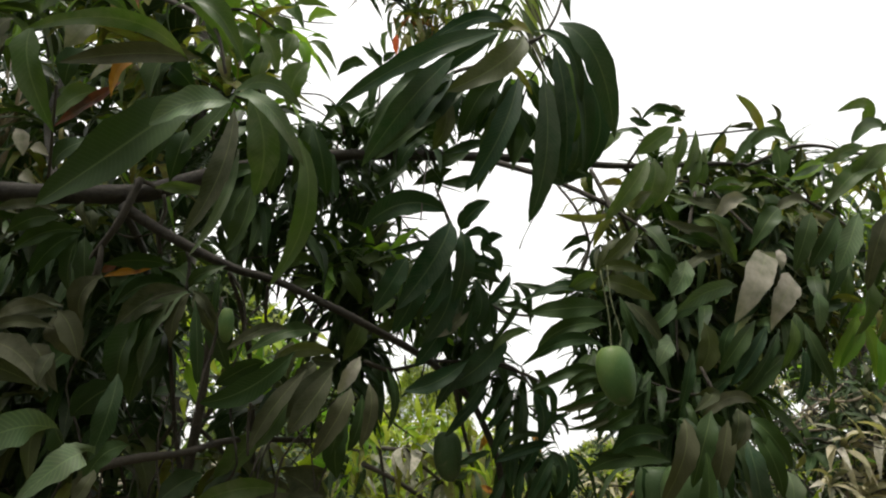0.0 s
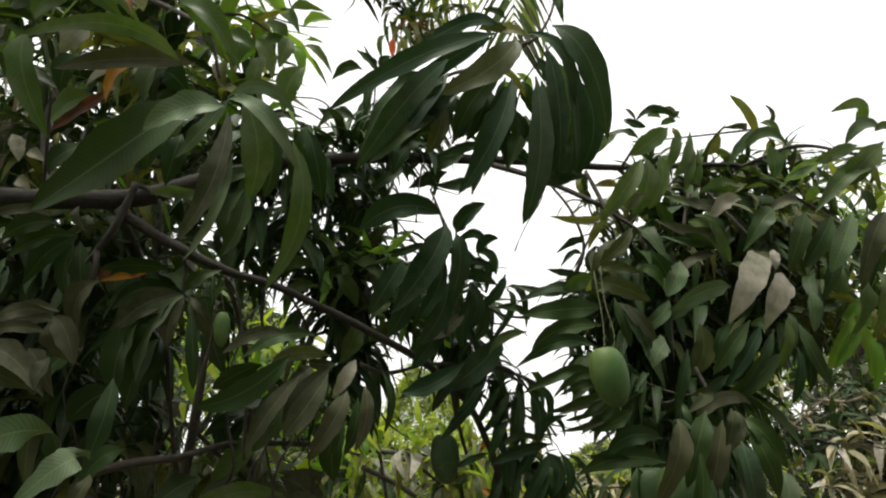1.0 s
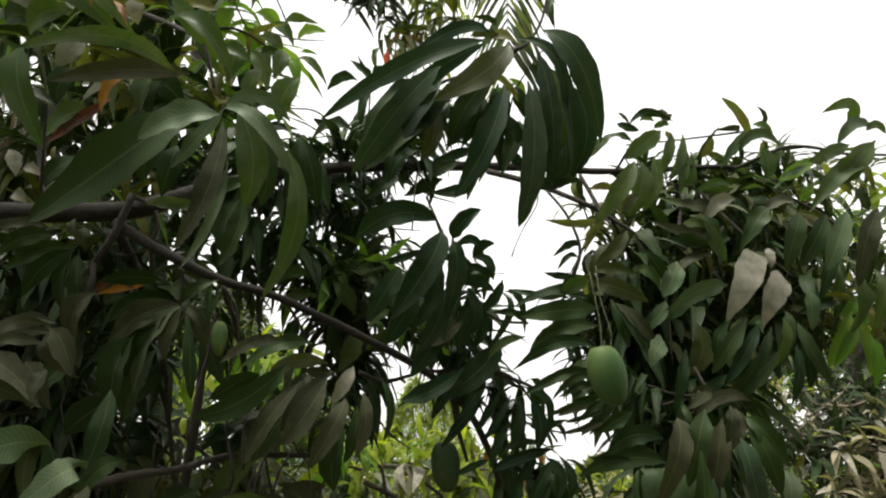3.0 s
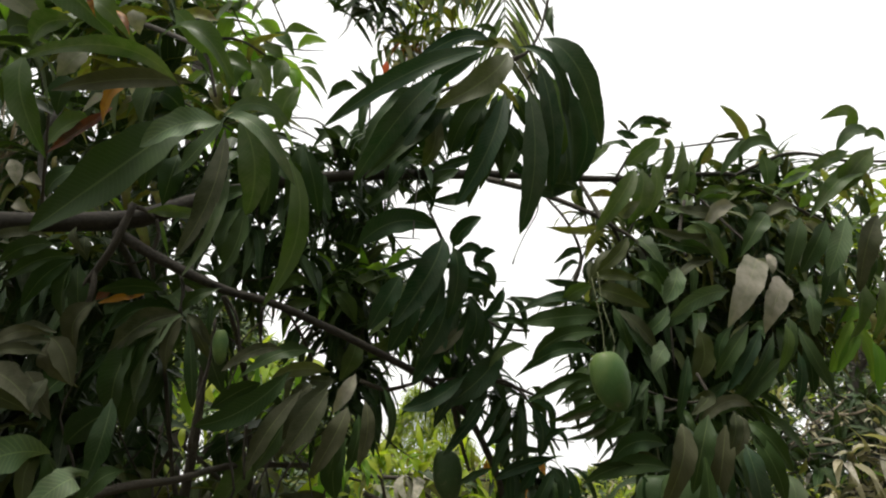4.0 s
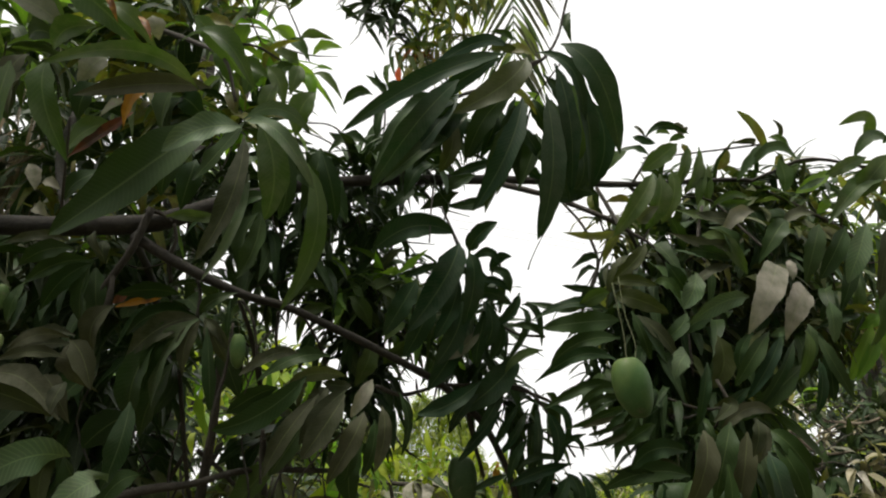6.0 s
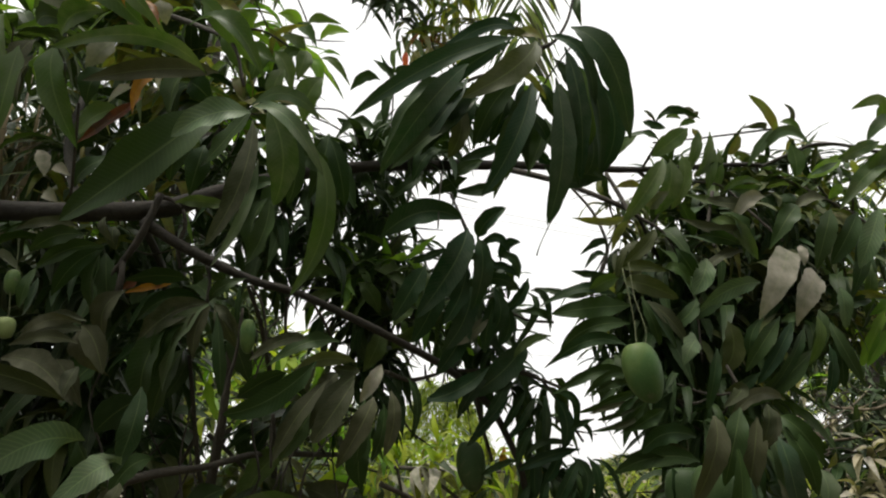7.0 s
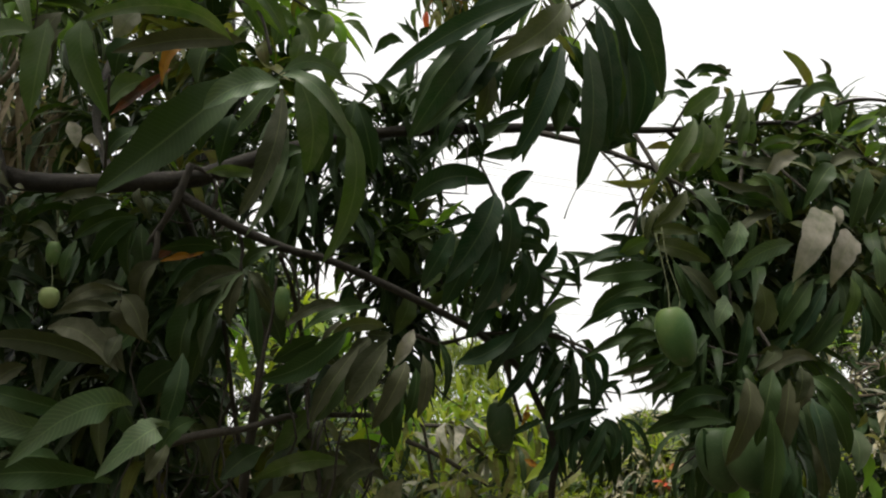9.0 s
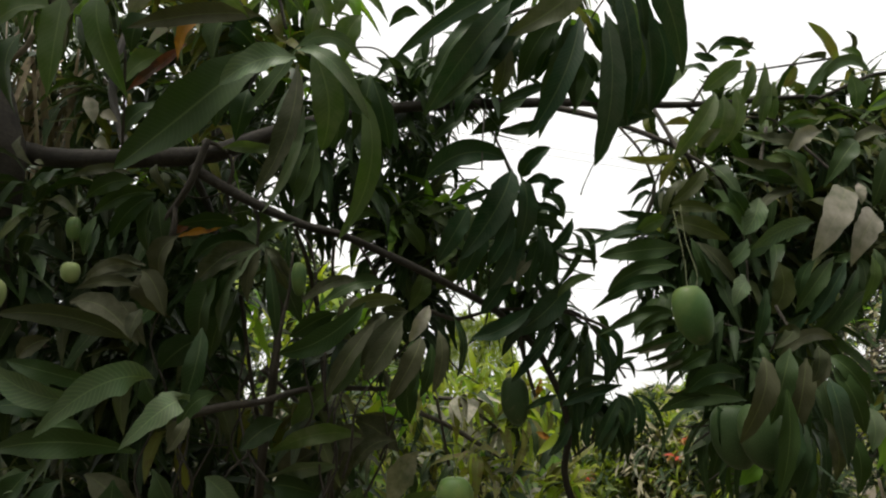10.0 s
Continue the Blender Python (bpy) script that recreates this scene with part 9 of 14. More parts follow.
drape(middle_bough, "e", (0.288, 1.597, 1.610), (0.309, 1.586, 1.559), (0.293, 1.597, 1.507), 0.023, 0)
drape(middle_bough, "e", (0.297, 1.578, 1.604), (0.337, 1.560, 1.572), (0.360, 1.596, 1.486), 0.012, 0)
drape(middle_bough, "e", (0.267, 1.596, 1.607), (0.231, 1.573, 1.552), (0.193, 1.589, 1.484), 0.029, 0)
drape(middle_bough, "e", (0.197, 1.604, 1.573), (0.177, 1.599, 1.522), (0.183, 1.610, 1.483), 0.023, 0)
drape(middle_bough, "e", (0.250, 1.592, 1.584), (0.238, 1.580, 1.526), (0.209, 1.592, 1.479), 0.023, 14)
drape(middle_bough, "e", (0.272, 1.600, 1.629), (0.185, 1.568, 1.611), (0.120, 1.577, 1.582), 0.029, 0)
drape(middle_bough, "e", (0.258, 1.608, 1.637), (0.186, 1.578, 1.646), (0.139, 1.590, 1.610), 0.017, 0)
drape(middle_bough, "e", (0.119, 1.611, 1.609), (0.074, 1.597, 1.594), (0.035, 1.607, 1.574), 0.018, 0)
drape(middle_bough, "e", (0.060, 1.503, 1.814), (-0.016, 1.479, 1.760), (-0.089, 1.488, 1.741), 0.043, 10)
drape(middle_bough, "e", (0.061, 1.527, 1.804), (0.018, 1.512, 1.757), (-0.018, 1.535, 1.700), 0.030, 0)
drape(middle_bough, "e", (0.110, 1.531, 1.831), (0.092, 1.518, 1.762), (0.043, 1.538, 1.699), 0.029, 0)
drape(middle_bough, "e", (0.147, 1.607, 1.556), (0.122, 1.597, 1.505), (0.087, 1.612, 1.465), 0.024, 0)
drape(middle_bough, "e", (0.171, 1.597, 1.627), (0.159, 1.593, 1.568), (0.164, 1.610, 1.517), 0.020, 0)
drape(middle_bough, "e", (0.226, 1.595, 1.639), (0.207, 1.588, 1.587), (0.179, 1.598, 1.555), 0.027, 0)
drape(middle_bough, "e", (0.303, 1.550, 1.693), (0.264, 1.544, 1.681), (0.244, 1.556, 1.666), 0.015, 0)
drape(middle_bough, "u", (-0.230, 1.341, 1.777), (-0.274, 1.313, 1.728), (-0.321, 1.334, 1.669), 0.041, 0)
drape(middle_bough, "p", (-0.168, 1.285, 1.788), (-0.184, 1.273, 1.753), (-0.210, 1.287, 1.715), 0.029, 0)
drape(middle_bough, "u", (-0.189, 1.325, 1.729), (-0.210, 1.304, 1.672), (-0.263, 1.338, 1.592), 0.045, 10)
drape(middle_bough, "u", (-0.154, 1.332, 1.741), (-0.146, 1.319, 1.681), (-0.169, 1.342, 1.612), 0.030, -10)
drape(middle_bough, "d", (-0.127, 1.434, 1.783), (-0.105, 1.429, 1.722), (-0.123, 1.456, 1.649), 0.019, 0)
drape(middle_bough, "d", (-0.312, 1.386, 1.735), (-0.347, 1.368, 1.671), (-0.394, 1.394, 1.612), 0.043, 0)
drape(middle_bough, "d", (-0.216, 1.387, 1.733), (-0.218, 1.375, 1.667), (-0.236, 1.399, 1.599), 0.038, 0)
drape(middle_bough, "u", (-0.272, 1.368, 1.790), (-0.292, 1.357, 1.765), (-0.316, 1.360, 1.751), 0.036, 0)
drape(middle_bough, "d", (-0.177, 1.411, 1.723), (-0.180, 1.404, 1.663), (-0.205, 1.428, 1.606), 0.031, 10)
drape(middle_bough, "u", (-0.222, 1.358, 1.789), (-0.249, 1.341, 1.787), (-0.278, 1.336, 1.793), 0.026, 0)
drape(left_bough, "d", (-0.782, 1.091, 1.947), (-0.788, 1.080, 1.909), (-0.799, 1.092, 1.872), 0.025, 0)
drape(left_bough, "d", (-0.791, 1.114, 1.939), (-0.789, 1.104, 1.898), (-0.808, 1.116, 1.863), 0.019, 14)
drape(right_bough, "u", (0.375, 1.018, 1.652), (0.364, 1.003, 1.597), (0.331, 1.040, 1.522), 0.037, 0)
drape(right_bough, "d", (0.440, 1.069, 1.668), (0.414, 1.051, 1.614), (0.398, 1.078, 1.549), 0.038, 10)
drape(right_bough, "u", (0.469, 1.039, 1.670), (0.465, 1.032, 1.642), (0.455, 1.044, 1.613), 0.023, 0)
drape(right_bough, "u", (0.403, 1.030, 1.690), (0.424, 1.017, 1.690), (0.392, 1.016, 1.664), 0.023, 20)
drape(right_bough, "e", (0.440, 1.078, 1.561), (0.415, 1.059, 1.512), (0.394, 1.084, 1.452), 0.040, 0)
drape(right_bough, "e", (0.475, 1.033, 1.620), (0.476, 1.014, 1.562), (0.491, 1.049, 1.486), 0.035, -8)
drape(middle_bough, "u", (-0.323, 1.296, 1.848), (-0.369, 1.258, 1.837), (-0.431, 1.261, 1.798), 0.026, 0)
drape(middle_bough, "d", (-0.304, 1.299, 1.801), (-0.383, 1.269, 1.724), (-0.483, 1.286, 1.697), 0.051, -14)
drape(middle_bough, "k", (-0.230, 1.334, 1.804), (-0.285, 1.301, 1.806), (-0.340, 1.301, 1.788), 0.031, -8)
drape(middle_bough, "u", (-0.229, 1.324, 1.764), (-0.267, 1.298, 1.695), (-0.309, 1.312, 1.640), 0.051, 0)
drape(middle_bough, "u", (-0.286, 1.340, 1.770), (-0.345, 1.310, 1.686), (-0.391, 1.336, 1.608), 0.040, 8)
drape(left_bough, "d", (-0.494, 1.232, 1.892), (-0.478, 1.229, 1.796), (-0.479, 1.257, 1.728), 0.027, 0)
drape(left_bough, "d", (-0.451, 1.230, 1.948), (-0.452, 1.229, 1.900), (-0.453, 1.241, 1.867), 0.012, 0)
drape(right_bough, "y", (1.039, 1.470, 1.926), (0.998, 1.454, 1.917), (0.956, 1.447, 1.932), 0.021, 0)
drape(right_bough, "b", (1.020, 1.452, 1.916), (0.995, 1.441, 1.895), (0.964, 1.443, 1.878), 0.022, 0)
drape(right_bough, "y", (1.044, 1.475, 1.910), (1.042, 1.473, 1.883), (1.031, 1.483, 1.853), 0.019, 0)
drape(right_bough, "b", (0.930, 1.382, 1.872), (0.895, 1.372, 1.827), (0.864, 1.392, 1.778), 0.029, 5)
drape(right_bough, "b", (0.947, 1.372, 1.839), (0.946, 1.366, 1.789), (0.937, 1.386, 1.731), 0.029, 0)
drape(right_bough, "d", (0.583, 1.165, 1.838), (0.534, 1.144, 1.787), (0.500, 1.162, 1.738), 0.031, 0)
drape(right_bough, "e", (0.616, 1.188, 1.836), (0.569, 1.169, 1.773), (0.530, 1.191, 1.719), 0.025, 10)
drape(right_bough, "d", (0.645, 1.201, 1.829), (0.598, 1.183, 1.761), (0.555, 1.207, 1.704), 0.023, -10)
drape(right_bough, "g", (0.673, 1.205, 1.847), (0.667, 1.199, 1.802), (0.645, 1.219, 1.755), 0.021, 0)
drape(right_bough, "d", (0.563, 1.185, 1.843), (0.526, 1.173, 1.801), (0.530, 1.186, 1.759), 0.023, 5)
drape(right_bough, "d", (0.668, 1.228, 1.788), (0.589, 1.201, 1.731), (0.523, 1.227, 1.683), 0.038, -8)
drape(right_bough, "e", (0.720, 1.265, 1.803), (0.714, 1.263, 1.747), (0.700, 1.286, 1.694), 0.022, 0)
drape(right_bough, "d", (0.506, 1.210, 1.888), (0.464, 1.185, 1.866), (0.421, 1.187, 1.840), 0.028, -8)
drape(right_bough, "d", (0.446, 1.191, 1.884), (0.417, 1.170, 1.847), (0.372, 1.173, 1.821), 0.028, 10)
drape(right_bough, "e", (0.339, 1.143, 1.870), (0.360, 1.135, 1.819), (0.382, 1.156, 1.782), 0.016, 0)
drape(right_bough, "k", (0.513, 1.227, 1.846), (0.513, 1.220, 1.790), (0.486, 1.234, 1.746), 0.043, 0)
drape(right_bough, "e", (0.475, 1.206, 1.790), (0.459, 1.201, 1.735), (0.447, 1.229, 1.677), 0.023, 0)
drape(right_bough, "e", (0.567, 1.244, 1.749), (0.511, 1.233, 1.707), (0.503, 1.254, 1.668), 0.028, 0)
drape(right_bough, "v", (0.636, 1.184, 1.845), (0.611, 1.175, 1.839), (0.590, 1.178, 1.832), 0.017, 0)
drape(right_bough, "d", (0.259, 1.255, 2.359), (0.284, 1.253, 2.264), (0.319, 1.289, 2.194), 0.077, 0)
drape(right_bough, "g", (0.257, 1.173, 2.418), (0.274, 1.174, 2.314), (0.280, 1.213, 2.232), 0.047, 10)
drape(right_bough, "d", (0.232, 1.221, 2.396), (0.249, 1.225, 2.285), (0.246, 1.262, 2.206), 0.054, -8)
drape(right_bough, "e", (0.193, 1.295, 2.230), (0.247, 1.290, 2.187), (0.304, 1.300, 2.192), 0.030, 0)
drape(right_bough, "v", (0.321, 1.191, 2.434), (0.340, 1.189, 2.392), (0.344, 1.205, 2.360), 0.024, 0)
drape(right_bough, "k", (0.089, 1.123, 2.458), (0.123, 1.111, 2.455), (0.159, 1.120, 2.440), 0.021, 20)
drape(right_bough, "y", (0.125, 1.147, 2.384), (0.159, 1.140, 2.353), (0.187, 1.161, 2.316), 0.016, 0)
drape(right_bough, "d", (0.071, 1.259, 2.393), (0.065, 1.260, 2.331), (0.036, 1.282, 2.284), 0.056, 0)
drape(right_bough, "k", (0.005, 1.226, 2.356), (0.005, 1.229, 2.284), (-0.024, 1.254, 2.236), 0.042, 0)
drape(right_bough, "d", (0.048, 1.224, 2.367), (-0.051, 1.203, 2.277), (-0.151, 1.248, 2.208), 0.044, 10)
drape(right_bough, "e", (0.104, 1.278, 2.272), (0.054, 1.264, 2.251), (0.001, 1.274, 2.239), 0.025, 0)
drape(right_bough, "d", (0.158, 1.225, 2.376), (0.165, 1.223, 2.340), (0.147, 1.240, 2.295), 0.025, 0)
deep, deep_twigs = Foliage(), []
whorl(deep, "gydbyn", (-1.31, 2.23, 2.60), (-0.9, -0.3, 0.2), 11, 0.20, 533, 0.5, 0.185, deep_twigs)
whorl(deep, "gydbyn", (-1.06, 2.01, 3.18), (-0.7, -0.8, 0.7), 11, 0.20, 534, 0.5, 0.185, deep_twigs)
whorl(deep, "gydbyn", (-0.75, 1.51, 2.63), (-0.9, -0.2, 0.1), 11, 0.20, 535, 0.5, 0.185, deep_twigs)
whorl(deep, "gydbyn", (-1.38, 1.89, 2.87), (0.3, 0.2, -0.2), 11, 0.20, 536, 0.5, 0.185, deep_twigs)
whorl(deep, "gydbyn", (-1.03, 1.82, 2.64), (-0.8, -1.0, -0.1), 11, 0.20, 537, 0.5, 0.185, deep_twigs)
whorl(deep, "gydbyn", (-1.02, 2.32, 3.19), (-0.6, -0.8, 0.0), 11, 0.20, 538, 0.5, 0.185, deep_twigs)
whorl(deep, "gydbyn", (-1.02, 1.76, 3.16), (-0.1, -0.2, 0.6), 11, 0.20, 539, 0.5, 0.185, deep_twigs)
whorl(deep, "gydbyn", (-0.73, 2.10, 3.19), (-0.6, 0.1, 0.4), 11, 0.20, 540, 0.5, 0.185, deep_twigs)
whorl(deep, "gydbyn", (-1.47, 2.30, 3.48), (-0.7, -0.8, 0.8), 11, 0.20, 541, 0.5, 0.185, deep_twigs)
whorl(deep, "gydbyn", (-1.53, 2.25, 3.18), (-0.1, 0.1, -0.2), 11, 0.20, 542, 0.5, 0.185, deep_twigs)
whorl(deep, "gydbyn", (-1.37, 2.14, 2.85), (0.9, -0.7, 0.4), 11, 0.20, 543, 0.5, 0.185, deep_twigs)
whorl(deep, "gydbyn", (-0.55, 1.74, 2.61), (0.7, -0.4, 0.6), 11, 0.20, 544, 0.5, 0.185, deep_twigs)
whorl(deep, "gydbyn", (-0.80, 1.59, 2.77), (0.1, -0.7, 0.8), 11, 0.20, 545, 0.5, 0.185, deep_twigs)
whorl(deep, "gydbyn", (-1.18, 1.81, 2.92), (0.7, -0.3, -0.1), 11, 0.20, 546, 0.5, 0.185, deep_twigs)
whorl(deep, "gydbyn", (-1.47, 1.94, 3.15), (0.2, -0.3, 0.5), 11, 0.20, 547, 0.5, 0.185, deep_twigs)
whorl(deep, "gydbyn", (-1.46, 2.38, 3.19), (0.8, 0.1, 0.1), 11, 0.20, 548, 0.5, 0.185, deep_twigs)
whorl(deep, "gydbyn", (-1.27, 1.63, 3.02), (0.7, -0.4, 0.4), 11, 0.20, 549, 0.5, 0.185, deep_twigs)
whorl(deep, "gydbyn", (-1.00, 2.22, 2.71), (0.5, -1.0, 0.2), 11, 0.20, 550, 0.5, 0.185, deep_twigs)
whorl(deep, "gydbyn", (-0.98, 1.80, 2.77), (0.7, -0.4, 0.3), 11, 0.20, 551, 0.5, 0.185, deep_twigs)
whorl(deep, "gydbyn", (-0.86, 1.47, 2.78), (-0.7, -0.2, 0.5), 11, 0.20, 552, 0.5, 0.185, deep_twigs)
whorl(deep, "gydbyn", (-0.68, 1.76, 2.63), (-0.0, 0.1, 0.3), 11, 0.20, 553, 0.5, 0.185, deep_twigs)
whorl(deep, "gydbyn", (-0.77, 1.53, 2.95), (-0.8, -0.8, 0.2), 11, 0.20, 554, 0.5, 0.185, deep_twigs)
whorl(deep, "gydbyn", (-1.24, 1.98, 2.49), (0.1, 0.1, -0.1), 11, 0.20, 555, 0.5, 0.185, deep_twigs)
whorl(deep, "gydbyn", (-1.56, 2.18, 3.24), (-0.3, 0.1, 0.8), 11, 0.20, 556, 0.5, 0.185, deep_twigs)
whorl(deep, "gydbyn", (-0.97, 2.39, 2.87), (0.9, -0.9, 0.9), 11, 0.20, 557, 0.5, 0.185, deep_twigs)
whorl(deep, "gydbyn", (-0.90, 2.16, 3.43), (-0.5, -0.1, 0.1), 11, 0.20, 558, 0.5, 0.185, deep_twigs)
whorl(deep, "gydbyn", (-0.94, 1.91, 2.79), (0.5, 0.0, 0.6), 11, 0.20, 559, 0.5, 0.185, deep_twigs)
whorl(deep, "gydbyn", (-1.65, 2.23, 3.52), (-0.9, 0.2, 0.3), 11, 0.20, 560, 0.5, 0.185, deep_twigs)
whorl(deep, "gydbyn", (-0.90, 1.69, 2.78), (0.3, -0.5, 0.3), 11, 0.20, 561, 0.5, 0.185, deep_twigs)
whorl(deep, "gydbyn", (-1.24, 1.76, 2.58), (-0.9, -0.4, 0.8), 11, 0.20, 562, 0.5, 0.185, deep_twigs)
whorl(deep, "gydbyn", (-1.14, 2.17, 2.68), (0.3, -0.5, 0.6), 11, 0.20, 563, 0.5, 0.185, deep_twigs)
whorl(deep, "gydbyn", (-0.61, 1.79, 2.75), (-0.4, -0.5, 0.8), 11, 0.20, 564, 0.5, 0.185, deep_twigs)
whorl(deep, "gydbyn", (-1.41, 2.09, 2.98), (0.7, -0.3, 0.8), 11, 0.20, 565, 0.5, 0.185, deep_twigs)
whorl(deep, "gydbyn", (-1.11, 1.65, 3.06), (-0.6, -0.3, 0.8), 11, 0.20, 566, 0.5, 0.185, deep_twigs)
whorl(deep, "gydbyn", (-0.60, 1.56, 2.57), (0.2, -0.1, 0.6), 11, 0.20, 567, 0.5, 0.185, deep_twigs)
whorl(deep, "gydbyn", (-0.95, 1.63, 2.82), (0.4, -0.2, 0.2), 11, 0.20, 568, 0.5, 0.185, deep_twigs)
whorl(deep, "gydbyn", (-0.91, 1.44, 2.88), (-0.9, 0.1, 0.5), 11, 0.20, 569, 0.5, 0.185, deep_twigs)
whorl(deep, "gydbyn", (-0.71, 1.63, 2.59), (-0.1, -0.9, 0.4), 11, 0.20, 570, 0.5, 0.185, deep_twigs)
whorl(deep, "gydbyn", (-1.44, 2.40, 2.79), (-0.7, -0.8, 0.1), 11, 0.20, 571, 0.5, 0.185, deep_twigs)
whorl(deep, "gydbyn", (-1.20, 1.77, 2.40), (0.5, -0.5, 0.8), 11, 0.20, 572, 0.5, 0.185, deep_twigs)
whorl(deep, "gydbyn", (-0.74, 1.45, 2.82), (-0.4, 0.2, 0.0), 11, 0.20, 573, 0.5, 0.185, deep_twigs)
whorl(deep, "gydbyn", (-1.33, 2.31, 2.83), (-0.3, -0.5, 0.2), 11, 0.20, 574, 0.5, 0.185, deep_twigs)
whorl(deep, "gydbyn", (-1.00, 1.47, 2.81), (-0.5, -0.9, 0.4), 11, 0.20, 575, 0.5, 0.185, deep_twigs)
whorl(deep, "gydbyn", (-0.95, 2.08, 3.44), (-0.3, 0.3, 0.3), 11, 0.20, 576, 0.5, 0.185, deep_twigs)
whorl(deep, "gydbyn", (-1.08, 1.99, 3.39), (-0.8, -0.8, -0.2), 11, 0.20, 577, 0.5, 0.185, deep_twigs)
whorl(deep, "gydbyn", (-1.27, 2.11, 2.78), (0.9, 0.2, 0.1), 11, 0.20, 578, 0.5, 0.185, deep_twigs)
whorl(deep, "gydbyn", (-0.76, 2.03, 2.71), (0.7, 0.1, -0.0), 11, 0.20, 579, 0.5, 0.185, deep_twigs)
whorl(deep, "gydbyn", (-0.85, 1.59, 2.31), (0.3, -0.3, 0.4), 11, 0.20, 580, 0.5, 0.185, deep_twigs)
whorl(deep, "gydbyn", (-1.42, 1.97, 3.18), (0.8, -0.9, 0.4), 11, 0.20, 581, 0.5, 0.185, deep_twigs)
whorl(deep, "gydbyn", (-1.13, 2.31, 2.82), (-0.9, -0.8, -0.1), 11, 0.20, 582, 0.5, 0.185, deep_twigs)
whorl(deep, "gdgb", (-1.58, 1.64, 3.11), (-0.2, -0.0, 0.6), 10, 0.20, 583, 0.5, 0.185, deep_twigs)
whorl(deep, "gdgb", (-1.50, 1.57, 2.84), (-0.9, -0.5, -0.1), 10, 0.20, 584, 0.5, 0.185, deep_twigs)
whorl(deep, "gdgb", (-1.87, 1.79, 3.01), (-0.0, -0.1, 0.6), 10, 0.20, 585, 0.5, 0.185, deep_twigs)
whorl(deep, "gdgb", (-1.21, 1.49, 2.82), (1.0, -0.0, -0.1), 10, 0.20, 586, 0.5, 0.185, deep_twigs)
whorl(deep, "gdgb", (-1.71, 1.70, 2.95), (-0.3, -0.7, 0.3), 10, 0.20, 587, 0.5, 0.185, deep_twigs)
whorl(deep, "gdgb", (-1.38, 1.41, 2.81), (-0.7, -0.9, 0.6), 10, 0.20, 588, 0.5, 0.185, deep_twigs)
whorl(deep, "gdgb", (-1.64, 1.81, 3.10), (0.0, 0.3, 0.0), 10, 0.20, 589, 0.5, 0.185, deep_twigs)
whorl(deep, "gdgb", (-1.15, 1.34, 2.70), (0.5, -0.5, 0.4), 10, 0.20, 590, 0.5, 0.185, deep_twigs)
whorl(deep, "gdgb", (-1.87, 1.77, 3.13), (0.2, -0.4, 0.2), 10, 0.20, 591, 0.5, 0.185, deep_twigs)
whorl(deep, "gdgb", (-1.32, 1.72, 2.98), (-0.0, -0.2, 0.5), 10, 0.20, 592, 0.5, 0.185, deep_twigs)
whorl(deep, "gdgb", (-1.37, 1.64, 2.88), (-0.9, -0.0, 0.3), 10, 0.20, 593, 0.5, 0.185, deep_twigs)
whorl(deep, "gdgb", (-1.59, 1.49, 2.97), (0.4, 0.2, 0.2), 10, 0.20, 594, 0.5, 0.185, deep_twigs)
whorl(deep, "gdgb", (-1.44, 1.77, 3.25), (-0.9, 0.1, 0.4), 10, 0.20, 595, 0.5, 0.185, deep_twigs)
whorl(deep, "gdgb", (-1.28, 1.52, 2.93), (-0.3, -0.3, 0.7), 10, 0.20, 596, 0.5, 0.185, deep_twigs)
whorl(deep, "gby", (-0.56, 1.54, 3.06), (0.1, -0.3, -0.1), 9, 0.17, 597, 0.3, 0.185, deep_twigs)
whorl(deep, "gby", (-0.69, 1.60, 3.10), (-0.5, -0.1, 0.5), 9, 0.17, 598, 0.3, 0.185, deep_twigs)
whorl(deep, "gby", (-0.71, 1.68, 3.05), (0.3, -0.5, 0.2), 9, 0.17, 599, 0.3, 0.185, deep_twigs)
whorl(deep, "gby", (-0.60, 1.78, 3.03), (-0.7, 0.0, -0.1), 9, 0.17, 600, 0.3, 0.185, deep_twigs)
whorl(deep, "gby", (-0.62, 1.60, 3.00), (-0.5, -0.9, -0.1), 9, 0.17, 601, 0.3, 0.185, deep_twigs)
whorl(deep, "gby", (-0.55, 1.62, 2.80), (0.0, 0.3, 0.8), 9, 0.17, 602, 0.3, 0.185, deep_twigs)
whorl(deep, "gby", (-0.55, 1.82, 2.89), (0.8, -0.7, 0.4), 9, 0.17, 603, 0.3, 0.185, deep_twigs)
whorl(deep, "gby", (-0.71, 1.80, 2.82), (-0.7, -0.8, 0.7), 9, 0.17, 604, 0.3, 0.185, deep_twigs)
whorl(deep, "gby", (-0.53, 1.68, 3.12), (-0.3, -0.8, 0.5), 9, 0.17, 605, 0.3, 0.185, deep_twigs)
# rear mass of the boughs, its shade carried by the dark n leaves
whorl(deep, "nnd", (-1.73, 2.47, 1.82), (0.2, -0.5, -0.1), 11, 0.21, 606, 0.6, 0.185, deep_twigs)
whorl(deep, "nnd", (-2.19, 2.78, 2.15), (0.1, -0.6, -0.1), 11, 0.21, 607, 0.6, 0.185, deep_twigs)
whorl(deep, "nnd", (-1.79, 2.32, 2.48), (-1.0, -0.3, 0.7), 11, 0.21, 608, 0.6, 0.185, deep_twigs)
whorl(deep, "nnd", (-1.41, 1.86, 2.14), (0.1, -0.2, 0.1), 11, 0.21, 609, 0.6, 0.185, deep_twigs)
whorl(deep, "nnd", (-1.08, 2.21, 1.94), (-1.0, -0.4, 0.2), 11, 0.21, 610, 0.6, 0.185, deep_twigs)
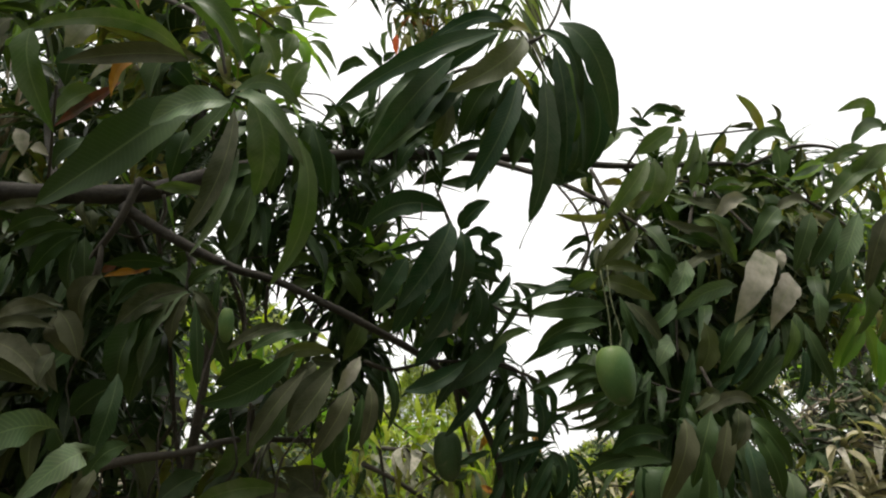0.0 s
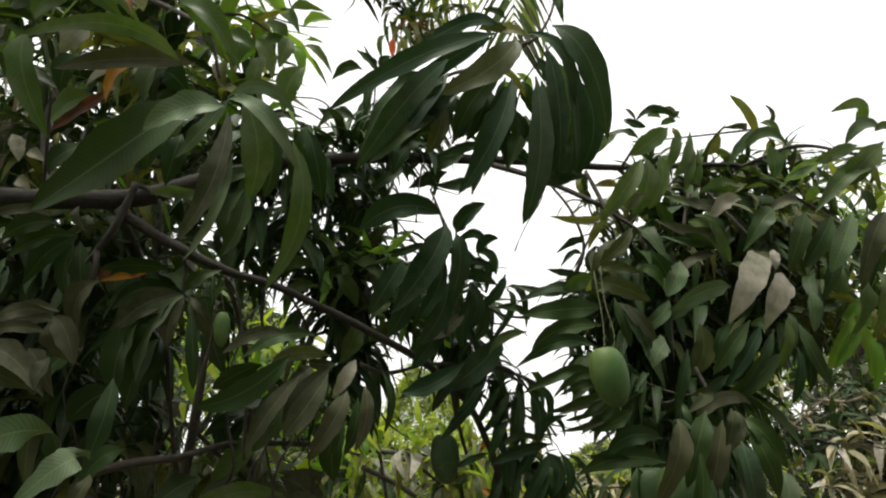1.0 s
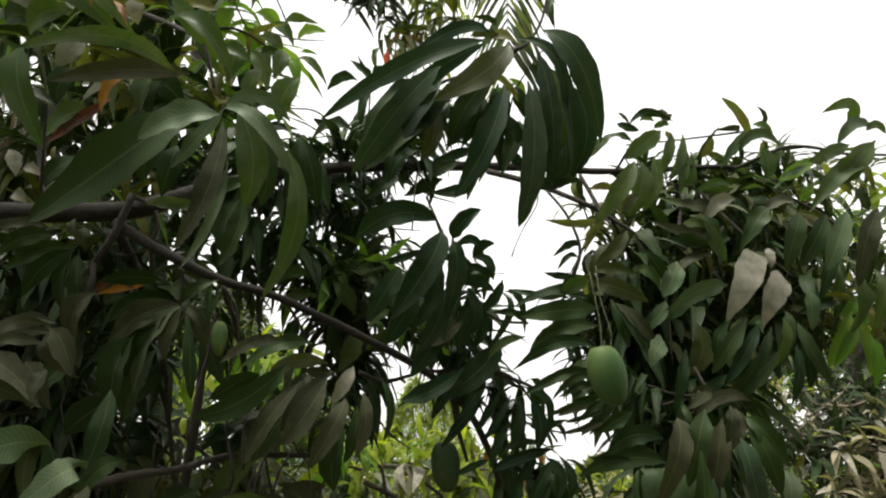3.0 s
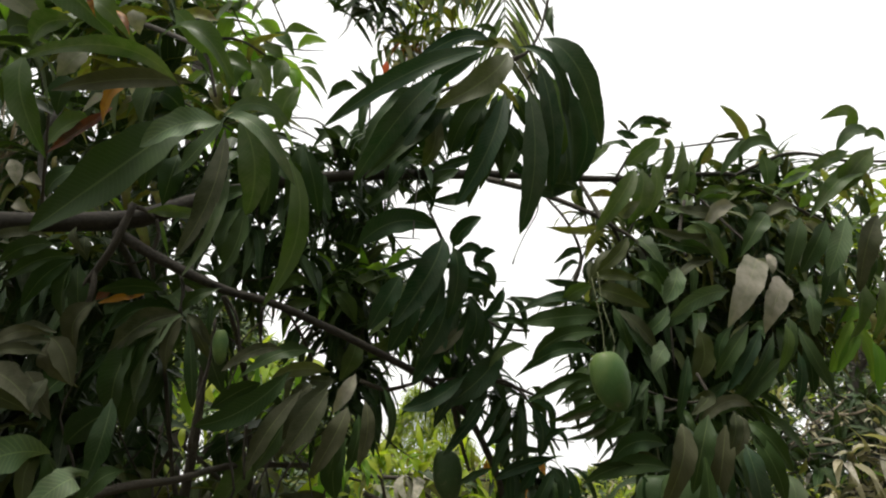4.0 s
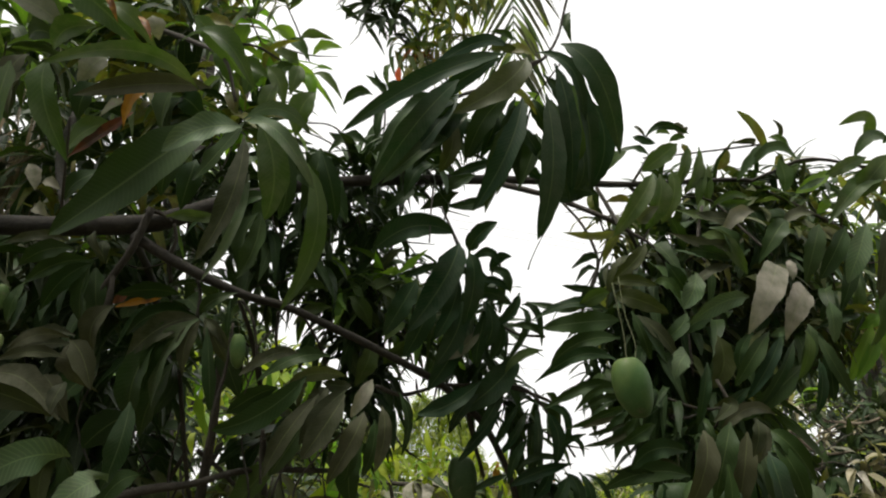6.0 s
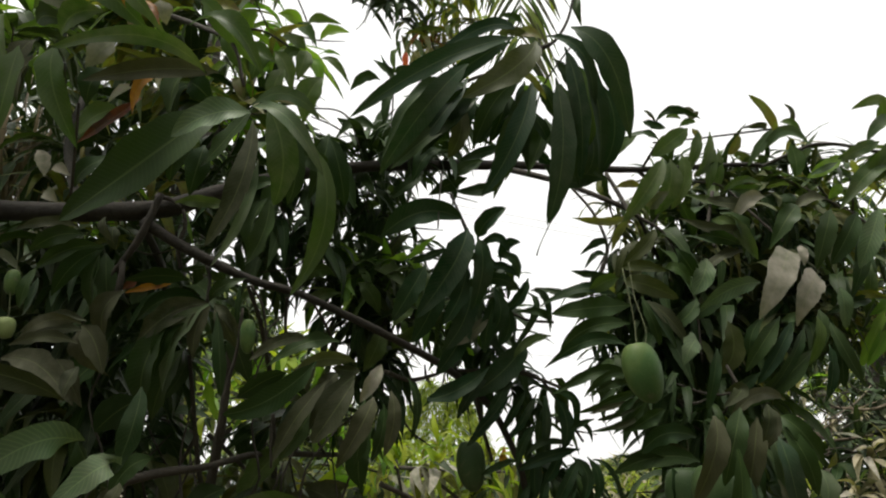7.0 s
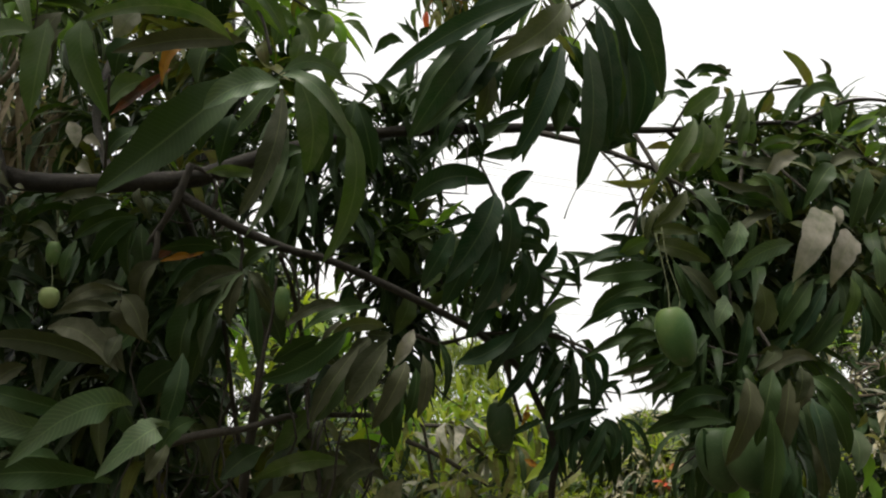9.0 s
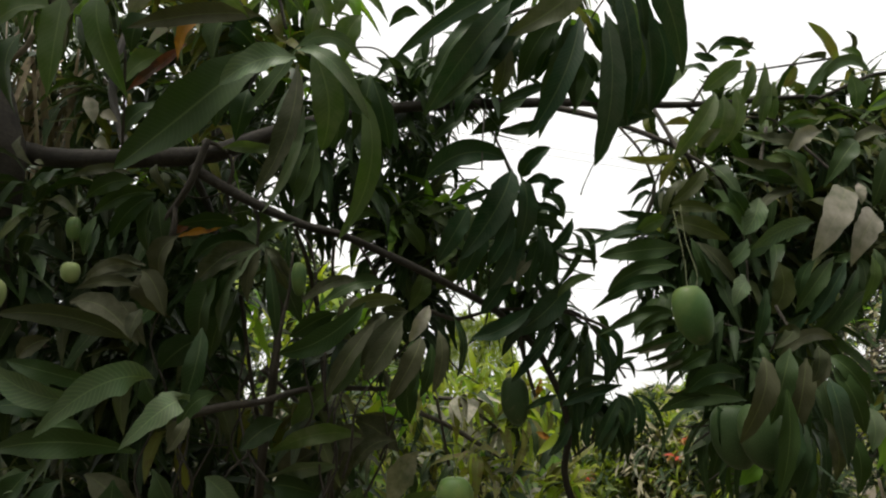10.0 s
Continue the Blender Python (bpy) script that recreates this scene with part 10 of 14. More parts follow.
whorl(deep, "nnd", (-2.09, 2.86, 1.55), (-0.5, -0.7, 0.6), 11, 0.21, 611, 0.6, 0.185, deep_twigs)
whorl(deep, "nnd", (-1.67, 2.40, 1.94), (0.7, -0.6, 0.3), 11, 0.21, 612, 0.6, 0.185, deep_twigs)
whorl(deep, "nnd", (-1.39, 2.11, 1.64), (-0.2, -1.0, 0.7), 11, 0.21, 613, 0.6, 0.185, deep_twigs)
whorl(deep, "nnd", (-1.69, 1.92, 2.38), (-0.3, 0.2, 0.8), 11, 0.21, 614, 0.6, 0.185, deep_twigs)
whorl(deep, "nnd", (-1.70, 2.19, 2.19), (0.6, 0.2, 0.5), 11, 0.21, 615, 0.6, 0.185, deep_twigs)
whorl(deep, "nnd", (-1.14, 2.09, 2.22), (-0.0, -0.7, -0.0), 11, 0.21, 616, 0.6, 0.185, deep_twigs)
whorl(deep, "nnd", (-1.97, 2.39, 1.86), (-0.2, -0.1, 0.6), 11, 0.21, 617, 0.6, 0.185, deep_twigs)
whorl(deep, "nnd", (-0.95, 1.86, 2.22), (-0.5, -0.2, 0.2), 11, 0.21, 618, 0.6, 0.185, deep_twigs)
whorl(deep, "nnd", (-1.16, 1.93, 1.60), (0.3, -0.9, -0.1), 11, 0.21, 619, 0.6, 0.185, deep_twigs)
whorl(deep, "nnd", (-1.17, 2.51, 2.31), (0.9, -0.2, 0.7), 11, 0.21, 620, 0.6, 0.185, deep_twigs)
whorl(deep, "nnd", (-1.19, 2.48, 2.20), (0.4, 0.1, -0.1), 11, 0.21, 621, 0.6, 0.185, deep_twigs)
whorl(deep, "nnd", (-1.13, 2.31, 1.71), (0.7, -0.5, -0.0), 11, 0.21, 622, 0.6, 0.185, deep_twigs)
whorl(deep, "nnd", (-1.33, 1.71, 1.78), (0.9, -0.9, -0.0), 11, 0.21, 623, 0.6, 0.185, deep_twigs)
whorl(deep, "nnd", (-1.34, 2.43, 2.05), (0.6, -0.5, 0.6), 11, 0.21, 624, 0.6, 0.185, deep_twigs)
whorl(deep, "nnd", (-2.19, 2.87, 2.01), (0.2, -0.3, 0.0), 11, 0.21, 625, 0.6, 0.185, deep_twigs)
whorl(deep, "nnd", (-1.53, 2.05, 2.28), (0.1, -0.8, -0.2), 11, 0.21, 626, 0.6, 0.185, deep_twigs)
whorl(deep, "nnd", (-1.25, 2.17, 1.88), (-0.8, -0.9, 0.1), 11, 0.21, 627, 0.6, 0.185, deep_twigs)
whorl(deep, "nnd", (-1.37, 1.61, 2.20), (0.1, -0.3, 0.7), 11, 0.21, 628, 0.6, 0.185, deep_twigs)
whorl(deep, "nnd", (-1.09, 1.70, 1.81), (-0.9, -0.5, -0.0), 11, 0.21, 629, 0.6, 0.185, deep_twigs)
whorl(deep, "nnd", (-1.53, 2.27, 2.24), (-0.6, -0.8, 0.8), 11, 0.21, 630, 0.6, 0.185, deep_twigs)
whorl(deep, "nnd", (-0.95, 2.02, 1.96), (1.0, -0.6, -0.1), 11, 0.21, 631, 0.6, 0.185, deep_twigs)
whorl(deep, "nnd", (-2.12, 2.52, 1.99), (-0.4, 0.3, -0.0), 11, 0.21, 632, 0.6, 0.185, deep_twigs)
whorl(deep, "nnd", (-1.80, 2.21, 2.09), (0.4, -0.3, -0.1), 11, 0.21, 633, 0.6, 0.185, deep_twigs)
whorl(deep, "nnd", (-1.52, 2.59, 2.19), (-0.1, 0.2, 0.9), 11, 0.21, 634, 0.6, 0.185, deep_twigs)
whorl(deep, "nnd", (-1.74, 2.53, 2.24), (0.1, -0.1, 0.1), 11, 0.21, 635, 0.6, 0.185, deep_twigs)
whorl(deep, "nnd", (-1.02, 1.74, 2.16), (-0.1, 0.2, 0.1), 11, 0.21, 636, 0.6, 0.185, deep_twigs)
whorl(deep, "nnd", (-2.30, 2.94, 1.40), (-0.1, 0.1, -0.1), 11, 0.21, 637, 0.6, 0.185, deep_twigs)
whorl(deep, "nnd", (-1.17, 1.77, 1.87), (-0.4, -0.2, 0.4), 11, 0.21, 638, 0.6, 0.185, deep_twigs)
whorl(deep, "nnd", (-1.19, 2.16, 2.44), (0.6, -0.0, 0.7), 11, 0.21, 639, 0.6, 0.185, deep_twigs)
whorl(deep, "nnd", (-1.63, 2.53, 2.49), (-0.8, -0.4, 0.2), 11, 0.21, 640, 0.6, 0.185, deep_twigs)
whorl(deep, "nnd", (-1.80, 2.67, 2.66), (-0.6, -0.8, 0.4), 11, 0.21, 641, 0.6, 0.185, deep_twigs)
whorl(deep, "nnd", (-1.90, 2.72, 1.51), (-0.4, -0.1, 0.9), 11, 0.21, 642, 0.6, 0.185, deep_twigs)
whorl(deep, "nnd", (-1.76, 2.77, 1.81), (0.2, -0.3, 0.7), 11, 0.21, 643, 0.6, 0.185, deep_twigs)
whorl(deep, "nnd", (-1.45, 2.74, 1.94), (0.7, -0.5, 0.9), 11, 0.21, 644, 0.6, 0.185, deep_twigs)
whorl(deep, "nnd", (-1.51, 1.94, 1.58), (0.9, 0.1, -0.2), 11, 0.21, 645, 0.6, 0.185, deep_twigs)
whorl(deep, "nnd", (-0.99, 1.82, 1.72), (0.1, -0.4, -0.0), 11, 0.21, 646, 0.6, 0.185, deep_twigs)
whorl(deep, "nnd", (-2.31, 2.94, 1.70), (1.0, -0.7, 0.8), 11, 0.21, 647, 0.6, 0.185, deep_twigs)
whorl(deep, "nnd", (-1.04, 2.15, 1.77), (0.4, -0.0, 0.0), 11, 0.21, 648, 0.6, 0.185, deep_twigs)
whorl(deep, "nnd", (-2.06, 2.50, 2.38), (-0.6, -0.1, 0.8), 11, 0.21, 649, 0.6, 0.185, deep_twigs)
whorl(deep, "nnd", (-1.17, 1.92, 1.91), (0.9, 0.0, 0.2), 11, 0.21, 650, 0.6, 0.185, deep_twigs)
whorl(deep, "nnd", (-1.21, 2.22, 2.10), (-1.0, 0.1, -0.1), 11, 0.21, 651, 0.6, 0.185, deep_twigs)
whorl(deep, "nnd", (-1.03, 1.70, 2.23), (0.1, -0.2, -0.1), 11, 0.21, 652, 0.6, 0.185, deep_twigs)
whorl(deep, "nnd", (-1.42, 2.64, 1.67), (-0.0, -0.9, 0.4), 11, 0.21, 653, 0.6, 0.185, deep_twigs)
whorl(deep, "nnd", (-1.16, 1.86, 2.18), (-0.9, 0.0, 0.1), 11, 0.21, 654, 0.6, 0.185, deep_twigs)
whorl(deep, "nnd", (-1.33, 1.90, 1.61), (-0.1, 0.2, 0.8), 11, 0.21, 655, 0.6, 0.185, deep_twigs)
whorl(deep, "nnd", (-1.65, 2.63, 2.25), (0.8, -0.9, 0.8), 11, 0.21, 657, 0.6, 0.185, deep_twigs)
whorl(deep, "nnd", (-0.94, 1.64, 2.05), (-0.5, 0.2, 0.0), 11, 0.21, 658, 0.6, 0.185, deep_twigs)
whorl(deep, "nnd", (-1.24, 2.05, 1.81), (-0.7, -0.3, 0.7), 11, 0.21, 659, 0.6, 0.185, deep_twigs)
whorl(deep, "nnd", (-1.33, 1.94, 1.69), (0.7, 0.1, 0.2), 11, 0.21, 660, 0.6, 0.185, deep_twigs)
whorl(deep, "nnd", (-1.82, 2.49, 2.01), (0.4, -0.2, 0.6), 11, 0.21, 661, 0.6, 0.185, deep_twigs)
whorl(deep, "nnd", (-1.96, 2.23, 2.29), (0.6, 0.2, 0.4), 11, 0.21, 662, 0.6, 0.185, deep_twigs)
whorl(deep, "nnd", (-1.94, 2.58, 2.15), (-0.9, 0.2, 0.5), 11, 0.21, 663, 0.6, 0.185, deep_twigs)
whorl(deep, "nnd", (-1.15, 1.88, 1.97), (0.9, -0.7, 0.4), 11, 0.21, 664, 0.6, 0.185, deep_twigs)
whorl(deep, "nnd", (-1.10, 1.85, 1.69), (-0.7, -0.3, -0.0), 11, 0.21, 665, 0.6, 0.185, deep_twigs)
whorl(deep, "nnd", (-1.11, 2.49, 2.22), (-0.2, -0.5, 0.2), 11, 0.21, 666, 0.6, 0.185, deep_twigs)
whorl(deep, "nnd", (-1.36, 1.72, 1.72), (-0.1, -0.3, 0.0), 11, 0.21, 667, 0.6, 0.185, deep_twigs)
whorl(deep, "nnd", (-1.65, 2.43, 2.46), (0.8, -0.1, 0.1), 11, 0.21, 668, 0.6, 0.185, deep_twigs)
whorl(deep, "nnd", (-1.98, 2.75, 1.75), (0.1, -0.9, 0.7), 11, 0.21, 669, 0.6, 0.185, deep_twigs)
whorl(deep, "nnd", (-2.10, 2.41, 2.43), (-0.4, -0.9, -0.0), 11, 0.21, 670, 0.6, 0.185, deep_twigs)
whorl(deep, "nnd", (-1.81, 2.69, 2.14), (0.4, 0.2, 0.2), 11, 0.21, 671, 0.6, 0.185, deep_twigs)
whorl(deep, "nnd", (-1.54, 2.30, 1.56), (0.9, -0.7, 0.2), 11, 0.21, 672, 0.6, 0.185, deep_twigs)
whorl(deep, "nnd", (-2.12, 2.49, 2.23), (-0.3, -0.4, -0.2), 11, 0.21, 673, 0.6, 0.185, deep_twigs)
whorl(deep, "nnd", (-1.01, 1.82, 2.20), (-0.6, -0.7, 0.4), 11, 0.21, 674, 0.6, 0.185, deep_twigs)
whorl(deep, "nnd", (-1.14, 2.01, 1.78), (0.4, 0.1, 0.6), 11, 0.21, 675, 0.6, 0.185, deep_twigs)
whorl(deep, "nnd", (-1.20, 1.88, 2.01), (0.6, 0.0, 0.8), 11, 0.21, 676, 0.6, 0.185, deep_twigs)
whorl(deep, "nnd", (-0.96, 1.87, 2.11), (-0.1, 0.0, 0.2), 11, 0.21, 677, 0.6, 0.185, deep_twigs)
whorl(deep, "nnd", (-1.38, 2.67, 2.24), (-0.7, -0.3, 0.9), 11, 0.21, 678, 0.6, 0.185, deep_twigs)
whorl(deep, "nnd", (-1.27, 1.67, 2.28), (-0.7, -0.9, 0.8), 11, 0.21, 679, 0.6, 0.185, deep_twigs)
whorl(deep, "nnd", (-1.23, 2.74, 2.17), (0.5, -0.6, 0.3), 11, 0.21, 680, 0.6, 0.185, deep_twigs)
whorl(deep, "nnd", (-1.22, 1.92, 1.69), (0.4, -0.8, 0.3), 11, 0.21, 681, 0.6, 0.185, deep_twigs)
whorl(deep, "ddn", (-0.40, 2.22, 2.65), (-0.8, -0.2, 0.1), 11, 0.15, 682, 0.6, 0.185, deep_twigs)
whorl(deep, "ddn", (-0.72, 1.71, 2.23), (-0.7, 0.3, 0.9), 11, 0.15, 683, 0.6, 0.185, deep_twigs)
whorl(deep, "ddn", (-0.43, 1.77, 2.38), (0.5, -0.3, 0.0), 11, 0.15, 684, 0.6, 0.185, deep_twigs)
whorl(deep, "ddn", (-0.47, 2.19, 2.38), (0.5, 0.2, 0.5), 11, 0.15, 685, 0.6, 0.185, deep_twigs)
whorl(deep, "ddn", (-0.76, 1.97, 2.46), (0.2, -0.5, 0.2), 11, 0.15, 686, 0.6, 0.185, deep_twigs)
whorl(deep, "ddn", (-0.14, 1.93, 2.14), (-1.0, -0.8, 0.4), 11, 0.15, 687, 0.6, 0.185, deep_twigs)
whorl(deep, "ddn", (-0.19, 1.90, 2.40), (-0.9, -0.7, 0.6), 11, 0.15, 688, 0.6, 0.185, deep_twigs)
whorl(deep, "ddn", (-0.63, 2.02, 2.47), (-0.4, -1.0, 0.6), 11, 0.15, 689, 0.6, 0.185, deep_twigs)
whorl(deep, "ddn", (-0.47, 1.70, 2.40), (-0.9, -0.4, 0.2), 11, 0.15, 690, 0.6, 0.185, deep_twigs)
whorl(deep, "ddn", (-0.72, 2.25, 2.43), (0.8, -0.9, 0.8), 11, 0.15, 691, 0.6, 0.185, deep_twigs)
whorl(deep, "ddn", (-0.73, 1.77, 2.48), (-0.7, 0.1, 0.0), 11, 0.15, 692, 0.6, 0.185, deep_twigs)
whorl(deep, "ddn", (-0.94, 2.18, 2.54), (0.0, -0.5, 0.1), 11, 0.15, 693, 0.6, 0.185, deep_twigs)
whorl(deep, "ddn", (-0.80, 1.73, 2.49), (0.9, 0.3, 0.5), 11, 0.15, 694, 0.6, 0.185, deep_twigs)
whorl(deep, "ddn", (-0.40, 1.73, 2.12), (-0.1, 0.0, 0.2), 11, 0.15, 695, 0.6, 0.185, deep_twigs)
whorl(deep, "ddn", (-0.05, 2.16, 2.04), (-0.4, -0.8, 0.4), 11, 0.15, 696, 0.6, 0.185, deep_twigs)
whorl(deep, "ddn", (-0.33, 2.04, 2.36), (0.4, 0.2, 0.0), 11, 0.15, 697, 0.6, 0.185, deep_twigs)
whorl(deep, "ddn", (-0.21, 1.99, 2.22), (0.8, -0.3, 0.0), 11, 0.15, 698, 0.6, 0.185, deep_twigs)
whorl(deep, "ddn", (-0.25, 1.81, 2.05), (0.6, 0.2, 0.3), 11, 0.15, 699, 0.6, 0.185, deep_twigs)
whorl(deep, "ddn", (-0.46, 2.07, 2.43), (-0.9, -0.2, 0.5), 11, 0.15, 700, 0.6, 0.185, deep_twigs)
whorl(deep, "ddn", (-0.48, 1.79, 2.20), (0.4, -0.2, -0.1), 11, 0.15, 701, 0.6, 0.185, deep_twigs)
whorl(deep, "ddn", (-0.66, 1.79, 2.28), (0.3, -0.8, 0.2), 11, 0.15, 702, 0.6, 0.185, deep_twigs)
whorl(deep, "ddn", (-0.58, 1.67, 2.37), (0.6, 0.1, 0.5), 11, 0.15, 703, 0.6, 0.185, deep_twigs)
whorl(deep, "ddn", (-0.79, 2.20, 2.33), (0.8, 0.1, 0.6), 11, 0.15, 704, 0.6, 0.185, deep_twigs)
whorl(deep, "ddn", (-0.03, 1.74, 2.08), (-0.6, 0.2, 0.1), 11, 0.15, 705, 0.6, 0.185, deep_twigs)
whorl(deep, "ddn", (-0.24, 1.74, 2.33), (-0.8, 0.0, 0.1), 11, 0.15, 706, 0.6, 0.185, deep_twigs)
whorl(deep, "ddn", (-0.73, 2.33, 2.35), (0.1, 0.2, 0.0), 11, 0.15, 707, 0.6, 0.185, deep_twigs)
whorl(deep, "ddn", (-0.35, 2.09, 2.22), (0.7, -0.2, 0.6), 11, 0.15, 708, 0.6, 0.185, deep_twigs)
whorl(deep, "ddn", (0.02, 2.47, 2.04), (-0.0, -0.3, -0.0), 11, 0.15, 709, 0.6, 0.185, deep_twigs)
whorl(deep, "ddn", (-0.59, 2.32, 2.49), (-0.6, 0.1, -0.2), 11, 0.15, 710, 0.6, 0.185, deep_twigs)
whorl(deep, "ddn", (-0.08, 2.00, 2.08), (-0.6, -0.7, 0.2), 11, 0.15, 711, 0.6, 0.185, deep_twigs)
whorl(deep, "ddn", (-0.65, 1.93, 2.57), (0.5, -0.6, 0.5), 11, 0.15, 712, 0.6, 0.185, deep_twigs)
whorl(deep, "ddn", (-0.37, 1.90, 2.11), (-0.3, -0.3, 0.9), 11, 0.15, 713, 0.6, 0.185, deep_twigs)
whorl(deep, "ddn", (-0.36, 1.99, 2.45), (0.6, -0.8, 0.1), 11, 0.15, 714, 0.6, 0.185, deep_twigs)
whorl(deep, "ddn", (-0.24, 2.03, 2.30), (-0.3, -0.4, 0.3), 11, 0.15, 715, 0.6, 0.185, deep_twigs)
whorl(deep, "ddn", (-0.83, 2.17, 2.73), (-0.9, -0.1, 0.6), 11, 0.15, 716, 0.6, 0.185, deep_twigs)
whorl(deep, "ddn", (-0.25, 2.11, 2.57), (-0.9, -0.4, -0.0), 11, 0.15, 717, 0.6, 0.185, deep_twigs)
whorl(deep, "ddn", (-0.12, 1.90, 1.99), (0.5, 0.3, 0.5), 11, 0.15, 718, 0.6, 0.185, deep_twigs)
whorl(deep, "ddn", (-0.36, 1.99, 2.27), (0.8, 0.0, 0.2), 11, 0.15, 719, 0.6, 0.185, deep_twigs)
whorl(deep, "ddn", (-0.74, 1.66, 2.39), (0.3, 0.2, 0.9), 11, 0.15, 720, 0.6, 0.185, deep_twigs)
whorl(deep, "ddn", (-0.75, 2.17, 2.51), (-1.0, -0.6, -0.1), 11, 0.15, 721, 0.6, 0.185, deep_twigs)
whorl(deep, "dg", (-0.24, 1.99, 1.89), (-0.2, -0.4, -0.1), 8, 0.17, 722, 0.6, 0.185, deep_twigs)
whorl(deep, "dg", (-0.28, 2.12, 1.98), (1.0, 0.2, -0.1), 8, 0.17, 723, 0.6, 0.185, deep_twigs)
whorl(deep, "dg", (-0.33, 2.05, 1.96), (0.2, -0.1, 0.9), 8, 0.17, 724, 0.6, 0.185, deep_twigs)
whorl(deep, "dg", (-0.27, 1.85, 1.88), (0.8, -0.7, 0.9), 8, 0.17, 725, 0.6, 0.185, deep_twigs)
whorl(deep, "dg", (-0.32, 1.86, 1.87), (-0.9, -0.8, 0.2), 8, 0.17, 726, 0.6, 0.185, deep_twigs)
whorl(deep, "nudg", (-1.69, 2.24, 1.41), (-0.1, 0.0, 0.8), 11, 0.20, 727, 0.6, 0.185, deep_twigs)
whorl(deep, "nudg", (-0.95, 2.08, 1.40), (-0.1, -0.0, 0.7), 11, 0.20, 728, 0.6, 0.185, deep_twigs)
whorl(deep, "nudg", (-1.07, 2.91, 1.26), (-0.9, 0.1, 0.9), 11, 0.20, 729, 0.6, 0.185, deep_twigs)
whorl(deep, "nudg", (-0.64, 2.05, 1.33), (0.7, -0.2, 0.6), 11, 0.20, 730, 0.6, 0.185, deep_twigs)
whorl(deep, "nudg", (-0.92, 1.99, 1.47), (-0.7, 0.3, -0.1), 11, 0.20, 731, 0.6, 0.185, deep_twigs)
whorl(deep, "nudg", (-1.19, 2.37, 1.46), (0.7, -0.6, 0.8), 11, 0.20, 732, 0.6, 0.185, deep_twigs)
whorl(deep, "nudg", (-0.70, 1.98, 1.32), (-0.6, -0.2, -0.1), 11, 0.20, 733, 0.6, 0.185, deep_twigs)
whorl(deep, "nudg", (-1.09, 2.09, 1.38), (-0.5, 0.2, 0.3), 11, 0.20, 734, 0.6, 0.185, deep_twigs)
whorl(deep, "nudg", (-2.02, 2.85, 1.35), (0.2, -0.3, 0.8), 11, 0.20, 735, 0.6, 0.185, deep_twigs)
whorl(deep, "nudg", (-0.76, 2.32, 1.44), (-0.6, -0.5, 0.5), 11, 0.20, 736, 0.6, 0.185, deep_twigs)
whorl(deep, "nudg", (-1.06, 2.13, 1.59), (0.9, -0.9, 0.1), 11, 0.20, 737, 0.6, 0.185, deep_twigs)
whorl(deep, "nudg", (-0.67, 2.20, 1.39), (-0.5, -0.6, 0.8), 11, 0.20, 738, 0.6, 0.185, deep_twigs)
whorl(deep, "nudg", (-1.35, 2.05, 1.40), (0.0, 0.0, 0.2), 11, 0.20, 739, 0.6, 0.185, deep_twigs)
whorl(deep, "nudg", (-1.19, 2.07, 1.40), (0.9, -1.0, 0.3), 11, 0.20, 740, 0.6, 0.185, deep_twigs)
whorl(deep, "nudg", (-1.43, 2.51, 1.24), (-0.2, -0.3, -0.2), 11, 0.20, 741, 0.6, 0.185, deep_twigs)
whorl(deep, "nudg", (-1.16, 2.68, 1.47), (0.5, -0.6, 0.9), 11, 0.20, 742, 0.6, 0.185, deep_twigs)
whorl(deep, "nudg", (-1.18, 1.80, 1.59), (0.2, -0.5, 0.2), 11, 0.20, 743, 0.6, 0.185, deep_twigs)
whorl(deep, "nudg", (-0.94, 2.41, 1.37), (-0.7, -0.9, 0.2), 11, 0.20, 744, 0.6, 0.185, deep_twigs)
whorl(deep, "nudg", (-1.53, 2.25, 1.28), (-0.4, -0.3, 0.8), 11, 0.20, 745, 0.6, 0.185, deep_twigs)
whorl(deep, "nudg", (-1.79, 2.47, 1.23), (0.2, -0.3, 0.3), 11, 0.20, 746, 0.6, 0.185, deep_twigs)
whorl(deep, "nudg", (-2.01, 2.65, 1.25), (0.6, -1.0, -0.1), 11, 0.20, 747, 0.6, 0.185, deep_twigs)
whorl(deep, "nudg", (-1.65, 2.13, 1.57), (-0.5, -0.6, 0.7), 11, 0.20, 748, 0.6, 0.185, deep_twigs)
whorl(deep, "nudg", (-1.51, 2.50, 1.34), (0.6, -0.3, 0.5), 11, 0.20, 749, 0.6, 0.185, deep_twigs)
whorl(deep, "nudg", (-0.51, 2.00, 1.31), (0.7, -0.7, 0.1), 11, 0.20, 750, 0.6, 0.185, deep_twigs)
whorl(deep, "nudg", (-1.22, 2.13, 1.58), (-0.3, -0.4, 0.2), 11, 0.20, 751, 0.6, 0.185, deep_twigs)
whorl(deep, "nudg", (-1.74, 2.26, 1.38), (-0.1, -0.8, 0.4), 11, 0.20, 752, 0.6, 0.185, deep_twigs)
whorl(deep, "nudg", (-1.39, 2.81, 1.25), (-0.4, 0.2, 0.0), 11, 0.20, 753, 0.6, 0.185, deep_twigs)
whorl(deep, "nudg", (-1.08, 2.06, 1.55), (-0.9, -0.5, 0.7), 11, 0.20, 754, 0.6, 0.185, deep_twigs)
whorl(deep, "nudg", (-1.71, 2.82, 1.43), (0.7, -0.9, 0.6), 11, 0.20, 755, 0.6, 0.185, deep_twigs)
whorl(deep, "nudg", (-1.47, 2.68, 1.42), (0.2, -0.0, -0.1), 11, 0.20, 756, 0.6, 0.185, deep_twigs)
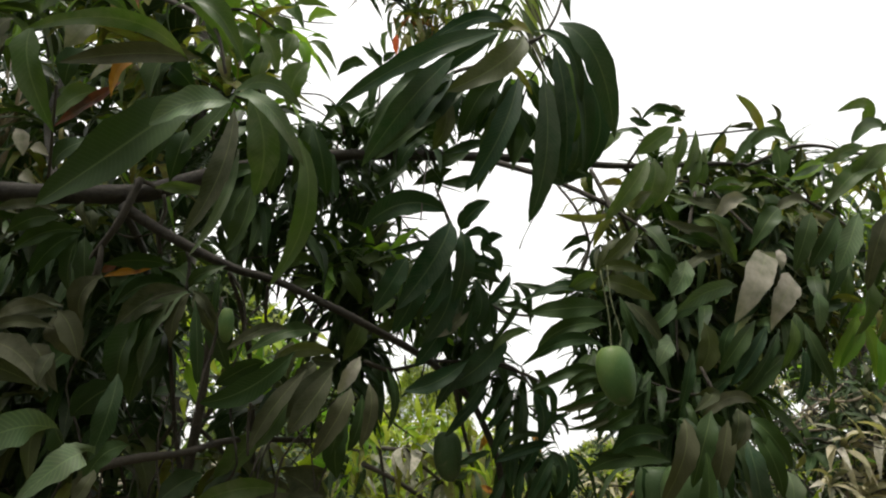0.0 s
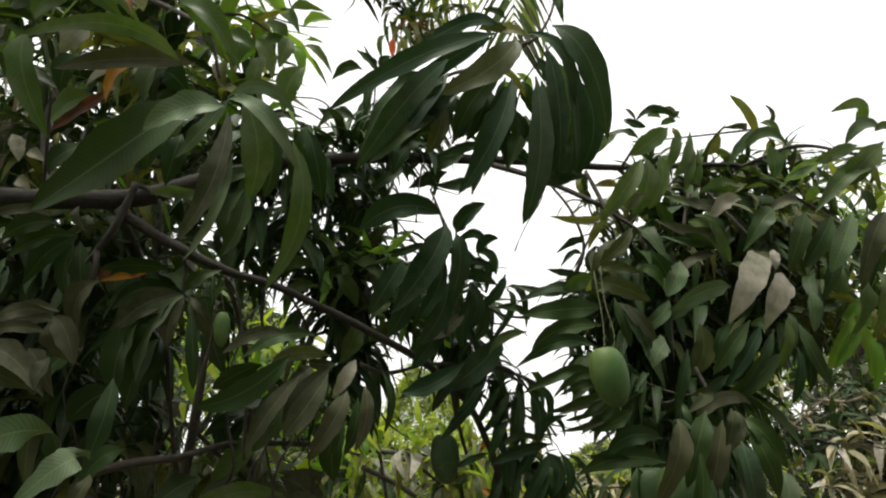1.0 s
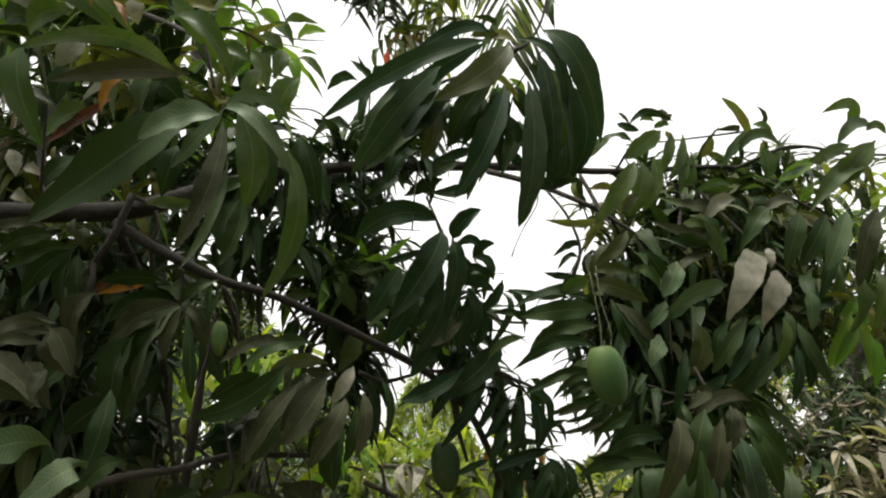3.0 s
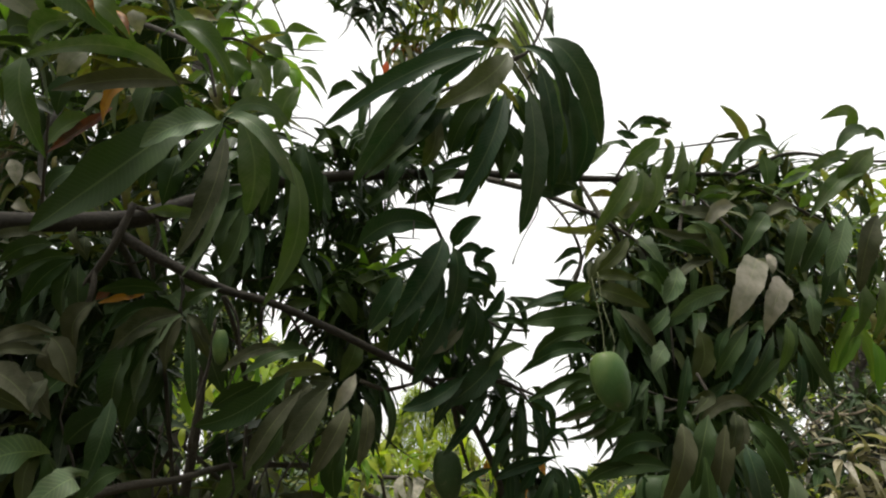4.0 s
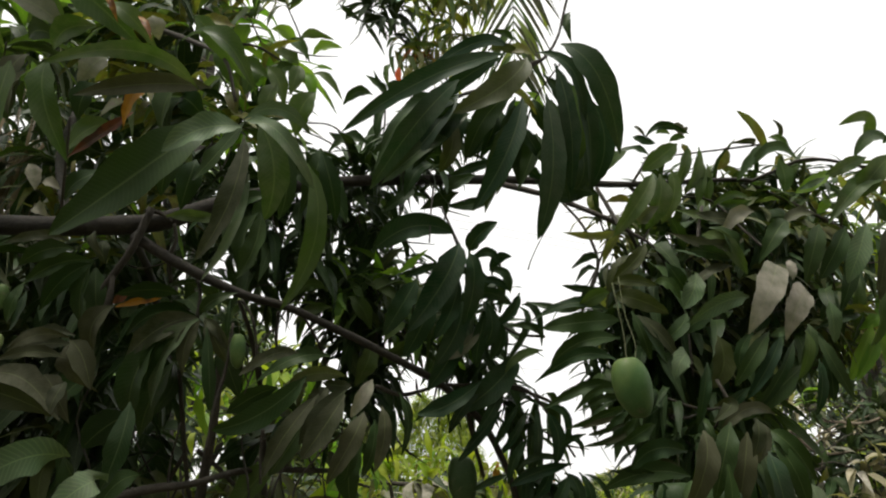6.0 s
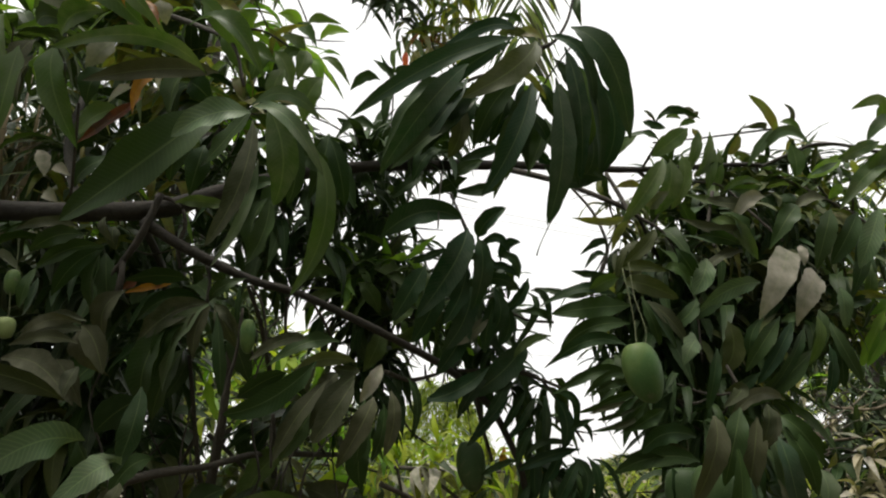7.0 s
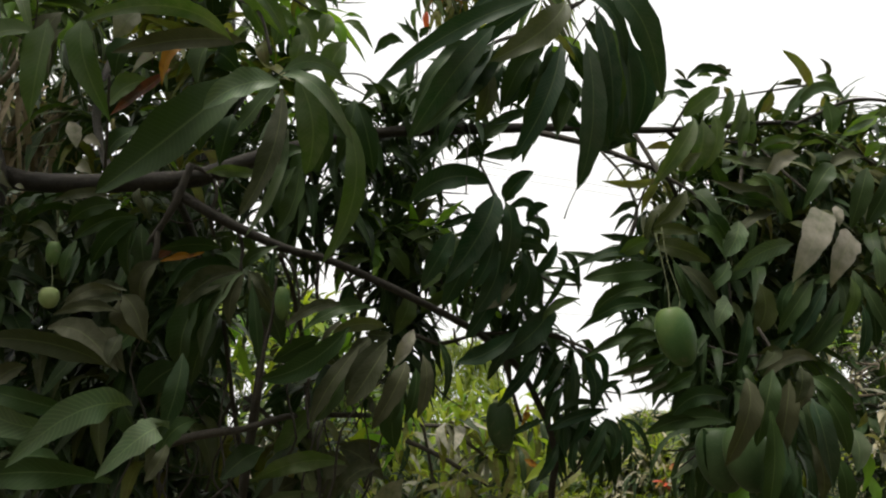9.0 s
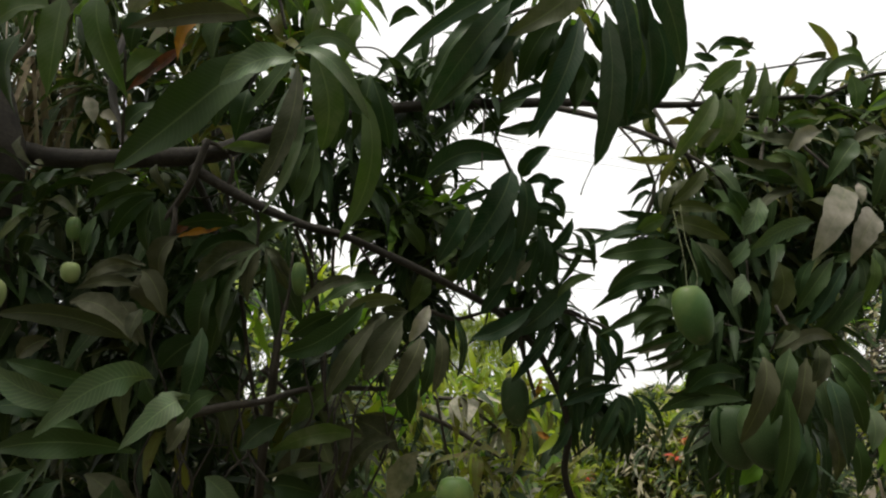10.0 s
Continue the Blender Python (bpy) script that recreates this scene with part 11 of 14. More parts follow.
whorl(deep, "nudg", (-0.90, 2.31, 1.46), (-0.7, -0.3, 0.5), 11, 0.20, 757, 0.6, 0.185, deep_twigs)
whorl(deep, "nudg", (-1.13, 1.94, 1.50), (0.3, -0.5, 0.8), 11, 0.20, 758, 0.6, 0.185, deep_twigs)
whorl(deep, "nudg", (-1.21, 1.80, 1.55), (-0.3, -0.7, 0.2), 11, 0.20, 759, 0.6, 0.185, deep_twigs)
whorl(deep, "nudg", (-0.99, 2.24, 1.26), (-0.3, -0.1, 0.2), 11, 0.20, 760, 0.6, 0.185, deep_twigs)
whorl(deep, "nudg", (-1.57, 2.12, 1.55), (-0.9, -0.3, 0.4), 11, 0.20, 761, 0.6, 0.185, deep_twigs)
whorl(deep, "nudg", (-0.92, 2.17, 1.38), (0.6, -0.2, 0.3), 11, 0.20, 762, 0.6, 0.185, deep_twigs)
whorl(deep, "nudg", (-0.92, 2.48, 1.50), (-0.9, 0.2, -0.0), 11, 0.20, 763, 0.6, 0.185, deep_twigs)
whorl(deep, "nudg", (-0.99, 2.16, 1.33), (0.5, 0.1, 0.7), 11, 0.20, 764, 0.6, 0.185, deep_twigs)
whorl(deep, "nudg", (-1.16, 2.17, 1.33), (-0.4, 0.1, 0.0), 11, 0.20, 765, 0.6, 0.185, deep_twigs)
whorl(deep, "nudg", (-1.28, 1.91, 1.36), (0.0, -0.8, 0.8), 11, 0.20, 766, 0.6, 0.185, deep_twigs)
whorl(deep, "nudg", (-1.63, 2.64, 1.24), (-0.8, -0.2, -0.2), 11, 0.20, 767, 0.6, 0.185, deep_twigs)
whorl(deep, "nudg", (-1.49, 2.49, 1.55), (0.9, -0.8, 0.0), 11, 0.20, 768, 0.6, 0.185, deep_twigs)
whorl(deep, "nudg", (-1.03, 1.85, 1.53), (0.1, -0.5, 0.2), 11, 0.20, 769, 0.6, 0.185, deep_twigs)
whorl(deep, "nudg", (-0.75, 2.23, 1.37), (-0.1, 0.0, -0.0), 11, 0.20, 770, 0.6, 0.185, deep_twigs)
whorl(deep, "nudg", (-0.91, 2.25, 1.25), (0.4, -0.3, 0.7), 11, 0.20, 771, 0.6, 0.185, deep_twigs)
whorl(deep, "nudg", (-1.39, 1.91, 1.39), (-0.2, -0.9, 0.4), 11, 0.20, 772, 0.6, 0.185, deep_twigs)
whorl(deep, "nudg", (-1.86, 2.52, 1.48), (0.3, -0.3, -0.0), 11, 0.20, 773, 0.6, 0.185, deep_twigs)
whorl(deep, "nudg", (-0.99, 2.05, 1.29), (-0.2, 0.3, -0.1), 11, 0.20, 774, 0.6, 0.185, deep_twigs)
whorl(deep, "nudg", (-1.33, 2.90, 1.58), (-0.5, -0.4, -0.1), 11, 0.20, 776, 0.6, 0.185, deep_twigs)
whorl(deep, "nukg", (-1.05, 2.22, 1.65), (0.4, -0.7, -0.1), 9, 0.20, 777, 0.7, 0.185, deep_twigs)
whorl(deep, "nukg", (-0.63, 2.65, 1.49), (-0.1, -0.1, 0.8), 9, 0.20, 778, 0.7, 0.185, deep_twigs)
whorl(deep, "nukg", (-0.84, 2.73, 1.44), (-0.9, 0.1, 0.4), 9, 0.20, 779, 0.7, 0.185, deep_twigs)
whorl(deep, "nukg", (-0.94, 2.24, 1.29), (-0.2, -0.8, 0.5), 9, 0.20, 780, 0.7, 0.185, deep_twigs)
whorl(deep, "nukg", (-0.58, 2.31, 1.39), (0.9, -0.8, 0.9), 9, 0.20, 783, 0.7, 0.185, deep_twigs)
whorl(deep, "nukg", (-1.21, 2.73, 1.33), (-0.1, -0.6, 0.2), 9, 0.20, 784, 0.7, 0.185, deep_twigs)
whorl(deep, "nukg", (-1.04, 2.88, 1.34), (-0.7, -0.4, 0.8), 9, 0.20, 785, 0.7, 0.185, deep_twigs)
whorl(deep, "nukg", (-0.81, 2.57, 1.68), (-1.0, 0.3, -0.2), 9, 0.20, 786, 0.7, 0.185, deep_twigs)
whorl(deep, "nukg", (-0.60, 2.43, 1.24), (-0.4, 0.1, -0.2), 9, 0.20, 787, 0.7, 0.185, deep_twigs)
whorl(deep, "nukg", (-1.16, 2.63, 1.48), (-0.2, -0.7, 0.7), 9, 0.20, 788, 0.7, 0.185, deep_twigs)
whorl(deep, "nukg", (-1.03, 3.03, 1.19), (0.2, 0.2, -0.2), 9, 0.20, 789, 0.7, 0.185, deep_twigs)
whorl(deep, "nukg", (-0.61, 2.26, 1.58), (0.2, -0.6, -0.2), 9, 0.20, 790, 0.7, 0.185, deep_twigs)
whorl(deep, "nukg", (-0.57, 2.88, 1.43), (-0.2, -0.9, 0.5), 9, 0.20, 791, 0.7, 0.185, deep_twigs)
whorl(deep, "gbu", (-0.61, 2.25, 1.84), (-0.0, -0.1, 0.8), 8, 0.18, 792, 0.5, 0.185, deep_twigs)
whorl(deep, "gbu", (-0.77, 2.59, 1.70), (-0.4, 0.2, 0.2), 8, 0.18, 793, 0.5, 0.185, deep_twigs)
whorl(deep, "gbu", (-0.42, 2.13, 1.69), (0.4, -0.6, 0.8), 8, 0.18, 794, 0.5, 0.185, deep_twigs)
whorl(deep, "gbu", (-0.75, 2.45, 1.86), (-0.8, -0.4, 0.3), 8, 0.18, 795, 0.5, 0.185, deep_twigs)
whorl(deep, "gbu", (-0.68, 2.69, 1.70), (-0.7, -0.2, 0.6), 8, 0.18, 796, 0.5, 0.185, deep_twigs)
whorl(deep, "gbu", (-0.62, 2.50, 1.77), (-0.5, -0.7, 0.2), 8, 0.18, 797, 0.5, 0.185, deep_twigs)
whorl(deep, "gbu", (-0.53, 2.20, 1.84), (0.8, -0.2, 0.9), 8, 0.18, 798, 0.5, 0.185, deep_twigs)
whorl(deep, "d", (0.05, 1.70, 2.01), (-0.9, -0.5, 0.3), 9, 0.16, 799, 0.7, 0.185, deep_twigs)
whorl(deep, "d", (0.03, 1.84, 1.92), (-0.3, -1.0, 0.7), 9, 0.16, 800, 0.7, 0.185, deep_twigs)
whorl(deep, "d", (0.10, 1.75, 1.93), (0.7, -1.0, 0.8), 9, 0.16, 801, 0.7, 0.185, deep_twigs)
whorl(deep, "d", (0.04, 1.68, 1.97), (0.1, -0.9, -0.0), 9, 0.16, 802, 0.7, 0.185, deep_twigs)
whorl(deep, "d", (0.10, 1.75, 2.00), (0.8, -0.4, 0.1), 9, 0.16, 803, 0.7, 0.185, deep_twigs)
whorl(deep, "d", (0.10, 1.62, 2.03), (-0.7, -0.4, 0.5), 9, 0.16, 804, 0.7, 0.185, deep_twigs)
whorl(deep, "d", (0.14, 1.78, 1.80), (0.2, 0.0, -0.1), 9, 0.13, 805, 0.9, 0.185, deep_twigs)
whorl(deep, "d", (0.09, 1.67, 1.89), (-0.7, -0.5, 0.5), 9, 0.13, 806, 0.9, 0.185, deep_twigs)
whorl(deep, "d", (0.21, 1.80, 1.75), (-0.9, -0.1, 0.2), 9, 0.13, 807, 0.9, 0.185, deep_twigs)
whorl(deep, "d", (0.13, 1.82, 1.86), (0.3, -0.7, -0.1), 9, 0.13, 808, 0.9, 0.185, deep_twigs)
whorl(deep, "d", (0.02, 1.86, 1.81), (0.1, -0.1, 0.7), 9, 0.13, 809, 0.9, 0.185, deep_twigs)
whorl(deep, "d", (0.19, 1.89, 1.71), (0.2, -0.6, 0.3), 9, 0.13, 810, 0.9, 0.185, deep_twigs)
whorl(deep, "d", (0.09, 1.82, 1.83), (-0.9, -0.7, 0.4), 9, 0.13, 811, 0.9, 0.185, deep_twigs)
whorl(deep, "d", (0.21, 1.80, 1.82), (-0.1, 0.1, 0.1), 9, 0.13, 812, 0.9, 0.185, deep_twigs)
whorl(deep, "d", (0.03, 1.84, 1.89), (-0.8, -0.5, 0.6), 9, 0.13, 813, 0.9, 0.185, deep_twigs)
whorl(deep, "ddn", (-0.36, 1.65, 2.43), (-0.3, 0.2, 0.7), 9, 0.13, 814, 0.5, 0.185, deep_twigs)
whorl(deep, "ddn", (-0.23, 1.56, 2.37), (0.4, -0.9, 0.5), 9, 0.13, 815, 0.5, 0.185, deep_twigs)
whorl(deep, "ddn", (-0.28, 1.52, 2.41), (-0.4, -0.2, 0.8), 9, 0.13, 816, 0.5, 0.185, deep_twigs)
whorl(deep, "ddn", (-0.16, 1.59, 2.47), (-0.5, -0.3, 0.8), 9, 0.13, 817, 0.5, 0.185, deep_twigs)
whorl(deep, "ddn", (-0.28, 1.59, 2.31), (0.2, 0.1, 0.1), 9, 0.13, 818, 0.5, 0.185, deep_twigs)
whorl(deep, "ddn", (-0.22, 1.78, 2.40), (0.1, -0.3, 0.1), 9, 0.13, 819, 0.5, 0.185, deep_twigs)
whorl(deep, "ddn", (-0.35, 1.65, 2.38), (-0.9, -0.9, 0.3), 9, 0.13, 820, 0.5, 0.185, deep_twigs)
whorl(deep, "ddn", (-0.21, 1.75, 2.45), (0.8, -0.5, 0.0), 9, 0.13, 821, 0.5, 0.185, deep_twigs)
whorl(deep, "ddn", (-0.14, 1.62, 2.38), (0.1, 0.0, 0.2), 9, 0.13, 822, 0.5, 0.185, deep_twigs)
whorl(deep, "ddn", (-0.20, 1.77, 2.52), (-0.9, -0.9, -0.0), 9, 0.13, 823, 0.5, 0.185, deep_twigs)
whorl(deep, "ddn", (-0.09, 1.77, 2.47), (-0.8, 0.1, 0.6), 9, 0.13, 824, 0.5, 0.185, deep_twigs)
whorl(deep, "ddn", (-0.39, 1.79, 2.55), (0.6, -0.1, 0.7), 9, 0.13, 825, 0.5, 0.185, deep_twigs)
whorl(deep, "ddn", (-0.11, 1.79, 2.53), (-0.6, -0.4, -0.1), 9, 0.13, 826, 0.5, 0.185, deep_twigs)
whorl(deep, "ddn", (-0.37, 1.58, 2.36), (-0.8, -0.8, -0.2), 9, 0.13, 827, 0.5, 0.185, deep_twigs)
whorl(deep, "ddn", (-0.24, 1.73, 2.52), (0.2, -0.0, 0.3), 9, 0.13, 828, 0.5, 0.185, deep_twigs)
whorl(deep, "ddn", (-0.29, 1.66, 2.39), (0.0, -0.7, 0.8), 9, 0.13, 829, 0.5, 0.185, deep_twigs)
whorl(deep, "ddn", (-0.14, 1.73, 2.49), (0.3, -0.1, 0.0), 9, 0.13, 830, 0.5, 0.185, deep_twigs)
whorl(deep, "ddn", (-0.24, 1.52, 2.39), (-0.2, -0.8, 0.8), 9, 0.13, 831, 0.5, 0.185, deep_twigs)
whorl(deep, "d", (0.19, 1.82, 1.63), (0.4, -0.4, 0.5), 8, 0.14, 832, 1.2, 0.185, deep_twigs)
whorl(deep, "d", (0.26, 1.82, 1.59), (0.6, -0.3, 0.5), 8, 0.14, 833, 1.2, 0.185, deep_twigs)
whorl(deep, "d", (0.22, 1.84, 1.58), (0.5, -0.8, 0.2), 8, 0.14, 834, 1.2, 0.185, deep_twigs)
whorl(deep, "d", (0.30, 1.82, 1.57), (1.0, -0.8, 0.8), 8, 0.14, 835, 1.2, 0.185, deep_twigs)
whorl(deep, "d", (0.27, 1.92, 1.56), (0.7, -0.5, 0.2), 8, 0.14, 836, 1.2, 0.185, deep_twigs)
whorl(deep, "d", (-0.08, 1.46, 2.41), (-0.9, 0.0, 0.9), 8, 0.15, 837, 1.0, 0.185, deep_twigs)
whorl(deep, "d", (0.02, 1.53, 2.54), (0.7, 0.1, 0.3), 8, 0.15, 838, 1.0, 0.185, deep_twigs)
whorl(deep, "d", (-0.02, 1.49, 2.49), (1.0, 0.2, 0.8), 8, 0.15, 839, 1.0, 0.185, deep_twigs)
whorl(deep, "d", (-0.08, 1.48, 2.37), (0.5, -0.0, 0.5), 8, 0.15, 840, 1.0, 0.185, deep_twigs)
whorl(deep, "d", (0.00, 1.53, 2.42), (-0.4, -0.1, 0.7), 8, 0.15, 841, 1.0, 0.185, deep_twigs)
whorl(deep, "d", (-0.14, 1.51, 2.48), (-0.2, -0.3, -0.2), 8, 0.15, 842, 1.0, 0.185, deep_twigs)
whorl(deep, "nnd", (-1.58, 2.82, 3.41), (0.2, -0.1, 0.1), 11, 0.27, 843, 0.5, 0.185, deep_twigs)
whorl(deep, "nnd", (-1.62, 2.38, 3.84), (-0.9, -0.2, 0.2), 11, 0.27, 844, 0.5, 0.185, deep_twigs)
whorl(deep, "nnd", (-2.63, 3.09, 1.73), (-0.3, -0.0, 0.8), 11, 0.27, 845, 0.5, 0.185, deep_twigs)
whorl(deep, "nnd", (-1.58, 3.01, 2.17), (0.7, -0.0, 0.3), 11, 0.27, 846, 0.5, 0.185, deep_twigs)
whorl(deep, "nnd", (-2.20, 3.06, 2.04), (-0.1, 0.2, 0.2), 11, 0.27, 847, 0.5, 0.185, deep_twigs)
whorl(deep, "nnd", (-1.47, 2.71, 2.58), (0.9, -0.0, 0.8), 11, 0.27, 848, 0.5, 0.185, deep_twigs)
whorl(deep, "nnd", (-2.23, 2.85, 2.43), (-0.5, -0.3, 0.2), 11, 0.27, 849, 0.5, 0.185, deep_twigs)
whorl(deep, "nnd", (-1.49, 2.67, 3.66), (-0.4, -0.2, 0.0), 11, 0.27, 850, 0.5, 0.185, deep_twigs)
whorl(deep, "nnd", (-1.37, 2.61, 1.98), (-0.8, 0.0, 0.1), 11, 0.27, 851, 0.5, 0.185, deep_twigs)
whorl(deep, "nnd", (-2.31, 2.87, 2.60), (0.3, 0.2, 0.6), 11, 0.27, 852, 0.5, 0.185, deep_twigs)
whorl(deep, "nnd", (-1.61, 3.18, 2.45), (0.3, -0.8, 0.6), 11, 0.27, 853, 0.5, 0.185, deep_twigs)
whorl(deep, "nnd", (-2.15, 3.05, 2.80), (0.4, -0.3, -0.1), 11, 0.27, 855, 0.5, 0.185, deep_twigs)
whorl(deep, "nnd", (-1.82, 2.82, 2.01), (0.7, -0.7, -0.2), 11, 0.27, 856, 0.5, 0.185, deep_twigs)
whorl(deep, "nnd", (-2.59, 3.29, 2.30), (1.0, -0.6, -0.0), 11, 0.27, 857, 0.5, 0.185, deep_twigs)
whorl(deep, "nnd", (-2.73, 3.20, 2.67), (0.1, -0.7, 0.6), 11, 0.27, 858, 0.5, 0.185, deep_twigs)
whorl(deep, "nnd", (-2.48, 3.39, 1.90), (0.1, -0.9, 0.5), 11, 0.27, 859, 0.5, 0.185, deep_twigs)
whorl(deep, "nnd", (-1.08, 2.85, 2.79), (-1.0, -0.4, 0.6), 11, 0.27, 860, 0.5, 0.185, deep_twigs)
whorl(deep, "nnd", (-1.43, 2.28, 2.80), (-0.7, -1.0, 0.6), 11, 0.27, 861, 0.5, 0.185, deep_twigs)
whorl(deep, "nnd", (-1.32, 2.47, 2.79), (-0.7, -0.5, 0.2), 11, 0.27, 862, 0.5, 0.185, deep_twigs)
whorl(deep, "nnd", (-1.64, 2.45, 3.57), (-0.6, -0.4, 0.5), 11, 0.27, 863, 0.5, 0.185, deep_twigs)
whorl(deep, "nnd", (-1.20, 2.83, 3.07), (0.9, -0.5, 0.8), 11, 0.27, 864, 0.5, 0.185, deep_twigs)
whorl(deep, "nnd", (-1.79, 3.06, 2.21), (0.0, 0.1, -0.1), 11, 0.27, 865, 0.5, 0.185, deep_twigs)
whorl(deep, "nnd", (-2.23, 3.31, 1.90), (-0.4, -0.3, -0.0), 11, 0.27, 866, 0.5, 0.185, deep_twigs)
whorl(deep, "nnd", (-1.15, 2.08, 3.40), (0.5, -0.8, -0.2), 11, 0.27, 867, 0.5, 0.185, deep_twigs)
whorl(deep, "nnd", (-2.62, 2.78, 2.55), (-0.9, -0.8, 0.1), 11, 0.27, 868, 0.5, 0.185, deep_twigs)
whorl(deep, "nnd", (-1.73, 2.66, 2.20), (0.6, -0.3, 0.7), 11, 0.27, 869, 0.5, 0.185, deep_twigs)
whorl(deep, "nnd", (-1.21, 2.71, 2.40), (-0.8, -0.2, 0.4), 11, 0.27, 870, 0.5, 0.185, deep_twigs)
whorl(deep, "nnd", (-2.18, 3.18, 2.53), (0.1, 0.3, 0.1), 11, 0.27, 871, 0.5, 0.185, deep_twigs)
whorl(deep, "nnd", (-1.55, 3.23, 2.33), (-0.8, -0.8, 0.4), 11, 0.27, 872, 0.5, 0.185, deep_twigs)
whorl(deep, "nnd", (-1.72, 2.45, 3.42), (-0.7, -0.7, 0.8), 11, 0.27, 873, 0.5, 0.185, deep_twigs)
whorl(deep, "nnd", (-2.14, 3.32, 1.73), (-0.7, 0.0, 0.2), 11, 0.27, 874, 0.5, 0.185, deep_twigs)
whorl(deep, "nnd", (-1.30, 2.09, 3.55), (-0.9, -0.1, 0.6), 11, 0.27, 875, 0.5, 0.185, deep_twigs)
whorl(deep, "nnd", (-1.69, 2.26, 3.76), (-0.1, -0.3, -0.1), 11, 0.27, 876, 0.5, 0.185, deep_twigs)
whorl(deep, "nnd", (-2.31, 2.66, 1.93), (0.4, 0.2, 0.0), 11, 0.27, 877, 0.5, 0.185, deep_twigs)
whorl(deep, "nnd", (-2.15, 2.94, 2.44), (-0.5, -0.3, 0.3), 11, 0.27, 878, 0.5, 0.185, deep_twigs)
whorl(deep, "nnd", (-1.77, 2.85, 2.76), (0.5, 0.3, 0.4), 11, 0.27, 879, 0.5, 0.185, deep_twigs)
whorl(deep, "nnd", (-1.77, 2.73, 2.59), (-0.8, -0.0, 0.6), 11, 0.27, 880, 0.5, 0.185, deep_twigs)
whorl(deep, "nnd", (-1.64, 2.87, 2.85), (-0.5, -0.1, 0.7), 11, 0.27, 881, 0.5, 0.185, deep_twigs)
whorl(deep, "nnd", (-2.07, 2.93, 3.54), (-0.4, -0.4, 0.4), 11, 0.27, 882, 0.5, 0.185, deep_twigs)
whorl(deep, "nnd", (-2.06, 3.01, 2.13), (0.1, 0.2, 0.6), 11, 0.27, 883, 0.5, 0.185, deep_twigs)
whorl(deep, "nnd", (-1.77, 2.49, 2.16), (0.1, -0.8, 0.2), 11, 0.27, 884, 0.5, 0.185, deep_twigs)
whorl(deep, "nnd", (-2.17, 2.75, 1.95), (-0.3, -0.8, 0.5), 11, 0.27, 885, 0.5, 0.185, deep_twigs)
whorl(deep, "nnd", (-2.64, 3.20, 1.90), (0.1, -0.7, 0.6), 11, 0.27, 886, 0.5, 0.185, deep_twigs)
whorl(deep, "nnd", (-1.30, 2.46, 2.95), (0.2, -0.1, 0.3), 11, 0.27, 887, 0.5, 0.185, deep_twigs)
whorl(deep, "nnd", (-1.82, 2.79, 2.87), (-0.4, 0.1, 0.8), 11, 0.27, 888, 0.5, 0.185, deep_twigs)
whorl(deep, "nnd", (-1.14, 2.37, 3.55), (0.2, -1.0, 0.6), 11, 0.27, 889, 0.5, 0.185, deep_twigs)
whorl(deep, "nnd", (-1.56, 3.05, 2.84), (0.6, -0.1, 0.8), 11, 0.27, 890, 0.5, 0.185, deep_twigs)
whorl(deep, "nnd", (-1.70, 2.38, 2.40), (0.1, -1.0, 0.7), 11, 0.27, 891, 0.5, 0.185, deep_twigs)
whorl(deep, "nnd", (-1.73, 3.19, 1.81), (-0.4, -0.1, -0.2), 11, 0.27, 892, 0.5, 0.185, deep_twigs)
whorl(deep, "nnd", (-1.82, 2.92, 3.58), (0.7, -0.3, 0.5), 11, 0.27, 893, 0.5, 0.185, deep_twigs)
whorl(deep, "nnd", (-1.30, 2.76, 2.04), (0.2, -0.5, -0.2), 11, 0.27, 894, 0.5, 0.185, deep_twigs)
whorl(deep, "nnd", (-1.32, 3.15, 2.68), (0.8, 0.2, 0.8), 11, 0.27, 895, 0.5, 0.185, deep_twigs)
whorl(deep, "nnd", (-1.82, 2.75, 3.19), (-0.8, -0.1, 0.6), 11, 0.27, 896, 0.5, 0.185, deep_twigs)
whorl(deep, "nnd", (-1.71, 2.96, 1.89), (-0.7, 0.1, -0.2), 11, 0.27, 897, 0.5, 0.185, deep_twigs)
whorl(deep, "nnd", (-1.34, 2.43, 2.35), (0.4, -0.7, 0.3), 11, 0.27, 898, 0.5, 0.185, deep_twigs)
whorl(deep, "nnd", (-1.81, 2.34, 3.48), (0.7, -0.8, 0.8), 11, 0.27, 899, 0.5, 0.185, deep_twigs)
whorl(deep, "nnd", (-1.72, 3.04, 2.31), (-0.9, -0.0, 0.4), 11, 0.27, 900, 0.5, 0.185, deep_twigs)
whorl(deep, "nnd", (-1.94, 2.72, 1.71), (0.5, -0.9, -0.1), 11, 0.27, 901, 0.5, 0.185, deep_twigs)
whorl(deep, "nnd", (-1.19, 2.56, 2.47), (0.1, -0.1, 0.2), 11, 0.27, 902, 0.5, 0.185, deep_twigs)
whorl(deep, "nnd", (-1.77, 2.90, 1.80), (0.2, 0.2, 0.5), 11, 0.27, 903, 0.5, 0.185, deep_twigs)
whorl(deep, "nnd", (-1.26, 2.53, 3.30), (-0.9, 0.1, 0.8), 11, 0.27, 904, 0.5, 0.185, deep_twigs)
whorl(deep, "nnd", (-1.61, 2.52, 2.28), (0.4, -0.6, 0.2), 11, 0.27, 905, 0.5, 0.185, deep_twigs)
whorl(deep, "nnd", (-2.28, 2.51, 2.12), (-0.1, -0.2, -0.1), 11, 0.27, 906, 0.5, 0.185, deep_twigs)
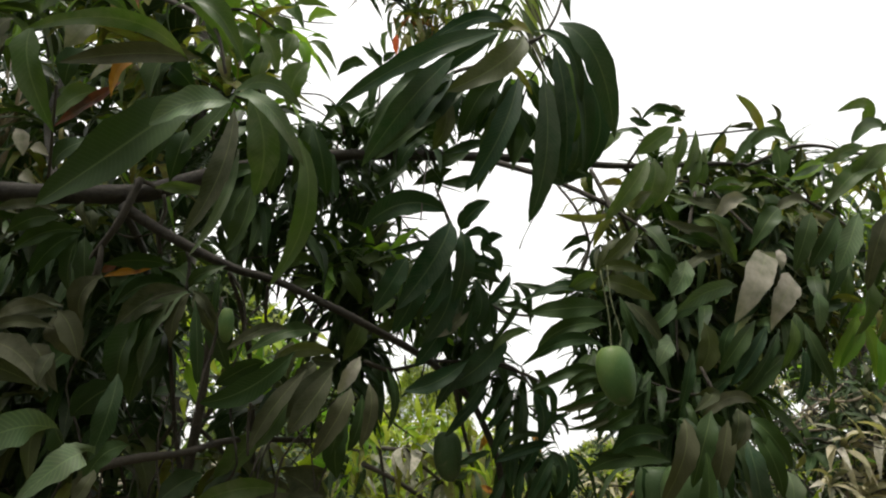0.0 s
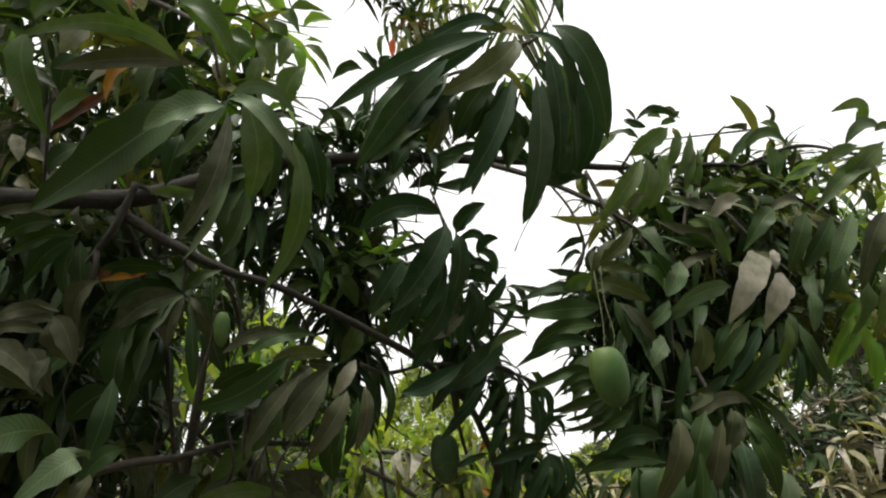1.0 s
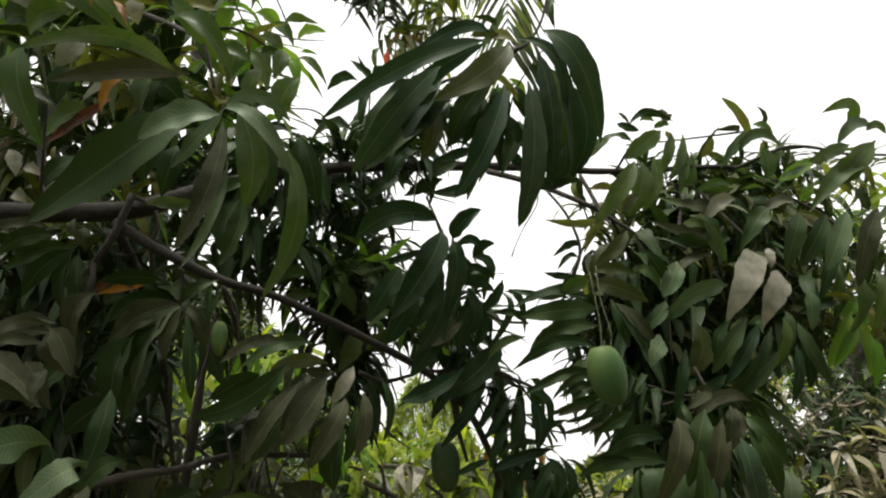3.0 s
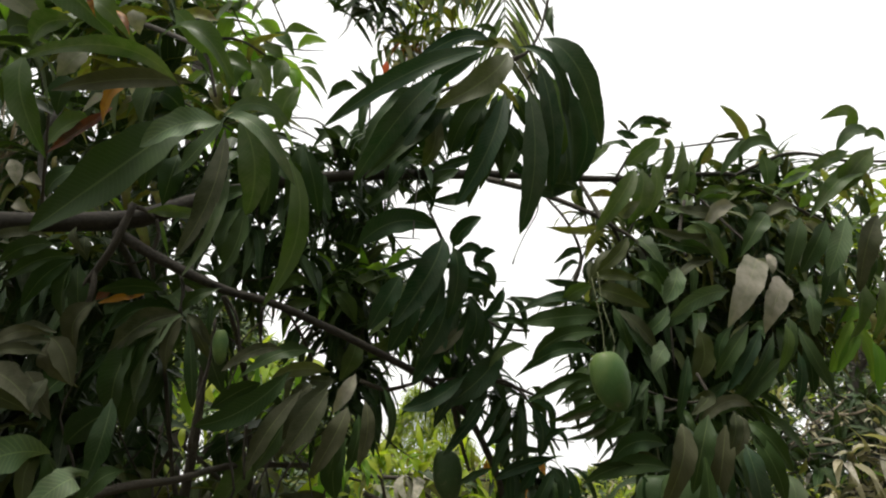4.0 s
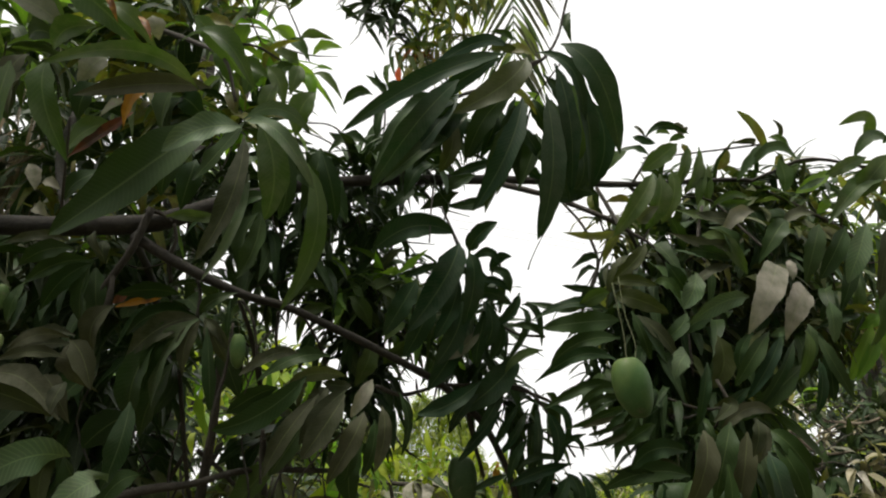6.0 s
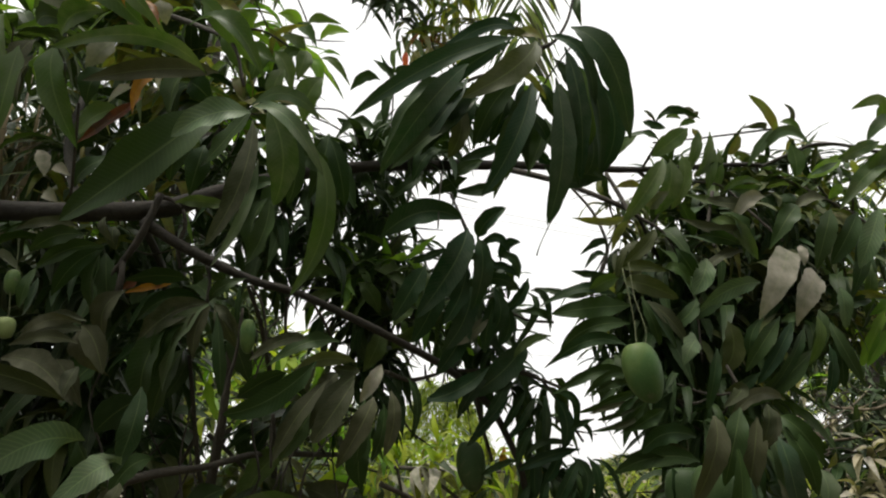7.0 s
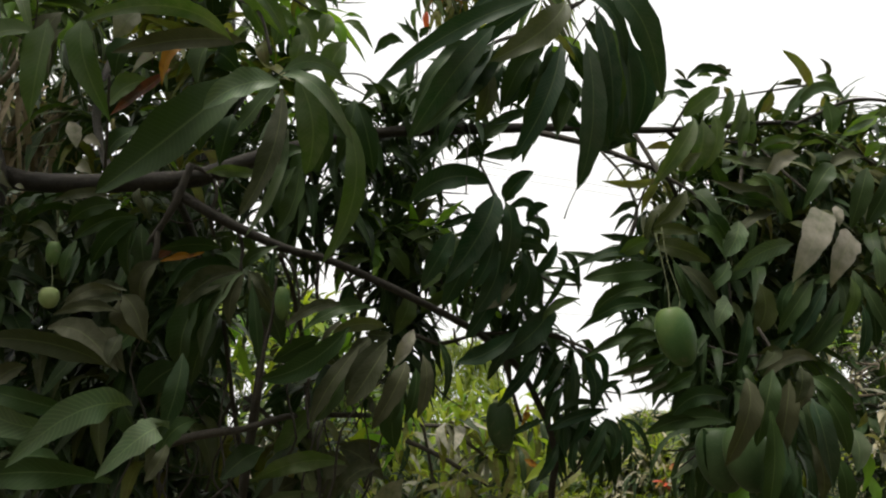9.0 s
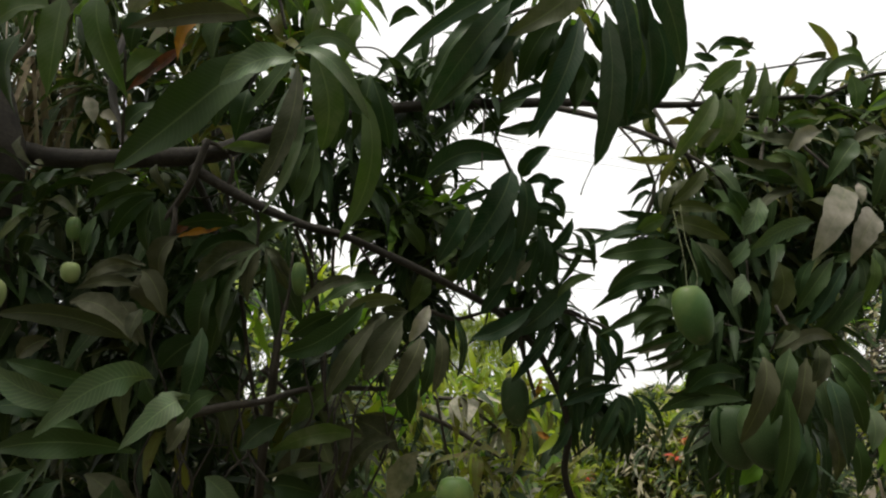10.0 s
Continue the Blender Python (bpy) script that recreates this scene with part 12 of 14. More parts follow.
whorl(deep, "nnd", (-2.60, 2.94, 2.40), (0.4, 0.1, 0.7), 11, 0.27, 907, 0.5, 0.185, deep_twigs)
whorl(deep, "nnd", (-1.44, 3.31, 2.39), (-0.3, -0.0, 0.4), 11, 0.27, 908, 0.5, 0.185, deep_twigs)
whorl(deep, "nnd", (-2.42, 2.87, 2.08), (-1.0, -1.0, 0.0), 11, 0.27, 909, 0.5, 0.185, deep_twigs)
whorl(deep, "nnd", (-1.40, 2.40, 2.77), (0.0, -0.2, 0.2), 11, 0.27, 910, 0.5, 0.185, deep_twigs)
whorl(deep, "nnd", (-1.31, 2.11, 3.22), (0.8, -0.1, 0.5), 11, 0.27, 911, 0.5, 0.185, deep_twigs)
whorl(deep, "nnd", (-2.43, 2.86, 2.25), (0.2, -0.1, 0.6), 11, 0.27, 912, 0.5, 0.185, deep_twigs)
whorl(deep, "nnd", (-1.40, 2.49, 3.98), (0.4, -0.1, 0.1), 11, 0.27, 913, 0.5, 0.185, deep_twigs)
whorl(deep, "nnd", (-2.52, 3.33, 1.74), (-0.1, -0.1, 0.0), 11, 0.27, 914, 0.5, 0.185, deep_twigs)
whorl(deep, "nnd", (-1.56, 2.91, 1.91), (0.6, -0.5, 0.8), 11, 0.27, 915, 0.5, 0.185, deep_twigs)
whorl(deep, "nnd", (-1.40, 2.96, 2.92), (-0.7, 0.2, 0.2), 11, 0.27, 916, 0.5, 0.185, deep_twigs)
whorl(deep, "nnd", (-1.71, 2.28, 3.56), (0.6, 0.0, 0.4), 11, 0.27, 917, 0.5, 0.185, deep_twigs)
whorl(deep, "nnd", (-1.15, 2.55, 3.25), (-0.9, 0.0, 0.5), 11, 0.27, 918, 0.5, 0.185, deep_twigs)
whorl(deep, "nnd", (-1.73, 2.82, 2.09), (-0.4, -0.7, 0.7), 11, 0.27, 919, 0.5, 0.185, deep_twigs)
whorl(deep, "nnd", (-1.25, 2.59, 3.07), (-0.5, -0.4, 0.4), 11, 0.27, 920, 0.5, 0.185, deep_twigs)
whorl(deep, "nnd", (-1.64, 2.87, 3.62), (-0.4, -0.3, 0.8), 11, 0.27, 921, 0.5, 0.185, deep_twigs)
whorl(deep, "nnd", (-1.03, 2.55, 2.30), (-0.8, 0.2, -0.0), 11, 0.27, 922, 0.5, 0.185, deep_twigs)
whorl(deep, "nnd", (-1.41, 2.34, 2.99), (-0.2, -0.1, 0.8), 11, 0.27, 923, 0.5, 0.185, deep_twigs)
whorl(deep, "nnd", (-1.63, 2.81, 1.71), (0.7, -0.9, 0.6), 11, 0.27, 924, 0.5, 0.185, deep_twigs)
whorl(deep, "nnd", (-2.06, 2.94, 2.97), (-0.9, -0.3, 0.4), 11, 0.27, 925, 0.5, 0.185, deep_twigs)
whorl(deep, "nnd", (-1.11, 2.28, 2.75), (-0.0, -0.6, 0.1), 11, 0.27, 926, 0.5, 0.185, deep_twigs)
whorl(deep, "nnd", (-1.99, 2.64, 3.47), (0.8, -0.9, 0.0), 11, 0.27, 927, 0.5, 0.185, deep_twigs)
whorl(deep, "nnd", (-1.76, 2.45, 2.88), (-0.9, -0.5, 0.0), 11, 0.27, 928, 0.5, 0.185, deep_twigs)
whorl(deep, "nnd", (-2.08, 2.90, 3.30), (0.0, 0.1, -0.1), 11, 0.27, 929, 0.5, 0.185, deep_twigs)
whorl(deep, "nnd", (-1.38, 2.77, 3.66), (-1.0, -0.2, 0.1), 11, 0.27, 930, 0.5, 0.185, deep_twigs)
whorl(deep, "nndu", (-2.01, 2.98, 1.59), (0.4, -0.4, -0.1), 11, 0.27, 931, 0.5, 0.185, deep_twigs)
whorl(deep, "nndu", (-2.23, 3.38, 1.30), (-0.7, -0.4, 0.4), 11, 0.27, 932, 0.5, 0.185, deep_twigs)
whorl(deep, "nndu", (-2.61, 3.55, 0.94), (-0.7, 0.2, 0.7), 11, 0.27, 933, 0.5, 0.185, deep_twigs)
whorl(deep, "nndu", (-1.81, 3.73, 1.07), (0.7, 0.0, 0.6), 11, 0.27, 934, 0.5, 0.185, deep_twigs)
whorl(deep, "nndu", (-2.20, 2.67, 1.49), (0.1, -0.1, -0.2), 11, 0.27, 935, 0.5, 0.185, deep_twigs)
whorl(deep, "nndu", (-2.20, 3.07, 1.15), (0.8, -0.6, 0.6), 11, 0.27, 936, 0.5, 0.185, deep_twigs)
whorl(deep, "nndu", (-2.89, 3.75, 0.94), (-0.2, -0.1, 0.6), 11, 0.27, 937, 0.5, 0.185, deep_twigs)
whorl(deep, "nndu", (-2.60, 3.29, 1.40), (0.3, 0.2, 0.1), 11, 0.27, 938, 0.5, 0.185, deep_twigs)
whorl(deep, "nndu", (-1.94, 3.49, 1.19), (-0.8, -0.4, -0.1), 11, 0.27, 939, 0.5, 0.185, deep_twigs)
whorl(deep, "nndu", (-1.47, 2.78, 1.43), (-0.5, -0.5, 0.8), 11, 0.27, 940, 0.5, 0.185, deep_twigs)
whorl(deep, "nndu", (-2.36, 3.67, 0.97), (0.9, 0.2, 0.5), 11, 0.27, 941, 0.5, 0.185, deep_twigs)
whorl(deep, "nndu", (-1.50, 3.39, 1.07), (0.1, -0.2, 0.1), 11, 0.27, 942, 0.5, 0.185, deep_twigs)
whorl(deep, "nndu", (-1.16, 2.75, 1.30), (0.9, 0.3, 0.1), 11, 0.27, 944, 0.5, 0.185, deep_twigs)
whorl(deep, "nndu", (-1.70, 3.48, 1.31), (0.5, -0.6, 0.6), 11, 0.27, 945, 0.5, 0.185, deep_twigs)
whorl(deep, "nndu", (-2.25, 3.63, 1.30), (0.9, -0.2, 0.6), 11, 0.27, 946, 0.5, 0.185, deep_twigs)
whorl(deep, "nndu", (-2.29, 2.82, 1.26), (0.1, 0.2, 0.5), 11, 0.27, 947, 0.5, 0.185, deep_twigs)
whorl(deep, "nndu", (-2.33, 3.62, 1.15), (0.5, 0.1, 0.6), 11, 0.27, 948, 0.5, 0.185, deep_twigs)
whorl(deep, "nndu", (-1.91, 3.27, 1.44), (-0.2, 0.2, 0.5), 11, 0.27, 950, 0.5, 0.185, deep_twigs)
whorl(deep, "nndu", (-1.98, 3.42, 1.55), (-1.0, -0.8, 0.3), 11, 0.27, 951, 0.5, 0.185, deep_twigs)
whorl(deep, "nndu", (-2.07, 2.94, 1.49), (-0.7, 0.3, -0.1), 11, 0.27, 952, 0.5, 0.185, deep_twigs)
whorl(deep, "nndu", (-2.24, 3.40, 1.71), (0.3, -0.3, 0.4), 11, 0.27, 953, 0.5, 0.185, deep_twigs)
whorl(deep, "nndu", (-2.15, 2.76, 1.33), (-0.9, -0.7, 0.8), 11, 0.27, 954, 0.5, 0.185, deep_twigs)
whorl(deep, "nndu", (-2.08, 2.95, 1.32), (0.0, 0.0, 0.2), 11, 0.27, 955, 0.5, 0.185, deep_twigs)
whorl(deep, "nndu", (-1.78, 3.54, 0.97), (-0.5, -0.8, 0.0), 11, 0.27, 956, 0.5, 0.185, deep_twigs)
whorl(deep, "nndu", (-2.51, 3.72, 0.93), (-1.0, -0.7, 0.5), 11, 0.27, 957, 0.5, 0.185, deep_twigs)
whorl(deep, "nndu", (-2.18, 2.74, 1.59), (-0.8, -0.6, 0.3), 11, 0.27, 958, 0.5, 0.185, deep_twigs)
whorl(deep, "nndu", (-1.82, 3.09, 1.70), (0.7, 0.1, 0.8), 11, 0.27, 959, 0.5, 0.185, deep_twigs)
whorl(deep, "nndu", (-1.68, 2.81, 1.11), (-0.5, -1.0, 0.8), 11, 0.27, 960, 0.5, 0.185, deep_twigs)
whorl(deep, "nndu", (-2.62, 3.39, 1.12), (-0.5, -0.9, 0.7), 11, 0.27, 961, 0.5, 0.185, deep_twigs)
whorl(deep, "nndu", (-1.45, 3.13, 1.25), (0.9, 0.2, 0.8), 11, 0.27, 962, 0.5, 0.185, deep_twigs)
whorl(deep, "d", (-0.23, 1.78, 1.86), (0.5, -0.2, 0.1), 8, 0.14, 963, 0.9, 0.185, deep_twigs)
whorl(deep, "d", (-0.28, 1.77, 1.84), (-0.0, -0.9, 0.3), 8, 0.14, 964, 0.9, 0.185, deep_twigs)
whorl(deep, "d", (-0.24, 1.70, 1.79), (0.6, 0.1, 0.4), 8, 0.14, 965, 0.9, 0.185, deep_twigs)
whorl(deep, "d", (-0.26, 1.74, 1.89), (0.6, -0.5, 0.1), 8, 0.14, 966, 0.9, 0.185, deep_twigs)
whorl(deep, "d", (-0.21, 1.74, 1.88), (0.3, -0.9, 0.1), 8, 0.14, 967, 0.9, 0.185, deep_twigs)
whorl(deep, "d", (-0.20, 1.76, 1.79), (-0.6, -0.4, 0.5), 8, 0.14, 968, 0.9, 0.185, deep_twigs)
whorl(deep, "dddnk", (-1.14, 1.75, 1.69), (-0.8, -0.4, 0.3), 8, 0.18, 969, 0.9, 0.2, deep_twigs)
whorl(deep, "dddnk", (-1.26, 1.59, 1.92), (0.1, -0.9, 0.5), 8, 0.18, 970, 0.9, 0.2, deep_twigs)
whorl(deep, "dddnk", (-0.82, 1.68, 1.96), (0.2, -0.6, 0.3), 8, 0.18, 971, 0.9, 0.2, deep_twigs)
whorl(deep, "dddnk", (-0.73, 1.63, 2.01), (-0.0, -0.6, 0.8), 8, 0.18, 972, 0.9, 0.2, deep_twigs)
whorl(deep, "dddnk", (-1.00, 1.80, 1.69), (-0.8, -0.7, 0.6), 8, 0.18, 973, 0.9, 0.2, deep_twigs)
whorl(deep, "dddnk", (-0.96, 1.74, 1.79), (1.0, -0.8, 0.0), 8, 0.18, 974, 0.9, 0.2, deep_twigs)
whorl(deep, "dddnk", (-0.84, 1.68, 2.09), (0.9, -0.9, 0.8), 8, 0.18, 975, 0.9, 0.2, deep_twigs)
whorl(deep, "dddnk", (-0.98, 1.58, 2.08), (-0.7, -1.0, 0.8), 8, 0.18, 976, 0.9, 0.2, deep_twigs)
whorl(deep, "dddnk", (-1.21, 1.74, 1.68), (0.8, -0.3, 0.7), 8, 0.18, 977, 0.9, 0.2, deep_twigs)
whorl(deep, "dddnk", (-0.87, 1.57, 2.16), (-0.5, 0.2, -0.1), 8, 0.18, 978, 0.9, 0.2, deep_twigs)
whorl(deep, "dddnk", (-1.05, 1.71, 1.93), (0.1, 0.1, 0.3), 8, 0.18, 979, 0.9, 0.2, deep_twigs)
whorl(deep, "dddnk", (-1.03, 1.70, 1.84), (-0.6, -0.5, 0.8), 8, 0.18, 980, 0.9, 0.2, deep_twigs)
whorl(deep, "dddnk", (-0.86, 1.77, 1.87), (0.9, -0.1, 0.8), 8, 0.18, 981, 0.9, 0.2, deep_twigs)
whorl(deep, "dddnk", (-1.25, 1.65, 2.13), (0.6, -0.8, 0.1), 8, 0.18, 982, 0.9, 0.2, deep_twigs)
whorl(deep, "dddnk", (-1.19, 1.69, 1.86), (-0.1, -0.4, 0.2), 8, 0.18, 983, 0.9, 0.2, deep_twigs)
whorl(deep, "dddnk", (-1.21, 1.60, 2.01), (0.8, -0.7, 0.6), 8, 0.18, 984, 0.9, 0.2, deep_twigs)
whorl(deep, "dddnk", (-1.28, 1.66, 1.67), (1.0, -0.2, 0.2), 8, 0.18, 985, 0.9, 0.2, deep_twigs)
whorl(deep, "dddnk", (-1.20, 1.48, 2.07), (0.6, -0.8, 0.6), 8, 0.18, 986, 0.9, 0.2, deep_twigs)
whorl(deep, "dddnk", (-1.05, 1.72, 1.71), (-0.7, -0.5, 0.2), 8, 0.18, 987, 0.9, 0.2, deep_twigs)
whorl(deep, "dddnk", (-1.34, 1.55, 2.00), (0.2, -0.7, 0.6), 8, 0.18, 988, 0.9, 0.2, deep_twigs)
whorl(deep, "dddnk", (-1.38, 1.53, 2.10), (-0.9, 0.1, 0.7), 8, 0.18, 989, 0.9, 0.2, deep_twigs)
whorl(deep, "dddnk", (-1.13, 1.60, 2.18), (-0.4, 0.2, 0.0), 8, 0.18, 990, 0.9, 0.2, deep_twigs)
whorl(deep, "dddnk", (-0.95, 1.75, 1.92), (-0.8, -0.7, 0.2), 8, 0.18, 991, 0.9, 0.2, deep_twigs)
whorl(deep, "dddnk", (-0.95, 1.71, 2.09), (0.6, -0.3, 0.5), 8, 0.18, 992, 0.9, 0.2, deep_twigs)
whorl(deep, "dddnk", (-1.42, 1.73, 1.78), (0.8, -0.4, 0.4), 8, 0.18, 993, 0.9, 0.2, deep_twigs)
whorl(deep, "dddnk", (-1.23, 1.62, 1.74), (0.5, 0.0, -0.1), 8, 0.18, 994, 0.9, 0.2, deep_twigs)
whorl(deep, "dddnk", (-0.91, 1.76, 1.67), (-0.0, 0.1, 0.8), 8, 0.18, 995, 0.9, 0.2, deep_twigs)
whorl(deep, "dddnk", (-1.07, 1.66, 1.98), (-0.2, -0.9, 0.3), 8, 0.18, 996, 0.9, 0.2, deep_twigs)
whorl(deep, "dddnk", (-1.31, 1.63, 2.02), (0.1, -0.8, 0.3), 8, 0.18, 997, 0.9, 0.2, deep_twigs)
whorl(deep, "dddnk", (-1.37, 1.59, 1.92), (0.9, -0.9, 0.3), 8, 0.18, 998, 0.9, 0.2, deep_twigs)
whorl(deep, "dd", (-0.49, 1.51, 2.21), (0.8, -0.2, -0.0), 8, 0.16, 999, 1.0, 0.2, deep_twigs)
whorl(deep, "dd", (-0.46, 1.49, 2.35), (-0.5, 0.2, 0.8), 8, 0.16, 1000, 1.0, 0.2, deep_twigs)
whorl(deep, "dd", (-0.36, 1.53, 2.14), (0.6, 0.1, 0.1), 8, 0.16, 1001, 1.0, 0.2, deep_twigs)
whorl(deep, "dd", (-0.44, 1.61, 2.36), (-0.1, -0.5, 0.7), 8, 0.16, 1002, 1.0, 0.2, deep_twigs)
whorl(deep, "dd", (-0.55, 1.58, 2.41), (-0.6, 0.3, 0.1), 8, 0.16, 1003, 1.0, 0.2, deep_twigs)
whorl(deep, "dd", (-0.45, 1.57, 2.16), (0.8, -1.0, 0.8), 8, 0.16, 1004, 1.0, 0.2, deep_twigs)
whorl(deep, "dd", (-0.36, 1.50, 2.30), (1.0, -0.7, 0.6), 8, 0.16, 1005, 1.0, 0.2, deep_twigs)
whorl(deep, "dd", (-0.51, 1.60, 2.14), (0.6, -0.9, -0.2), 8, 0.16, 1006, 1.0, 0.2, deep_twigs)
whorl(deep, "dd", (-0.37, 1.53, 2.21), (-0.0, -1.0, -0.2), 8, 0.16, 1007, 1.0, 0.2, deep_twigs)
whorl(deep, "dd", (-0.53, 1.52, 2.30), (-0.7, -0.9, 0.4), 8, 0.16, 1008, 1.0, 0.2, deep_twigs)
whorl(deep, "dggb", (-0.22, 1.66, 2.09), (0.2, -0.8, 0.7), 8, 0.14, 1009, 0.8, 0.2, deep_twigs)
whorl(deep, "dggb", (-0.14, 1.68, 2.06), (0.9, -0.4, 0.7), 8, 0.14, 1010, 0.8, 0.2, deep_twigs)
whorl(deep, "dggb", (-0.26, 1.62, 2.11), (0.9, -0.1, 0.1), 8, 0.14, 1011, 0.8, 0.2, deep_twigs)
whorl(deep, "dggb", (-0.24, 1.64, 2.03), (-0.9, -0.2, 0.3), 8, 0.14, 1012, 0.8, 0.2, deep_twigs)
whorl(deep, "dggb", (-0.04, 1.68, 1.95), (0.3, -0.3, 0.8), 8, 0.14, 1013, 0.8, 0.2, deep_twigs)
whorl(deep, "dggb", (-0.21, 1.69, 1.99), (-0.9, -0.8, 0.7), 8, 0.14, 1014, 0.8, 0.2, deep_twigs)
whorl(deep, "dggb", (-0.01, 1.68, 2.02), (0.0, -0.4, -0.1), 8, 0.14, 1015, 0.8, 0.2, deep_twigs)
whorl(deep, "dggb", (-0.08, 1.61, 2.07), (-0.9, -0.3, -0.2), 8, 0.14, 1016, 0.8, 0.2, deep_twigs)
whorl(deep, "dggb", (-0.33, 1.61, 2.05), (0.1, -0.1, 0.9), 8, 0.14, 1017, 0.8, 0.2, deep_twigs)
whorl(deep, "dggb", (-0.31, 1.59, 2.09), (0.7, -0.7, 0.9), 8, 0.14, 1018, 0.8, 0.2, deep_twigs)
whorl(deep, "dggb", (-0.15, 1.63, 2.09), (-0.1, 0.3, 0.8), 8, 0.14, 1019, 0.8, 0.2, deep_twigs)
whorl(deep, "dggb", (-0.07, 1.64, 1.97), (-0.6, -0.8, 0.8), 8, 0.14, 1020, 0.8, 0.2, deep_twigs)
whorl(deep, "dggb", (-0.19, 1.66, 2.14), (-0.1, -0.6, 0.6), 8, 0.14, 1021, 0.8, 0.2, deep_twigs)
whorl(deep, "dggb", (-0.28, 1.67, 2.08), (0.1, -0.4, 0.5), 8, 0.14, 1022, 0.8, 0.2, deep_twigs)
whorl(deep, "dgd", (-0.64, 1.73, 1.94), (-0.2, 0.3, 0.1), 8, 0.12, 1023, 0.8, 0.185, deep_twigs)
whorl(deep, "dgd", (-0.62, 1.68, 2.02), (-0.4, 0.3, 0.7), 8, 0.12, 1024, 0.8, 0.185, deep_twigs)
whorl(deep, "dgd", (-0.56, 1.64, 1.96), (-0.4, 0.3, -0.0), 8, 0.12, 1025, 0.8, 0.185, deep_twigs)
whorl(deep, "dgd", (-0.54, 1.64, 2.06), (0.8, -0.6, -0.0), 8, 0.12, 1028, 0.8, 0.185, deep_twigs)
whorl(deep, "nndg", (-1.09, 2.35, 1.94), (-0.3, -0.6, 0.8), 9, 0.16, 1029, 0.6, 0.185, deep_twigs)
whorl(deep, "nndg", (-0.91, 2.19, 1.60), (0.1, -0.1, 0.0), 9, 0.16, 1032, 0.6, 0.185, deep_twigs)
whorl(deep, "nndu", (-0.99, 2.74, 1.57), (-0.3, -0.7, 0.3), 9, 0.17, 1035, 0.6, 0.185, deep_twigs)
whorl(deep, "nndu", (-0.86, 2.76, 1.84), (-0.2, -0.7, 0.7), 9, 0.17, 1036, 0.6, 0.185, deep_twigs)
whorl(deep, "nndu", (-0.71, 2.56, 1.77), (-0.0, -0.1, 0.6), 9, 0.17, 1039, 0.6, 0.185, deep_twigs)
whorl(deep, "dgn", (-0.32, 1.88, 2.35), (0.0, 0.2, 0.7), 8, 0.14, 1041, 0.6, 0.185, deep_twigs)
whorl(deep, "dgn", (-0.13, 1.82, 2.23), (0.7, -0.2, 0.3), 8, 0.14, 1042, 0.6, 0.185, deep_twigs)
whorl(deep, "dgn", (-0.40, 1.93, 2.21), (-0.4, -0.8, 0.6), 8, 0.14, 1043, 0.6, 0.185, deep_twigs)
whorl(deep, "dgn", (-0.22, 1.94, 2.26), (0.5, -0.0, 0.7), 8, 0.14, 1044, 0.6, 0.185, deep_twigs)
whorl(deep, "dgn", (-0.22, 2.11, 2.23), (0.7, 0.1, 0.9), 8, 0.14, 1045, 0.6, 0.185, deep_twigs)
whorl(deep, "dgn", (-0.23, 1.84, 2.32), (-0.2, -0.1, 0.8), 8, 0.14, 1046, 0.6, 0.185, deep_twigs)
whorl(deep, "dgn", (-0.39, 1.86, 2.38), (-0.6, -0.6, 0.7), 8, 0.14, 1047, 0.6, 0.185, deep_twigs)
whorl(deep, "dnk", (-1.04, 1.23, 2.00), (-0.7, -0.7, 0.1), 8, 0.13, 1048, 0.8, 0.185, None)
whorl(deep, "dnk", (-1.14, 1.22, 2.01), (0.0, -0.9, 0.5), 8, 0.13, 1049, 0.8, 0.185, None)
whorl(deep, "dnk", (-1.07, 1.25, 2.08), (-0.6, -0.5, 0.3), 8, 0.13, 1050, 0.8, 0.185, None)
whorl(deep, "dnk", (-1.18, 1.24, 2.07), (-0.4, -0.2, 0.1), 8, 0.13, 1051, 0.8, 0.185, None)
whorl(deep, "dnk", (-1.11, 1.25, 1.89), (0.0, -0.3, -0.0), 8, 0.13, 1052, 0.8, 0.185, None)
whorl(deep, "dnk", (-1.05, 1.25, 1.90), (0.3, -0.7, 0.6), 8, 0.13, 1053, 0.8, 0.185, None)
whorl(deep, "dnk", (-1.13, 1.23, 1.96), (-1.0, -0.5, 0.2), 8, 0.13, 1054, 0.8, 0.185, None)
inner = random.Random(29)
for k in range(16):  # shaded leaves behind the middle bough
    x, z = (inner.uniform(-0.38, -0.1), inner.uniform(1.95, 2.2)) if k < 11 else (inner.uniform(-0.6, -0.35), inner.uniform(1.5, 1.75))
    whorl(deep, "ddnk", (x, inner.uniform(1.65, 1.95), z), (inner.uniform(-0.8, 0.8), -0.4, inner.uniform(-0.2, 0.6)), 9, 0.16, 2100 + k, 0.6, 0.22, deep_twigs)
for k in range(9):  # olive leaves in the light low under the bough
    whorl(deep, "kkyg", (inner.uniform(-0.95, -0.5), inner.uniform(1.75, 2.2), inner.uniform(1.3, 1.7)), (inner.uniform(-0.9, 0.9), -0.6, inner.uniform(-0.4, 0.4)), 5, 0.17, 2200 + k, 0.4, 0.26, deep_twigs)
for k in range(22):  # bare forked twigs
    x, y, z = inner.uniform(-0.95, -0.35), inner.uniform(1.45, 1.9), inner.uniform(1.2, 1.55)
    line = [(x, y, z, 0.004)]
    for j in range(3):
        x, y, z = x + inner.uniform(-0.07, 0.07), y + inner.uniform(-0.03, 0.03), z + inner.uniform(0.06, 0.14)
        line.append((x, y, z, 0.0034 - 0.0007 * j))
    deep_twigs.append(line)
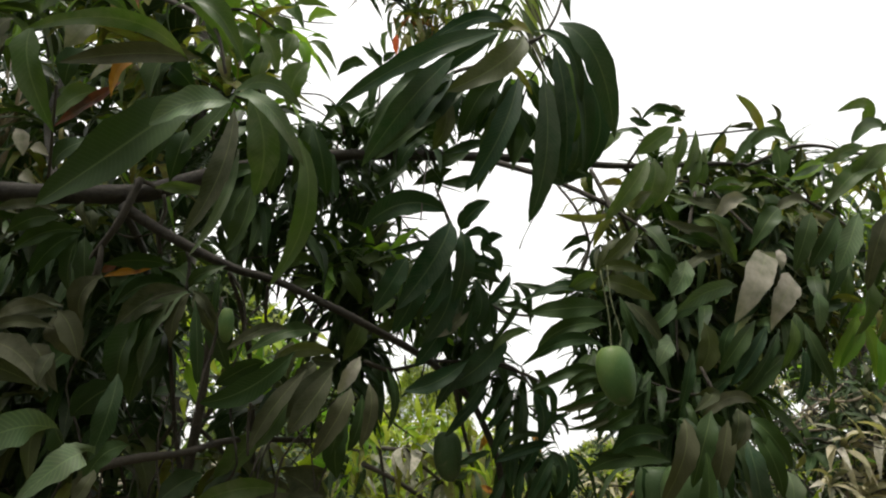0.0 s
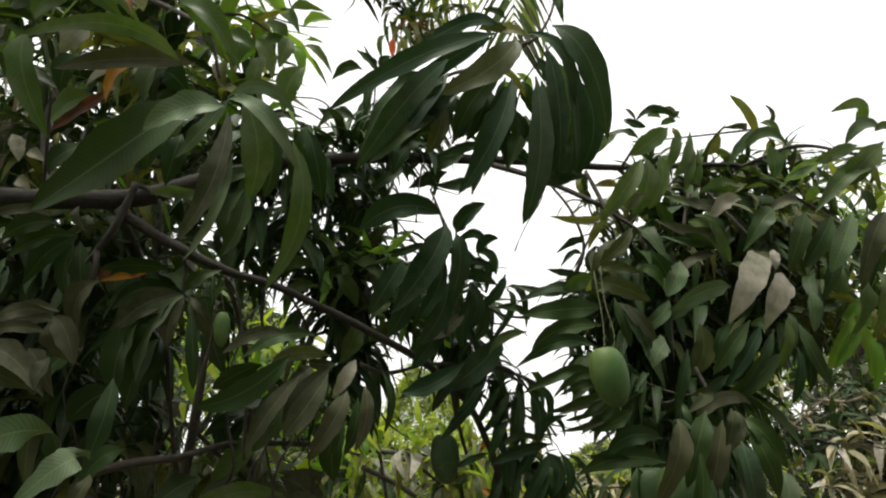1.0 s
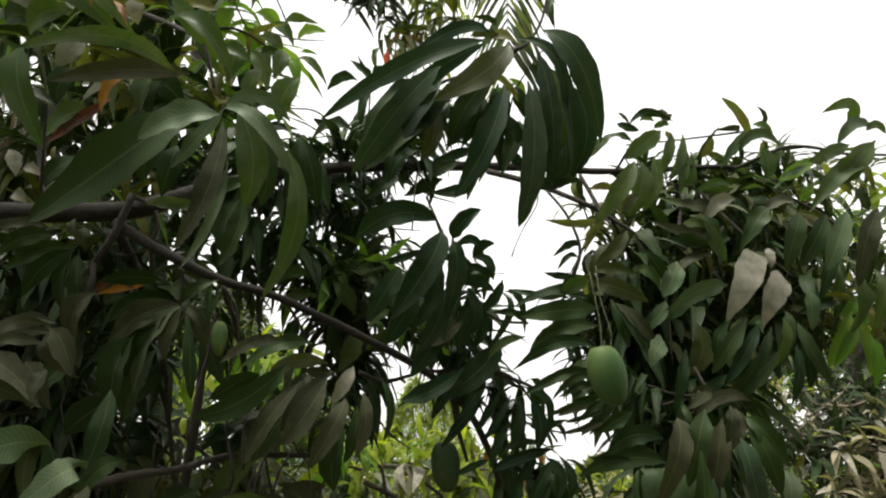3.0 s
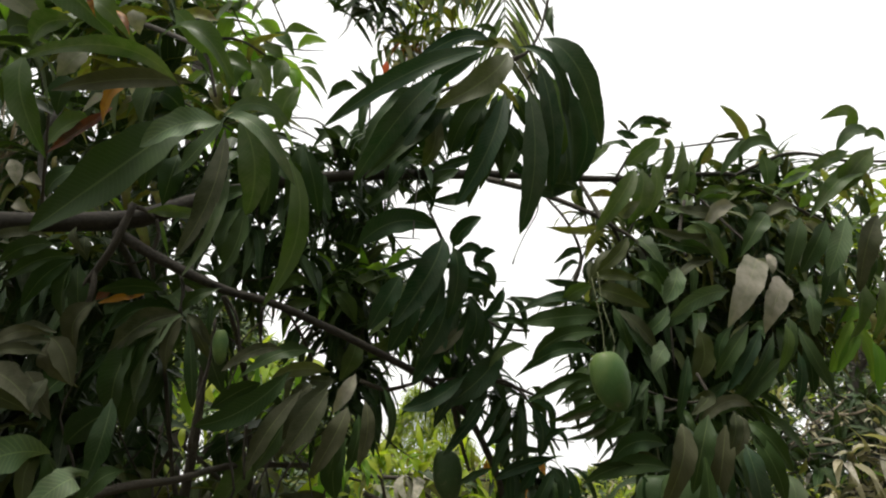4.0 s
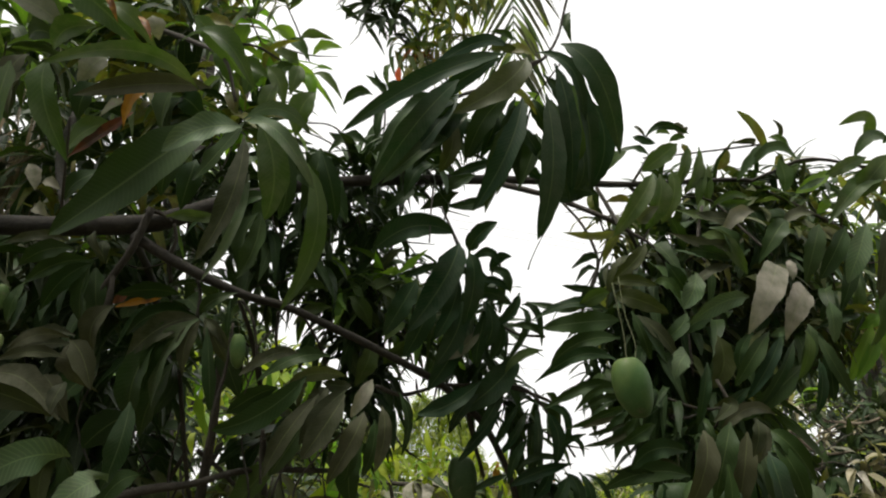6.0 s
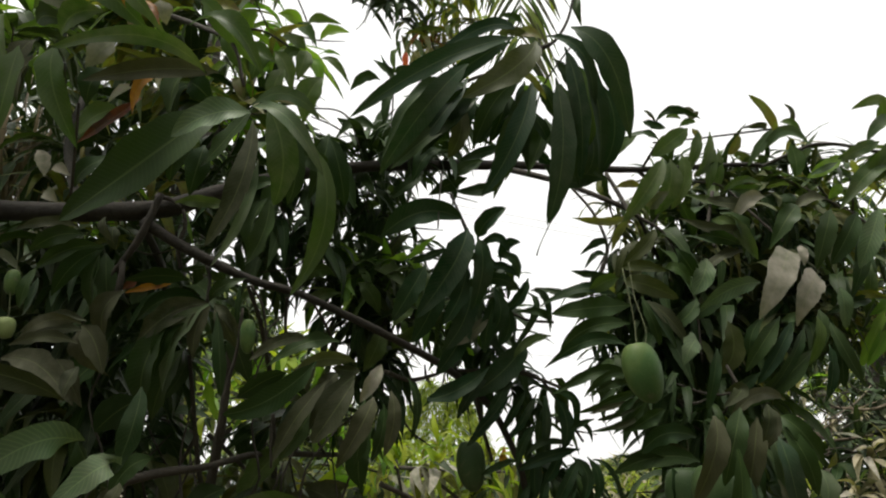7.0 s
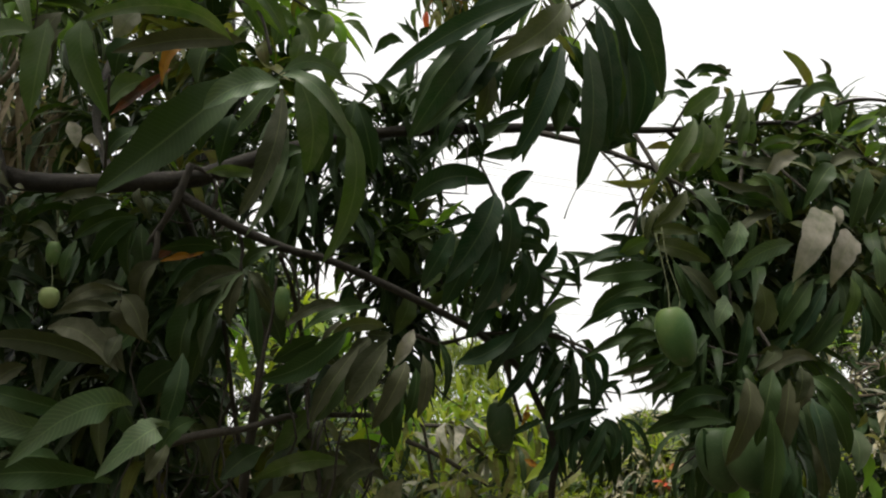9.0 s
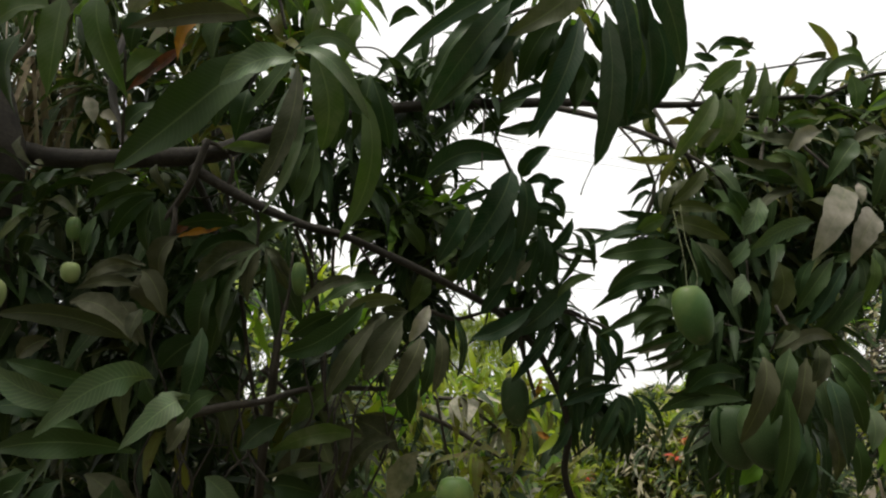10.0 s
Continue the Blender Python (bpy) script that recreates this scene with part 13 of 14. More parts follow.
deep.make("foliage", tree, "mass of dark shaded leaves")
twig_mesh("twig_tangle", tree, deep_twigs)
outer, outer_twigs = Foliage(), []
shade = random.Random(77)
for k in range(20):  # shaded leaves behind the hanging fruit
    whorl(outer, "d", (shade.gauss(0.46, 0.05), shade.uniform(1.42, 1.56), shade.uniform(1.66, 1.98)), (shade.uniform(-0.8, 0.3), -0.3, -0.3), 8, 0.13, 2600 + k, 0.8, 0.2, outer_twigs)
whorl(outer, "ddggdkdy", (0.65, 2.15, 2.03), (-0.3, 0.1, 0.3), 13, 0.15, 1055, 0.7, 0.185, outer_twigs)
whorl(outer, "ddggdkdy", (0.78, 2.15, 1.93), (0.8, -0.6, 0.9), 13, 0.15, 1056, 0.7, 0.185, outer_twigs)
whorl(outer, "ddggdkdy", (0.81, 1.54, 2.27), (0.9, -0.7, 0.4), 13, 0.15, 1057, 0.7, 0.185, outer_twigs)
whorl(outer, "ddggdkdy", (0.93, 1.53, 2.29), (-0.5, -0.1, 0.5), 13, 0.15, 1058, 0.7, 0.185, outer_twigs)
whorl(outer, "ddggdkdy", (0.96, 1.79, 2.06), (0.3, -0.1, 0.2), 13, 0.15, 1059, 0.7, 0.185, outer_twigs)
whorl(outer, "ddggdkdy", (0.75, 1.83, 2.21), (0.6, -0.7, 0.9), 13, 0.15, 1060, 0.7, 0.185, outer_twigs)
whorl(outer, "ddggdkdy", (0.76, 1.96, 1.93), (0.7, 0.1, -0.2), 13, 0.15, 1061, 0.7, 0.185, outer_twigs)
whorl(outer, "ddggdkdy", (0.77, 1.63, 2.33), (-0.2, -0.7, 0.1), 13, 0.15, 1062, 0.7, 0.185, outer_twigs)
whorl(outer, "ddggdkdy", (0.57, 1.56, 1.99), (-0.2, 0.1, 0.7), 13, 0.15, 1063, 0.7, 0.185, outer_twigs)
whorl(outer, "ddggdkdy", (0.89, 1.97, 2.23), (-0.3, -0.5, 0.8), 13, 0.15, 1064, 0.7, 0.185, outer_twigs)
whorl(outer, "ddggdkdy", (0.69, 1.75, 2.00), (-0.7, 0.2, -0.2), 13, 0.15, 1065, 0.7, 0.185, outer_twigs)
whorl(outer, "ddggdkdy", (0.84, 1.92, 1.94), (-0.5, 0.2, 0.3), 13, 0.15, 1066, 0.7, 0.185, outer_twigs)
whorl(outer, "ddggdkdy", (0.64, 2.02, 2.12), (0.6, -0.6, -0.0), 13, 0.15, 1067, 0.7, 0.185, outer_twigs)
whorl(outer, "ddggdkdy", (0.90, 1.71, 2.11), (0.9, -1.0, 0.7), 13, 0.15, 1068, 0.7, 0.185, outer_twigs)
whorl(outer, "ddggdkdy", (0.85, 1.65, 1.96), (0.8, -0.8, -0.1), 13, 0.15, 1069, 0.7, 0.185, outer_twigs)
whorl(outer, "ddggdkdy", (1.02, 1.74, 1.95), (0.2, -0.6, -0.2), 13, 0.15, 1070, 0.7, 0.185, outer_twigs)
whorl(outer, "ddggdkdy", (0.54, 1.53, 2.23), (0.6, 0.1, 0.8), 13, 0.15, 1071, 0.7, 0.185, outer_twigs)
whorl(outer, "ddggdkdy", (1.02, 2.00, 2.10), (-0.5, -0.4, 0.8), 13, 0.15, 1072, 0.7, 0.185, outer_twigs)
whorl(outer, "ddggdkdy", (0.52, 1.69, 2.09), (-0.8, -0.5, 0.4), 13, 0.15, 1073, 0.7, 0.185, outer_twigs)
whorl(outer, "ddggdkdy", (0.77, 1.60, 1.89), (-0.0, -0.1, -0.1), 13, 0.15, 1074, 0.7, 0.185, outer_twigs)
whorl(outer, "ddggdkdy", (0.62, 1.62, 2.18), (-1.0, 0.1, 0.2), 13, 0.15, 1075, 0.7, 0.185, outer_twigs)
whorl(outer, "ddggdkdy", (0.78, 1.53, 2.21), (-0.8, -1.0, 0.1), 13, 0.15, 1076, 0.7, 0.185, outer_twigs)
whorl(outer, "ddggdkdy", (1.20, 2.00, 2.34), (0.2, -0.4, -0.2), 13, 0.15, 1077, 0.7, 0.185, outer_twigs)
whorl(outer, "ddggdkdy", (1.02, 1.78, 2.27), (-0.1, -0.9, 0.4), 13, 0.15, 1079, 0.7, 0.185, outer_twigs)
whorl(outer, "ddggdkdy", (0.43, 1.63, 1.99), (0.8, -0.1, 0.7), 13, 0.15, 1080, 0.7, 0.185, outer_twigs)
whorl(outer, "ddggdkdy", (1.10, 1.96, 2.43), (0.7, -1.0, -0.2), 13, 0.15, 1081, 0.7, 0.185, outer_twigs)
whorl(outer, "ddggdkdy", (1.16, 1.90, 2.10), (0.8, -0.3, 0.2), 13, 0.15, 1082, 0.7, 0.185, outer_twigs)
whorl(outer, "ddggdkdy", (0.92, 1.68, 1.97), (0.2, -0.1, 0.9), 13, 0.15, 1083, 0.7, 0.185, outer_twigs)
whorl(outer, "ddggdkdy", (1.21, 2.16, 1.98), (-0.3, 0.0, 0.7), 13, 0.15, 1084, 0.7, 0.185, outer_twigs)
whorl(outer, "ddggdkdy", (0.69, 1.73, 2.08), (0.3, -0.1, 0.8), 13, 0.15, 1085, 0.7, 0.185, outer_twigs)
whorl(outer, "ddggdkdy", (0.70, 1.64, 2.29), (-0.9, 0.1, 0.3), 13, 0.15, 1086, 0.7, 0.185, outer_twigs)
whorl(outer, "ddggdkdy", (0.67, 1.57, 2.02), (0.2, -0.0, 0.2), 13, 0.15, 1087, 0.7, 0.185, outer_twigs)
whorl(outer, "ddggdkdy", (1.05, 1.77, 2.03), (-0.0, -0.1, 0.3), 13, 0.15, 1088, 0.7, 0.185, outer_twigs)
whorl(outer, "ddggdkdy", (0.60, 1.93, 2.34), (-0.2, -0.3, 0.1), 13, 0.15, 1089, 0.7, 0.185, outer_twigs)
whorl(outer, "ddggdkdy", (0.86, 1.88, 2.35), (-0.3, -0.4, 0.8), 13, 0.15, 1090, 0.7, 0.185, outer_twigs)
whorl(outer, "ddggdkdy", (0.76, 1.51, 2.13), (0.1, -0.2, 0.0), 13, 0.15, 1091, 0.7, 0.185, outer_twigs)
whorl(outer, "ddggdkdy", (0.96, 1.60, 2.15), (-0.8, 0.2, -0.0), 13, 0.15, 1092, 0.7, 0.185, outer_twigs)
whorl(outer, "ddggdkdy", (0.86, 1.79, 2.02), (-0.3, -0.6, 0.8), 13, 0.15, 1093, 0.7, 0.185, outer_twigs)
whorl(outer, "ddggdkdy", (0.94, 1.82, 2.43), (-0.7, -0.6, 0.8), 13, 0.15, 1094, 0.7, 0.185, outer_twigs)
whorl(outer, "ddggdkdy", (0.70, 1.98, 2.33), (-0.8, 0.2, 0.1), 13, 0.15, 1095, 0.7, 0.185, outer_twigs)
whorl(outer, "ddggdkdy", (0.81, 1.81, 2.05), (-0.9, -0.8, 0.4), 13, 0.15, 1096, 0.7, 0.185, outer_twigs)
whorl(outer, "ddggdkdy", (0.77, 2.08, 2.01), (-0.2, -0.0, 0.4), 13, 0.15, 1097, 0.7, 0.185, outer_twigs)
whorl(outer, "ddggdkdy", (1.20, 1.89, 2.42), (0.3, 0.1, 0.5), 13, 0.15, 1098, 0.7, 0.185, outer_twigs)
whorl(outer, "ddggdkdy", (0.76, 1.78, 1.87), (-0.9, -0.1, 0.2), 13, 0.15, 1099, 0.7, 0.185, outer_twigs)
whorl(outer, "ddggdkdy", (0.65, 1.67, 2.32), (-0.1, 0.3, 0.4), 13, 0.15, 1100, 0.7, 0.185, outer_twigs)
whorl(outer, "ddggdkdy", (0.59, 1.80, 1.89), (-0.8, -0.8, 0.4), 13, 0.15, 1101, 0.7, 0.185, outer_twigs)
whorl(outer, "ddggdkdy", (0.45, 1.62, 2.03), (-0.3, -0.9, 0.1), 13, 0.15, 1102, 0.7, 0.185, outer_twigs)
whorl(outer, "ddggdkdy", (0.98, 1.77, 2.20), (0.3, -0.7, 0.2), 13, 0.15, 1103, 0.7, 0.185, outer_twigs)
whorl(outer, "ddggdkdy", (0.97, 2.09, 2.17), (0.6, -0.3, 0.7), 13, 0.15, 1104, 0.7, 0.185, outer_twigs)
whorl(outer, "ddggdkdy", (0.73, 1.75, 1.97), (0.7, -0.4, 0.7), 13, 0.15, 1105, 0.7, 0.185, outer_twigs)
whorl(outer, "ddggdkdy", (0.84, 1.72, 2.29), (-0.9, -0.5, 0.1), 13, 0.15, 1106, 0.7, 0.185, outer_twigs)
whorl(outer, "ddggdkdy", (1.11, 1.98, 2.17), (0.6, -0.6, 0.4), 13, 0.15, 1107, 0.7, 0.185, outer_twigs)
whorl(outer, "ddggdkdy", (0.56, 1.81, 2.01), (-0.6, -0.6, 0.8), 13, 0.15, 1108, 0.7, 0.185, outer_twigs)
whorl(outer, "ddggdkdy", (1.14, 1.90, 2.36), (0.1, 0.1, -0.2), 13, 0.15, 1109, 0.7, 0.185, outer_twigs)
whorl(outer, "ddggdkdy", (0.67, 1.50, 2.13), (0.3, -0.7, 0.6), 13, 0.15, 1110, 0.7, 0.185, outer_twigs)
whorl(outer, "ddggdkdy", (0.67, 1.54, 2.19), (0.1, -0.8, 0.5), 13, 0.15, 1111, 0.7, 0.185, outer_twigs)
whorl(outer, "ddggdkdy", (0.59, 1.77, 2.12), (-0.0, -0.8, -0.0), 13, 0.15, 1112, 0.7, 0.185, outer_twigs)
whorl(outer, "ddggdkdy", (0.67, 1.81, 2.14), (0.4, -0.1, 0.7), 13, 0.15, 1113, 0.7, 0.185, outer_twigs)
whorl(outer, "ddggdkdy", (1.19, 1.94, 2.16), (-0.0, -0.0, 0.8), 13, 0.15, 1114, 0.7, 0.185, outer_twigs)
whorl(outer, "ddggdkdy", (0.90, 2.11, 2.10), (0.0, -0.6, 0.1), 13, 0.15, 1115, 0.7, 0.185, outer_twigs)
whorl(outer, "ddggdkdy", (1.24, 1.97, 2.39), (-0.3, -0.4, 0.1), 13, 0.15, 1116, 0.7, 0.185, outer_twigs)
whorl(outer, "ddggdkdy", (0.99, 1.56, 2.18), (0.9, -0.4, 0.2), 13, 0.15, 1117, 0.7, 0.185, outer_twigs)
whorl(outer, "ddggdkdy", (0.70, 1.97, 2.14), (0.7, -0.1, 0.9), 13, 0.15, 1118, 0.7, 0.185, outer_twigs)
whorl(outer, "ddggdkdy", (0.97, 1.92, 2.13), (0.4, -0.0, 0.8), 13, 0.15, 1119, 0.7, 0.185, outer_twigs)
whorl(outer, "ddggdkdy", (0.59, 1.71, 1.94), (0.5, -0.6, 0.5), 13, 0.15, 1120, 0.7, 0.185, outer_twigs)
whorl(outer, "ddggdkdy", (0.95, 1.51, 2.10), (-0.6, -0.8, 0.8), 13, 0.15, 1121, 0.7, 0.185, outer_twigs)
whorl(outer, "ddggdkdy", (0.93, 1.62, 2.34), (0.7, 0.3, 0.1), 13, 0.15, 1122, 0.7, 0.185, outer_twigs)
whorl(outer, "ddggdkdy", (0.63, 1.60, 1.91), (-0.1, -0.4, -0.1), 13, 0.15, 1123, 0.7, 0.185, outer_twigs)
whorl(outer, "dddgg", (0.70, 1.96, 1.43), (0.9, -0.5, 0.7), 14, 0.19, 1125, 1.3, 0.16, outer_twigs)
whorl(outer, "dddgg", (0.66, 1.69, 1.64), (0.2, -0.8, -0.0), 14, 0.19, 1126, 1.3, 0.16, outer_twigs)
whorl(outer, "dddgg", (0.74, 2.12, 1.49), (0.4, -0.9, 0.3), 14, 0.19, 1127, 1.3, 0.16, outer_twigs)
whorl(outer, "dddgg", (0.68, 1.97, 1.78), (0.6, -0.8, 0.1), 14, 0.19, 1129, 1.3, 0.16, outer_twigs)
whorl(outer, "dddgg", (0.70, 1.88, 1.53), (-0.9, -0.7, 0.5), 14, 0.19, 1130, 1.3, 0.16, outer_twigs)
whorl(outer, "dddgg", (0.80, 1.95, 1.49), (-0.8, -0.9, 0.7), 14, 0.19, 1132, 1.3, 0.16, outer_twigs)
whorl(outer, "dddgg", (0.78, 2.02, 1.46), (-0.0, -0.9, -0.1), 14, 0.19, 1134, 1.3, 0.16, outer_twigs)
whorl(outer, "dddgg", (0.80, 2.01, 1.54), (-0.9, -0.4, 0.1), 14, 0.19, 1136, 1.3, 0.16, outer_twigs)
whorl(outer, "dddgg", (0.73, 1.76, 1.62), (0.8, 0.1, 0.0), 14, 0.19, 1137, 1.3, 0.16, outer_twigs)
whorl(outer, "dddgg", (0.67, 1.83, 1.57), (0.9, -0.5, 0.4), 14, 0.19, 1138, 1.3, 0.16, outer_twigs)
whorl(outer, "dddgg", (0.76, 1.95, 1.41), (0.5, -0.4, -0.1), 14, 0.19, 1139, 1.3, 0.16, outer_twigs)
whorl(outer, "dddgg", (0.77, 1.76, 1.76), (-0.3, -0.7, 0.8), 14, 0.19, 1140, 1.3, 0.16, outer_twigs)
whorl(outer, "dddgg", (0.63, 1.83, 1.64), (-0.7, 0.1, 0.2), 14, 0.19, 1142, 1.3, 0.16, outer_twigs)
whorl(outer, "dddgg", (0.71, 1.84, 1.34), (0.7, -0.8, 0.0), 14, 0.19, 1143, 1.3, 0.16, outer_twigs)
whorl(outer, "dddgg", (0.80, 2.00, 1.73), (-0.4, -0.7, -0.1), 14, 0.19, 1144, 1.3, 0.16, outer_twigs)
whorl(outer, "dddgg", (0.73, 1.95, 1.37), (0.1, 0.1, 0.3), 14, 0.19, 1145, 1.3, 0.16, outer_twigs)
whorl(outer, "dddgg", (0.52, 1.46, 1.68), (0.9, -0.2, 0.2), 14, 0.19, 1147, 1.3, 0.16, outer_twigs)
whorl(outer, "dddgg", (0.78, 2.05, 1.67), (-0.1, -0.8, 0.7), 14, 0.19, 1149, 1.3, 0.16, outer_twigs)
whorl(outer, "dddgg", (0.79, 1.97, 1.59), (-0.5, 0.2, 0.6), 14, 0.19, 1150, 1.3, 0.16, outer_twigs)
whorl(outer, "dddgg", (0.69, 1.75, 1.83), (-0.2, -0.5, -0.2), 14, 0.19, 1151, 1.3, 0.16, outer_twigs)
whorl(outer, "dddgg", (0.70, 1.72, 1.78), (0.7, -0.6, 0.6), 14, 0.19, 1154, 1.3, 0.16, outer_twigs)
whorl(outer, "dddgg", (0.66, 1.72, 1.77), (0.4, -1.0, 0.5), 14, 0.19, 1156, 1.3, 0.16, outer_twigs)
whorl(outer, "dddgg", (0.59, 1.79, 1.54), (-0.6, -0.7, 0.5), 14, 0.19, 1157, 1.3, 0.16, outer_twigs)
whorl(outer, "dddgg", (0.64, 1.76, 1.83), (0.2, -0.4, 0.9), 14, 0.19, 1158, 1.3, 0.16, outer_twigs)
whorl(outer, "dddgg", (0.63, 1.85, 1.60), (0.2, -0.8, -0.2), 14, 0.19, 1159, 1.3, 0.16, outer_twigs)
whorl(outer, "gbgylyp", (1.25, 1.74, 2.19), (-0.7, -1.0, 0.1), 12, 0.13, 1161, 0.7, 0.185, outer_twigs)
whorl(outer, "gbgylyp", (1.14, 1.80, 1.95), (0.6, -0.9, 0.0), 12, 0.13, 1162, 0.7, 0.185, outer_twigs)
whorl(outer, "gbgylyp", (1.27, 1.60, 2.21), (0.1, -0.2, 0.6), 12, 0.13, 1163, 0.7, 0.185, outer_twigs)
whorl(outer, "gbgylyp", (1.38, 2.02, 2.37), (0.9, -1.0, 0.1), 12, 0.13, 1164, 0.7, 0.185, outer_twigs)
whorl(outer, "gbgylyp", (1.57, 2.08, 2.02), (-0.3, -0.6, 0.2), 12, 0.13, 1166, 0.7, 0.185, outer_twigs)
whorl(outer, "gbgylyp", (1.37, 1.70, 2.16), (0.2, 0.2, 0.6), 12, 0.13, 1167, 0.7, 0.185, outer_twigs)
whorl(outer, "gbgylyp", (1.40, 1.83, 2.03), (0.1, 0.1, 0.6), 12, 0.13, 1168, 0.7, 0.185, outer_twigs)
whorl(outer, "gbgylyp", (1.26, 1.89, 1.98), (-0.5, 0.3, 0.6), 12, 0.13, 1169, 0.7, 0.185, outer_twigs)
whorl(outer, "gbgylyp", (1.53, 1.89, 2.14), (0.1, 0.3, 0.8), 12, 0.13, 1170, 0.7, 0.185, outer_twigs)
whorl(outer, "gbgylyp", (1.39, 1.92, 2.06), (0.5, -0.8, 0.4), 12, 0.13, 1171, 0.7, 0.185, outer_twigs)
whorl(outer, "gbgylyp", (1.33, 1.79, 2.39), (-0.9, -0.7, -0.1), 12, 0.13, 1172, 0.7, 0.185, outer_twigs)
whorl(outer, "gbgylyp", (1.30, 1.49, 2.24), (0.4, -0.9, -0.1), 12, 0.13, 1173, 0.7, 0.185, outer_twigs)
whorl(outer, "gbgylyp", (1.37, 1.95, 2.12), (-0.5, -0.2, 0.2), 12, 0.13, 1174, 0.7, 0.185, outer_twigs)
whorl(outer, "gbgylyp", (1.46, 1.72, 2.14), (-0.8, -0.0, 0.3), 12, 0.13, 1175, 0.7, 0.185, outer_twigs)
whorl(outer, "gbgylyp", (1.45, 2.01, 2.21), (0.1, -0.3, 0.8), 12, 0.13, 1176, 0.7, 0.185, outer_twigs)
whorl(outer, "gbgylyp", (1.59, 1.93, 2.08), (0.2, -0.7, 0.8), 12, 0.13, 1177, 0.7, 0.185, outer_twigs)
whorl(outer, "gbgylyp", (1.44, 1.91, 1.91), (0.9, -0.3, 0.6), 12, 0.13, 1178, 0.7, 0.185, outer_twigs)
whorl(outer, "gbgylyp", (1.35, 1.67, 2.29), (0.5, 0.3, 0.7), 12, 0.13, 1179, 0.7, 0.185, outer_twigs)
whorl(outer, "gbgylyp", (1.60, 2.29, 2.02), (0.8, -0.4, -0.0), 12, 0.13, 1182, 0.7, 0.185, outer_twigs)
whorl(outer, "gbgylyp", (1.40, 2.12, 2.10), (0.1, -0.2, 0.3), 12, 0.13, 1183, 0.7, 0.185, outer_twigs)
whorl(outer, "gbgylyp", (1.54, 1.85, 2.30), (-0.0, -0.6, -0.2), 12, 0.13, 1184, 0.7, 0.185, outer_twigs)
whorl(outer, "ddky", (0.42, 1.49, 2.08), (0.2, -0.6, 0.1), 11, 0.09, 1185, 0.8, 0.185, outer_twigs)
whorl(outer, "ddky", (0.44, 1.49, 2.10), (0.3, -0.9, 0.5), 11, 0.09, 1186, 0.8, 0.185, outer_twigs)
whorl(outer, "ddky", (0.41, 1.50, 2.19), (0.7, 0.2, 0.8), 11, 0.09, 1187, 0.8, 0.185, outer_twigs)
whorl(outer, "ddky", (0.40, 1.53, 2.11), (0.0, 0.0, -0.0), 11, 0.09, 1188, 0.8, 0.185, outer_twigs)
whorl(outer, "ddky", (0.46, 1.56, 2.23), (1.0, -0.5, 0.1), 11, 0.09, 1189, 0.8, 0.185, outer_twigs)
whorl(outer, "ddky", (0.37, 1.46, 2.21), (-0.9, -0.8, 0.8), 11, 0.09, 1190, 0.8, 0.185, outer_twigs)
whorl(outer, "ggdyb", (1.49, 2.21, 2.30), (0.8, -0.7, 0.2), 12, 0.14, 1191, 0.8, 0.185, outer_twigs)
whorl(outer, "ggdyb", (1.33, 2.04, 2.08), (-0.2, -0.4, 0.6), 12, 0.14, 1192, 0.8, 0.185, outer_twigs)
whorl(outer, "ggdyb", (1.36, 1.87, 2.23), (-0.8, 0.2, 0.3), 12, 0.14, 1193, 0.8, 0.185, outer_twigs)
whorl(outer, "ggdyb", (1.39, 1.98, 2.07), (0.6, 0.0, 0.3), 12, 0.14, 1194, 0.8, 0.185, outer_twigs)
whorl(outer, "ggdyb", (1.59, 2.26, 2.25), (-0.2, -0.1, 0.7), 12, 0.14, 1195, 0.8, 0.185, outer_twigs)
whorl(outer, "ggdyb", (1.51, 2.02, 2.17), (-0.9, -0.5, 0.6), 12, 0.14, 1196, 0.8, 0.185, outer_twigs)
whorl(outer, "ggdyb", (1.55, 2.26, 1.98), (0.6, -0.0, -0.1), 12, 0.14, 1197, 0.8, 0.185, outer_twigs)
whorl(outer, "ggdyb", (1.31, 1.92, 2.29), (-0.6, -0.5, 0.6), 12, 0.14, 1199, 0.8, 0.185, outer_twigs)
whorl(outer, "ggdyb", (1.34, 2.12, 2.04), (0.8, -0.4, 0.4), 12, 0.14, 1200, 0.8, 0.185, outer_twigs)
whorl(outer, "d", (0.42, 1.65, 1.92), (0.5, -0.3, 0.6), 12, 0.10, 1201, 0.5, 0.185, outer_twigs)
whorl(outer, "d", (0.45, 1.65, 1.94), (-0.9, -0.2, 0.2), 12, 0.10, 1202, 0.5, 0.185, outer_twigs)
whorl(outer, "d", (0.38, 1.47, 1.95), (-0.2, 0.1, 0.8), 12, 0.10, 1203, 0.5, 0.185, outer_twigs)
whorl(outer, "d", (0.38, 1.66, 1.98), (-0.3, 0.3, 0.7), 12, 0.10, 1204, 0.5, 0.185, outer_twigs)
whorl(outer, "d", (0.34, 1.51, 1.99), (-0.7, -0.1, 0.3), 12, 0.10, 1205, 0.5, 0.185, outer_twigs)
whorl(outer, "d", (0.43, 1.62, 2.03), (0.5, 0.0, 0.4), 12, 0.10, 1206, 0.5, 0.185, outer_twigs)
whorl(outer, "d", (0.36, 1.60, 1.84), (-0.7, 0.0, 0.0), 12, 0.10, 1207, 0.5, 0.185, outer_twigs)
whorl(outer, "d", (0.40, 1.57, 1.86), (0.4, -0.0, 0.8), 12, 0.10, 1208, 0.5, 0.185, outer_twigs)
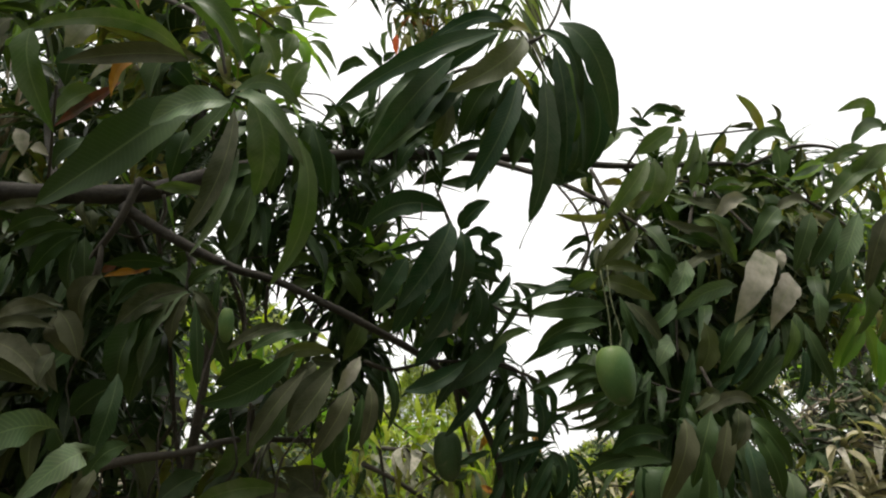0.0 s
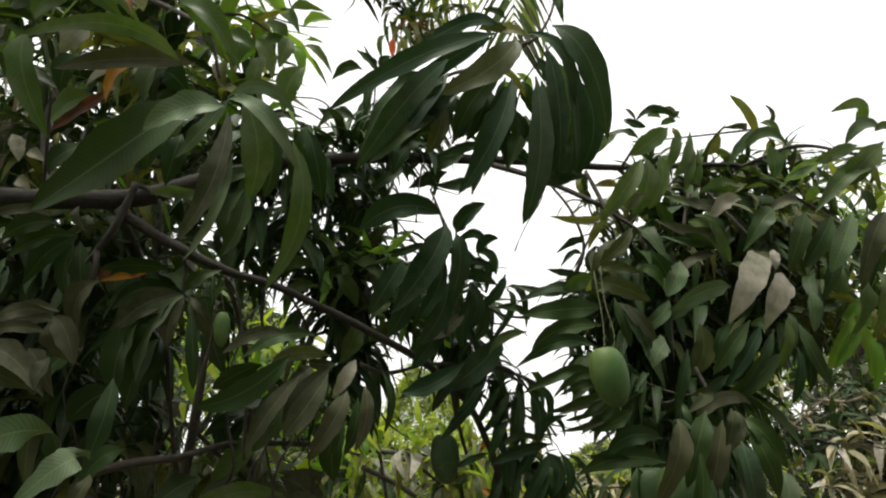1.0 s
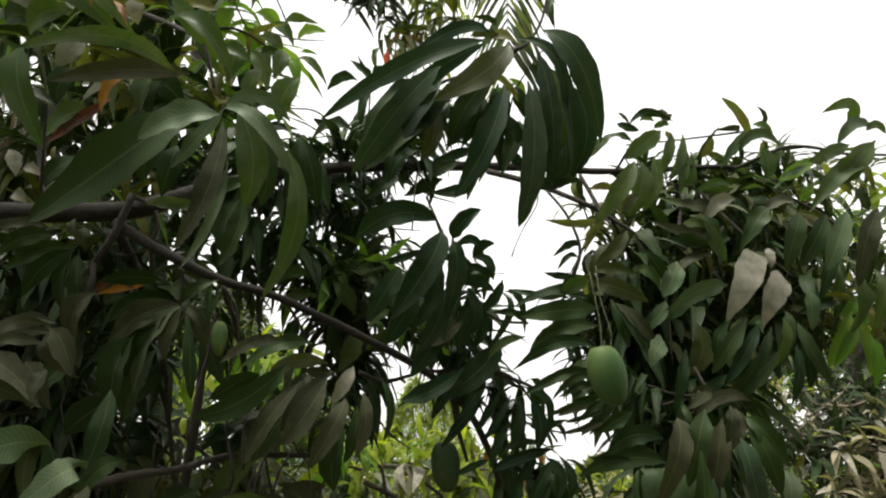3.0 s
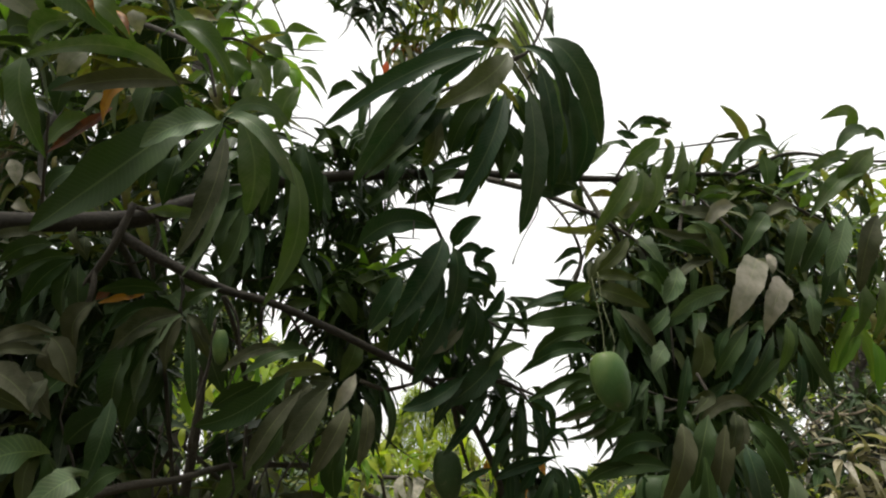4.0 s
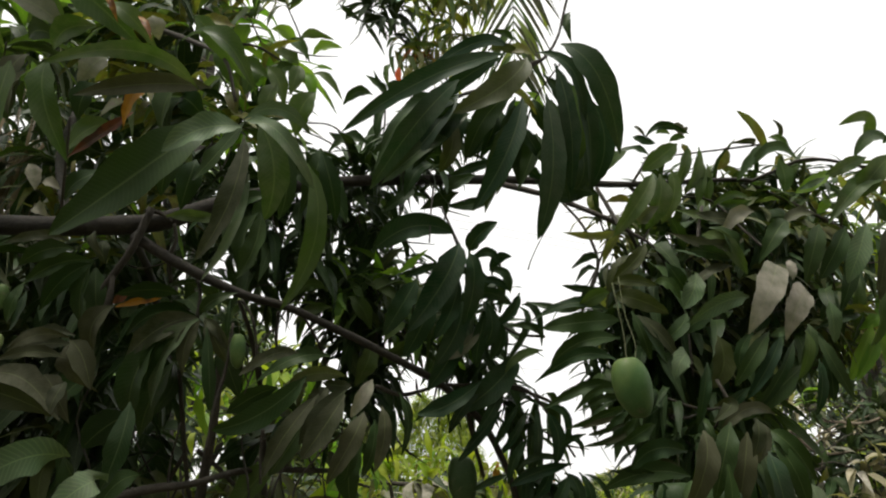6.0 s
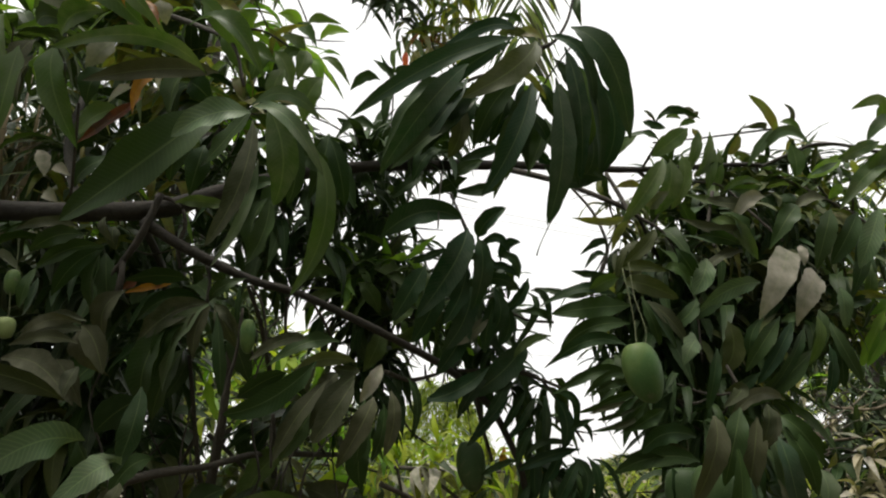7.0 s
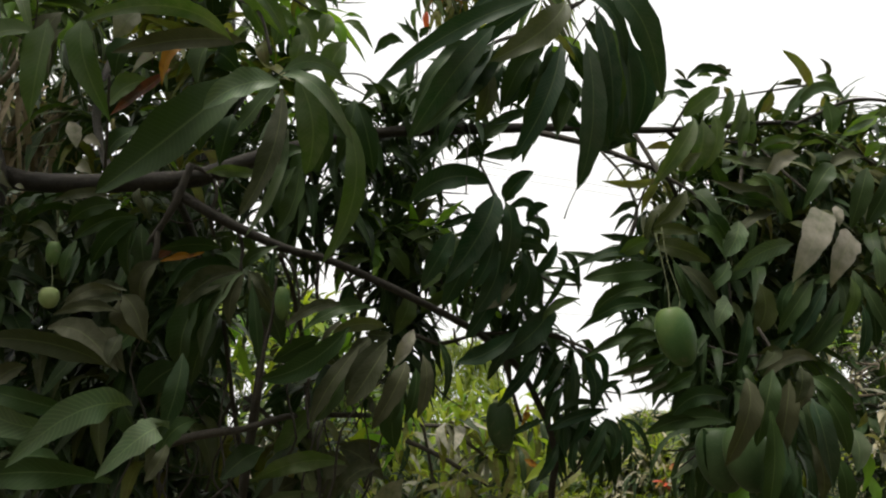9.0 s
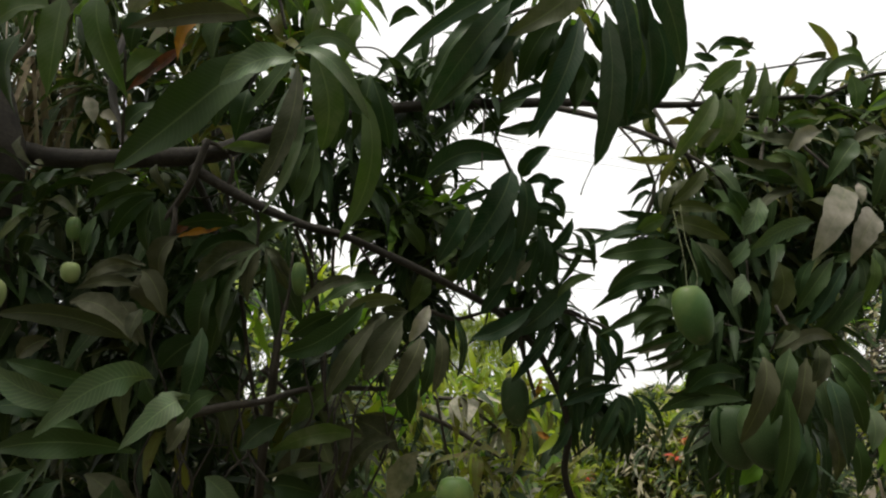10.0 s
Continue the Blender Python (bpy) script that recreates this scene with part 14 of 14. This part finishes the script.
whorl(outer, "d", (0.34, 1.57, 1.89), (0.4, -0.2, -0.0), 12, 0.10, 1209, 0.5, 0.185, outer_twigs)
whorl(outer, "gdk", (0.73, 1.59, 2.36), (-0.5, -0.8, 0.9), 11, 0.09, 1210, 0.4, 0.185, outer_twigs)
whorl(outer, "gdk", (0.72, 1.63, 2.33), (-0.7, -0.9, 0.7), 11, 0.09, 1211, 0.4, 0.185, outer_twigs)
whorl(outer, "gdk", (0.55, 1.49, 2.32), (-0.4, -0.5, 0.7), 11, 0.09, 1212, 0.4, 0.185, outer_twigs)
whorl(outer, "gdk", (0.66, 1.60, 2.33), (1.0, -0.1, 0.0), 11, 0.09, 1213, 0.4, 0.185, outer_twigs)
whorl(outer, "gdk", (0.76, 1.58, 2.30), (-0.9, 0.1, -0.1), 11, 0.09, 1214, 0.4, 0.185, outer_twigs)
whorl(outer, "gdk", (0.86, 1.63, 2.38), (-0.5, -0.2, -0.0), 11, 0.09, 1215, 0.4, 0.185, outer_twigs)
whorl(outer, "gdk", (0.62, 1.67, 2.35), (0.2, -1.0, 0.5), 11, 0.09, 1216, 0.4, 0.185, outer_twigs)
whorl(outer, "gdk", (0.56, 1.60, 2.33), (0.4, 0.2, 0.9), 11, 0.09, 1217, 0.4, 0.185, outer_twigs)
whorl(outer, "gdk", (0.81, 1.63, 2.35), (-0.2, -0.2, -0.1), 11, 0.09, 1218, 0.4, 0.185, outer_twigs)
whorl(outer, "gdk", (0.85, 1.64, 2.34), (0.2, -0.3, 0.4), 11, 0.09, 1219, 0.4, 0.185, outer_twigs)
whorl(outer, "gdy", (1.12, 1.66, 2.39), (-0.2, -0.4, 0.4), 11, 0.10, 1220, 0.4, 0.185, outer_twigs)
whorl(outer, "gdy", (1.27, 1.68, 2.40), (0.1, 0.1, 0.5), 11, 0.10, 1221, 0.4, 0.185, outer_twigs)
whorl(outer, "gdy", (1.10, 1.60, 2.31), (0.7, -0.9, 0.9), 11, 0.10, 1222, 0.4, 0.185, outer_twigs)
whorl(outer, "gdy", (1.20, 1.68, 2.39), (0.8, -0.3, -0.2), 11, 0.10, 1223, 0.4, 0.185, outer_twigs)
whorl(outer, "gdy", (1.09, 1.71, 2.37), (0.8, -0.6, 0.7), 11, 0.10, 1224, 0.4, 0.185, outer_twigs)
whorl(outer, "gdy", (0.90, 1.57, 2.37), (-0.8, -0.9, -0.1), 11, 0.10, 1225, 0.4, 0.185, outer_twigs)
whorl(outer, "gdy", (1.05, 1.71, 2.44), (-0.0, -0.8, 0.6), 11, 0.10, 1226, 0.4, 0.185, outer_twigs)
whorl(outer, "gdy", (0.95, 1.65, 2.32), (0.0, -0.6, 0.8), 11, 0.10, 1227, 0.4, 0.185, outer_twigs)
# backing of the right side, shade painted in with n leaves
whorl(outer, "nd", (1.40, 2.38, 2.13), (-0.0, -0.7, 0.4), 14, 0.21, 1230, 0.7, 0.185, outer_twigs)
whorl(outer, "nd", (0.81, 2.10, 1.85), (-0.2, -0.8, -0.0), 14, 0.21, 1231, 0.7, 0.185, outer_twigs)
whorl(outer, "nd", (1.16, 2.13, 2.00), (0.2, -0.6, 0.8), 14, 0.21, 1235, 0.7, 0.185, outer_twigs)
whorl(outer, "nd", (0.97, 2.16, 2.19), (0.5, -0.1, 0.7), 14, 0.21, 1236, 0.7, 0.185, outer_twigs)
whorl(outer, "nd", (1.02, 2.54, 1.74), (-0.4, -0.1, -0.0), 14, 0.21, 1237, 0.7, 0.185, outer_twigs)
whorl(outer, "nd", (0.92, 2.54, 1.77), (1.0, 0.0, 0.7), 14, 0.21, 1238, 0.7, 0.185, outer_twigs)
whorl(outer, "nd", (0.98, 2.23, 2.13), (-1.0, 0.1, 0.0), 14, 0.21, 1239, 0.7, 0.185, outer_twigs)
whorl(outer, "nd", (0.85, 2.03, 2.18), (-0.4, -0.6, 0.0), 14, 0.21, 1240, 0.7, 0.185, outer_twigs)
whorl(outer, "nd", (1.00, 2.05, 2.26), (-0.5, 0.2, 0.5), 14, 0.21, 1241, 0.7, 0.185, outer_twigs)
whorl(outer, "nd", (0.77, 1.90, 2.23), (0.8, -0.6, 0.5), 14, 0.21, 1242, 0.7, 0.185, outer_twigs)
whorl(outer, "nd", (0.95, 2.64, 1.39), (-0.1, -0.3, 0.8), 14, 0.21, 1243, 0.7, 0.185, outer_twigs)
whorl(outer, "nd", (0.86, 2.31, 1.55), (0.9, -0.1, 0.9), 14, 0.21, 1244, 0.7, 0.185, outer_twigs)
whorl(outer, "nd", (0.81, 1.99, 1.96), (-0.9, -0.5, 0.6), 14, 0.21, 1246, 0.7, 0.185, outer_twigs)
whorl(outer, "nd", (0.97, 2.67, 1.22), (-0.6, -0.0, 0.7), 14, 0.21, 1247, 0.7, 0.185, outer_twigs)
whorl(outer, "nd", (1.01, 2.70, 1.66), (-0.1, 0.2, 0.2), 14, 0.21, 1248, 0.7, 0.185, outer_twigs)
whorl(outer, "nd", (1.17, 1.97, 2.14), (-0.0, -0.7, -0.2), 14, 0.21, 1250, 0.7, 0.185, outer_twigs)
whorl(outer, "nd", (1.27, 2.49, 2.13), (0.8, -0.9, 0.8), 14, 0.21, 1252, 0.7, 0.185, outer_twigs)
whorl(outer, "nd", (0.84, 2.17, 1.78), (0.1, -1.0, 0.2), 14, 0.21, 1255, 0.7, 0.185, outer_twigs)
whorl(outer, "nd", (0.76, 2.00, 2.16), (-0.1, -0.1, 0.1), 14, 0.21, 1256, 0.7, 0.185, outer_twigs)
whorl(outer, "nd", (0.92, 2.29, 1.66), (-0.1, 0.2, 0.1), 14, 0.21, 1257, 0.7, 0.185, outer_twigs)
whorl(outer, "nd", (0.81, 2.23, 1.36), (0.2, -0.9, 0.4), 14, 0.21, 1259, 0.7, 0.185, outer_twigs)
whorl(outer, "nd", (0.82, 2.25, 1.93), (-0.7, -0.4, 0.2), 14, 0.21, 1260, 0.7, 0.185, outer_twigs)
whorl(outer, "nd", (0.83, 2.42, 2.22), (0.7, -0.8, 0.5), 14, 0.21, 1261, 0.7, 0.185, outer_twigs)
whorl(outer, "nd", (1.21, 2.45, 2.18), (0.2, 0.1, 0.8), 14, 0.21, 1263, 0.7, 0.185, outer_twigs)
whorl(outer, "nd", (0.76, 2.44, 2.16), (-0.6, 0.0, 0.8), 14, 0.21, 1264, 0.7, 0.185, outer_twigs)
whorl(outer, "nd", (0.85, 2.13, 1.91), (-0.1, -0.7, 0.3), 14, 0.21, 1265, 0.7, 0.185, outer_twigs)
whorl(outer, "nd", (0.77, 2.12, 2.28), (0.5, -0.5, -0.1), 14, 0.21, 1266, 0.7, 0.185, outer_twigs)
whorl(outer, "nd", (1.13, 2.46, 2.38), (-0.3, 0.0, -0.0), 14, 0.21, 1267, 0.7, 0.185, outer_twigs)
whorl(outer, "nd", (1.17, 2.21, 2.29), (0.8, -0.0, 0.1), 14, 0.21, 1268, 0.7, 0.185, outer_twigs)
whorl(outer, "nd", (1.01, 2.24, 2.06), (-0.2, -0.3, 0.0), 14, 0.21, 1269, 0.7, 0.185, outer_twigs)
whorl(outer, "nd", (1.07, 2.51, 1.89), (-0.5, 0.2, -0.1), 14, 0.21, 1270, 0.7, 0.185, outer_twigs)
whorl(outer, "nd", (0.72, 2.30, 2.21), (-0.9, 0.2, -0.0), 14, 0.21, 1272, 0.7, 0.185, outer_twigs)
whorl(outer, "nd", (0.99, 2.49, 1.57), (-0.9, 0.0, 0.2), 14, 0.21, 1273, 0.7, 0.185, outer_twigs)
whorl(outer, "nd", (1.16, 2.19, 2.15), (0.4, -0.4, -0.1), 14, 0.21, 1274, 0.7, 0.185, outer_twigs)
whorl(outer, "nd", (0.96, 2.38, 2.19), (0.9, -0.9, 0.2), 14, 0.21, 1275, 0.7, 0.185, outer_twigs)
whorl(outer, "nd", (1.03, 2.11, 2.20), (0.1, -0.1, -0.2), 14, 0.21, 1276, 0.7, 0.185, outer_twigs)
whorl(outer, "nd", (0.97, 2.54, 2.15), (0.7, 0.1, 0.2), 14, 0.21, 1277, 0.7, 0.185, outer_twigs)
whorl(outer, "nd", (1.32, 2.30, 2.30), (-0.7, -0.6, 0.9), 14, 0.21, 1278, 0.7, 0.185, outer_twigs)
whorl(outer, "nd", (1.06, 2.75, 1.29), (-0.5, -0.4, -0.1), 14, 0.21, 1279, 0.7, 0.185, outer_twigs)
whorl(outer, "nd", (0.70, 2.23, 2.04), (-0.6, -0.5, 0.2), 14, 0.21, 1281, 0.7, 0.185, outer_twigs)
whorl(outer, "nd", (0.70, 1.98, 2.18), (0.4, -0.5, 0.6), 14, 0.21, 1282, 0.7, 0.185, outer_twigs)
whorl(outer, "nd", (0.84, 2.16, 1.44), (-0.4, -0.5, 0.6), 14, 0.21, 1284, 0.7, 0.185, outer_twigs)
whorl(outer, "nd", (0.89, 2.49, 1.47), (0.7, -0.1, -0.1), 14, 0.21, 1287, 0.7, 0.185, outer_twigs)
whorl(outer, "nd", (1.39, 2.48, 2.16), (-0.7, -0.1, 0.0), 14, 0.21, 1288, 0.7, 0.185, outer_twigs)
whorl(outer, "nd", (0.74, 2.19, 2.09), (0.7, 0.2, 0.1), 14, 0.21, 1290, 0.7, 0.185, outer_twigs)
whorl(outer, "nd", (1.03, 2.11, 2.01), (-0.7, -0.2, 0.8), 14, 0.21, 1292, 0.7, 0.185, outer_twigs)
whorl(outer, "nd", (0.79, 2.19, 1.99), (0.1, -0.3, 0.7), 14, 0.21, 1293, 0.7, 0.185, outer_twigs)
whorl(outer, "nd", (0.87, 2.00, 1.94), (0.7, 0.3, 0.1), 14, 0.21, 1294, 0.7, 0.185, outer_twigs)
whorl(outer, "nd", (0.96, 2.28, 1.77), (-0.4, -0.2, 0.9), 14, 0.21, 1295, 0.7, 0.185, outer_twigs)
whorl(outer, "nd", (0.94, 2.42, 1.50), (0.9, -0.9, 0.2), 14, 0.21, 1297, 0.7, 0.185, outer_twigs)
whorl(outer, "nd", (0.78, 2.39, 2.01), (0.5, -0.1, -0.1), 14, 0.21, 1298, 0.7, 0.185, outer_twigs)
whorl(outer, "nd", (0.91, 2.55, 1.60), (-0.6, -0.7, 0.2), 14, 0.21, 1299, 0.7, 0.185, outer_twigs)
whorl(outer, "dddk", (0.77, 1.45, 2.09), (-0.8, -0.7, 0.2), 11, 0.13, 1300, 1.0, 0.2, outer_twigs)
whorl(outer, "dddk", (0.61, 1.47, 2.07), (0.3, -0.8, 0.8), 11, 0.13, 1301, 1.0, 0.2, outer_twigs)
whorl(outer, "dddk", (0.69, 1.42, 2.04), (0.8, 0.0, 0.8), 11, 0.13, 1302, 1.0, 0.2, outer_twigs)
whorl(outer, "dddk", (0.78, 1.51, 1.97), (0.3, -0.8, 0.9), 11, 0.13, 1303, 1.0, 0.2, outer_twigs)
whorl(outer, "dddk", (0.44, 1.50, 2.03), (0.8, -0.8, 0.1), 11, 0.13, 1304, 1.0, 0.2, outer_twigs)
whorl(outer, "dddk", (0.87, 1.43, 2.00), (-0.7, -0.1, 0.4), 11, 0.13, 1305, 1.0, 0.2, outer_twigs)
whorl(outer, "dddk", (0.86, 1.49, 2.07), (-0.0, -0.4, -0.1), 11, 0.13, 1306, 1.0, 0.2, outer_twigs)
whorl(outer, "dddk", (0.73, 1.51, 1.87), (0.6, -0.8, -0.2), 11, 0.13, 1307, 1.0, 0.2, outer_twigs)
whorl(outer, "dddk", (0.85, 1.46, 2.12), (0.3, -0.6, 0.2), 11, 0.13, 1308, 1.0, 0.2, outer_twigs)
whorl(outer, "dddk", (0.87, 1.55, 1.97), (0.9, -0.1, 0.7), 11, 0.13, 1309, 1.0, 0.2, outer_twigs)
whorl(outer, "dddk", (0.59, 1.49, 2.17), (0.5, -0.1, 0.2), 11, 0.13, 1310, 1.0, 0.2, outer_twigs)
whorl(outer, "dddk", (0.64, 1.51, 1.86), (0.8, -1.0, 0.5), 11, 0.13, 1311, 1.0, 0.2, outer_twigs)
whorl(outer, "dddk", (0.64, 1.46, 2.17), (-0.6, -0.9, 0.9), 11, 0.13, 1312, 1.0, 0.2, outer_twigs)
whorl(outer, "dddk", (0.47, 1.42, 2.10), (0.8, -0.6, 0.7), 11, 0.13, 1313, 1.0, 0.2, outer_twigs)
whorl(outer, "dddk", (0.60, 1.55, 2.02), (-0.4, -0.3, 0.8), 11, 0.13, 1314, 1.0, 0.2, outer_twigs)
whorl(outer, "dddk", (0.78, 1.43, 1.90), (-0.1, -0.7, 0.2), 11, 0.13, 1315, 1.0, 0.2, outer_twigs)
whorl(outer, "dddk", (0.77, 1.43, 2.15), (0.2, -0.5, 0.1), 11, 0.13, 1316, 1.0, 0.2, outer_twigs)
whorl(outer, "dddk", (0.53, 1.39, 2.08), (-0.5, 0.2, 0.2), 11, 0.13, 1317, 1.0, 0.2, outer_twigs)
whorl(outer, "dddk", (0.47, 1.40, 2.02), (0.1, -0.2, -0.2), 11, 0.13, 1318, 1.0, 0.2, outer_twigs)
whorl(outer, "dddk", (0.64, 1.53, 1.95), (-1.0, 0.0, 0.9), 11, 0.13, 1319, 1.0, 0.2, outer_twigs)
whorl(outer, "dddk", (0.57, 1.45, 1.90), (0.3, -1.0, -0.2), 11, 0.13, 1320, 1.0, 0.2, outer_twigs)
whorl(outer, "dddk", (0.68, 1.41, 2.17), (1.0, -0.1, 0.5), 11, 0.13, 1322, 1.0, 0.2, outer_twigs)
whorl(outer, "dddk", (0.51, 1.45, 1.86), (0.9, 0.0, 0.7), 11, 0.13, 1323, 1.0, 0.2, outer_twigs)
whorl(outer, "dddk", (0.78, 1.54, 2.03), (0.7, -0.2, 0.1), 11, 0.13, 1324, 1.0, 0.2, outer_twigs)
whorl(outer, "dddk", (0.55, 1.54, 1.95), (0.3, -0.7, 0.9), 11, 0.13, 1325, 1.0, 0.2, outer_twigs)
whorl(outer, "d", (0.57, 1.39, 1.63), (-0.2, -0.8, 0.1), 11, 0.15, 1327, 1.5, 0.15, outer_twigs)
whorl(outer, "d", (0.50, 1.36, 1.69), (0.0, 0.1, -0.1), 11, 0.15, 1330, 1.5, 0.15, outer_twigs)
whorl(outer, "d", (0.62, 1.50, 1.54), (-0.1, -0.9, 0.8), 11, 0.15, 1331, 1.5, 0.15, outer_twigs)
whorl(outer, "d", (0.49, 1.37, 1.65), (0.9, 0.0, 0.7), 11, 0.15, 1333, 1.5, 0.15, outer_twigs)
whorl(outer, "d", (0.59, 1.43, 1.76), (-0.0, -0.4, 0.5), 11, 0.15, 1334, 1.5, 0.15, outer_twigs)
whorl(outer, "d", (0.50, 1.43, 1.52), (-0.2, -0.2, 0.4), 11, 0.15, 1336, 1.5, 0.15, outer_twigs)
whorl(outer, "d", (0.55, 1.43, 1.57), (0.7, 0.0, 0.6), 11, 0.15, 1337, 1.5, 0.15, outer_twigs)
whorl(outer, "d", (0.53, 1.51, 1.58), (0.7, -0.4, 0.0), 11, 0.15, 1338, 1.5, 0.15, outer_twigs)
whorl(outer, "d", (0.42, 1.33, 1.72), (-1.0, -0.2, -0.2), 12, 0.10, 1339, 0.8, 0.18, outer_twigs)
whorl(outer, "d", (0.40, 1.31, 1.75), (-1.0, -0.2, -0.2), 12, 0.10, 1340, 0.8, 0.18, outer_twigs)
whorl(outer, "d", (0.42, 1.36, 1.67), (-1.0, -0.2, -0.2), 12, 0.10, 1341, 0.8, 0.18, outer_twigs)
whorl(outer, "d", (0.37, 1.30, 1.73), (-1.0, -0.2, -0.2), 12, 0.10, 1342, 0.8, 0.18, outer_twigs)
whorl(outer, "d", (0.45, 1.37, 1.67), (-1.0, -0.2, -0.2), 12, 0.10, 1343, 0.8, 0.18, outer_twigs)
outer.make("foliage", tree, "dense drooping mango leaves")
twig_mesh("twig_tangle", tree, outer_twigs)
mango(0.266, 0.983, 1.716, 0.058, 0.095, (0.261, 1.009, 1.891), SKIN_PALE, 1344, -6, 0, "large pale green mango hanging from a long stalk")
mango(0.012, 1.630, 1.598, 0.071, 0.122, (0.003, 1.611, 1.754), SKIN_SHADED, 1345, 0, 0, "green mango hanging in the shade")
mango(-0.443, 1.277, 1.852, 0.032, 0.074, (-0.445, 1.257, 1.925), SKIN_PALE, 1346, 0, 0, "small yellow-green mango half hidden by leaves")
mango(0.809, 1.456, 2.183, 0.056, 0.062, (0.836, 1.467, 2.272), SKIN_SHADED, 1347, 0, 0, "small dark green mango among the outer leaves")
mango(-0.900, 1.205, 1.865, 0.039, 0.044, (-0.913, 1.216, 1.943), SKIN_RIPE, 1348, 0, 0, "small pale green mango beside dusty leaves")
mango(-0.917, 1.221, 1.963, 0.030, 0.055, (-0.927, 1.227, 2.061), SKIN_PALE, 1349, 0, 0, "small green mango hanging on a dark twig")
mango(-0.958, 1.074, 1.799, 0.054, 0.064, (-0.965, 1.085, 1.872), SKIN_RIPE, 1350, 0, 0, "yellow-green mango at the edge of the bough")
mango(0.401, 1.125, 1.531, 0.075, 0.111, (0.401, 1.099, 1.625), SKIN_SHADED, 1351, 0, 0, "large green mango half covered by a dusty hanging leaf")
mango(0.381, 1.197, 1.527, 0.080, 0.115, (0.381, 1.167, 1.638), SKIN_SHADED, 1352, 0, 0, "dark green mango beside another, in the shade")
mango(-0.124, 1.324, 1.403, 0.074, 0.100, (-0.129, 1.329, 1.507), SKIN_PALE, 1353, 0, 0, "pale green mango low under the bough")
limb("twig", right_bough, ((0.272, 1.007, 1.899, 0.0011), (0.271, 0.995, 1.838, 0.001), (0.278, 0.982, 1.781, 0.0009), (0.270, 0.971, 1.751, 0.0009)), STALK, label="thin green fruit stalk", steps=6)
# Unseen crown leaves, added above and left of the boughs to shade them.
crown, crown_twigs = Foliage(), []
over = random.Random(71)
for k in range(110):
    x, y, z = over.uniform(-2.8, -0.7), over.uniform(0.8, 1.8), over.uniform(2.5, 3.8)
    if (x < -1.05 * y and k % 2) or z > 1.8 + 1.35 * y:
        whorl(crown, "ddg", (x, y, z), (over.uniform(-0.6, 0.6), over.uniform(-0.6, 0.6), 0.6), 10, 0.24, 1354 + k, twigs=crown_twigs)
crown.make("foliage", tree, "dark green crown round the trunk")
twig_mesh("twig_tangle", tree, crown_twigs)
